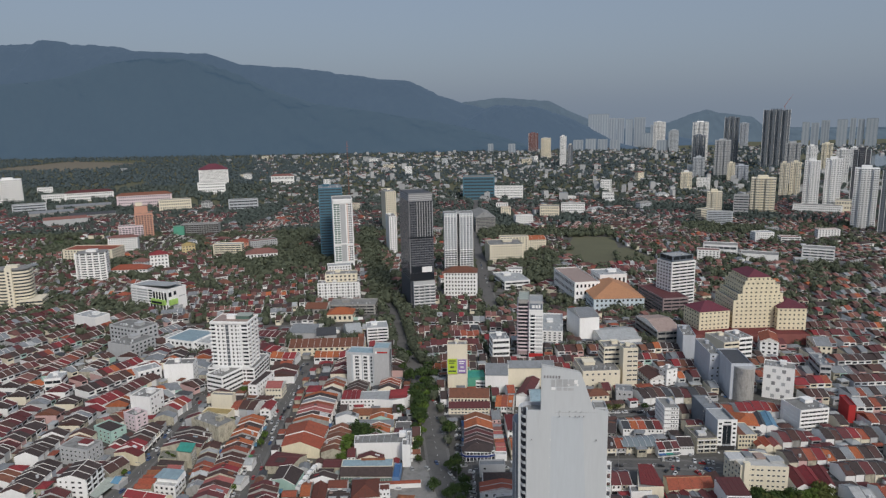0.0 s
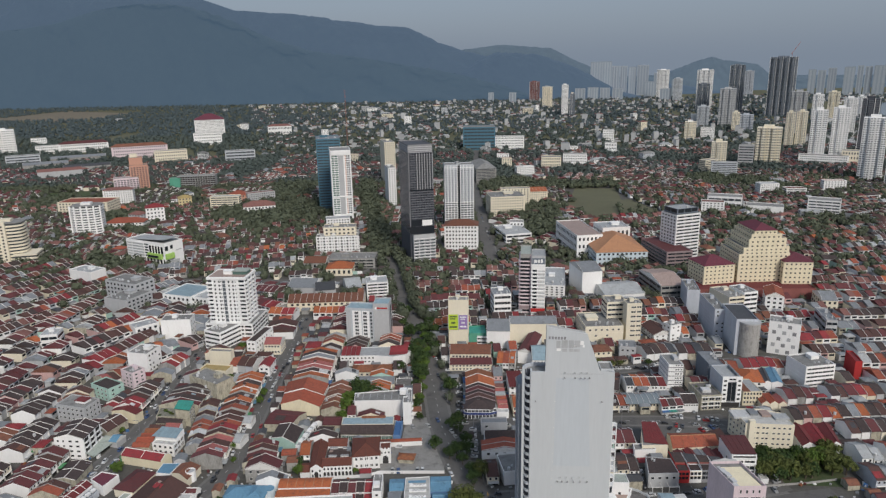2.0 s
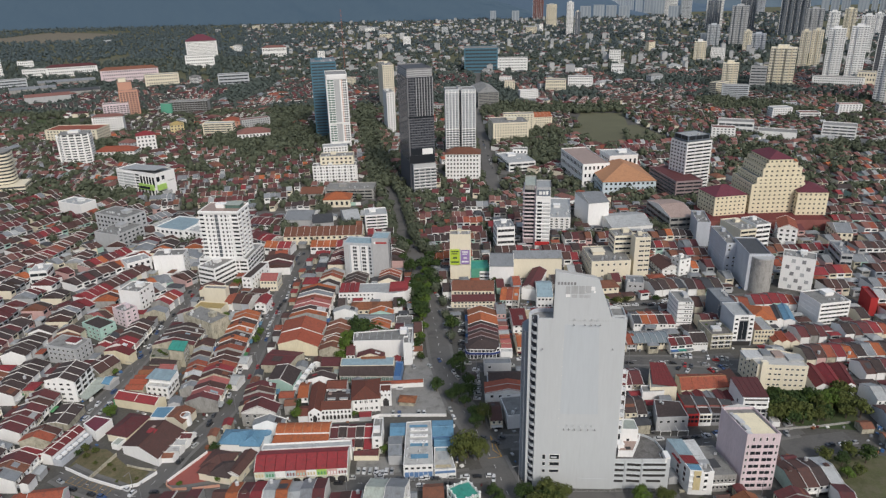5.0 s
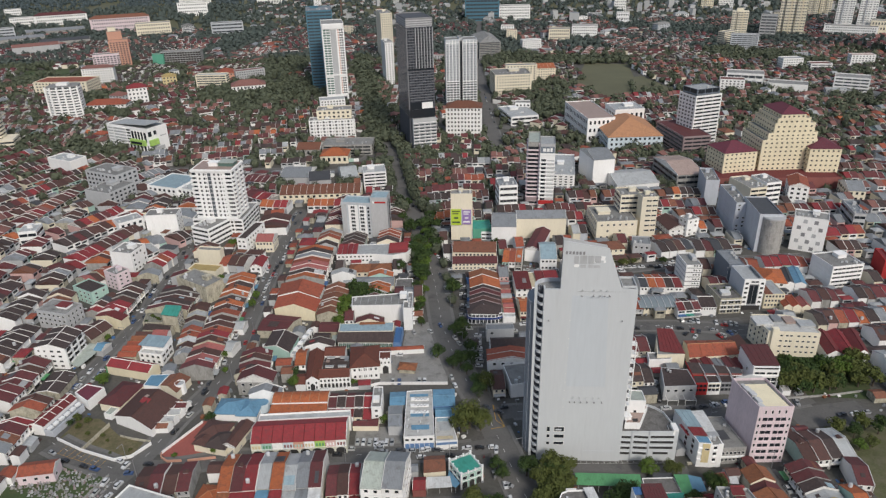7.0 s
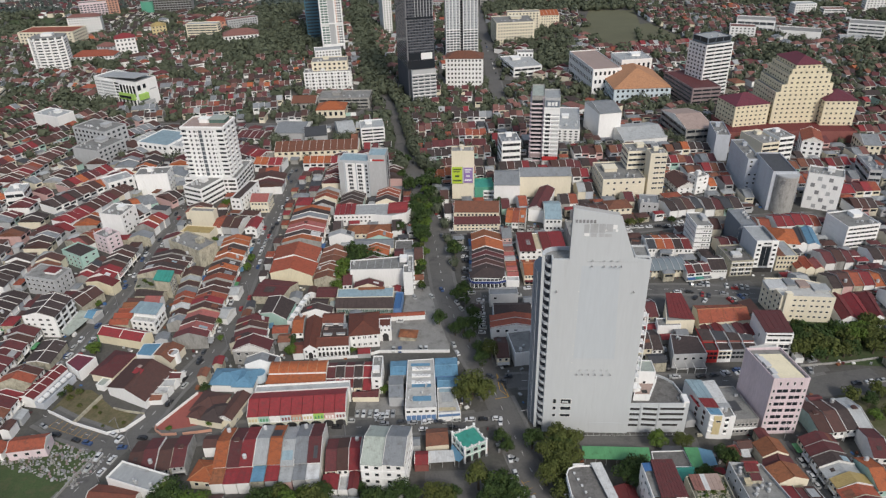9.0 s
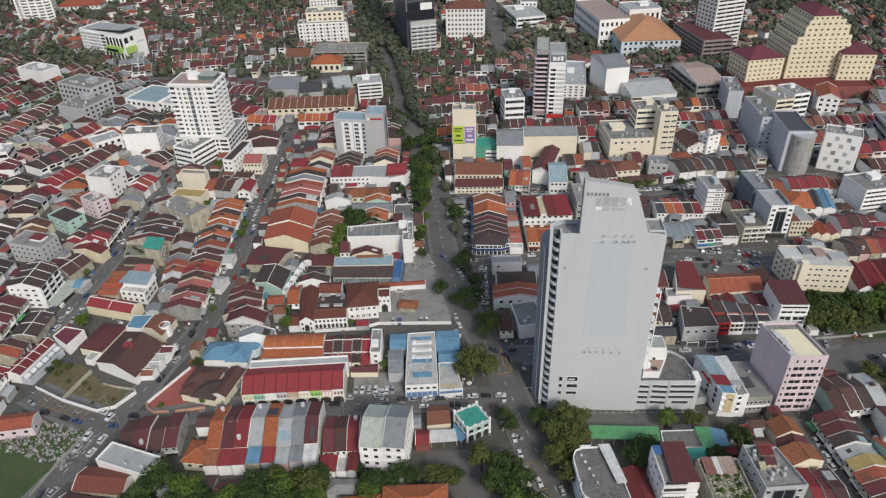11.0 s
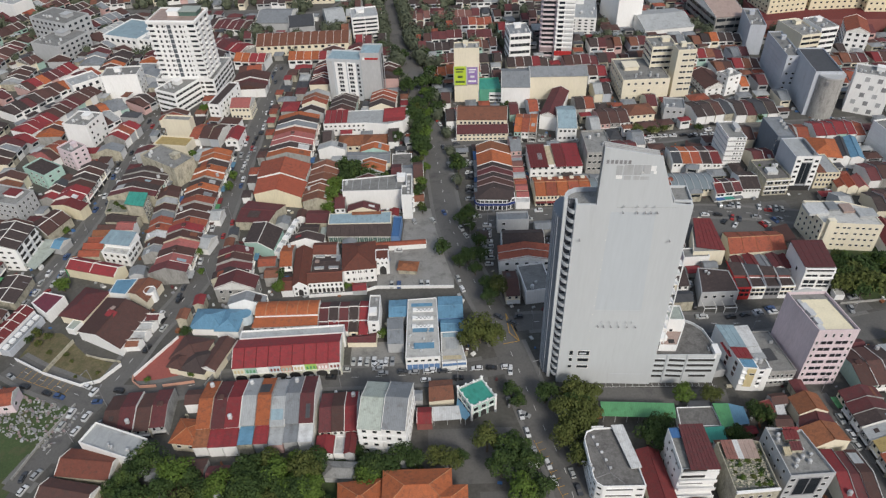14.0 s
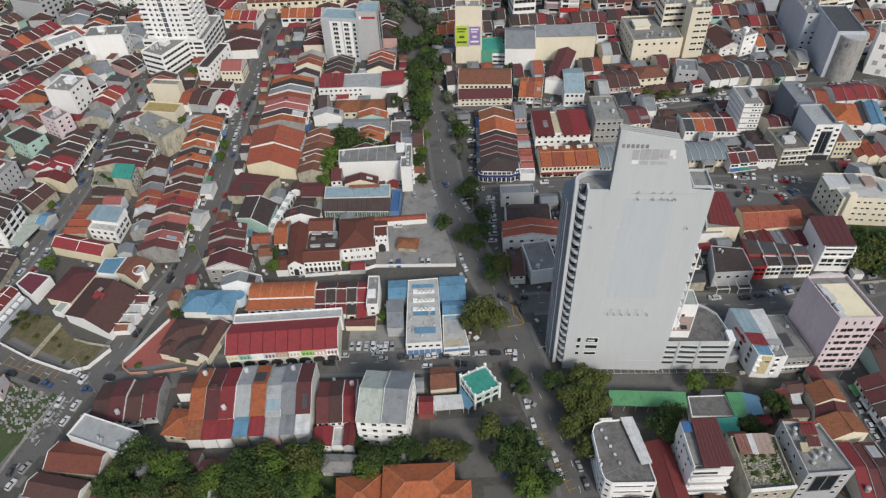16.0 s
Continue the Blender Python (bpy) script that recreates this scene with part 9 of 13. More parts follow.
def barrel_terrace():
    """Orange vaulted shop with a lower front roof, narrow terrace shops beside it and a stair house."""
    root, c = plot_house("white shop with an orange vaulted tile roof", [(-81.0, 194.6), (-54.8, 195.0), (-54.8, 206.6), (-80.4, 206.0)], 5.5, "white", "darkconcrete", 0.1)
    slope(root, "front_roof", ((-81.6, 193.8, 5.5), (-54.7, 194.3, 5.5), (-54.8, 198.2, 7.2), (-80.6, 197.9, 7.2)), "orange", 0)
    part("step_wall", mesh("vault_step", lambda b: add_box(b, -12.9, -0.2, 5.4, 13.0, 8.4, 7.7), "w_white"), root, (0.1, -2.4, 0))
    barrel(root, -12.7, 13.0, -2.5, 6.2, 7.6, 2.2, "orange", 6, "peach_roof")
    one = mesh("window", win_mesh, "white_trim", "glass")
    for k in range(9):
        on_edge(root, c[0], c[1], 1.8 + k * 2.8, 3.4, one, (1.5, 1, 1.7))
    for k, (m, f) in enumerate((("maroon", "maroon"), ("darkbrown", "red"), ("maroon", "darkred"), ("darkbrown", "darkbrown"), ("red", "red"))):
        x = -54.5 + k * 4.12
        root, q = gabled("narrow terrace shop between white party walls", [(x, 196.2), (x + 4.0, 196.1), (x + 4.0, 206.6), (x, 206.6)], 6.0 + 0.3 * (k % 2), 2.0, "white", m, True, 1, 0.2)
        depth = (3.6, 5.4, 4.4, 4.8, 6.6)[k]
        part("front_room", mesh(("front_room", k), lambda b: add_box(b, 0.15, -depth + 0.3, 0, 3.85, 0, 3.8), "w_cream" if k % 2 else "w_white"), root, (x - root.location.x, 196.1 - root.location.y, 0))
        slope(root, "front_roof", ((x + 0.1, 196.1 - depth, 4.0), (x + 3.9, 196.1 - depth, 4.0), (x + 3.9, 196.0, 5.2), (x + 0.1, 196.0, 5.2)), f, 2)
        part("front_window", one, root, (x + 2.0 - root.location.x, 196.1 - depth + 0.3 - root.location.y, 2.0), 0, (1.9, 1, 1.6))
        if k in (1, 3):
            cooler(root, 0.4, -5.6, 5.1, 0.2)
    root, c = plot_house("white narrow stair house with a flat roof", [(-33.8, 191.4), (-29.2, 191.2), (-29.4, 206.4), (-33.8, 206.6)], 9.6, "white", "concrete", 0.6)
    tank(root, 0.6, 4.8, 9.0, 0.7)
    part("stair_head", mesh("terrace_stair", lambda b: add_box(b, -1.8, -1.6, 0, 1.2, 1.6, 2.0), "w_white"), root, (0, -2.4, 8.9))
    for z in (7.4, 4.4):
        on_edge(root, c[0], c[1], 2.3, z, one, (1.4, 1, 1.2))
        for u in (3.0, 7.0, 11.0):
            on_edge(root, c[1], c[2], u, z, one, (1.0, 1, 1.2))
    gabled("low maroon roofed shed beside a yard", [(-42.2, 186.6), (-30.6, 186.2), (-30.6, 190.9), (-42.2, 189.2)], 3.2, 0.7, "cream", "maroon")


def avenue_corner():
    """Dark tiled shophouses on the avenue's corner, and the orange and red rows behind them."""
    one, wide = mesh("window", win_mesh, "white_trim", "glass"), mesh("pane_bay", pane_mesh, "white_trim", "glass")
    # seven tiled houses side by side, ridges towards the rear lane, white verges stepping up
    ys = [282.2, 287.0, 291.8, 296.6, 301.4, 306.2, 318.4, 327.6]
    tones = ["darkbrown", "brown", "darkbrown", "maroon", "darkbrown", "orange", "rust"]
    for k in range(7):
        y0, y1 = ys[k], ys[k + 1]
        x0 = 15.8 + 0.25 * k
        root, q = plot_house("tiled corner shophouse between white verges" if k < 5 else "shophouse with a bright tiled roof", [(x0, y0 + 0.1), (x0 + 18.0, y0 + 0.1), (x0 + 18.0, y1 - 0.1), (x0, y1 - 0.1)], 5.7, "white", tones[k], 0.05)
        rise = 2.8 + 0.2 * (k % 2)
        for s, (xa, xb) in enumerate(((x0 - 0.6, x0 + 7.6), (x0 + 18.2, x0 + 7.6))):
            slope(root, "roof", ((xa, y0 + 0.05, 6.7 if s == 0 else 5.9), (xb, y0 + 0.05, 6.7 + rise), (xb, y1 - 0.2, 6.7 + rise), (xa, y1 - 0.2, 6.7 if s == 0 else 5.9)), tones[k])
            part("verge", mesh(("corner_verge", s, k), edge_strip(Vector((xa - root.location.x, y1 - 0.1 - root.location.y, 6.9 if s == 0 else 6.1)), Vector((xb - root.location.x, y1 - 0.1 - root.location.y, 7.0 + rise)), 0.15), "w_mauve" if k < 4 else "white_trim"), root)
        part("gable_wall", mesh(("corner_gable", k), lambda b: add_prism(b, [(-9.0, 6.5), (9.0, 5.8), (-1.4, 6.6 + rise)], -(y1 - y0) / 2 + 0.15, (y1 - y0) / 2 - 0.25), "w_white"), root)
        for u in (1.2, 3.4):
            part("window", one, root, (-9.0, -(y1 - y0) / 2 + u, 4.8), -math.pi / 2, (1.2, 1, 1.5))
        part("awning", mesh(("corner_awning", k), lambda b: add_box(b, -2.2, 0.2, 0, 0, y1 - y0 - 0.4, 0.14), ("bluetarp", "lightmetal", "metal")[k % 3]), root, (-9.0, -(y1 - y0) / 2, 3.0))
    root, c = plot_house("white corner shop with a rounded front and a blue fascia", [(16.2, 275.9), (29.4, 275.2), (33.6, 277.0), (33.8, 282.0), (15.8, 282.0), (13.6, 279.6), (14.2, 277.2)], 6.6, "white", "darkbrown", 0.15)
    slope(root, "front_roof", ((13.9, 276.2, 6.7), (31.4, 274.8, 6.7), (25.8, 282.2, 9.2), (21.4, 282.2, 9.2)), "darkbrown")
    slope(root, "side_roof", ((13.2, 282.2, 6.7), (13.9, 276.2, 6.7), (21.4, 282.1, 9.2), (21.3, 282.2, 9.2)), "darkbrown")
    slope(root, "side_roof", ((31.4, 274.8, 6.7), (34.2, 282.2, 6.4), (25.9, 282.2, 9.2), (25.8, 282.1, 9.2)), "darkbrown")
    for i, n in ((0, 6), (5, 1), (6, 1), (1, 2)):
        p, q = c[i], c[(i + 1) % 7]
        L = math.hypot(q[0] - p[0], q[1] - p[1])
        on_edge(root, p, q, L / 2, 3.6, mesh(("corner_fascia", i), lambda b: add_box(b, -L / 2, -0.3, -0.6, L / 2, 0, 0.6), "w_navy"), name="fascia")
        for k in range(n):
            on_edge(root, p, q, L * (k + 0.5) / n, 5.3, wide, (L / n * 0.82, 1, 1.5), "window_band")
            on_edge(root, p, q, L * (k + 0.5) / n, 1.5, wide, (L / n * 0.8, 1, 2.6), "shop_front")
    plot_house("white rear annexe with a flat deck", [(33.9, 275.8), (41.0, 275.6), (41.2, 279.8), (34.0, 280.2)], 4.4, "white", "weathered_white", 0.3)
    for k in range(7):
        y = 280.4 + k * 5.6
        gabled("narrow rear kitchen with a faded roof", [(34.8, y), (41.2, y), (41.4, y + 5.3), (35.0, y + 5.3)], 4.2 + 0.3 * (k % 2), 0.7, "cream", ("pink", "pink", "terracotta", "lightmetal", "pink", "weathered", "metal")[k], True, 0, 0.1)
    # orange row along the street: five shops, cream fronts with red and white bays
    for k in range(5):
        x = 44.0 + k * 5.6
        root, q = gabled("two storey shop with an orange tiled roof and a cream front", [(x, 277.9), (x + 5.5, 277.8), (x + 5.5, 293.8), (x, 294.0)], 6.4, 2.6, "cream", ("orange", "terracotta", "orange", "terracotta", "orange")[k], True, 1, trim="peach_roof")
        for i in range(3):
            on_edge(root, q[0], q[1], 1.0 + i * 1.75, 5.0, one, (1.1, 1, 1.6))
        on_edge(root, q[0], q[1], 2.75, 2.9, mesh(("row_awning", k % 2), lambda b: add_box(b, -2.6, -1.8, -0.1, 2.6, 0, 0.1), ("darkred", "red")[k % 2]), name="awning")
        on_edge(root, q[0], q[1], 2.75, 1.4, wide, (4.4, 1, 2.4), "shop_front")
        part("jack_roof", mesh("jack_roof", lambda b: add_box(b, -1.0, -1.0, 0, 1.0, 1.0, 0.9), "w_cream"), root, (0.3, 5.2, 7.4))
    root, c = plot_house("white block with red sheet roofs and a cream deck", [(44.2, 303.0), (71.6, 302.6), (71.0, 322.6), (44.0, 322.4)], 8.2, "white", "cream_roof", 0.3)
    for x0, x1, m in ((44.0, 53.6, "darkred"), (57.4, 62.8, "darkred"), (63.0, 71.4, "red")):
        slope(root, "roof_sheet", ((x0, 300.8, 8.3), (x1, 300.7, 8.3), (x1 - 0.2, 322.4, 9.3), (x0 - 0.2, 322.4, 9.3)), m, 6)
    part("roof_ladder", mesh("roof_ladder", lambda b: [add_box(b, -1.2, i * 0.9, 0, 1.2, i * 0.9 + 0.4, 0.2) for i in range(7)], "w_dark_grey"), root, (-7.8, -5.0, 8.75))
    for z in (6.2, 3.0):
        for k in range(8):
            on_edge(root, c[0], c[1], 2.0 + k * 3.2, z, one, (1.4, 1, 1.3))
    root, c = plot_house("grey concrete shop block with a flat roof", [(74.0, 305.0), (87.6, 304.8), (87.2, 327.6), (74.4, 327.8)], 13.6, "concrete", "concrete", 0.8)
    for z in (11.4, 7.6, 3.6):
        for k in range(5):
            on_edge(root, c[0], c[1], 1.6 + k * 2.6, z, one, (1.7, 1, 1.5))
    for x, y in ((-3, 4), (2, 6), (3, -4)):
        tank(root, x, y, 12.8)


def bank_row():
    """The street behind the cream walk-up: vaulted canopy, dark shops, a bank, party wall blocks and tiled rows."""
    one, wide = mesh("window", win_mesh, "white_trim", "glass"), mesh("pane_bay", pane_mesh, "white_trim", "glass")
    for x0, x1, y0, y1 in ((112.6, 134.2, 279.4, 293.4), (68.0, 80.0, 276.4, 291.6)):
        root, c = plot_house("cream arcaded shop under a vaulted glass canopy", [(x0 + 1.6, y0 + 2.0), (x1 - 0.4, y0 + 2.2), (x1 - 0.8, y1 - 1.0), (x0 + 1.8, y1 - 1.0)], 5.0, "cream", "brown2", 0.2)
        L = x1 - x0 - 2
        barrel(root, -L / 2 - 1.2, L / 2 + 1.0, -(y1 - y0) / 2 - 0.6, (y1 - y0) / 2 + 0.6, 5.8, 2.2, "glass_canopy", max(3, int(L / 3)), "w_grey")
        for k in range(int(L / 1.9)):
            on_edge(root, c[0], c[1], 1.2 + k * 1.9, 3.6, one, (1.0, 1, 1.4))
    for k in range(3):
        x = 133.6 + k * 4.6
        root, q = gabled("dark roofed shop with a white front", [(x, 276.0 + k * 0.6), (x + 4.5, 276.3 + k * 0.6), (x + 3.6, 288.6), (x - 0.6, 287.8)], 5.6, 1.8, "white", ("darkred", "darkbrown", "maroon")[k], True, 1)
        on_edge(root, q[0], q[1], 2.2, 4.2, wide, (3.6, 1, 1.4), "window_band")
        on_edge(root, q[0], q[1], 2.2, 2.7, mesh(("bank_awning", k), lambda b: add_box(b, -2.2, -2.4, -0.08, 2.2, 0, 0.08), ("bluetarp", "turquoise", "metal")[k]), name="awning")
    root, q = gabled("wide shop with a dark hipped roof and small windows", [(147.2, 278.6), (156.4, 278.4), (156.8, 293.2), (147.0, 293.6)], 6.0, 2.4, "white", "darkbrown", True, 1)
    for k in range(6):
        on_edge(root, q[0], q[1], 0.9 + k * 1.5, 4.6, one, (0.9, 1, 1.1))
    root, c = plot_house("weathered white shop block with an overgrown deck", [(158.8, 280.2), (171.4, 280.8), (170.2, 299.0), (157.2, 298.4)], 10.0, "stained", "darkconcrete", 0.8)
    part("roof_shed", mesh("deck_shed", lambda b: add_box(b, -2.6, -2.2, 0, 2.6, 2.2, 1.8), "white"), root, (-0.6, -2.2, 9.2))
    for x, y in ((2.0, 2.2), (3.6, 2.4)):
        tank(root, x, y, 9.2, 1.1)
    for z in (7.4, 4.2, 1.6):
        for k in range(3):
            on_edge(root, c[0], c[1], 2.4 + k * 3.9, z, wide, (3.2, 1, 1.7), "window_band")
        on_edge(root, c[0], c[1], 6.2, z + 1.4, mesh("bank_ledge", lambda b: add_box(b, -6.2, -0.5, -0.15, 6.2, 0, 0.15), "w_white"), name="ledge")
    for k in range(5):
        leaf_bush(160.5 + k * 1.9, 294.0 - (k % 3) * 2.6, 9.0, 0.2, "leaf2")
    root, c = plot_house("white bank building with a dark glass front and blank flanks", [(172.4, 284.2), (184.2, 283.6), (183.2, 303.0), (172.2, 302.8)], 19.6, "bluegrey", "lightmetal", 0.5)
    part("front_frame", mesh("bank_front", lambda b: (add_box(b, 0, -0.4, 3.2, 3.2, 0, 20.4), add_box(b, 8.6, -0.4, 3.2, 11.8, 0, 20.4), add_box(b, 3.2, -0.4, 17.0, 8.6, 0, 20.4)), "w_white"), root, c[0] + (0,), math.atan2(c[1][1] - c[0][1], c[1][0] - c[0][0]))
    on_edge(root, c[0], c[1], 5.9, 10.2, mesh("bank_glass", pane_mesh, "w_dark_grey", "glass"), (5.2, 1, 13.2), "glazed_front")
    for k in range(5):
        for u in (1.6, 10.2):
            on_edge(root, c[0], c[1], u, 5.6 + k * 3.0, one, (1.8, 1, 1.4), proud=0.42)
    on_edge(root, c[0], c[1], 5.9, 18.6, wide, (4.4, 1, 1.1), "window_band", proud=0.42)
    on_edge(root, c[0], c[1], 5.9, 1.6, mesh("bank_shade", lambda b: add_box(b, -5.4, -0.05, -1.6, 5.4, 0.02, 1.4), "dark_void"), name="entrance")
    part("side_vent", mesh("bank_duct", lambda b: add_box(b, -0.5, -7.0, 0, 0.5, 7.0, 1.6), "metal"), root, (4.4, 0, 19.2))
    root, c = plot_house("dark slate party wall block with a pale roof", [(173.0, 307.4), (182.0, 307.4), (182.4, 327.6), (172.6, 327.6)], 18.0, "darkslate", "metal", 0.4)
    for x, y in ((2.6, -2.0), (2.8, 1.6), (2.8, 5.0)):
        cooler(root, x, y, 17.6, 0, 1.4)
    for k in range(5):
        on_edge(root, c[3], c[0], 19.2, 3.0 + k * 3.0, one, (0.8, 1, 1.1))
    root, c = plot_house("white six storey office with stepped ledges", [(146.9, 306.4), (156.2, 305.8), (155.0, 323.6), (146.4, 323.6)], 18.8, "white", "concrete", 0.6)
    for k in range(6):
        z = 3.0 + k * 3.0
        # proud dark strip paints the shadow of a storey gap
        on_edge(root, c[0], c[1], 4.6, z - 1.3, mesh("office_shadow_gap", lambda b: add_box(b, -4.6, -0.06, -0.18, 4.6, 0, 0.18), "dark_void"), name="recess")
        for u in (4.8, 6.2, 8.0):
            on_edge(root, c[0], c[1], u, z + 0.2, one, (0.9, 1, 1.1))
        on_edge(root, c[3], c[0], 8.6, z - 1.3, mesh("office_side_ledge", lambda b: add_box(b, -8.6, -0.25, -0.2, 8.6, 0, 0.2), "w_grey"), name="ledge")
    part("stair_head", mesh("office_head", lambda b: add_box(b, -1.4, -3.0, 0, 1.4, 3.0, 2.2), "w_grey"), root, (2.6, 1.0, 18.2))
    for k, m in enumerate(("darkmetal", "orange", "vermilion", "darkbrown", "darkred")):
        x = 119.6 + k * 5.1
        root, q = gabled("shop with a pitched roof between white party walls", [(x, 304.0 - 0.4 * k), (x + 5.0, 303.8 - 0.4 * k), (x + 5.1, 319.4), (x + 0.2, 319.6)], 6.0, 2.0, "white", m, True, 1)
        for u in (1.4, 3.4):
            on_edge(root, q[0], q[1], u, 4.4, one, (1.2, 1, 1.3))
    root, c = plot_house("cream four storey shop with a pale sheet roof", [(186.4, 285.2), (197.8, 284.6), (197.4, 302.2), (186.2, 302.4)], 9.6, "yellowcream", "lightmetal", 0.3)
    slope(root, "roof_sheet", ((186.2, 284.8, 9.8), (190.6, 284.6, 9.8), (190.4, 302.2, 10.6), (186.2, 302.4, 10.6)), "brown2", 2)
    for z in (8.0, 5.2, 2.4):
        for k in range(6):
            on_edge(root, c[0], c[1], 1.2 + k * 1.85, z, one, (1.2, 1, 1.5))
    block("wide house with an orange hip roof", 202.6, 313.4, 14.4, 18.6, 6.6, -12, floors=2, wall="white", front="few", roof="h", roofmat="orange")
    gabled("long shop with a dark roof", [(207.6, 303.4), (212.4, 302.6), (217.6, 322.6), (213.0, 323.4)], 6.4, 1.2, "white", "darkmetal", False)
    gabled("long shop with a pale blue roof", [(212.6, 302.4), (218.6, 300.6), (224.0, 323.0), (217.9, 323.4)], 6.6, 1.2, "white", "blue", False)
    for k, m in enumerate(("terracotta", "vermilion", "pink")):
        gabled("small tiled house behind a yard", [(195.2 + k * 5.0, 278.4 - k * 0.4), (200.0 + k * 5.0, 278.2 - k * 0.4), (200.6 + k * 5.0, 288.0), (195.8 + k * 5.0, 288.2)], 4.8, 1.6, "cream", m, False)


def left_street():
    """The narrow street at the town's left: stepped apartments, the yellow gabled row and the houses across the way."""
    one, wide = mesh("window", win_mesh, "white_trim", "glass"), mesh("pane_bay", pane_mesh, "white_trim", "glass")
    pts = [(-213.4, 242.6), (-196.4, 240.8), (-195.6, 258.4), (-213.0, 262.0)]
    root, q = gabled("white four storey apartments with stepped dark roofs", pts, 12.4, 2.4, "white", "darkbrown", False, 3, 0.3)
    c = [(x - root.location.x, y - root.location.y) for x, y in pts]
    for z in (10.8, 7.8, 4.8, 1.9):
        for u, s in ((2.2, 1.2), (5.4, 1.0), (9.4, 2.0), (13.4, 2.0)):
            on_edge(root, c[0], c[1], u, z, one, (s, 1, 1.2))
        for k in range(3):
            on_edge(root, c[1], c[2], 3.0 + k * 5.8, z - 0.6, mesh("street_balcony", lambda b: (add_box(b, -2.2, -1.3, -0.8, 2.2, 0, -0.6, 0), add_box(b, -2.2, -1.3, -0.6, 2.2, -1.1, 0.5, 0), add_box(b, -1.9, -0.05, -0.6, 1.9, 0.02, 1.5, 1)), "w_white", "dark_void"), name="balcony")
    slope(root, "awning", ((-190.4, 238.2, 3.0), (-185.0, 259.2, 3.0), (-194.4, 259.6, 3.8), (-196.2, 240.6, 3.8)), "palegreen", 5, label="faded green sheet awning over the pavement")
    gabled("brown roofed house behind a parked yard", [(-205.6, 269.6), (-193.2, 260.2), (-187.6, 274.6), (-198.6, 281.8)], 5.4, 1.8, "stained", "brown", False, 2)
    root, q = gabled("yellow gabled corner house with a red roof", [(-201.4, 284.0), (-184.4, 278.6), (-182.6, 284.8), (-199.8, 290.2)], 6.4, 2.0, "yellowcream", "darkred", False)
    root, c = plot_house("weathered white block with a red deck shed", [(-234.4, 284.0), (-214.2, 277.8), (-211.0, 290.6), (-231.4, 297.4)], 11.8, "grey", "concrete", 0.7)
    part("deck_shed", mesh("red_deck_shed", lambda b: (add_box(b, -3.6, -2.6, 0, 3.6, 2.6, 1.6, 0), add_box(b, -4.0, -3.0, 1.6, 4.0, 3.0, 1.8, 1)), "w_white", "darkred"), root, (3.0, 0.6, 11.0), -0.3)
    for z in (9.6, 6.6, 3.6):
        for k in range(6):
            on_edge(root, c[0], c[1], 2.2 + k * 3.3, z, one, (1.5, 1, 1.3))
        for k in range(4):
            on_edge(root, c[1], c[2], 1.9 + k * 3.1, z, one, (1.1, 1, 1.6))
    # across the way
    root, c = plot_house("stained tall house with a teal roof", [(-159.6, 276.8), (-150.0, 274.2), (-150.8, 284.8), (-160.2, 286.2)], 10.2, "stained", "darkconcrete", 0.3)
    slope(root, "roof", ((-160.0, 276.6, 11.0), (-149.6, 273.8, 11.0), (-150.6, 285.0, 11.5), (-160.6, 286.6, 11.5)), "turquoise", 4)
    for z in (8.4, 5.4, 2.4):
        for k in range(3):
            on_edge(root, c[1], c[2], 1.8 + k * 3.4, z, wide, (2.4, 1, 1.6), "window_band")
    plot_house("concrete deck overgrown with plants", [(-172.0, 278.0), (-160.4, 277.4), (-160.8, 287.8), (-174.2, 291.0)], 5.2, "stained", "rubble", 0.6)
    for k in range(7):
        leaf_bush(-170.6 + (k * 5) % 9, 280.4 + (k * 3) % 7, 4.6, 0.22 + 0.03 * (k % 3), ("leaf", "leaf2", "leaf3")[k % 3])
    root, c = plot_house("white house with a roof terrace and a pale blue roof", [(-160.8, 244.4), (-147.8, 241.4), (-146.6, 254.2), (-159.4, 256.8)], 7.2, "white", "weathered_white", 0.8)
    part("upper_storey", mesh("terrace_storey", lambda b: add_box(b, -6.6, -2.0, 6.4, 6.2, 6.4, 9.4), "w_white"), root, (0.1, 0.2, 0), -0.2)
    slope(root, "roof", ((-162.0, 247.8, 9.5), (-147.4, 244.8, 9.5), (-146.6, 254.4, 10.2), (-159.6, 257.0, 10.2)), "paleblue", 6)
    for z in (5.4, 2.4):
        for k in range(4):
            on_edge(root, c[0], c[1], 1.8 + k * 3.2, z, one, (1.5, 1, 1.5))
        for k in range(3):
            on_edge(root, c[1], c[2], 2.4 + k * 3.8, z, wide, (2.8, 1, 1.6), "window_band")
    cooler(root, -2.0, -4.4, 6.4, 0.4)
    tank(root, 2.4, -4.6, 6.4, 0.7)
    root, q = gabled("cream house with a long red gable roof", [(-174.2, 235.6), (-149.8, 228.4), (-147.0, 235.6), (-171.6, 243.0)], 5.4, 2.2, "yellowcream", "red", True, 2)
    part("green_gable", mesh("green_gable", lambda b: add_box(b, -0.2, -2.4, 0, 0.1, 2.4, 4.6), "w_green"), root, (-174.2 - root.location.x, 238.0 - root.location.y, 0), -0.32)
    for k, m in enumerate(("terracotta", "vermilion", "terracotta", "rust", "brown")):
        gabled("narrow street house with a low tiled roof", [(-172.4 + k * 0.4, 244.0 + k * 4.9), (-162.2 + k * 0.2, 243.6 + k * 4.9), (-162.0 + k * 0.2, 248.2 + k * 4.9), (-172.0 + k * 0.4, 248.7 + k * 4.9)], 5.0 + 0.4 * (k % 2), 1.3, "stained", m, True, 0, 0.2)
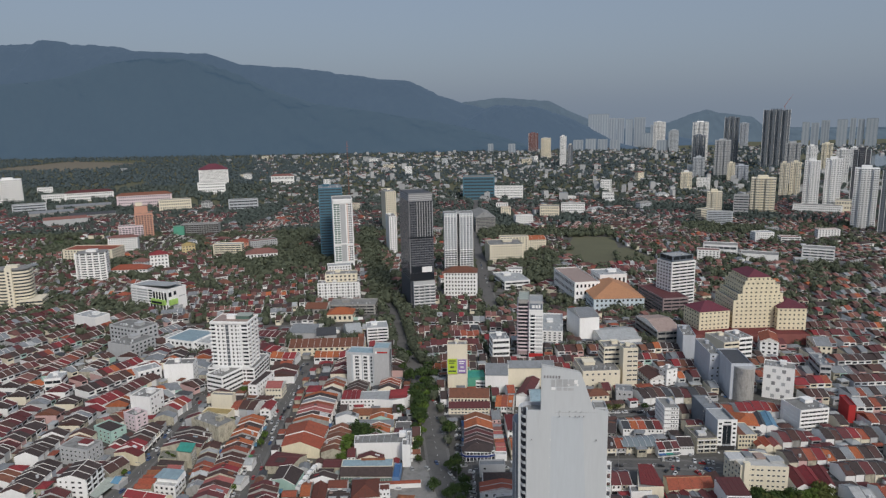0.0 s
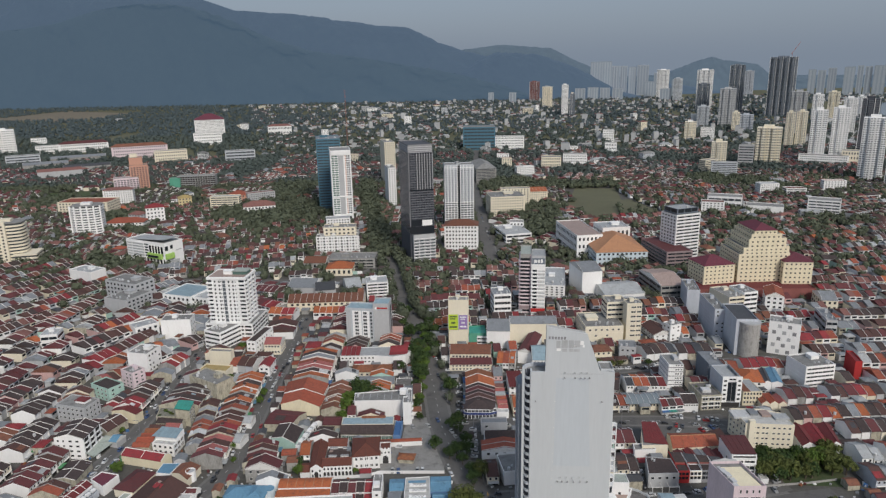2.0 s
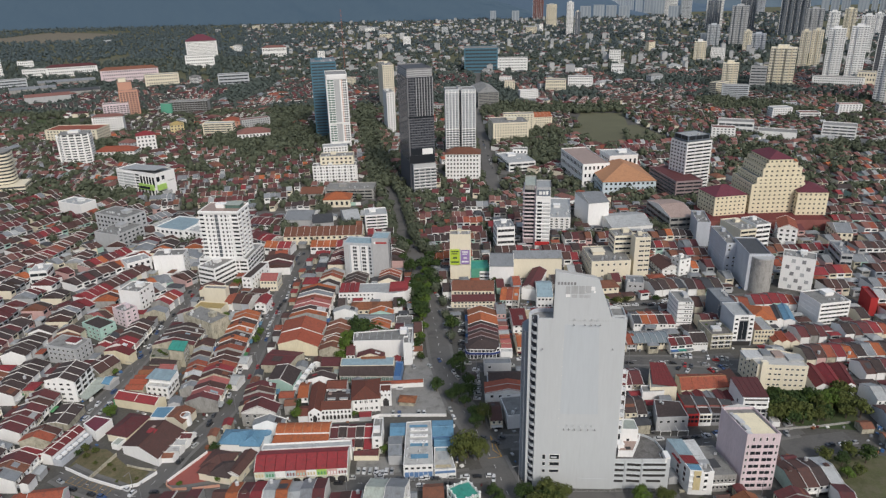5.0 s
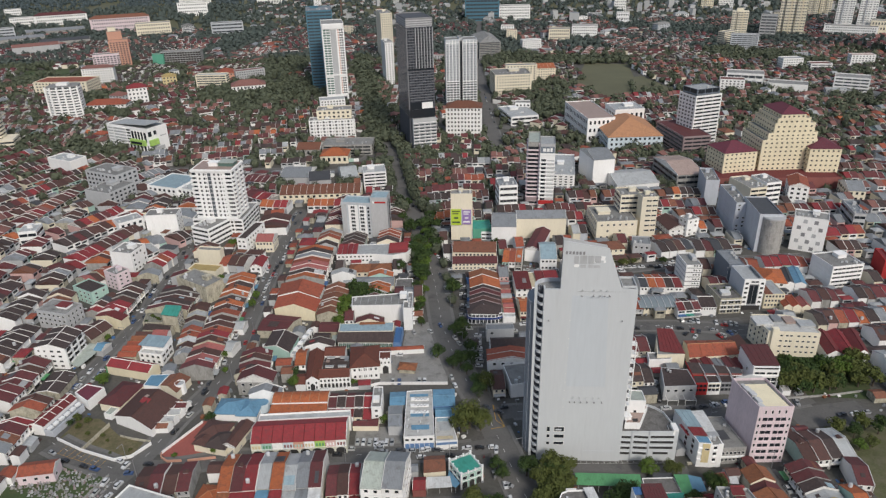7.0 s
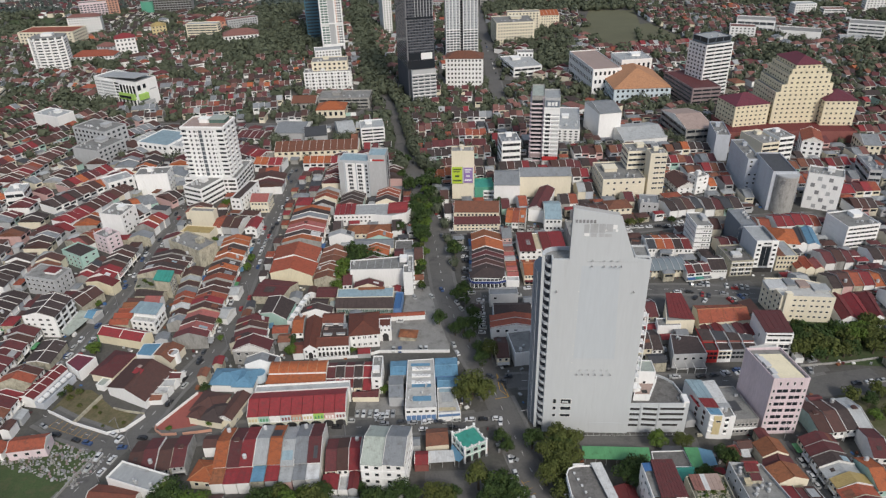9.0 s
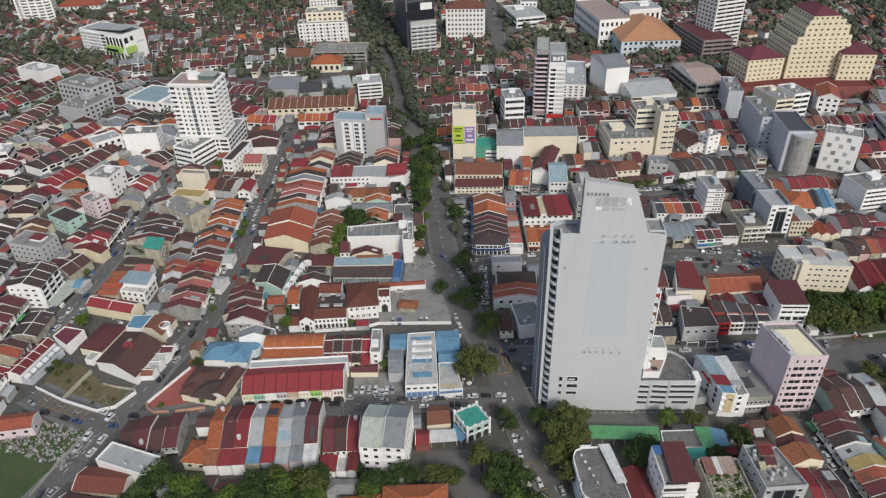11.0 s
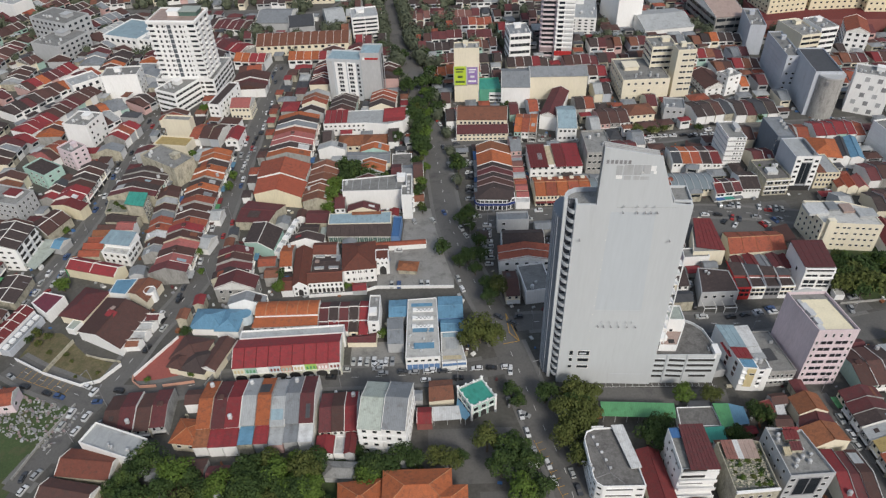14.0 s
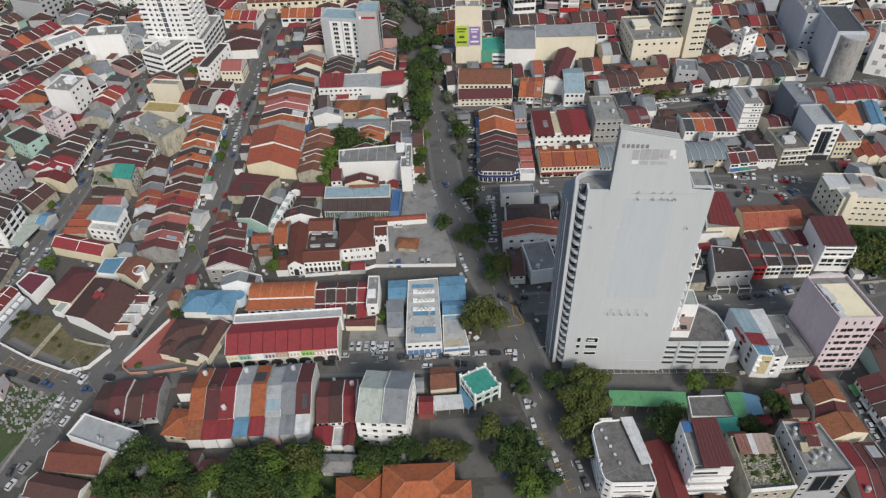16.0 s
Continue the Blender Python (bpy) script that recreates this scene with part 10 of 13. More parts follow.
    gabled("house with a faded pink roof", [(-161.4, 263.4), (-152.6, 262.6), (-152.6, 268.6), (-161.2, 269.6)], 5.4, 1.4, "white", "pink")
    gabled("house with a dark worn roof", [(-169.4, 270.8), (-153.4, 269.2), (-152.8, 273.6), (-168.6, 277.2)], 5.0, 1.4, "stained", "darkbrown")
    gabled("long red roofed row with white ribs", [(-190.4, 190.0), (-183.0, 188.6), (-177.4, 209.6), (-183.8, 212.4)], 5.0, 1.3, "white", "darkred", False, 5)
    root, c = plot_house("lean-to with a blue grey deck and white vents", [(-182.6, 188.4), (-178.0, 187.4), (-172.8, 206.4), (-177.2, 209.0)], 3.4, "bluegrey", "metal", 0.2)
    for k in range(6):
        part("vent_box", mesh("vent_box", lambda b: (add_box(b, -1.1, -0.7, 0, 1.1, 0.7, 0.8, 0), add_box(b, -1.3, -0.9, 0.8, 1.3, 0.9, 0.95, 0)), "w_white"), root, (-2.4 + k * 0.95, -8.4 + k * 3.3, 3.2), 1.3)
    gabled("low workshop with a dark worn roof", [(-200.4, 216.0), (-188.6, 214.6), (-188.2, 231.4), (-200.0, 233.0)], 4.0, 1.2, "stained", "darkbrown", False, 2)
    drum = [(-130.6 + 2.6 * math.cos(a), 218.4 + 2.6 * math.sin(a)) for a in (math.pi * k / 5 for k in range(10))]
    plot_house("small round white turret room", drum, 6.0, "white", "lightmetal", 0.5)
    plot_house("round blue roofed annexe", [(-86.4 + 3.0 * math.cos(a), 203.4 + 3.0 * math.sin(a)) for a in (math.pi * k / 6 for k in range(12))], 4.4, "paleblue_wall", "blue", 0.15)


def gable_pair():
    """Two wide cream gabled houses, the dark roofed rows before them and the mint fronted house."""
    one = mesh("window", win_mesh, "white_trim", "glass")
    for k, (x0, y0, x1, y1, d, m, wl) in enumerate(((-98.6, 287.6, -74.2, 283.2, 14.0, "vermilion", "yellowcream"), (-99.6, 303.0, -74.6, 299.4, 15.4, "terracotta", "white"))):
        root, q = gabled("wide cream gabled house with a red tiled roof", [(x0, y0), (x1, y1), (x1 + 1.2, y1 + d), (x0 - 0.4, y0 + d)], 6.6, 4.0, wl, m, False, 0, 0.5)
        a, b = (x1 - root.location.x, y1 - root.location.y), (x1 + 1.2 - root.location.x, y1 + d - root.location.y)
        for u in (2.4, 5.6, 8.8, 12.0):
            for z in (5.0, 2.0):
                on_edge(root, a, b, u, z, one, (1.2, 1, 1.5))
    root, q = gabled("low house with a worn maroon roof", [(-104.0, 266.6), (-87.4, 265.0), (-81.4, 279.0), (-101.0, 283.6)], 5.2, 1.6, "stained", "maroon", True)
    slope(root, "patch_roof", ((-98.6, 268.8, 6.2), (-93.0, 268.2, 6.2), (-92.0, 272.2, 6.9), (-97.6, 273.0, 6.9)), "darkbrown")
    root, q = gabled("mint fronted house with a dark roof", [(-95.8, 249.0), (-81.4, 243.0), (-79.4, 259.0), (-94.6, 264.6)], 5.6, 2.4, "mint", "darkbrown", False, 1)
    root, c = plot_house("long white side wing with open arches", [(-81.2, 243.6), (-78.6, 243.2), (-72.6, 268.2), (-75.4, 268.8)], 4.2, "white", "lightmetal", 0.2)
    for k in range(8):
        on_edge(root, c[1], c[2], 2.2 + k * 3.0, 1.0, mesh("arched_opening", arch_mesh, "white_trim", "dark_void"), (1.8, 1, 2.4), "archway")
    for k in range(4):
        part("roof_bay", mesh("wing_bay", lambda b: add_box(b, -1.1, -1.2, 0, 1.1, 1.2, 1.1), "w_white"), root, (-1.9 + k * 1.4, -8.0 + k * 5.6, 4.0), -0.24)


def white_box():
    """Plain white box building with its stair block, the grey sheds and the striped hall behind it."""
    one = mesh("window", win_mesh, "white_trim", "glass")
    root, c = plot_house("plain white windowless box building", [(-52.2, 280.0), (-20.4, 279.6), (-20.6, 294.0), (-53.0, 290.4)], 11.7, "white", "concrete", 0.6)
    for k in range(6):
        part("roof_seam", mesh("box_seam", lambda b: add_box(b, -0.1, -4.6, 0, 0.1, 4.6, 0.12), "w_grey"), root, (-11.0 + k * 4.4, 0.4, 11.15))
    tank(root, -14.0, 2.0, 11.1, 0.8)
    tank(root, -14.2, 0.2, 11.1, 0.8)
    root, c = plot_house("white stair block with rooftop plant", [(-22.4, 271.0), (-17.4, 270.8), (-17.4, 289.4), (-20.2, 289.6), (-20.2, 279.2), (-22.4, 279.2)], 14.6, "white", "concrete", 0.9)
    part("plant_room", mesh("plant_room", lambda b: add_box(b, -3.6, -2.4, 0, 0.6, 1.6, 3.0), "w_white"), root, (-1.4, 9.0, 11.6))
    for k in range(4):
        cooler(root, 0.9, -6.6 + k * 3.0, 13.8, 0.3 * k)
        on_edge(root, c[1], c[2], 4.0, 3.0 + k * 3.0, mesh("stair_balcony", lambda b: (add_box(b, -1.2, -1.0, -0.9, 1.2, 0, -0.2, 0), add_box(b, -1.0, -0.04, -0.2, 1.0, 0.02, 1.1, 1)), "w_white", "dark_void"), name="balcony")
    gabled("long shed with a grey metal roof", [(-54.4, 316.4), (-30.2, 316.2), (-30.6, 327.8), (-55.0, 328.4)], 4.6, 1.3, "cream", "metal", True, 0)
    gabled("small shed with a grey metal roof", [(-63.0, 316.6), (-55.2, 316.6), (-55.6, 325.6), (-63.0, 325.4)], 4.0, 0.8, "white", "lightmetal")
    plot_house("low shed with a dark flat roof", [(-29.4, 311.6), (-18.2, 311.2), (-19.0, 326.6), (-29.6, 326.4)], 3.8, "white", "darkconcrete", 0.3)
    for x0, x1 in ((-60.4, -47.6), (-46.4, -33.6)):
        block("rust tiled hip roofed house behind a shed", (x0 + x1) / 2, 341.2, x1 - x0, 11.0, 4.6, 0, floors=1, wall="cream", front="few", roof="h", roofmat="rust")
    root, c = plot_house("white low building with red striped roofs", [(-71.0, 355.0), (-46.0, 355.0), (-33.0, 352.4), (-24.4, 355.6), (-20.8, 361.2), (-21.4, 370.6), (-70.4, 370.2)], 8.0, "white", "lightmetal", 0.3)
    for z in (6.2, 3.4):
        for k in range(9):
            on_edge(root, c[0], c[1], 1.6 + k * 2.7, z, one, (1.3, 1, 1.2))
    for k in range(4):
        x = -70.6 + k * 3.4
        slope(root, "roof_sheet", ((x, 355.8, 8.2), (x + 3.1, 355.8, 8.2), (x + 3.1, 369.6, 9.2), (x, 369.6, 9.2)), "red", 0)
    for k in range(5):
        y = 355.2 + k * 3.0
        slope(root, "roof_sheet", ((-36.0, y, 8.1), (-23.6, y + 1.6, 8.1), (-22.6, y + 4.0, 9.0), (-36.0, y + 2.6, 9.0)), "red", 0)


def red_gables():
    """Long red gabled houses beyond the wooded plot."""
    one = mesh("window", win_mesh, "white_trim", "glass")
    for x0, x1, b0, b1, m in ((194.0, 201.4, 196.6, 204.4, "darkred"), (202.0, 208.6, 204.8, 212.0, "red"), (209.2, 215.0, 213.0, 220.0, "darkred")):
        root, q = gabled("long white gabled house with a red roof", [(x0, 228.6), (x1, 229.2), (b1, 249.6), (b0, 250.2)], 6.0, 2.0, "white", m, False)
        a, b = (x0 - root.location.x, 228.6 - root.location.y), (x1 - root.location.x, 229.2 - root.location.y)
        for u in (2.0, 4.6):
            on_edge(root, a, b, u, 4.2, one, (1.3, 1, 1.3))
    plot_house("small white kiosk beside the road", [(160.6, 204.2), (164.4, 204.0), (164.8, 208.4), (161.0, 208.6)], 2.8, "white", "weathered_white", 0.2)
    low_wall([(162.0, 201.6), (184.0, 203.2), (200.0, 205.6)], 1.0, "w_concrete", "low grey wall along the wooded plot")


for x, y, w, d in ((-52.5, 211.6, 46, 8), (9.6, 300, 11, 48), (169, 272, 22, 12), (-171, 228, 12, 10)):
    claim(x, y, w, d, 0, 0, "open")
gable_pair()
left_street()
white_box()
red_gables()
mansion()
old_halls()
barrel_terrace()
avenue_corner()
bank_row()
car_park_podium()
walk_ups()
pink_tower()
corner_blocks()
turquoise_house()
workshop_yard()
walled_houses()
right_shops()

# middle distance
block('orange roofed apartments with a flat roof', -525.7, 923.4, 75.7, 37.8, 20, -2.4, floors=5, wall='cream', front='few', roofmat='terracotta')
block('plain white house with a flat roof', -357.9, 575.3, 31.2, 17.9, 12.7, -25.3, floors=3, wall='white', front='none', roofmat='lightmetal')
block('grey white stepped apartments', -277.4, 485.6, 26.2, 29.4, 14, -22.8, floors=4, wall='grey', front='none', right='few')
block('weathered white apartments with a flat roof', -286.9, 512.5, 38.1, 22.1, 20, -26.1, floors=5, wall='grey', front='few')
block('white shop with a glass front', -304.7, 408.7, 12.4, 14.7, 10, 10.9, floors=2, wall='white', front='band', roofmat='lightmetal')
block('white flat roofed depot', -231.5, 506.5, 31.0, 32.2, 10, -20.9, floors=2, wall='white', front='few', roofmat='paleblue')
block('white depot with a flat roof', -213.3, 502.3, 27.5, 30.5, 9, -22.8, floors=2, wall='white', front='few', roofmat='lightmetal')
block('long brown terrace with pale fins', -100.1, 483.8, 66.7, 23.7, 8, 1.1, floors=2, wall='cream', front='few', roof='ribs', roofmat='brown2')
block('white and black arc fronted office', -57.1, 504.4, 19.4, 19.9, 17.2, 8.8, floors=6, wall='white', front='band', roofmat='lightmetal')
block('grey sheds with a pitched roof', -128.4, 532.4, 26.6, 29.4, 7, -4.8, floors=1, wall='grey', front='none', roof='gx', roofmat='metal')
block('grey sheds with a pitched roof', -107.4, 520.8, 19.1, 24.5, 7, 9.1, floors=1, wall='grey', front='none', roof='gx', roofmat='darkmetal')
block('barrel roofed shed with a pitched roof', -82.8, 527.7, 14.6, 30.3, 8, 13.8, floors=1, wall='grey', front='none', roof='gx', roofmat='lightmetal')
block('concrete skeleton under construction', -92.0, 614.2, 50.0, 26.0, 10, -2, floors=3, wall='concrete', front='band')
block('brown roofed hall beside a building site', -131.0, 612.0, 24.0, 22.0, 7, -2, floors=1, wall='concrete', front='few', roof='gx', roofmat='brown2')
block('orange roofed villa with a pitched roof', -101.8, 585.5, 26.6, 21.0, 8, -0.5, floors=1, wall='cream', front='few', roof='h', roofmat='orange')
block('white hotel block with a flat roof', -115.0, 664.4, 47.6, 15.2, 21.1, 4, floors=6, wall='white', front='balcony')
block('cream rear hotel wing', -112.7, 673.2, 36.6, 19.3, 30, 4, floors=7, wall='cream', front='few')
block('blue glass tower with a flat roof', -162.5, 933.6, 34.7, 55.5, 105.8, 10, floors=26, wall='blueglass', front='band', roofmat='metal')
block('white apartments with red roofs', 27.3, 669.6, 38.2, 22.6, 30.8, -5.0, floors=7, wall='white', front='punch', roof='h', roofmat='brown2')
block('slim white tower beside the dark one', -72.2, 954.6, 11.9, 39.9, 57.4, 12, floors=18, wall='white', front='punch')
block('slim pale tower with a flat roof', -90.2, 1164.4, 19.1, 63.1, 75, 12, floors=20, wall='cream', front='punch')
block('grey stepped pagoda tower', 84.1, 1168.8, 35.9, 95.8, 26.9, 5, floors=10, wall='concrete', front='band', roof='h')
block('cream apartments with a flat roof', 97.0, 868.5, 48.7, 43.3, 26.6, 5, floors=7, wall='cream', front='punch')
block('yellow apartments with a pitched roof', 143.9, 951.4, 48.1, 32.4, 17.5, 5, floors=5, wall='cream', front='punch', roof='gx', roofmat='orange')
block('white and red office', 91.4, 721.9, 32.0, 51.0, 10, 12.0, floors=2, wall='white', front='band', roofmat='lightmetal')
block('white walk up block', 109.8, 520.7, 19.1, 57.7, 11.5, -10, floors=5, wall='white', front='few', roofmat='lightmetal')
block('white box with a grey roof', 138.0, 517.5, 19.2, 34.2, 22.2, 9.5, floors=2, wall='white', front='none', roof='gx', roofmat='metal')
block('white shop house with a flat roof', 52.7, 455.8, 14.6, 18.9, 20.1, 4.8, floors=4, wall='white', front='band', roofmat='metal')
block('mall with orange tiled roofs', 191.9, 625.5, 54.1, 68.4, 14.8, 0.8, floors=3, wall='paleblue_wall', front='few', roof='h', roofmat='peach_roof')
block('pale blue mall drum', 161.2, 665.1, 29.2, 76.2, 24, 7.6, floors=3, wall='white', front='few', roofmat='pinkmetal')
block('white mall attic with a flat roof', 199.7, 667.5, 32.2, 30.6, 26, 7.0, floors=2, wall='white', front='few', roofmat='lightmetal')
block('white office tower with ribbon windows', 260.3, 617, 31, 25, 50, 20, floors=14, wall='white', front='band', left='few')
block('dark glazed attic of the office tower', 260.5, 617.4, 27, 21, 5, 20, floors=1, wall='darkslate', front='dark', left='dark', roofmat='lightmetal', base=50.9)
block('dark banded office podium', 242.4, 604.2, 27.8, 60.7, 18.2, 8, floors=5, wall='mauve', front='band', roofmat='maroon')
block('grey pink market hall', 205.7, 504.1, 23.0, 50.0, 14.5, 6.3, floors=3, wall='concrete', front='band', roof='gx', roofmat='pinkmetal')
block('car park deck hall', 163.7, 500.2, 37.5, 36.8, 6, 8.7, floors=1, wall='white', front='none', roof='gx', roofmat='lightmetal')
block('cream hotel main body with small windows', 296.8, 520.3, 46.9, 40, 26, 1, floors=7, wall='yellowcream', front='small', left='small', clutter=False, base=9)
block('cream hotel second tier with small windows', 298.3, 520.3, 42, 39.4, 6, 1, floors=2, wall='yellowcream', front='small', left='small', clutter=False, base=35)
block('cream hotel third tier with small windows', 299.0, 520.3, 34.4, 38.4, 8, 1, floors=2, wall='yellowcream', front='small', left='small', clutter=False, base=41)
block('cream hotel fourth tier with small windows', 298.0, 520.2, 28, 36.4, 4, 1, floors=1, wall='yellowcream', front='small', left='small', clutter=False, base=49)
block('cream hotel crown with a maroon hip roof', 297.4, 520.3, 21, 34.4, 4, 1, floors=1, wall='yellowcream', front='small', left='small', roof='h', roofmat='maroonroof', base=53)
block('cream hotel wing with a maroon hip roof', 253.4, 510.6, 30.5, 27.5, 17.8, 9.8, floors=5, wall='yellowcream', front='small', left='small', roof='h', roofmat='maroonroof', base=9.05)
block('cream hotel wing with a maroon hip roof', 325.9, 504.7, 25.5, 26.1, 20.8, -5.5, floors=5, wall='yellowcream', front='small', left='small', roof='h', roofmat='maroonroof', base=9.05)
block('brick red hotel podium with a flat roof', 284, 500, 102, 44, 9, -3, floors=2, wall='brick', front='none', roofmat='darkred')
block('green sided office with a flat roof', 216.7, 461.6, 10.3, 30.6, 20, -10, floors=4, wall='bluegrey', front='none', right='few')
block('yellow trimmed office with a flat roof', 242.1, 446.8, 14.2, 27.8, 18, 11.4, floors=5, wall='cream', front='band', left='none')
block('white office with balconies', 256.6, 448.3, 13.1, 19.8, 20, 13.2, floors=5, wall='white', front='band', left='none')
block('white house with orange roof', 285.4, 453.9, 14.3, 25.1, 15, -21.0, floors=4, wall='white', front='few', roof='gy', roofmat='terracotta')
block('white office with checkered windows', 250.3, 364.8, 20.5, 14, 24, -28, floors=5, wall='white', front='check', right='bank')
silo(222.6, 361.5, 7.6, 25.0)
block('white block beside the red hall', 244.9, 318.1, 21.1, 19.5, 14.0, 9.5, floors=5, wall='white', front='band', left='none')
block('yellow ended shop row', 332.6, 458.6, 12.7, 25.8, 9, -12, floors=2, wall='cream', front='few', roof='gx', roofmat='metal')
block('red hall with a flat roof', 278.6, 326.2, 4.3, 18, 12, -12, floors=1, wall='redpaint', front='none', roofmat='red')
block('grey shops with a flat roof', 300.8, 400.8, 7.8, 28.5, 14, -12, floors=3, wall='grey', front='band', roofmat='metal')

# ---- landmark towers ----
def relief(root, w, d, items, mats, label="rows of windows, ledges and piers"):
    """Windows, ledges and piers of a far facade, too small to tell apart: slabs on the faces of a w by d plan."""
    verts, faces, idx = [], [], []
    for side, u0, u1, z0, z1, out, mat in items:
        rz = {"front": 0, "right": math.pi / 2, "left": -math.pi / 2}[side]
        c, s = math.cos(rz), math.sin(rz)
        base = d / 2 if side == "front" else w / 2
        k = len(verts)
        for o in (base - 0.05, base + out):
            for u, z in ((u0, z0), (u1, z0), (u1, z1), (u0, z1)):
                verts.append((u * c + o * s, u * s - o * c, z))
        faces += [(k + 4, k + 5, k + 6, k + 7), (k, k + 1, k + 5, k + 4), (k + 2, k + 3, k + 7, k + 6), (k + 1, k + 2, k + 6, k + 5), (k + 3, k, k + 4, k + 7)]
        idx += [mat] * 5
    me = bpy.data.meshes.new("windows")
    me.from_pydata(verts, [], faces)
    for m in mats:
        me.materials.append(MAT[m])
    me.polygons.foreach_set("material_index", idx)
    tagged(part("windows", me, root, label=label), kind="stuff")


def shaft(label, x, y, w, d, h, rot, wall, roofmat="concrete", base=0.0):
    return block(label, x, y, w, d, h, rot, floors=1, wall=wall, front="none", right="none", left="none", roofmat=roofmat, base=base, clutter=False)


def dark_tower():
    w, d, h = 27, 50, 118
    root = shaft("tall charcoal glass tower with a finned front", -22.7, 646, w, d, h, 14, "charcoal", "darkmetal")
    it = []
    for f in range(33):
        z = 33 + f * 2.6
        # dark glazed flank with thin grey storey lines
        it.append(("left", -24.6, 24.6, z, z + 0.45, 0.15, 1))
        for k in range(14):
            if (f * 5 + k * 3) % 7:
                it.append(("left", -24 + k * 3.5, -21.2 + k * 3.5, z + 0.8, z + 2.2, 0.08, 2))
        for k in range(9):
            u = -12.4 + k * 2.8
            if z > 80 and k > 2:
                it.append(("front", u + 0.2, u + 1.7, z + 0.5, z + 2.1, 0.1, 2))
            elif (f * 7 + k * 5) % 4:
                it.append(("front", u + 0.5, u + 1.8, z + 0.6, z + 1.9, 0.08, 2))
        it.append(("front", -13.4, 13.4, z, z + 0.3, 0.14, 1))
    for k in range(7):
        it.append(("front", -4.3 + k * 2.8, -3.8 + k * 2.8, 80, h, 0.55, 3))
    it += [("front", -12, 12, 40, 47, 0.2, 2), ("front", 0, 11, 40.5, 46.5, 1.2, 4), ("front", -13.4, 13.4, 32, 39.6, 0.8, 2), ("front", -13.4, -12.6, 40, h, 0.5, 1), ("front", -13.4, 13.4, 78.5, 80, 0.9, 2)]
    relief(root, w, d, it, ("w_charcoal", "w_dark_grey", "glass", "w_grey", "w_white"))
    top = shaft("grey louvred crown of the dark tower", -22.7, 646, 26, 48, 8.5, 14, "dark_grey", "darkmetal", 117.9)
    it = [(s, -q, q, z, z + 0.9, 0.3, 0) for s, q in (("front", 12.6), ("left", 23.6)) for z in (0.6, 2.6, 4.6, 6.6)]
    relief(top, 26, 48, it, ("w_grey",), "pale louvre bands")
    base = shaft("pale grey slatted podium of the dark tower", -15.2, 620.5, 24, 8, 31, 14, "grey")
    it = [("front", -11.4 + k * 6.0, -6.6 + k * 6.0, z, z + 1.5, 0.08, 1) for k in range(4) for z in (4, 7.4, 10.8, 14.2, 17.6, 21, 24.4)]
    it += [("front", -12, 12, z - 0.7, z - 0.1, 0.5, 0) for z in (4, 7.4, 10.8, 14.2, 17.6, 21, 24.4, 27.8)]
    relief(base, 24, 8, it, ("w_white", "glass_mid"))


def slender_tower():
    w, d, h = 27.4, 44.5, 98.4
    root = shaft("slender white apartment tower with green glass and brown piers", -132.9, 845.7, w, d, h, 10, "white")
    it = [("front", -3.4, 3.6, 12, 92, 0.15, 2), ("front", 3.6, 5.0, 12, 94, 0.8, 0), ("front", -13.6, -12.4, 0, 98, 0.9, 0), ("front", 12.4, 13.6, 0, 98, 0.9, 0), ("front", -13.6, 13.6, 93, 98.4, 0.9, 0), ("front", -13.6, 13.6, 36, 37.6, 1.1, 0), ("front", -13.6, 13.6, 10.4, 12, 0.9, 0)]
    for f in range(26):
        z = 13 + f * 3.1
        if 34.5 < z < 37.8:
            continue
        it += [("front", -12.0, -9.0, z, z + 1.9, 0.1, 1), ("front", -8.2, -4.0, z, z + 1.7, 0.1, 1), ("front", -12.2, -4.0, z - 0.6, z - 0.2, 0.6, 0)]
        it += [("front", 5.6, 7.0, z, z + 1.9, 0.2, 4), ("front", 7.6, 9.4, z, z + 1.8, 0.1, 3), ("front", 10.0, 12.0, z, z + 1.8, 0.1, 3)]
        it += [("right", -20 + k * 6.5, -16.5 + k * 6.5, z, z + 1.7, 0.1, 3) for k in range(6)]
    for k in range(3):
        it.append(("front", -11 + k * 8.6, -6 + k * 8.6, 4, 9, 0.1, 3))
    relief(root, w, d, it, ("w_white", "glass_green", "w_grey", "glass_mid", "w_peach"))


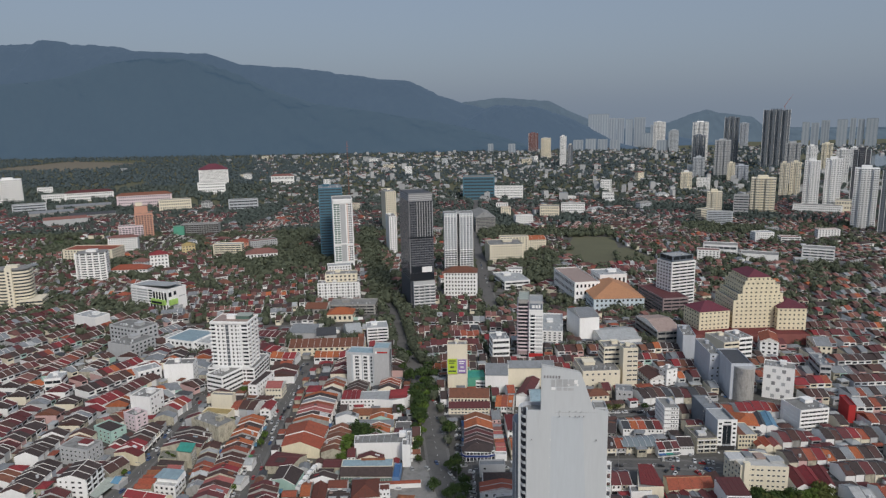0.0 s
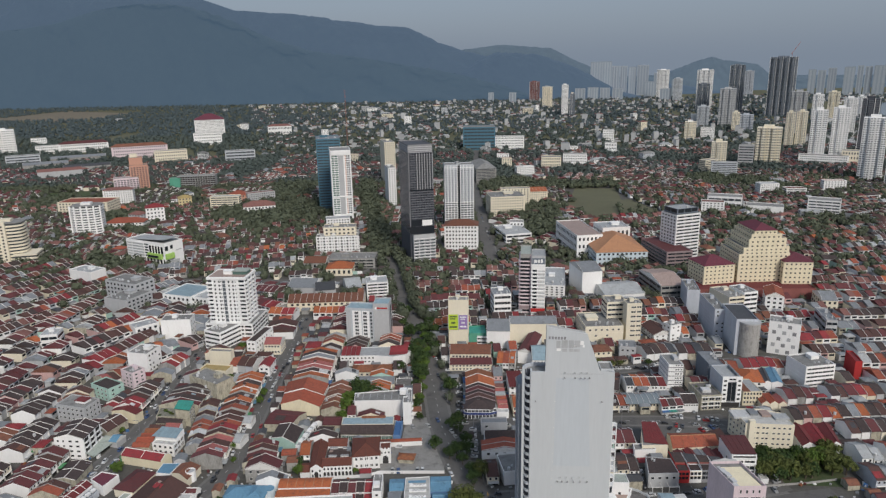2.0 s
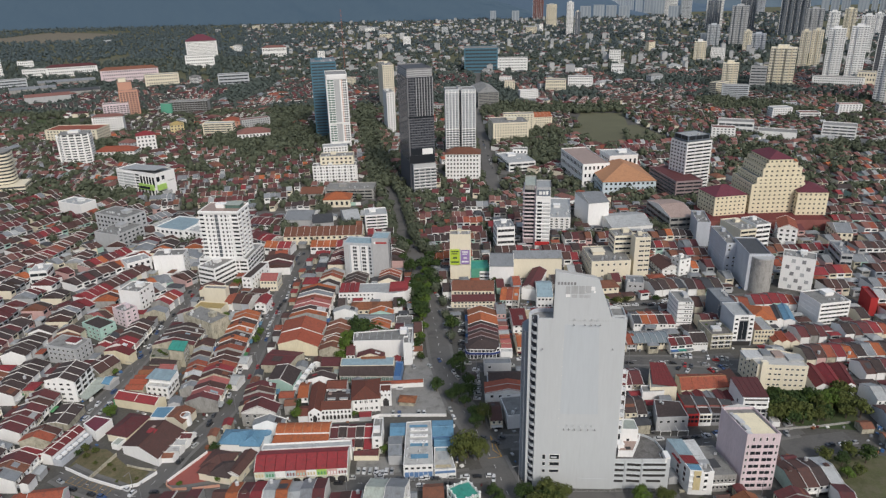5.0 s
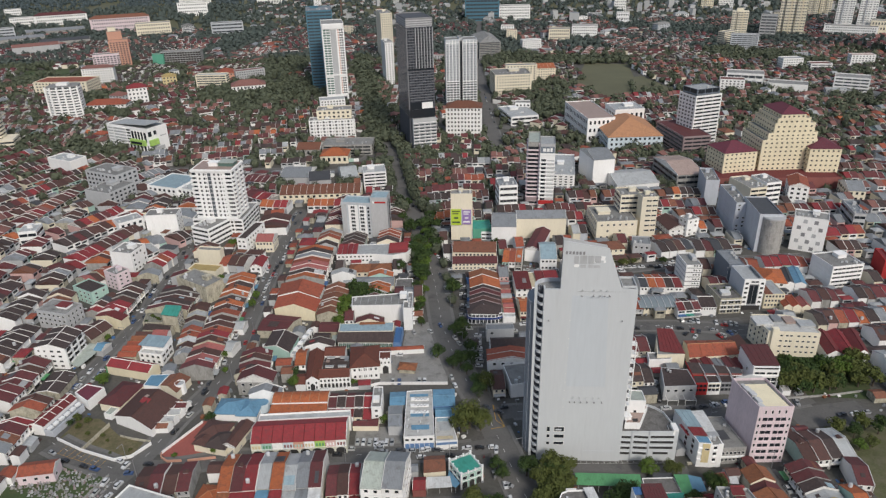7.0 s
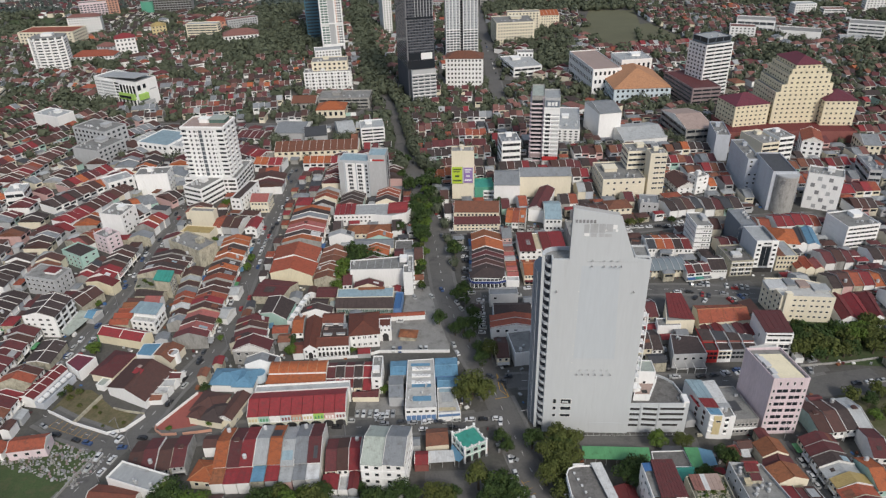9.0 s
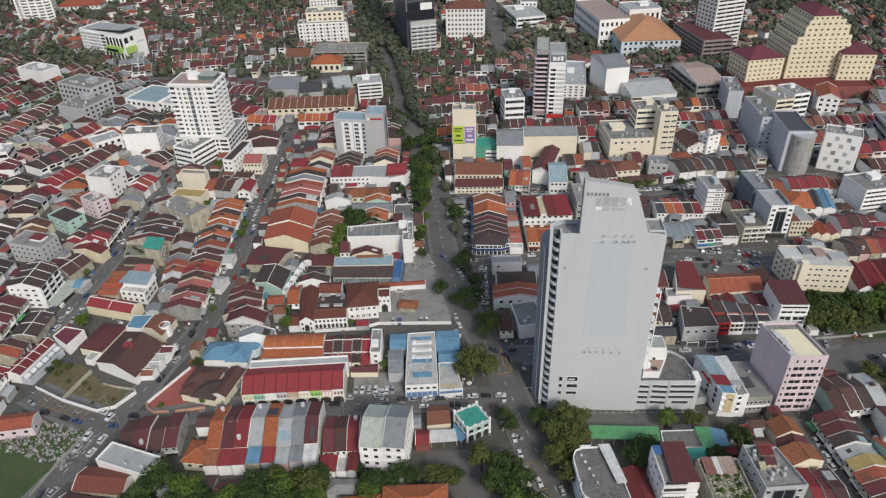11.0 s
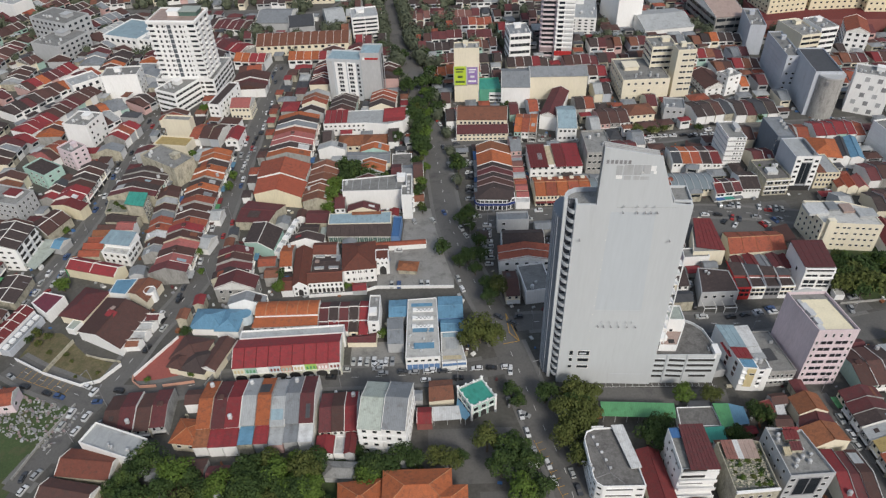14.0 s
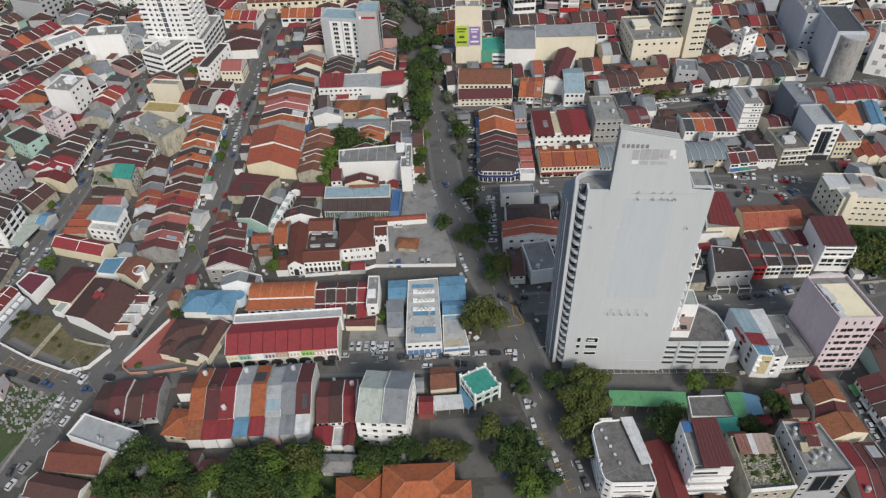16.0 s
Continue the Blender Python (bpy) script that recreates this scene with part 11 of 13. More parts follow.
def twin_tower():
    for x, w in ((17.4, 15.9), (37.9, 17.0)):
        d, h = 22, 82.8
        root = shaft("pale grey apartment shaft with columns of small windows", x, 788, w, d, h, 4, "pale_slab")
        it = [("front", -w / 2, w / 2, 34, 35.2, 0.9, 0), ("front", -w / 2, w / 2, 79, 80, 0.5, 0)]
        for f in range(26):
            z = 2 + f * 3.05
            for k in range(4):
                u = -w / 2 + (k + 0.5) * w / 4
                if z < 33:
                    it.append(("front", u - 1.7, u + 1.7, z, z + 1.5, 0.08, 1))
                else:
                    it += [("front", u - 1.1, u - 0.1, z, z + 1.5, 0.08, 1), ("front", u + 0.5, u + 1.0, z + 0.3, z + 1.3, 0.08, 1)]
            if z < 33:
                it.append(("front", -w / 2, w / 2, z - 0.8, z - 0.2, 0.5, 0))
            it += [("left", -7 + k * 5, -5 + k * 5, z, z + 1.5, 0.08, 1) for k in range(3)]
        for k in range(5):
            u = -w / 2 + k * w / 4
            it.append(("front", u - 0.35, u + 0.35, 0, h, 0.7, 0))
        relief(root, w, d, it, ("w_white", "glass_mid"))
    root = shaft("recessed dark core between two apartment shafts", 27.4, 791, 4.6, 18, 84, 4, "grey")
    relief(root, 4.6, 18, [("front", -1.4, 1.4, 3 + f * 3.05, 5 + f * 3.05, 0.1, 0) for f in range(26)], ("glass",))


def motel_tower():
    a = radians(-8)
    root = shaft("white banded motel tower with a dark sign box", 84.6, 458, 11.6, 24, 44, -8, "white", "darkmetal")
    it = [("front", -5.8, 5.8, 45.0, 46.2, 0.2, 0)]
    for f in range(12):
        z = 4.2 + f * 3.2
        it += [("front", -5.8, 5.8, z - 0.9, z, 0.7, 0), ("front", -4.6, -1.0, z + 0.3, z + 2.0, 0.08, 1), ("front", -0.4, 5.4, z + 0.3, z + 1.4, 0.08, 3), ("left", -11, 11, z - 0.9, z, 0.6, 0), ("left", -10, 10, z + 0.2, z + 2.1, 0.08, 1)]
    it += [("front", -5.9, 5.9, 4.6, 7.6, 0.9, 2)]
    relief(root, 11.6, 24, it, ("w_white", "glass", "w_redpaint", "w_grey"))
    sign = shaft("glazed sign storey on the motel roof", 84.6, 457.6, 11.4, 22, 7.6, -8, "grey", "lightmetal", 44.9)
    relief(sign, 11.4, 22, [("front", -5.2, 5.2, 1.2, 6.4, 0.1, 0), ("front", -3.6, -1.2, 2.4, 5.0, 0.25, 1), ("front", -0.6, 1.4, 2.4, 5.0, 0.25, 1), ("front", 2.0, 3.6, 2.4, 5.4, 0.25, 1), ("left", -10, 10, 1.2, 6.0, 0.1, 0)], ("w_darkslate", "w_white"), "dark panel with plain white bars")
    wing = shaft("grey motel wing of stacked open decks", 75.2, 466, 9.2, 30, 53, -8, "concrete", "palegreen")
    it = []
    for f in range(15):
        z = 3.2 + f * 3.2
        # dark panes paint the shade between the open decks
        it += [("front", -4.4, 4.4, z + 0.2, z + 2.3, 0.06, 1), ("front", -4.9, 4.9, z - 0.8, z, 1.3, 0), ("left", -14, 14, z + 0.2, z + 2.3, 0.06, 1), ("left", -15, 15, z - 0.8, z, 1.2, 0)]
    it += [("front", -4.9, 4.9, 6.0, 9.0, 1.4, 2), ("front", 3.6, 4.8, 0, 53, 0.6, 0)]
    relief(wing, 9.2, 30, it, ("w_pinkwhite", "glass", "w_mauve"))


def grey_hotel():
    root = shaft("pale grey hotel slab with columns of dark windows", -60.3, 406.9, 21.4, 13.8, 26.7, -11.1, "pale_slab", "paleblue")
    it = [("front", -5.6, 1.6, 2, 25.6, 0.12, 0), ("front", 2.4, 8.0, 2, 25.6, 0.12, 0), ("front", -10.7, -7.2, 0, 26, 0.25, 2)]
    for f in range(8):
        z = 3.2 + f * 2.85
        it += [("front", u, u + 1.3, z, z + 1.5, 0.2, 1) for u in (-3.6, -2.1, 3.2, 4.7, 8.8)]
        it += [("front", -4.0, -0.6, z - 0.35, z - 0.1, 0.4, 2), ("front", 2.9, 6.3, z - 0.35, z - 0.1, 0.4, 2)]
        it += [("right", -4, -2.6, z, z + 1.4, 0.1, 1)]
    relief(root, 21.4, 13.8, it, ("w_white", "glass", "w_grey"))
    root = shaft("grey windowless hotel stair tower with a red sign", -44.2, 407.3, 12.3, 14.4, 30.1, -5.0, "grey", "paleblue")
    relief(root, 12.3, 14.4, [("front", -4.6, 5.0, 26.6, 27.8, 0.2, 0), ("front", -4.6, -3.2, 26.4, 28.0, 0.3, 1), ("right", -6, -4, 3, 27, 0.1, 2), ("right", 0, 4, 3, 27, 0.1, 3)], ("w_redpaint", "w_white", "w_dark_grey", "glass_mid"), "red sign bar and dark side strips")


def white_apartments():
    w, d, h = 30.1, 22.3, 50.9
    root = shaft("white apartment tower with balcony corners and a brown roof", -163.4, 420.9, w, d, h, -6, "white", "pinkmetal")
    it = [("front", -3.0, -0.6, 15, 49, 0.12, 2)]
    for f in range(11):
        z = 15.4 + f * 3.15
        it += [("front", u, u + 1.2, z + 0.4, z + 1.9, 0.1, 1) for u in (-9.6, -6.2, 1.6, 4.8)]
        it += [("front", u, u + 0.6, z + 0.7, z + 1.6, 0.1, 1) for u in (-4.5, 7.2)]
        it += [("front", -15.6, -10.8, z - 0.5, z + 0.7, 1.5, 0), ("front", -14.6, -11.6, z + 0.8, z + 2.4, 0.08, 1), ("front", 9.4, 15.6, z - 0.5, z + 0.7, 1.5, 0), ("front", 10.2, 14.4, z + 0.8, z + 2.4, 0.08, 1)]
        it += [("right", -10.6 + k * 7.3, -5.8 + k * 7.3, z - 0.5, z + 0.7, 1.4, 0) for k in range(3)]
        it += [("right", -10.0 + k * 7.3, -6.6 + k * 7.3, z + 0.8, z + 2.3, 0.08, 1) for k in range(3)]
        it += [("front", -3.1, -0.5, z - 0.5, z - 0.1, 0.3, 0)]
    it += [("front", -15.6, 15.6, 13.6, 14.8, 1.8, 0), ("front", -15.4, 15.4, h - 1.0, h + 0.6, 0.8, 0), ("right", -11, 11, h - 1.0, h + 0.6, 0.8, 0)]
    relief(root, w, d, it, ("w_white", "glass", "glass_pale"))
    part("roof_pavilion", mesh("green_pavilion", lambda b: (add_box(b, -5.5, -4.5, 0, 5.5, 4.5, 2.6, 0), add_box(b, -6.0, -5.0, 2.6, 6.0, 5.0, 3.0, 1)), "glass_green", "palegreen"), root, (7.6, 3.0, h + 0.05))
    part("stair_head", mesh("stair_head", head_house, "w_white"), root, (-2.0, 1.0, h + 0.08), 0, (7.0, 5.0, 3.0))
    base = shaft("white podium of open parking decks", -163.6, 425.5, 38.4, 33.6, 13.4, -6, "white")
    it = []
    for z in (1.6, 4.8, 8.0, 10.9):
        it += [("front", -18.6 + k * 6.3, -13.4 + k * 6.3, z, z + 1.5, 0.06, 1) for k in range(6)]
        it += [("right", -16.2 + k * 5.5, -11.8 + k * 5.5, z, z + 1.5, 0.06, 1) for k in range(6)]
    relief(base, 38.4, 33.6, it, ("w_white", "dark_void"), "open parking deck slots")


def ring_tower(label, x, y, rx, ry, h, floors, rot, wall, slab, glass):
    """A rounded apartment tower: each storey a glazed drum behind a projecting balcony ring."""
    n = 20
    outline = [(math.copysign(abs(math.cos(a)) ** 0.6, math.cos(a)), math.copysign(abs(math.sin(a)) ** 0.6, math.sin(a))) for a in (2 * math.pi * (k + 0.5) / n for k in range(n))]
    claim(x, y, rx * 2, ry * 2, radians(rot), 1)

    def tube(bm, r, z0, z1, mat, cap=False):
        lo, hi = ([bm.verts.new((px * (rx - r), py * (ry - r), z)) for px, py in outline] for z in (z0, z1))
        for i in range(n):
            bm.faces.new((lo[i], lo[(i + 1) % n], hi[(i + 1) % n], hi[i])).material_index = mat
        if cap:
            bm.faces.new(hi).material_index = mat
            bm.faces.new(lo[::-1]).material_index = mat

    root = thing("apartment_building", mesh(("ring_core", label), lambda b: tube(b, 1.6, 0, h, 0, True), "w_" + wall), x, y, radians(rot), label, "apartment building")
    step = h / floors
    drums = mesh(("ring_glass", label), lambda b: [tube(b, 1.45, step * k + step * 0.45, step * (k + 1), 0) for k in range(floors)], glass)
    tagged(part("windows", drums, root, label="dark glazed storeys behind balconies"), kind="stuff")
    ring = mesh(("ring_slab", label), lambda b: tube(b, 0, 0, step * 0.48, 0, True), "w_" + slab)
    for k in range(floors):
        part("balcony", ring, root, (0, 0, step * k + 0.05))
    part("roof_slab", mesh(("ring_top", label), lambda b: (tube(b, 0.6, 0, 0.9, 0, True), add_box(b, -rx * 0.35, -ry * 0.3, 0.9, rx * 0.3, ry * 0.4, 3.6, 1)), "concrete", "w_" + wall), root, (0, 0, h))
    return root


def plain_landmarks():
    """Landmarks on the plain at the left: rounded towers, the office with the lime box, the salmon tower, a building site."""
    slab = ring_tower("rounded white apartment slab with balcony bands and a stair fin", -478, 648, 19, 14, 48, 13, 14, "cream", "cream", "glass_mid")
    part("stair_fin", mesh("stair_fin", lambda b: (add_box(b, -3.4, -1.8, 0, 3.4, 2.0, 51, 0), [add_box(b, -0.9, -1.95, 4 + k * 3.7, 0.9, -1.8, 5.8 + k * 3.7, 1) for k in range(12)]), "w_cream", "glass"), slab, (-1, -13.4, 0))
    part("podium", mesh("slab_podium", lambda b: [add_box(b, 6, -17, z, 30, 8, z + 1.9, 0) for z in (0, 4, 8, 12)] + [add_box(b, 7, -16, 0, 29, 7, 13, 1)], "w_cream", "glass_mid"), slab)
    tower = ring_tower("rounded white apartment tower with piers and balconies", -458, 786, 19, 15, 39, 12, 10, "white", "white", "glass_mid")
    pier = mesh("tower_pier", lambda b: add_box(b, -0.9, -0.9, 0, 0.9, 0.9, 40), "w_white")
    for u in (-0.97, -0.62, -0.2, 0.2, 0.62, 0.97):
        part("pier", pier, tower, (19 * u, -15.0 if abs(u) < 0.9 else -10.5, 0))
    w, d, h = 60, 25, 26
    root = shaft("white office block with louvred bays and a lime green box", -316.0, 644.6, w, d, h, -27.9, "white", "lightmetal")
    it = [("front", -20, -2.5, 3, 24, 0.1, 3), ("front", 6, 27, 12, 22.5, 0.1, 1), ("front", -16, 28, 1, 8.6, 0.1, 1), ("front", 5, 26, 9.0, 14.6, 2.6, 4), ("right", -12.4, -2, 9.0, 14.6, 2.6, 4), ("front", 6, 22, 10.0, 12.6, 2.8, 1)]
    for k in range(7):
        z = 3.6 + k * 3.1
        it += [("front", -29, -21.6, z, z + 1.2, 0.1, 3), ("front", -20.5, -2, z + 1.6, z + 2.7, 0.9, 0), ("front", -1.0, 4.4, z, z + 1.6, 0.1, 1)]
    it += [("front", -16 + k * 5.2, -15 + k * 5.2, 0, 8.8, 1.2, 0) for k in range(9)]
    it += [("front", 10 + k * 4.4, 10.7 + k * 4.4, 12, 24, 0.8, 0) for k in range(4)] + [("right", -12, -8, 18, 23, 0.1, 1), ("right", -5, -1.6, 19, 23, 0.1, 1), ("right", 2, 10, 15.6, 16.6, 0.1, 3), ("right", -8, 6, 2, 6, 0.1, 3)]
    relief(root, w, d, it, ("w_white", "glass", "w_white", "w_grey", "w_lime"), "louvred bays, dark glazing and the lime box")
    part("roof_sail", mesh("roof_sail", lambda b: add_prism(b, [(-22, 0), (28, 3.2), (28, 3.6), (-22, 0.5)], -11, 9), "lightmetal"), root, (0, 0, h + 0.6))
    root = shaft("salmon apartment tower stepping up in tiers", -531, 1122, 30, 24, 46, 24, "peach")
    relief(root, 30, 24, [("front", -13 + k * 4.6, -10.2 + k * 4.6, 4 + f * 3.4, 5.9 + f * 3.4, 0.1, 0) for k in range(6) for f in range(12)], ("glass_mid",))
    shaft("salmon upper tier of a stepped tower", -536, 1125, 22, 20, 12, 24, "peach", base=46.6)
    shaft("cream turret of a stepped tower", -540, 1127, 12, 12, 5, 24, "cream", base=59.2)
    root = shaft("cream lower wing of a stepped tower", -545, 1098, 40, 20, 27, 24, "pinkwhite")
    relief(root, 40, 20, [("front", -19 + k * 5, -15.5 + k * 5, 3 + f * 3.3, 4.8 + f * 3.3, 0.1, 0) for k in range(8) for f in range(7)], ("glass_mid",))
    root = shaft("grey concrete frame of a building site", -436, 1142, 66, 22, 22, 7, "concrete")
    relief(root, 66, 22, [("front", -32 + k * 4.4, -28.6 + k * 4.4, 1 + f * 3.6, 3.6 + f * 3.6, 0.1, 0) for k in range(15) for f in range(6)] + [("front", -33, 33, 4 + f * 3.6, 4.5 + f * 3.6, 0.8, 1) for f in range(6)], ("dark_void", "w_grey"), "open decks between bare slabs")
    shaft("green netted corner of a building site", -470, 1126, 18, 12, 20, 7, "greennet")


plain_landmarks()
dark_tower()
slender_tower()
twin_tower()
motel_tower()
grey_hotel()
white_apartments()

# far towers
far_tower('dark glass tower under construction', 1283.0, 2496.0, 93.0, 74.0, 213.0, -26.0, floors=40, wall='darkslate')
far_tower('dark and white apartment tower', 1182.0, 2652.0, 56.0, 45.0, 187.0, -23.0, floors=32, wall='darkslate')
far_tower('white apartment tower with a flat roof', 1155.0, 2908.0, 67.0, 53.0, 168.0, -21.0, floors=28, wall='white')
far_tower('dark glazed tower with a flat roof', 1123.0, 2833.0, 53.0, 43.0, 112.0, -21.0, floors=20, wall='darkslate')
far_tower('pale far tower with a flat roof', 1895.0, 4138.0, 52.0, 42.0, 141.0, -24.0, floors=30, wall='bluegrey')
far_tower('grey white tower with a flat roof', 929.0, 2119.0, 49.0, 39.0, 119.0, -23.0, floors=22, wall='grey')
far_tower('beige apartment tower with a flat roof', 851.0, 1560.0, 21.0, 17.0, 83.0, -27.0, floors=22, wall='cream')
far_tower('beige apartment tower with a flat roof', 877.0, 1557.0, 24.0, 19.0, 85.0, -28.0, floors=22, wall='cream')
far_tower('pale apartment tower with a flat roof', 1005.0, 1825.0, 41.0, 33.0, 119.0, -27.0, floors=28, wall='grey')
far_tower('white apartment slab with a flat roof', 777.0, 1301.0, 30.0, 24.0, 106.0, -29.0, floors=26, wall='white')
far_tower('white apartment slab with a flat roof', 824.0, 1306.0, 31.0, 25.0, 109.0, -30.0, floors=26, wall='white')
block('white podium with a flat roof', 777.0, 1271.0, 89.0, 26, 18.0, -29.0, floors=4, wall='white', front='punch', clutter=False)
far_tower('dark tower with a flat roof', 870.0, 1289.0, 33.0, 27.0, 127.0, -32.0, floors=34, wall='charcoal')
far_tower('white banded apartment tower', 756.0, 1086.0, 38.0, 30.0, 107.0, -32.0, floors=28, wall='white')
far_tower('dark banded tower with a flat roof', 751.0, 1019.0, 19.0, 15.0, 107.0, -34.0, floors=30, wall='darkslate')
far_tower('cream office slab with a flat roof', 674.0, 1293.0, 47.0, 37.0, 74.0, -26.0, floors=14, wall='cream')
block('grey office slab with a flat roof', 617.0, 1264.0, 28.0, 22.0, 42.0, -24.0, floors=8, wall='grey', front='band', clutter=False)
far_tower('cream apartment tower with a flat roof', 561.0, 1261.0, 29.0, 24.0, 51.0, -22.0, floors=12, wall='cream')
far_tower('cream apartments with a flat roof', 681.0, 1752.0, 30.0, 24.0, 49.0, -20.0, floors=12, wall='cream')
block('white apartments with a flat roof', 733.0, 1764.0, 35.0, 26, 31.0, -21.0, floors=7, wall='white', front='punch', clutter=False)
far_tower('cream tower with a flat roof', 889.0, 1954.0, 22.0, 17.0, 57.0, -23.0, floors=14, wall='cream')
far_tower('cream tower with a flat roof', 539.0, 3283.0, 49.0, 39.0, 98.0, -9.0, floors=20, wall='cream')
far_tower('red brown tower with a flat roof', 572.0, 3962.0, 59.0, 47.0, 106.0, -8.0, floors=18, wall='brick')
far_tower('white tower with a flat roof', 517.0, 2700.0, 27.0, 21.0, 123.0, -10.0, floors=26, wall='white')
far_tower('dark tower with a flat roof', 545.0, 2690.0, 21.0, 17.0, 89.0, -11.0, floors=20, wall='darkslate')
block('teal glass block with a flat roof', 108.0, 1651.0, 80.0, 64.0, 56.0, -3.0, floors=7, wall='blueglass', front='band', clutter=False)
block('white block with a flat roof', 183.0, 1628.0, 72.0, 26, 32.0, -6.0, floors=5, wall='white', front='punch', clutter=False)
block('white block with a flat roof', 464.0, 1760.0, 29.0, 24.0, 31.0, -14.0, floors=5, wall='white', front='few', clutter=False)
block('white block with a flat roof', 409.0, 1513.0, 27.0, 21.0, 24.0, -14.0, floors=3, wall='white', front='punch', clutter=False)
block('white office with a flat roof', 290.0, 1337.0, 49.0, 26, 22.0, -11.0, floors=4, wall='white', front='punch', clutter=False)
block('cream office with a flat roof', 232.0, 1288.0, 39.0, 26, 24.0, -9.0, floors=4, wall='cream', front='punch', clutter=False)
block('white hall with a flat roof', 838.0, 1263.0, 51.0, 26, 27.0, -31.0, floors=3, wall='cream', front='few', clutter=False)
# slabs below wear hazed paint; flat strips only suggest recess shading
block('distant pale apartment slab', 836.0, 3953.0, 58.0, 46.0, 62.0, -12.0, floors=16, wall='haze_slab', front='vert', clutter=False, glass='w_haze_strip')
block('distant pale apartment slab', 905.0, 3929.0, 61.0, 49.0, 68.0, -13.0, floors=16, wall='haze_dim', front='vert', clutter=False, glass='w_haze_slab')
block('distant pale apartment slab', 968.0, 3904.0, 56.0, 45.0, 65.0, -14.0, floors=16, wall='haze_slab', front='vert', clutter=False, glass='w_haze_strip')
block('distant pale apartment slab', 1034.0, 3880.0, 58.0, 46.0, 61.0, -15.0, floors=16, wall='haze_slab', front='vert', clutter=False, glass='w_haze_strip')
block('distant pale apartment slab', 1062.0, 4419.0, 133.0, 107.0, 211.0, -13.0, floors=16, wall='haze_dim', front='vert', clutter=False, glass='w_haze_slab')
block('distant pale apartment slab', 1149.0, 4397.0, 51.0, 41.0, 183.0, -14.0, floors=16, wall='haze_slab', front='vert', clutter=False, glass='w_haze_strip')
block('distant pale apartment slab', 1198.0, 4384.0, 45.0, 36.0, 182.0, -15.0, floors=16, wall='haze_slab', front='vert', clutter=False, glass='w_haze_strip')
block('distant pale apartment slab', 1250.0, 4370.0, 47.0, 38.0, 176.0, -16.0, floors=16, wall='haze_dim', front='vert', clutter=False, glass='w_haze_slab')
block('distant pale apartment slab', 1312.0, 4353.0, 71.0, 56.0, 185.0, -16.0, floors=16, wall='haze_slab', front='vert', clutter=False, glass='w_haze_strip')
block('distant pale apartment slab', 1417.0, 4320.0, 83.0, 67.0, 136.0, -18.0, floors=16, wall='haze_slab', front='vert', clutter=False, glass='w_haze_strip')
block('distant pale apartment slab', 2196.0, 3991.0, 40.0, 32.0, 143.0, -28.0, floors=16, wall='haze_dim', front='vert', clutter=False, glass='w_haze_slab')
block('distant pale apartment slab', 2239.0, 3967.0, 42.0, 33.0, 138.0, -29.0, floors=16, wall='haze_slab', front='vert', clutter=False, glass='w_haze_strip')
block('distant pale apartment slab', 2285.0, 3942.0, 43.0, 35.0, 151.0, -29.0, floors=16, wall='haze_slab', front='vert', clutter=False, glass='w_haze_strip')
block('distant pale apartment slab', 2359.0, 3899.0, 54.0, 43.0, 156.0, -30.0, floors=16, wall='haze_dim', front='vert', clutter=False, glass='w_haze_slab')
block('distant pale apartment slab', 2405.0, 3872.0, 30.0, 24.0, 162.0, -31.0, floors=16, wall='haze_slab', front='vert', clutter=False, glass='w_haze_strip')
block('distant pale apartment slab', 2439.0, 3851.0, 34.0, 27.0, 157.0, -32.0, floors=16, wall='haze_slab', front='vert', clutter=False, glass='w_haze_strip')
block('distant pale apartment slab', 2485.0, 3823.0, 59.0, 47.0, 161.0, -32.0, floors=16, wall='haze_dim', front='vert', clutter=False, glass='w_haze_slab')
block('distant pale apartment slab', 319.0, 3947.0, 32.0, 26.0, 49.0, -4.0, floors=16, wall='haze_slab', front='vert', clutter=False, glass='w_haze_strip')
block('distant pale apartment slab', 426.0, 3784.0, 39.0, 31.0, 53.0, -6.0, floors=16, wall='haze_slab', front='vert', clutter=False, glass='w_haze_strip')
block('distant pale apartment slab', 1448.0, 4113.0, 55.0, 44.0, 96.0, -19.0, floors=16, wall='haze_dim', front='vert', clutter=False, glass='w_haze_slab')
block('distant pale apartment slab', 1253.0, 3712.0, 60.0, 48.0, 62.0, -18.0, floors=16, wall='haze_slab', front='vert', clutter=False, glass='w_haze_strip')
block('distant pale apartment slab', 876.0, 2241.0, 30.0, 24.0, 32.0, -20.0, floors=16, wall='haze_slab', front='vert', clutter=False, glass='w_haze_strip')
block('distant pale apartment slab', 1306.0, 4175.0, 64.0, 51.0, 88.0, -17.0, floors=16, wall='haze_dim', front='vert', clutter=False, glass='w_haze_slab')
far_tower('white apartment slab with a flat roof', -1144.0, 1730.0, 60.0, 48.0, 64.0, 32.0, floors=11, wall='white')
block('long school with a red roof', -946.0, 1757.0, 118.0, 26, 24.0, 27.0, floors=3, wall='white', front='few', roof='h', roofmat='maroon', clutter=False)
block('cream institution with brown roofs', -733.0, 1606.0, 127.0, 26, 30.0, 23.0, floors=4, wall='pinkwhite', front='few', roof='h', roofmat='brown2', clutter=False)
block('cream office with a flat roof', -617.0, 1500.0, 71.0, 26, 28.0, 21.0, floors=4, wall='cream', front='few', clutter=False)
block('white tower with a red roof', -736.0, 2160.0, 91.0, 73.0, 53.0, 18.0, floors=12, wall='white', front='punch', roof='h', roofmat='maroonroof', clutter=False)
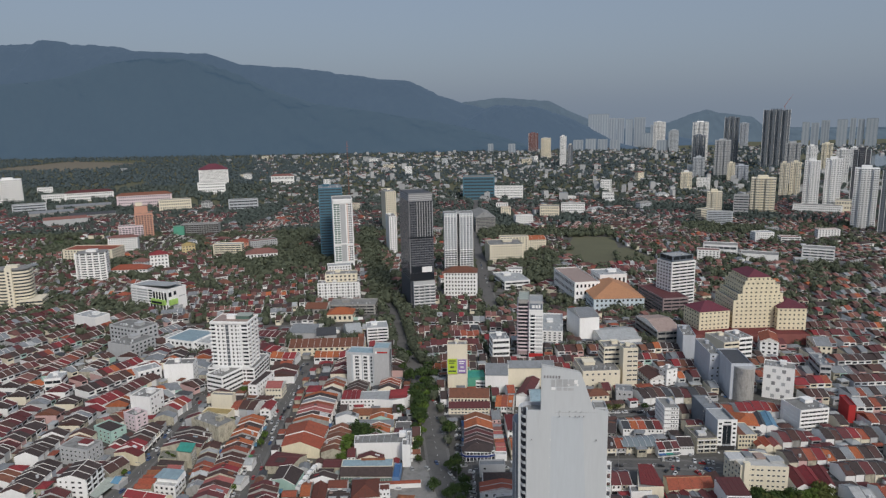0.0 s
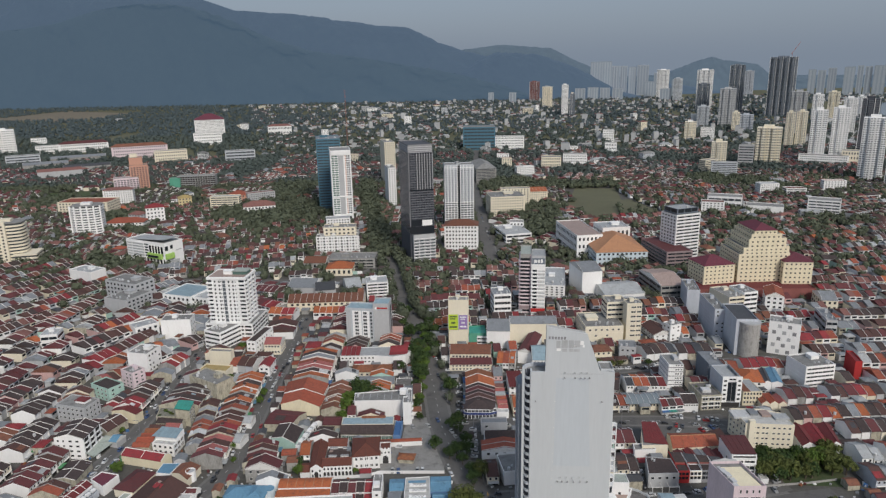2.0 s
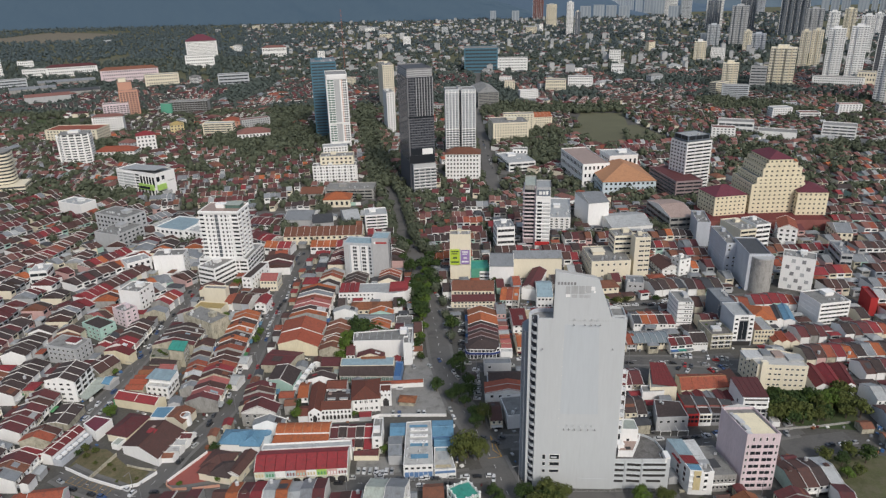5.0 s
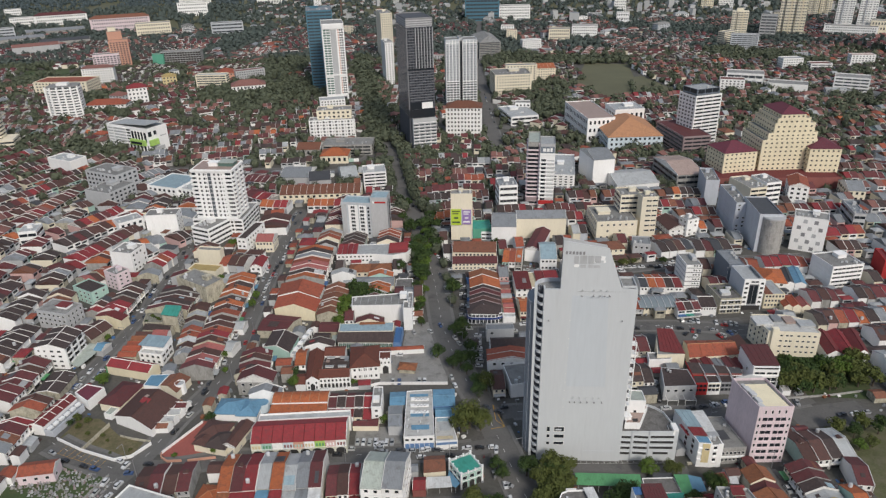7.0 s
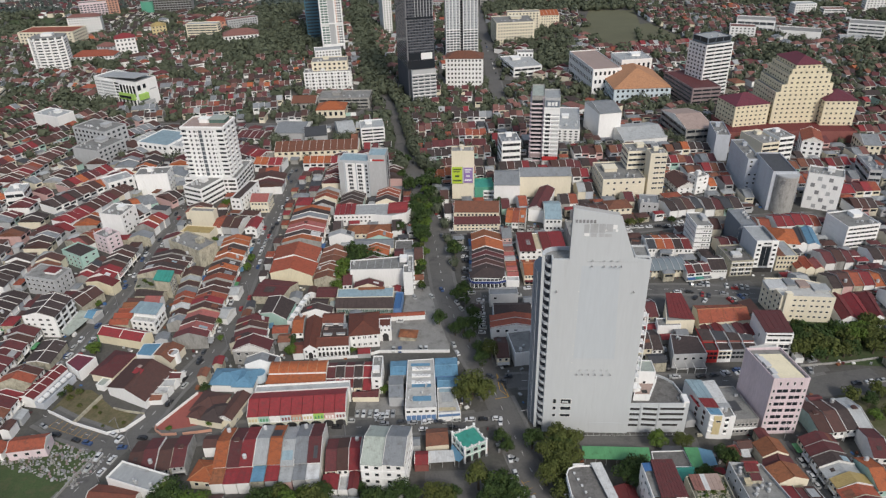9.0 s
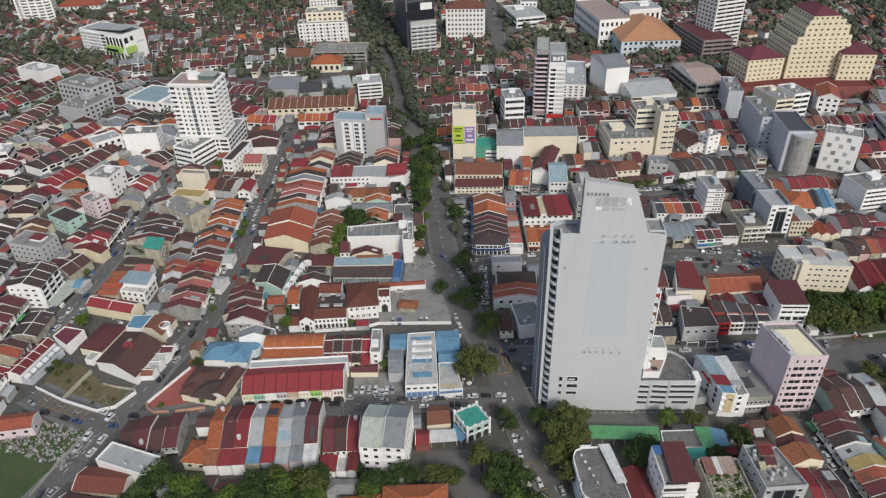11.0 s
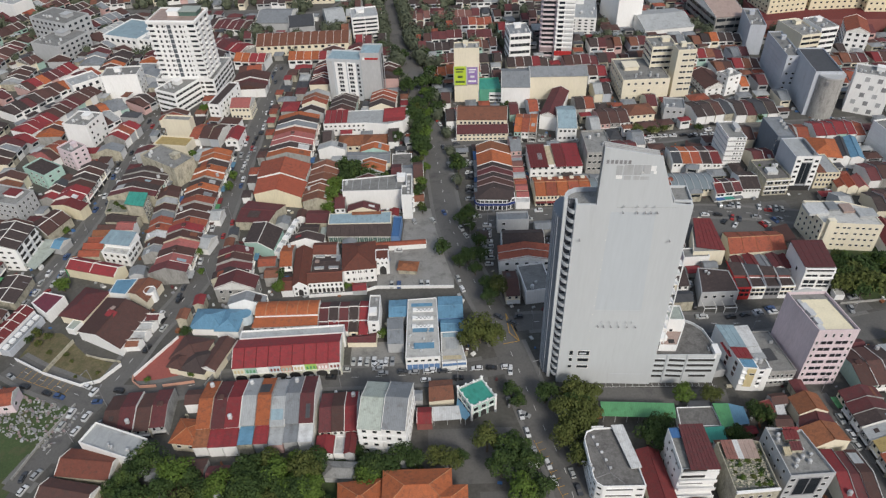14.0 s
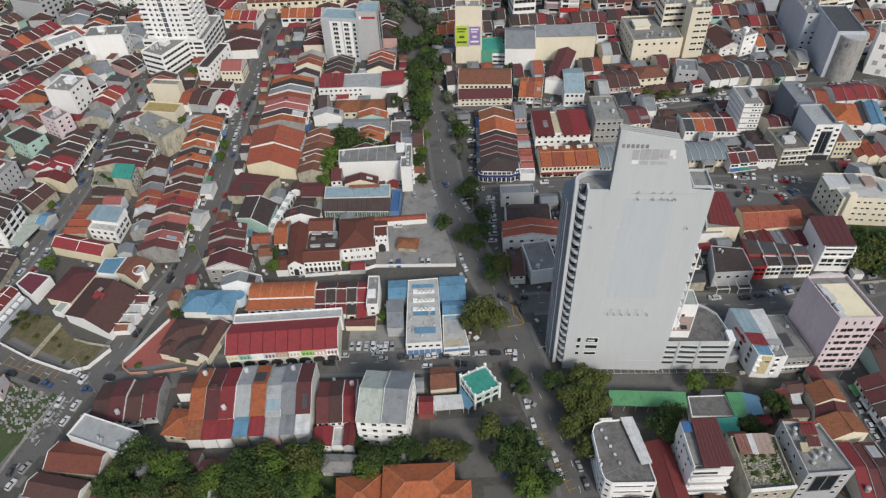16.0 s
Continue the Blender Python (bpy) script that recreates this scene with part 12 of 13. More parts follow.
block('white base hall with a flat roof', -653.0, 1878.0, 76.0, 26, 33.0, 18.0, floors=4, wall='white', front='few', clutter=False)
block('small white tower with a flat roof', -101.0, 2370.0, 25.0, 20.0, 34.0, 2.0, floors=8, wall='white', front='punch', clutter=False)
block('white sheet canopy beside the street', -115.9, 274.6, 6.8, 8.6, 4, -3.3, floors=1, wall='white', front='none', roof='gx', roofmat='lightmetal')
block('pale sheet canopy beside the street', -115.2, 253.1, 6.7, 9.6, 4, -13.0, floors=1, wall='white', front='none', roof='gx', roofmat='lightmetal')
block('blue sheet canopy beside the street', -185.5, 255.8, 5.4, 7.4, 4, -15.4, floors=1, wall='grey', front='none', roof='gx', roofmat='blue')
block('long white sheet lean to behind the heritage terrace', -63.5, 188.2, 41, 4.4, 7.6, 2.4, floors=1, wall='white', front='none', roofmat='lightmetal', clutter=False)
far_tower('white apartment tower with a flat roof', 1317.0, 3968.0, 70.0, 56.0, 159.0, -18.0, floors=22, wall='white')
far_tower('pale grey apartment tower', 1303.0, 3669.0, 48.0, 38.0, 117.0, -19.0, floors=18, wall='pale_slab')
far_tower('white apartment tower with a flat roof', 1288.0, 2243.0, 34.0, 27.0, 90.0, -29.0, floors=20, wall='white')
far_tower('cream apartment tower with a flat roof', 1362.0, 2281.0, 36.0, 29.0, 95.0, -30.0, floors=22, wall='cream')
far_tower('white apartment tower with a flat roof', 1127.0, 1788.0, 33.0, 26.0, 101.0, -31.0, floors=24, wall='white')
far_tower('pale grey apartment tower', 850.0, 2109.0, 37.0, 30.0, 66.0, -21.0, floors=14, wall='pale_slab')
far_tower('blue grey office block', 920.0, 1952.0, 39.0, 32.0, 49.0, -24.0, floors=10, wall='bluegrey')
far_tower('white apartment tower with a flat roof', 1550.0, 2431.0, 28.0, 23.0, 71.0, -31.0, floors=18, wall='white')
crane(1310.9, 2496.0, 213.9, 14, 46, -20)
block('long white institution block', -953.0, 1488.0, 69.0, 26, 24.0, 31.0, floors=4, wall='pale_slab', front='band', clutter=False)
block('white school block with a flat roof', -1030.0, 1736.0, 60.0, 26, 20.0, 29.0, floors=3, wall='white', front='few', clutter=False)
block('white house block with a flat roof', -1176.0, 1951.0, 41.0, 26, 20.0, 30.0, floors=3, wall='white', front='few', clutter=False)
block('white terrace of offices', -451.0, 1480.0, 66.0, 26, 27.0, 16.0, floors=4, wall='pale_slab', front='band', clutter=False)
block('red roofed white hall', -506.0, 2143.0, 74.0, 26, 28.0, 13.0, floors=2, wall='white', front='few', roof='h', roofmat='weathered', clutter=False)
block('pale grey market sheds', -871.0, 1432.0, 89.0, 26, 12.0, 30.0, floors=1, wall='concrete', front='none', roof='gx', roofmat='metal', clutter=False)
block('long maroon roofed sheds', -773.0, 1306.0, 81.0, 26, 14.0, 29.0, floors=1, wall='grey', front='none', roof='gx', roofmat='weathered', clutter=False)
block('long grey roofed sheds', -764.0, 1401.0, 93.0, 26, 10.0, 27.0, floors=1, wall='concrete', front='none', roof='gx', roofmat='darkmetal', clutter=False)
block('long grey workshop with a pitched roof', -865.0, 1565.0, 119.0, 26, 10.0, 27.0, floors=1, wall='concrete', front='none', roof='gx', roofmat='metal', clutter=False)
block('long red roofed hall', -421.0, 812.0, 50.0, 22, 11.0, 4.0, floors=3, wall='white', front='few', roof='h', roofmat='terracotta', clutter=False)
block('white and red shop house', -393.0, 840.0, 24.0, 19.0, 25.0, 23.0, floors=5, wall='white', front='few', roof='h', roofmat='red', clutter=False)
block('bright yellow house with a pitched roof', -400.0, 974.0, 20.0, 16.0, 13.0, 21.0, floors=3, wall='yellow', front='few', roof='h', roofmat='yellow', clutter=False)
block('red roofed villa with a pitched roof', -317.0, 983.0, 29.0, 23.0, 15.0, 17.0, floors=3, wall='peach', front='few', roof='h', roofmat='terracotta', clutter=False)
block('white walk up block', 100.0, 749.0, 18.0, 14.0, 14.0, -7.0, floors=3, wall='white', front='few', clutter=False)
block('white villa row with a pitched roof', -265.0, 905.0, 46.0, 26, 12.0, 15.0, floors=2, wall='white', front='few', roof='h', roofmat='weathered', clutter=False)
block('white hall with a curved front', 421.0, 886.0, 47.0, 26, 15.0, -23.0, floors=2, wall='white', front='band', clutter=False)
block('banded white drum office', 530.0, 819.0, 40.0, 26, 20.0, -30.0, floors=5, wall='white', front='band', clutter=False)
block('white long hall with a flat roof', 457.0, 837.0, 48.0, 26, 10.0, -26.0, floors=1, wall='white', front='none', clutter=False)
block('red tiled pavilion beside the burial ground', -171.1, 162.4, 14.6, 7.9, 5, 8.0, floors=1, wall='pinkwhite', front='few', roof='gx', roofmat='terracotta')
hoarding(-146.8, 579.7, -78.7, 579.6)
paint_line(22.5, 202.6, 26.7, 186.9, 'line_yellow')
paint_line(26.7, 186.9, 20.2, 185.6, 'line_yellow')
paint_line(23.1, 191.5, 26.7, 186.9, 'line_yellow')
paint_line(22.5, 202.6, 23.1, 191.5, 'line_yellow')

random.seed(41)
row(-91.3, 154.7, -50.0, 155.7, 8, 20, 10.5, cols=['orange', 'maroon', 'red', 'lightmetal', 'orange', 'lightmetal', 'metal', 'maroon'], backs=['rust', 'red', 'red', 'blue', 'red', 'lightmetal', 'metal', 'white'])
row(-48.2, 150.6, -34.8, 151.1, 3, 16, 9, cols=['maroon', 'brown', 'red'])
gabled("low rear annexe with a red sheet roof", [(-48.2, 134.4), (-42.6, 134.4), (-42.5, 141.8), (-48.1, 141.8)], 4.4, 0.8, "white", "red", False)
plot_house("narrow rear yard shed with a pale deck", [(-42.2, 134.8), (-38.6, 134.8), (-38.5, 142.0), (-42.1, 142.0)], 3.6, "white", "weathered_white", 0.4)
gabled("low rear annexe with a dark red roof", [(-38.2, 133.8), (-34.8, 133.8), (-34.7, 142.0), (-38.1, 142.0)], 5.0, 0.8, "grey", "darkred", False)
row(-125.9, 153.7, -103.7, 155.3, 4, 16, 7, cols=['brown', 'maroon', 'brown', 'maroon'])
row(-86.4, 369.5, -86.6, 315, 9, 23, 10, cols=['orange', 'terracotta', 'pink', 'terracotta', 'brown'])
row(-97.9, 244.5, -96.7, 223.6, 4, 15, 8.5, cols=['maroon', 'brown', 'maroon', 'darkbrown'])
row(-88.3, 240.4, -86.2, 218.3, 4, 11, 8, cols=['red', 'metal', 'maroon'])
row(-127.4, 330.9, -125.4, 222.5, 19, 15.6, 9, cols=['orange', 'orange', 'terracotta', 'orange', 'darkbrown', 'orange', 'brown', 'brown2', 'brown2', 'terracotta', 'red', 'brown', 'pink', 'brown', 'pink', 'maroon', 'brown'])
row(-192.6, 321.9, -195.0, 282.4, 7, 13.6, 9, cols=['darkbrown', 'brown', 'darkbrown', 'brown', 'red', 'red', 'brown2', 'maroon'])
row(-204.6, 320.1, -207.0, 291.9, 5, 8, 6.5, cols=['brown', 'darkmetal', 'brown', 'red'])
row(-161.2, 315.1, -162.4, 289.5, 5, 24, 9, cols=['darkbrown', 'brown', 'darkbrown', 'maroon'])
row(-146.0, 305.2, -136.4, 237.9, 12, 10, 6.5, cols=['brown', 'maroon', 'lightmetal', 'maroon', 'metal', 'terracotta', 'white', 'brown', 'metal', 'maroon'], party='w_concrete')
row(-187.4, 372.4, -192.5, 349.6, 4, 13, 9, cols=['red', 'red', 'terracotta', 'red', 'red'])
row(-190.6, 343.0, -190.6, 335.1, 1, 13, 8, cols=['metal', 'metal'])
row(-147.5, 357.7, -123.6, 353.3, 4, 16, 8, cols=['terracotta', 'brown', 'brown', 'red'])
row(-127.3, 432.0, -126.0, 401.5, 5, 22, 9, cols=['brown', 'maroon', 'brown', 'darkbrown'])
row(-143.0, 436.9, -122.0, 438.7, 4, 16, 9, cols=['brown', 'terracotta'])
row(-144.1, 458.3, -116.2, 453.9, 5, 14, 9.5, cols=['orange', 'red', 'orange'])
row(-106.6, 456.9, -74.4, 456.0, 6, 14, 9.5, cols=['orange', 'red'])
row(-230.6, 416.4, -251.6, 360.7, 11, 16, 9, cols=['brown', 'maroon', 'brown', 'red', 'red'])
row(-260.0, 454.2, -278.5, 420.2, 7, 16, 9, cols=['red', 'maroon', 'orange', 'brown'])
row(-286.1, 479.9, -297.1, 461.2, 4, 16, 9, cols=['red', 'brown'])
row(-204.7, 398.8, -224.6, 382.0, 5, 18, 7, cols=['metal', 'orange', 'metal'])
row(-219.0, 346.8, -230.0, 330.0, 4, 16, 8, cols=['terracotta', 'brown', 'pink'])
row(-199.6, 443.8, -204.9, 409.7, 6, 16, 8, cols=['metal', 'brown', 'maroon'])
row(41.1, 351.5, 53.4, 349.3, 3, 20, 10, cols=['orange', 'terracotta', 'orange'])
row(145.7, 361.2, 168.4, 365.2, 4, 18, 8, cols=['darkbrown', 'brown', 'darkmetal'])
row(170.2, 362.2, 194.8, 363.2, 4, 18, 8, cols=['darkbrown', 'darkmetal'])
row(194.8, 363.2, 206.3, 356.6, 2, 18, 8, cols=['maroon', 'darkbrown'])
row(89.4, 357.0, 106.7, 358.5, 3, 17, 8, cols=['brown', 'maroon'])
row(92.5, 318.8, 103.3, 320.5, 2, 16, 9, cols=['maroon', 'maroon'])
row(105.5, 311.6, 116.3, 308.5, 2, 18, 7, cols=['darkbrown'])
row(143.6, 153.5, 147.2, 112.0, 8, 13, 8, cols=['maroon', 'maroon', 'darkbrown', 'lightmetal', 'yellow', 'terracotta', 'maroon', 'brown'])
row(145.8, 163.5, 167.9, 165.3, 4, 17, 8, cols=['brown', 'brown', 'darkbrown', 'lightmetal'])
row(119.6, 119.0, 135.2, 118.6, 4, 19, 8, cols=['red', 'maroon', 'brown', 'maroon'])
row(-326.2, 430.4, -318.0, 496.2, 12, 17, 9, cols=['red', 'terracotta', 'brown'])
row(-360.1, 486.7, -332.8, 534.2, 10, 17, 9, cols=['red', 'brown'])
row(-273.9, 387.6, -241.5, 445.9, 12, 17, 9, cols=['darkbrown', 'brown', 'maroon'])
row(-216.7, 362.6, -189.7, 402.7, 9, 17, 8, cols=['brown', 'darkbrown'])
row(-249.0, 351.8, -230.4, 397.0, 9, 17, 9, cols=['red', 'brown', 'maroon'])
row(-268.6, 490.5, -242.8, 544.1, 11, 18, 8, cols=['brown', 'lightmetal', 'darkbrown'])
row(-177.9, 528.6, -138.9, 515.7, 7, 20, 8, cols=['red', 'maroon', 'brown'])
row(-165.3, 490.8, -139.4, 471.8, 6, 16, 8, cols=['maroon', 'red'])

# ---- groves, then the fill between ----
grove(-435, 620, -350, 612, -387, 694, -481, 704, 34, 6)
grove(-236, 724, -153, 715, -177, 857, -274, 869, 44, 6)
grove(-260, 604, -207, 599, -216, 632, -271, 638, 9, 5.0)
grove(-533, 799, -499, 795, -541, 877, -579, 882, 12, 5.0)
grove(-402, 686, -367, 682, -396, 749, -433, 753, 6, 5.0)
grove(-124, 988, -90, 983, -104, 1174, -144, 1181, 16, 6)
grove(-105, 823, -71, 819, -82, 982, -121, 988, 20, 6)
grove(-88, 700, -59, 697, -67, 819, -100, 823, 20, 6)
grove(-74, 629, -51, 626, -55, 696, -80, 699, 10, 5.0)
grove(-37, 566, 3, 562, 3, 596, -39, 600, 18, 5.0)
grove(-32, 447, -17, 446, -19, 533, -36, 535, 16, 5.0)
grove(-93, 509, -70, 507, -71, 516, -94, 518, 5, 5.0)
grove(-148, 576, -115, 573, -121, 611, -155, 614, 9, 5.0)
grove(-63, 697, -45, 695, -57, 979, -82, 982, 12, 5.0)
grove(-17, 431, 1, 430, 1, 445, -17, 446, 5, 5.0)
grove(-327, 1076, -205, 1057, -227, 1194, -364, 1217, 14, 5.0)
grove(-401, 1028, -312, 1015, -345, 1143, -444, 1158, 10, 5.0)
grove(-598, 1219, -541, 1209, -557, 1250, -615, 1259, 4, 5.0)
grove(71, 614, 97, 612, 108, 694, 79, 697, 12, 5.0)
grove(46, 604, 55, 603, 63, 699, 52, 700, 6, 5.0)
grove(172, 571, 210, 568, 217, 590, 178, 594, 14, 5.0)
grove(217, 556, 240, 554, 250, 582, 226, 585, 6, 5.0)
grove(318, 678, 341, 676, 410, 841, 383, 845, 16, 6)
grove(409, 639, 450, 635, 541, 792, 492, 798, 40, 6)
grove(384, 628, 402, 626, 451, 720, 431, 722, 9, 5.0)
grove(121, 622, 143, 620, 147, 639, 124, 642, 7, 5.0)
grove(131, 867, 170, 862, 198, 1026, 153, 1033, 14, 5.0)
grove(238, 821, 302, 813, 341, 934, 269, 945, 18, 5.0)
grove(342, 488, 353, 487, 376, 528, 365, 529, 6, 5.0)
grove(320, 900, 402, 888, 447, 1002, 356, 1016, 20, 5.0)
grove(46, 701, 67, 698, 81, 863, 56, 866, 10, 5.0)
grove(387, 802, 465, 792, 517, 896, 431, 909, 18, 5.0)
grove(370, 539, 394, 537, 432, 603, 406, 606, 12, 5.0)
grove(-18, 533, 22, 530, 25, 594, -19, 599, 16, 5.0)
grove(-4, 494, 21, 492, 22, 530, -4, 532, 8, 5.0)
grove(-859, 1369, -799, 1361, -983, 1712, -1058, 1723, 10, 6)
grove(-612, 950, -551, 944, -647, 1138, -720, 1146, 12, 6)
grove(-622, 872, -577, 867, -624, 951, -673, 956, 10, 6)
grove(-321, 1408, -262, 1399, -310, 1683, -380, 1695, 10, 6)
grove(-1009, 2507, -813, 2463, -1098, 3385, -1371, 3465, 10, 7)
grove(514, 1809, 670, 1779, 784, 2106, 603, 2146, 20, 7)
grove(471, 1296, 587, 1280, 658, 1452, 529, 1472, 16, 7)
grove(509, 924, 628, 912, 826, 1246, 673, 1268, 40, 7)
grove(337, 1315, 471, 1296, 529, 1472, 379, 1496, 14, 7)
grove(230, 1863, 364, 1838, 519, 2681, 330, 2733, 14, 7)
grove(-69, 113, -22, 111, -23, 131, -73, 133, 46, 5.0)
grove(-89, 111, -68, 110, -71, 123, -92, 124, 10, 4.5)

random.seed(43)
for yard in ([(46, 130), (80, 130), (80, 146), (46, 148)], [(97, 150), (118, 153), (118, 159), (97, 160)], [(-33, 173), (-19, 173), (-19, 187), (-33, 187)], [(-14, 124), (22, 124), (22, 148), (-14, 148)], [(44, 155), (100, 152), (100, 163), (44, 164)], [(-34, 160), (0, 165), (0, 175), (-34, 175)], [(-170, 160), (-128, 160), (-128, 200), (-170, 200)],
             [(-128, 168), (-98, 168), (-98, 197), (-128, 197)], [(-33, 204), (2, 206), (2, 246), (-33, 246)], [(118, 254), (158, 256), (158, 274), (118, 274)], [(100, 196), (160, 198), (160, 206), (100, 205)], [(160, 184), (200, 186), (200, 202), (160, 202)], [(-118, 130), (-106, 130), (-106, 146), (-118, 146)]):
    claim_plot(yard, "open")
quarter(-190, 320, 300, 300, 88, 15, 9, 0.95)
quarter(-380, 470, 260, 300, 62, 15, 9, 0.95)
quarter(-20, 330, 120, 420, 2, 14, 9, 0.85)
quarter(200, 300, 360, 330, 2, 15, 10, 0.93)
quarter(330, 420, 260, 200, -6, 15, 10, 0.93)
quarter(-60, 520, 260, 120, 0, 13, 8, 0.8)
quarter(120, 160, 140, 140, -8, 15, 8, 0.9)
quarter(-240, 650, 160, 120, 8, 12, 10, 0.8)
quarter(260, 760, 200, 120, 4, 14, 10, 0.7)
quarter(470, 640, 260, 180, 6, 13, 12, 0.6)
quarter(-470, 700, 160, 120, -8, 12, 12, 0.55)
quarter(330, 1000, 260, 120, 6, 12, 14, 0.6)
quarter(-150, 760, 120, 120, 14, 12, 12, 0.6)
MIDRISE = [0]
infill(-420, 420, 100, 560, 4.0, 0.95)
for i in range(420):
    # white and cream walk-up blocks, schools and offices spread over the plain
    y = 760 + 3000 * random.random() ** 1.5
    x = random.uniform(-0.62, 0.62) * (y + 112)
    if i >= 420 or MIDRISE[0] >= 62:
        break
    w, d = random.choice(((26, 14), (34, 14), (44, 15), (20, 16), (30, 18)))
    rz = random.choice((0, 12, -18, 30, -8))
    if x < -0.3 * y and random.random() < 0.45 or share_taken(x, y, w + 4, d + 4, radians(rz)) > 0.25:
        continue
    MIDRISE[0] += 1
    n = random.choice((3, 3, 4, 5, 6, 8))
    block(random.choice(("white walk-up apartment block on the plain", "pale office block among trees", "cream apartment block among houses")), x, y, w, d, n * 3.3, rz, floors=n, wall=random.choice(("white", "white", "pale_slab", "cream", "grey")), front=random.choice(("band", "few", "punch")), roof=random.choice(("flat", "flat", "h")), roofmat=random.choice(("concrete", "lightmetal", "weathered")), clutter=False)

housing(-760, 960, 470, 960, 62, 0.62, 1.3)
housing(-1100, 1300, 960, 1540, 74, 0.55, 1.5)
for i in range(2200):
    y = 500 + 1000 * random.random()
    x = random.uniform(-1, 1) * 0.68 * (y + 112)
    if noise.noise(Vector((x * 0.008, y * 0.008, 3.0))) > 0.02 and (int(x // 2), int(y // 2)) not in TAKEN:
        WOODS.append((x, y, random.uniform(3.5, 7.5)))

# grey walls stand in for white houses dulled by distance haze
far_town(1900, -1100, 2900, 1480, 4000, ["w_grey", "w_concrete", "weathered", "maroon", "metal", "weathered", "darkbrown", "brown", "brown", "lightmetal"], 3, 4, 8, "far white and red roofed houses among trees")
far_town(170, -500, 2600, 1500, 3900, ["w_grey", "concrete", "metal"], 4, 10, 24, "far pale apartment blocks on the plain")
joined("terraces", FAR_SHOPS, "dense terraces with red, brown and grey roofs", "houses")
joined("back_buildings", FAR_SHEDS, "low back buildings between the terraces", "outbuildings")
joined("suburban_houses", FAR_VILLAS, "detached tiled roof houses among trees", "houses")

# ---- clutter in the gaps ----
def yard_clutter(x0, x1, y0, y1, n, seed):
    """Crates, bins, drums and odd sheets lying in the yards and gaps between the houses."""
    rnd = random.Random(seed)
    tones = ("w_grey", "metal", "w_white", "rust", "w_dark_grey", "bluetarp", "lightmetal", "w_stained", "maroon")
    verts, fs, idx = [], [], []
    for _ in range(n):
        x, y = rnd.uniform(x0, x1), rnd.uniform(y0, y1)
        if (int(x // 2), int(y // 2)) in TAKEN or not seen(x, y):
            continue
        a, w, d, h = rnd.uniform(0, 3.14), rnd.uniform(0.3, 1.1), rnd.uniform(0.25, 0.8), rnd.uniform(0.3, 1.7) * rnd.random() + 0.15
        c, q, k, lean = math.cos(a), math.sin(a), len(verts), rnd.uniform(-0.25, 0.25)
        for z in (0.0, h):
            for u, v in ((-w, -d), (w, -d), (w, d), (-w, d)):
                verts.append((x + u * c - v * q, y + u * q + v * c, 0.02 + z + (lean * u if z else 0)))
        fs += [(k + 4, k + 5, k + 6, k + 7), (k, k + 1, k + 5, k + 4), (k + 1, k + 2, k + 6, k + 5), (k + 2, k + 3, k + 7, k + 6), (k + 3, k, k + 4, k + 7)]
        idx += [rnd.randrange(len(tones))] * 5
    me = bpy.data.meshes.new("yard_clutter")
    me.from_pydata(verts, [], fs)
    for m in tones:
        me.materials.append(MAT[m])
    me.polygons.foreach_set("material_index", idx)
    tagged(new("yard_clutter", me), "crates, bins and odd sheets lying in back yards", "clutter", kind="stuff")


yard_clutter(-230, 230, 100, 420, 9000, 5)

# ---- trees ----
tree(-103.4, 133.0, 6.5, 'leaf')
tree(-106.6, 127.1, 6.0, 'leaf')
tree(-93.6, 127.7, 6.5, 'leaf2')
tree(-96.9, 121.6, 6.0, 'leaf')
tree(-78.3, 123.7, 5.5, 'leaf2')
tree(-84.0, 120.5, 5.5, 'leaf')
tree(-59.4, 126.1, 5.5, 'leaf2')
tree(-54.5, 121.0, 6.0, 'leaf2')
tree(-68.0, 120.6, 6.0, 'leaf')
tree(-72.5, 118.3, 5.0, 'leaf')
tree(-105.8, 119.4, 6.0, 'leaf')
tree(-63.0, 118.4, 5.0, 'leaf')
tree(-88.7, 126.1, 5.0, 'leaf')
tree(-118.0, 171.8, 1.6)
tree(-172.4, 225.6, 4.2, "leaf2")
for x, y, r in ((-169.0, 192.4, 1.7), (-166.4, 196.0, 2.0), (-163.0, 188.0, 1.2), (-171.6, 197.6, 1.5), (-152.0, 183.0, 1.0), (-139.0, 176.4, 1.1), (-147.4, 175.0, 0.9), (-155.4, 186.4, 1.2)):
    tree(x, y, r, "leaf3")
for x, y, r, m in ((-58.2, 284.4, 6.4, "leaf2"), (-57.4, 292.0, 5.6, "leaf2"), (-52.6, 299.6, 5.8, "leaf"), (-46.2, 303.6, 6.0, "leaf"), (-40.4, 305.0, 5.2, "leaf"), (-59.4, 276.6, 4.2, "leaf2"), (-33.6, 303.4, 4.2, "leaf")):
    tree(x, y, r, m)
rnd = random.Random(77)
for k in range(30):
    u, v = rnd.random(), rnd.random()
    tree(163 + 44 * u + 5 * v, 206 + 1.5 * u + 20 * v, rnd.uniform(4.0, 5.8), ("leaf3", "leaf3", "leaf", "leaf2")[k % 4])
for x, y, r, m in ((172, 178, 4.4, "leaf3"), (178, 174, 3.8, "leaf"), (184, 180, 4.6, "leaf3"), (176, 166, 3.6, "leaf2"), (190, 176, 4.8, "leaf"), (182, 168, 3.4, "leaf3"), (170, 170, 2.6, "leaf2")):
    tree(x, y, r, m)
for k in range(24):
    tree(-14.6 + rnd.uniform(-2.6, 2.6), 276 + k * 4.6 + rnd.uniform(-1.4, 1.4), rnd.uniform(1.8, 4.4), ("leaf", "leaf3", "leaf2")[k % 3])
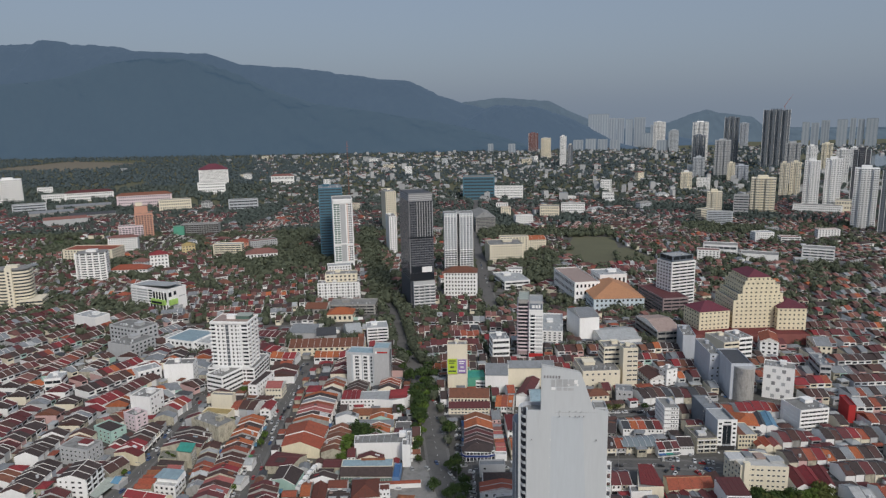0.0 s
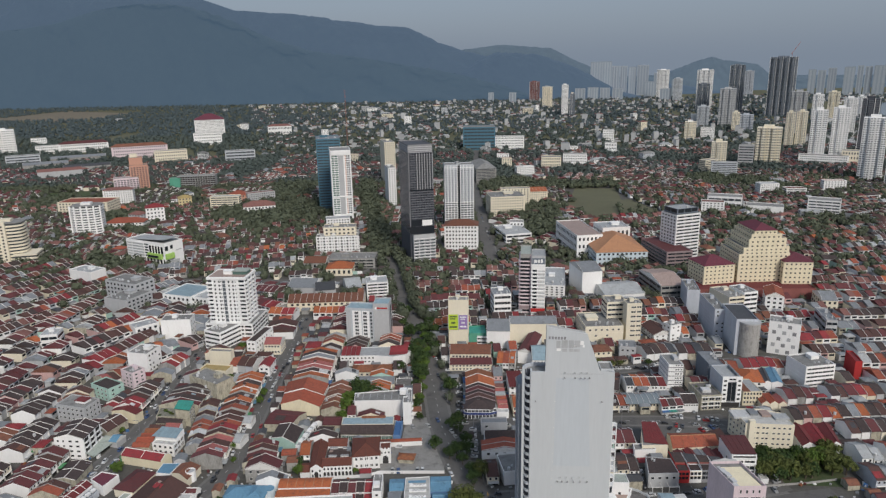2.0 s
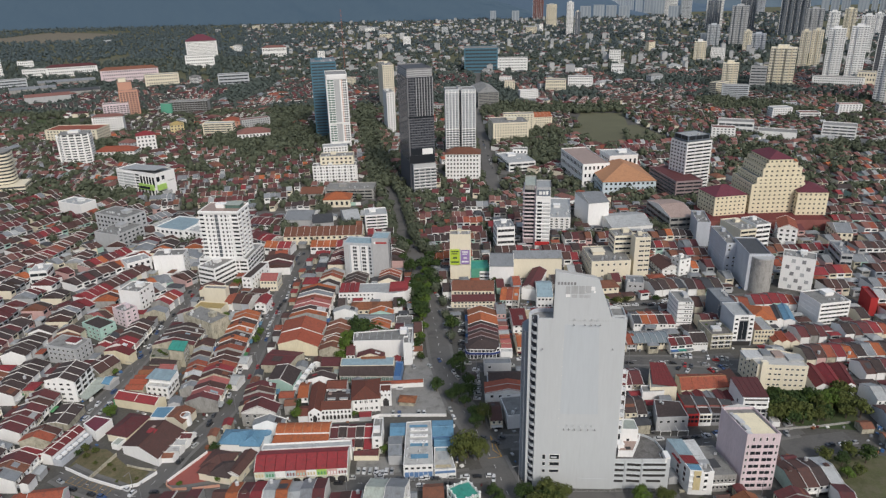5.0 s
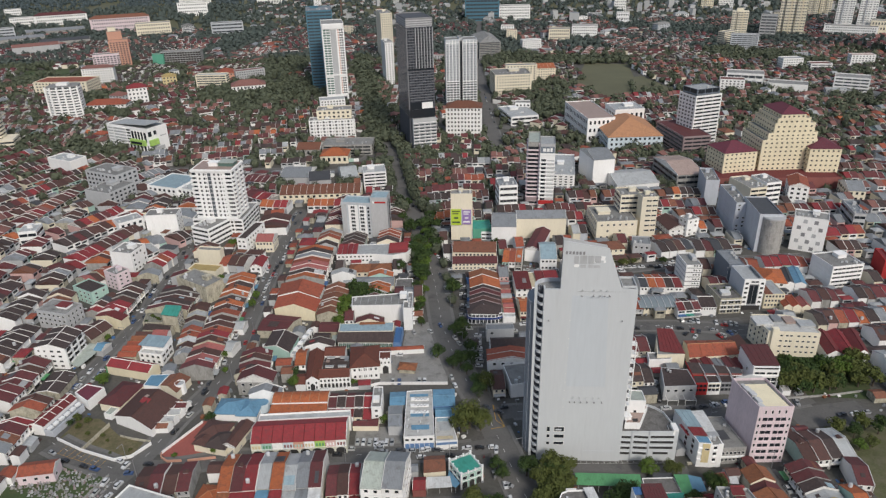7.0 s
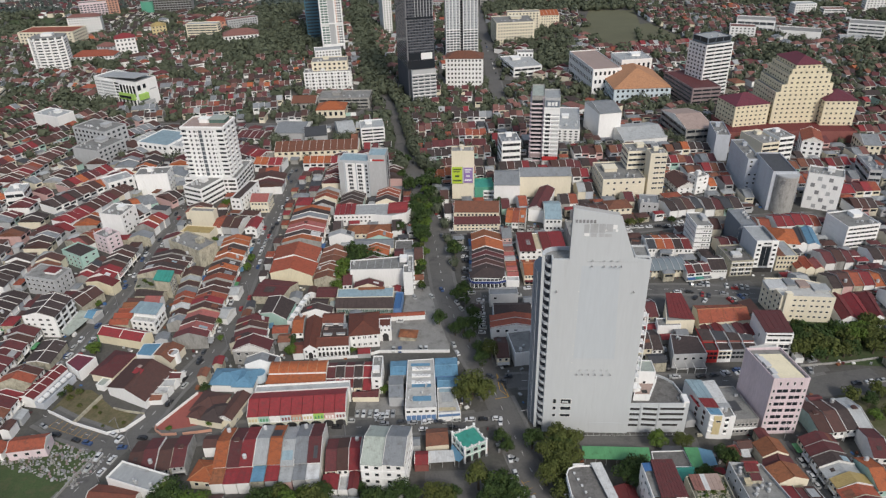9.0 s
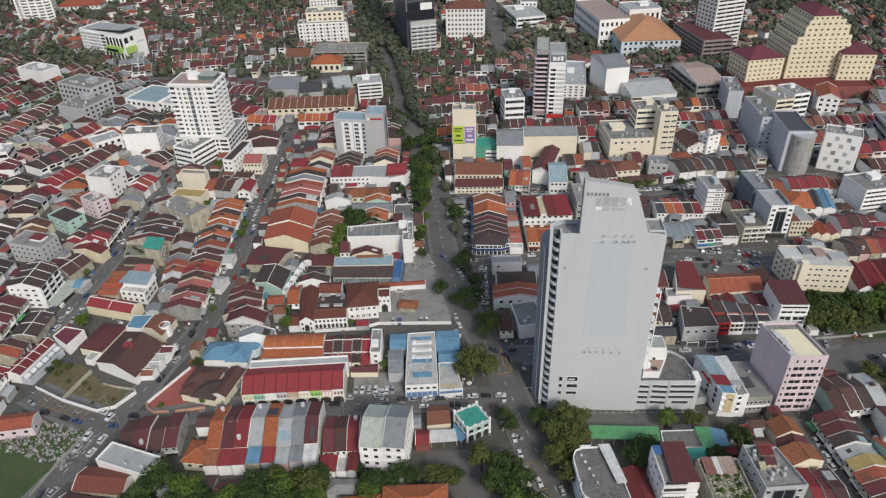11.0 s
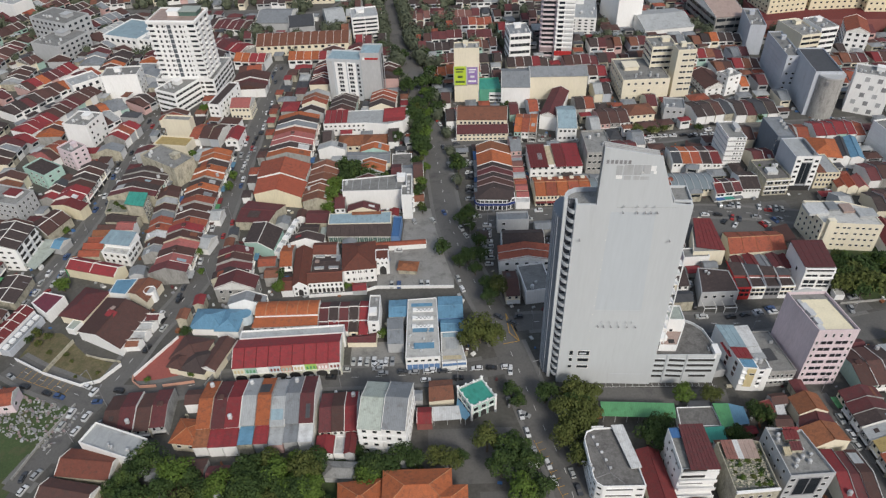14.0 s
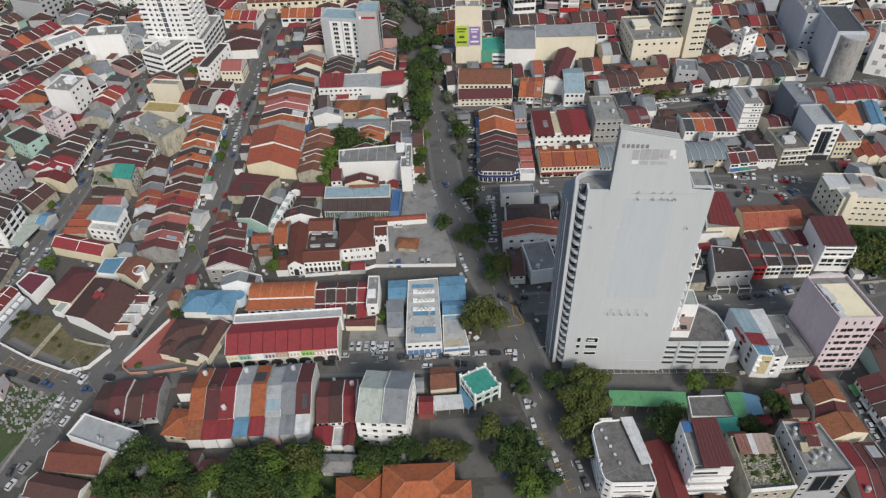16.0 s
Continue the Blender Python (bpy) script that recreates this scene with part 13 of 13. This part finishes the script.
for k in range(11):
    tree(-13.0 + rnd.uniform(-5, 4), 330 + k * 8.5, rnd.uniform(4.6, 6.4), ("leaf", "leaf", "leaf2")[k % 3])
tree(-101.3, 173.5, 2.0, 'leaf2')
tree(-112.0, 122.6, 5.0, 'leaf')
tree(-50.1, 120.6, 6.5, 'leaf2')
tree(-33.4, 135.5, 2.8, 'leaf')
tree(-30.1, 131.2, 3.0, 'leaf2')
tree(-18.0, 132.4, 5.0, 'leaf')
tree(-13.9, 130.5, 4.0, 'leaf')
tree(-7.3, 132.1, 4.5, 'leaf3')
tree(-2.4, 129.9, 4.5, 'leaf3')
tree(0.9, 131.6, 3.5, 'leaf')
tree(10.3, 136.4, 6.0, 'leaf3')
tree(19.0, 132.8, 7.0, 'leaf')
tree(14.4, 126.3, 6.0, 'leaf')
tree(22.8, 126.0, 6.0, 'leaf')
tree(20.6, 116.9, 6.5, 'leaf2')
tree(27.1, 118.6, 5.0, 'leaf')
tree(42.4, 155.3, 6.5, 'leaf3')
tree(37.6, 146.8, 6.5, 'leaf3')
tree(41.2, 140.4, 7.0, 'leaf3')
tree(35.9, 137.4, 5.0, 'leaf3')
tree(20.9, 159.4, 4.0, 'leaf')
tree(22.7, 154.8, 3.5, 'leaf')
tree(32.9, 156.1, 5.0, 'leaf')
tree(40.7, 129.4, 5.0, 'leaf3')
tree(42.4, 149.9, 6.0, 'leaf')
tree(6.2, 264.5, 4.5, 'leaf')
tree(8.3, 235.0, 5.0, 'leaf')
tree(4.4, 232.9, 4.0, 'leaf')
tree(13.9, 236.0, 4.5, 'leaf')
tree(15.9, 217.1, 4.5, 'leaf')
tree(20.3, 213.5, 5.0, 'leaf3')
tree(16.3, 208.4, 4.5, 'leaf')
tree(10.8, 186.9, 8.0, 'leaf3')
tree(6.8, 184.2, 6.0, 'leaf3')
tree(15.6, 185.1, 6.0, 'leaf3')
tree(-27.9, 190.9, 2.6, 'leaf2')
tree(-45.4, 221.0, 2.0, 'leaf2')
tree(11.2, 227.5, 3.5, 'leaf')
tree(-76.6, 227.6, 4.0, 'leaf')
tree(-74.8, 219.6, 3.5, 'leaf2')
tree(-109.1, 195.1, 2.8, 'leaf')
tree(-173.0, 227.6, 2.6, 'leaf')
tree(-117.6, 246.6, 2.6, 'leaf2')
tree(-188.1, 267.8, 2.2, 'leaf2')
tree(-172.2, 198.5, 2.2, 'leaf3')
tree(-173.8, 194.7, 2.0, 'leaf')
tree(-112.9, 233.7, 2.0, 'leaf2')
tree(-35.5, 461.7, 6.0, 'leaf')
tree(-42.9, 470.3, 5.0, 'leaf')
tree(-26.8, 451.3, 5.0, 'leaf')
tree(-29.3, 422.6, 5.0, 'leaf')
tree(-22.4, 403.5, 6.0, 'leaf')
tree(-8.4, 422.5, 6.0, 'leaf')
tree(-3.8, 410.3, 5.0, 'leaf')
tree(-3.5, 375.1, 5.5, 'leaf')
tree(-18.8, 363.9, 6.0, 'leaf')
tree(-15.7, 347.3, 6.0, 'leaf')
tree(-12.9, 331.7, 6.0, 'leaf')
tree(-20.4, 371.3, 5.0, 'leaf')
tree(-27.6, 342.1, 4.8, 'leaf')
tree(-53.0, 308.8, 6.5, 'leaf')
tree(-46.9, 311.5, 5.0, 'leaf')
tree(-56.6, 290.2, 5.0, 'leaf2')
tree(-11.6, 311.0, 3.6, 'leaf2')
tree(-12.9, 297.3, 4.0, 'leaf2')
tree(6.6, 308.5, 5.5, 'leaf')
tree(5.7, 318.7, 4.0, 'leaf')
tree(37.9, 375.1, 4.5, 'leaf')
tree(-71.2, 390.3, 3.0, 'leaf')
tree(-7.0, 397.6, 5.0, 'leaf')
tree(0.9, 450.9, 4.0, 'leaf')
tree(-11.7, 458.7, 4.5, 'leaf')
tree(-17.6, 385.9, 5.0, 'leaf')
tree(109.5, 343.3, 4.5, 'leaf3')
tree(119.0, 342.1, 4.0, 'leaf3')
tree(127.0, 345.6, 3.0, 'leaf3')
tree(146.5, 345.6, 3.0, 'leaf')
tree(184.7, 354.3, 2.6, 'leaf')
tree(192.9, 339.6, 3.0, 'leaf3')
tree(169.5, 221.0, 5.0, 'leaf')
tree(171.1, 216.1, 6.0, 'leaf3')
tree(176.9, 219.6, 6.0, 'leaf')
tree(171.4, 210.2, 6.0, 'leaf3')
tree(167.3, 212.8, 5.0, 'leaf')
tree(171.5, 205.1, 6.0, 'leaf')
tree(166.5, 207.7, 5.0, 'leaf3')
tree(178.8, 215.0, 6.0, 'leaf')
tree(176.6, 206.3, 6.0, 'leaf3')
tree(82.3, 154.9, 4.6, 'leaf2')
tree(91.2, 154.2, 3.5, 'leaf3')
tree(94.6, 154.9, 3.0, 'leaf3')
tree(70.8, 141.4, 5.0, 'leaf')
tree(66.2, 137.2, 6.0, 'leaf')
tree(69.7, 133.8, 5.0, 'leaf')
tree(94.9, 137.2, 4.0, 'leaf')
tree(97.1, 135.9, 3.5, 'leaf')
tree(107.7, 144.5, 4.0, 'leaf')
tree(105.4, 146.6, 4.0, 'leaf')
tree(46.0, 147.4, 6.5, 'leaf3')
tree(48.8, 155.2, 5.5, 'leaf3')
tree(43.8, 151.9, 6.0, 'leaf3')
tree(44.6, 141.4, 5.0, 'leaf3')
tree(110.8, 143.0, 3.0, 'leaf')
tree(-150.2, 387.0, 4.0, 'leaf2')
tree(-163.2, 400.4, 3.0, 'leaf')
tree(-115.1, 310.5, 3.0, 'leaf2')
tree(-114.9, 300.5, 3.0, 'leaf2')
tree(-143.1, 334.8, 3.0, 'leaf2')
tree(-168.2, 384.1, 2.0, 'leaf')
for i in range(22000):
    y = 1400 + 2650 * random.random() ** 1.15
    x = random.uniform(-1, 1) * 0.68 * (y + 112)
    patchy = noise.fractal(Vector((x * 0.0022, y * 0.0022, 7.0)), 0.8, 2.1, 4)
    keep = 0.9 if x < -0.22 * y + patchy * 900 or patchy > 0.1 else 0.42
    if random.random() < keep and (int(x // 2), int(y // 2)) not in TAKEN:
        WOODS.append((x, y, random.uniform(4, 8.5)))
for x, y, a in along(ROADS[0][2], 7.0):
    if 235 < y <= 440 and random.random() < 0.75:
        for off in (-8.5, 8):
            px, py = x + math.sin(a) * off + random.uniform(-1.5, 1.5), y - math.cos(a) * off + random.uniform(-1.5, 1.5)
            if random.random() < 0.55 and TAKEN.get((int(px // 2), int(py // 2))) in (None, "road", "open"):
                WOODS.append((px, py, random.uniform(3.4, 5.4)))
    if y > 440:
        for off in (-9, -7, 8, 10, 0) if y > 640 else (-10, 9):
            WOODS.append((x + math.sin(a) * off + random.uniform(-2, 2), y - math.cos(a) * off + random.uniform(-2, 2), random.uniform(4.5, 7)))
FAR = [w for w in WOODS if w[1] > 1150]
MID = [w for w in WOODS if 540 < w[1] <= 1150]
CLOSE = [w for w in WOODS if near(w[0], w[1]) <= 270]
BETWEEN = [w for w in WOODS if w[1] <= 540 and near(w[0], w[1]) > 270]
# far leaves carry haze in their colour, bluer past 2100 m
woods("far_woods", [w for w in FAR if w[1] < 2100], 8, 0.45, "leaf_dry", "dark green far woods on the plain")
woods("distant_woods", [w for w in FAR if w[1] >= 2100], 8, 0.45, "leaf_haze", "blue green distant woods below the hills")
woods("garden_trees", MID, 28, 0.29, "leaf_mid", "dark green garden trees between the houses")
woods("town_trees", BETWEEN, 150, 0.15, "leaf_mid", "dark green trees between the terraces")
for x, y, r in CLOSE:
    tree(x, y, r)

# ---- cars and lamps along the streets ----
for name, width, pts in ROADS:
    for x, y, a in along(pts, 44.0, 9.0):
        if 105 < y < 330 and seen(x, y):
            lamp_post(x + math.sin(a) * (width / 2 + 0.7), y - math.cos(a) * (width / 2 + 0.7), a + math.pi / 2)
    for x, y, a in along(pts, 6.2, 5.0):
        for s in (-1, 1):
            if 105 < y < 450 and seen(x, y) and random.random() < 0.25 and width < 11.5:
                car(x + math.sin(a) * s * (width / 2 - 1.2), y - math.cos(a) * s * (width / 2 - 1.2), a + (math.pi if s < 0 else 0) + random.uniform(-0.04, 0.04))
parked(-12.2, 172.8, 23.7, 173.1, 9, 0.1)
parked(-31.0, 171.9, -15.9, 172.9, 3, 0)
parked(-29.8, 176.6, -27.0, 176.7, 2, 0, True)
parked(-83.2, 170.8, -60.1, 171.3, 5, 0.1)
parked(-27.0, 222.4, -6.0, 222.0, 8, 0.25, True)
parked(-30.6, 243.6, -27.4, 238.2, 2, 0)
parked(-26.2, 246.0, -22.0, 245.8, 1, 0)
parked(-40.2, 178.6, -22.4, 177.8, 7, 0.35, True)
parked(-24.0, 186.6, -21.4, 186.8, 1, 0)
parked(11.6, 284.0, 12.6, 322.0, 14, 0.3, True)
parked(-18.0, 172.0, 4.0, 172.6, 5, 0.1)
parked(178.0, 188.6, 196.0, 190.4, 3, 0.3)
parked(-57.8, 171.2, -43.7, 170.9, 3, 0)
parked(-123.0, 202.0, -117.6, 220.3, 7, 0.3)
parked(-120.2, 210.2, -118.5, 228.0, 5, 0.2)
parked(-113.9, 240.5, -114.6, 257.8, 4, 0.3)
parked(-107.4, 268.4, -108.3, 284.0, 3, 0.3)
parked(-112.6, 317.6, -111.4, 357.6, 8, 0.3)
parked(-118.1, 318.0, -120.0, 339.9, 5, 0.2)
parked(-109.2, 357.4, -110.1, 401.3, 7, 0.2)
parked(-112.9, 417.8, -112.5, 460.7, 6, 0.3)
parked(-186.6, 222.1, -184.5, 240.9, 6, 0.3)
parked(-181.0, 221.9, -178.0, 238.9, 6, 0.4)
parked(-179.3, 263.1, -179.8, 284.2, 5, 0.3)
parked(-184.1, 322.2, -187.2, 352.1, 6, 0.3)
parked(-250.0, 367.3, -246.3, 387.0, 5, 0.3)
parked(-168.5, 172.1, -147.6, 165.0, 6, 0.3)
parked(-130.1, 168.2, -126.1, 167.5, 1, 0)
parked(-148.1, 134.2, -148.3, 128.8, 2, 0)
parked(21.7, 152.3, 27.9, 149.0, 2, 0)
parked(21.6, 175.8, 21.2, 166.5, 2, 0)
parked(29.4, 133.3, 32.6, 120.7, 5, 0.1)
parked(36.5, 135.9, 39.9, 117.1, 8, 0.15)
parked(21.3, 162.0, 27.5, 131.5, 4, 0.5)
parked(-9.3, 272.3, -5.8, 264.5, 2, 0)
parked(-18.4, 272.9, -15.3, 263.2, 2, 0.2)
parked(-28.4, 208.7, -12.7, 209.3, 5, 0.1)
parked(-3.2, 277.9, 1.4, 264.1, 3, 0.2)
parked(18.7, 265.0, 18.1, 232.1, 8, 0.05, True)
parked(4.9, 263.9, 9.1, 252.8, 2, 0)
parked(23.4, 206.2, 29.5, 214.5, 3, 0.4)
parked(17.0, 202.3, 27.4, 195.0, 3, 0.3)
parked(2.5, 228.1, 8.1, 208.3, 4, 0.5)
parked(-25.1, 476.8, -16.6, 410.2, 6, 0.3)
parked(-3.3, 350.0, 4.9, 296.9, 6, 0.5)
parked(-5.9, 372.4, -0.3, 355.2, 3, 0.2)
parked(39.8, 340.5, 70.5, 340.9, 9, 0.2)
parked(2.6, 308.0, 6.0, 292.5, 3, 0.2)
parked(111.0, 340.7, 157.0, 341.4, 12, 0.2)
parked(210.1, 345.6, 219.8, 342.2, 5, 0.1, True)
parked(214.8, 353.4, 220.7, 347.5, 4, 0.1, True)
parked(143.2, 355.8, 160.4, 351.9, 6, 0.3)
parked(132.0, 260.4, 138.4, 255.5, 5, 0.1, True)
parked(136.3, 263.0, 142.6, 260.7, 5, 0.1, True)
parked(149.7, 270.8, 165.4, 267.9, 8, 0.15, True)
parked(125.6, 274.2, 145.4, 272.0, 9, 0.2, True)
parked(103.8, 219.8, 101.0, 199.7, 4, 0.2)
parked(118.0, 196.2, 134.8, 200.8, 6, 0.2)
parked(101.0, 196.3, 106.2, 196.7, 1, 0)
parked(162.8, 198.1, 166.7, 197.9, 2, 0, True)
parked(149.0, 255.8, 161.3, 260.6, 5, 0.1, True)
parked(135.2, 147.6, 136.6, 134.9, 5, 0.1)
parked(53.3, 161.8, 79.3, 160.2, 9, 0.75, True)
parked(59.0, 137.9, 59.4, 136.0, 1, 0)
parked(-31.8, 178.1, -28.8, 175.6, 1, 0, True)
parked(-35.7, 616.0, -24.6, 548.0, 4, 0.3)
parked(-24.4, 537.9, -11.9, 450.1, 6, 0.4)
parked(61.4, 865.7, 63.0, 701.8, 8, 0.4)
parked(169.5, 531.0, 197.8, 514.0, 9, 0.1, True)
parked(159.5, 517.3, 191.9, 505.1, 9, 0.2, True)
parked(-53.4, 663.2, -42.6, 690.5, 4, 0.2)
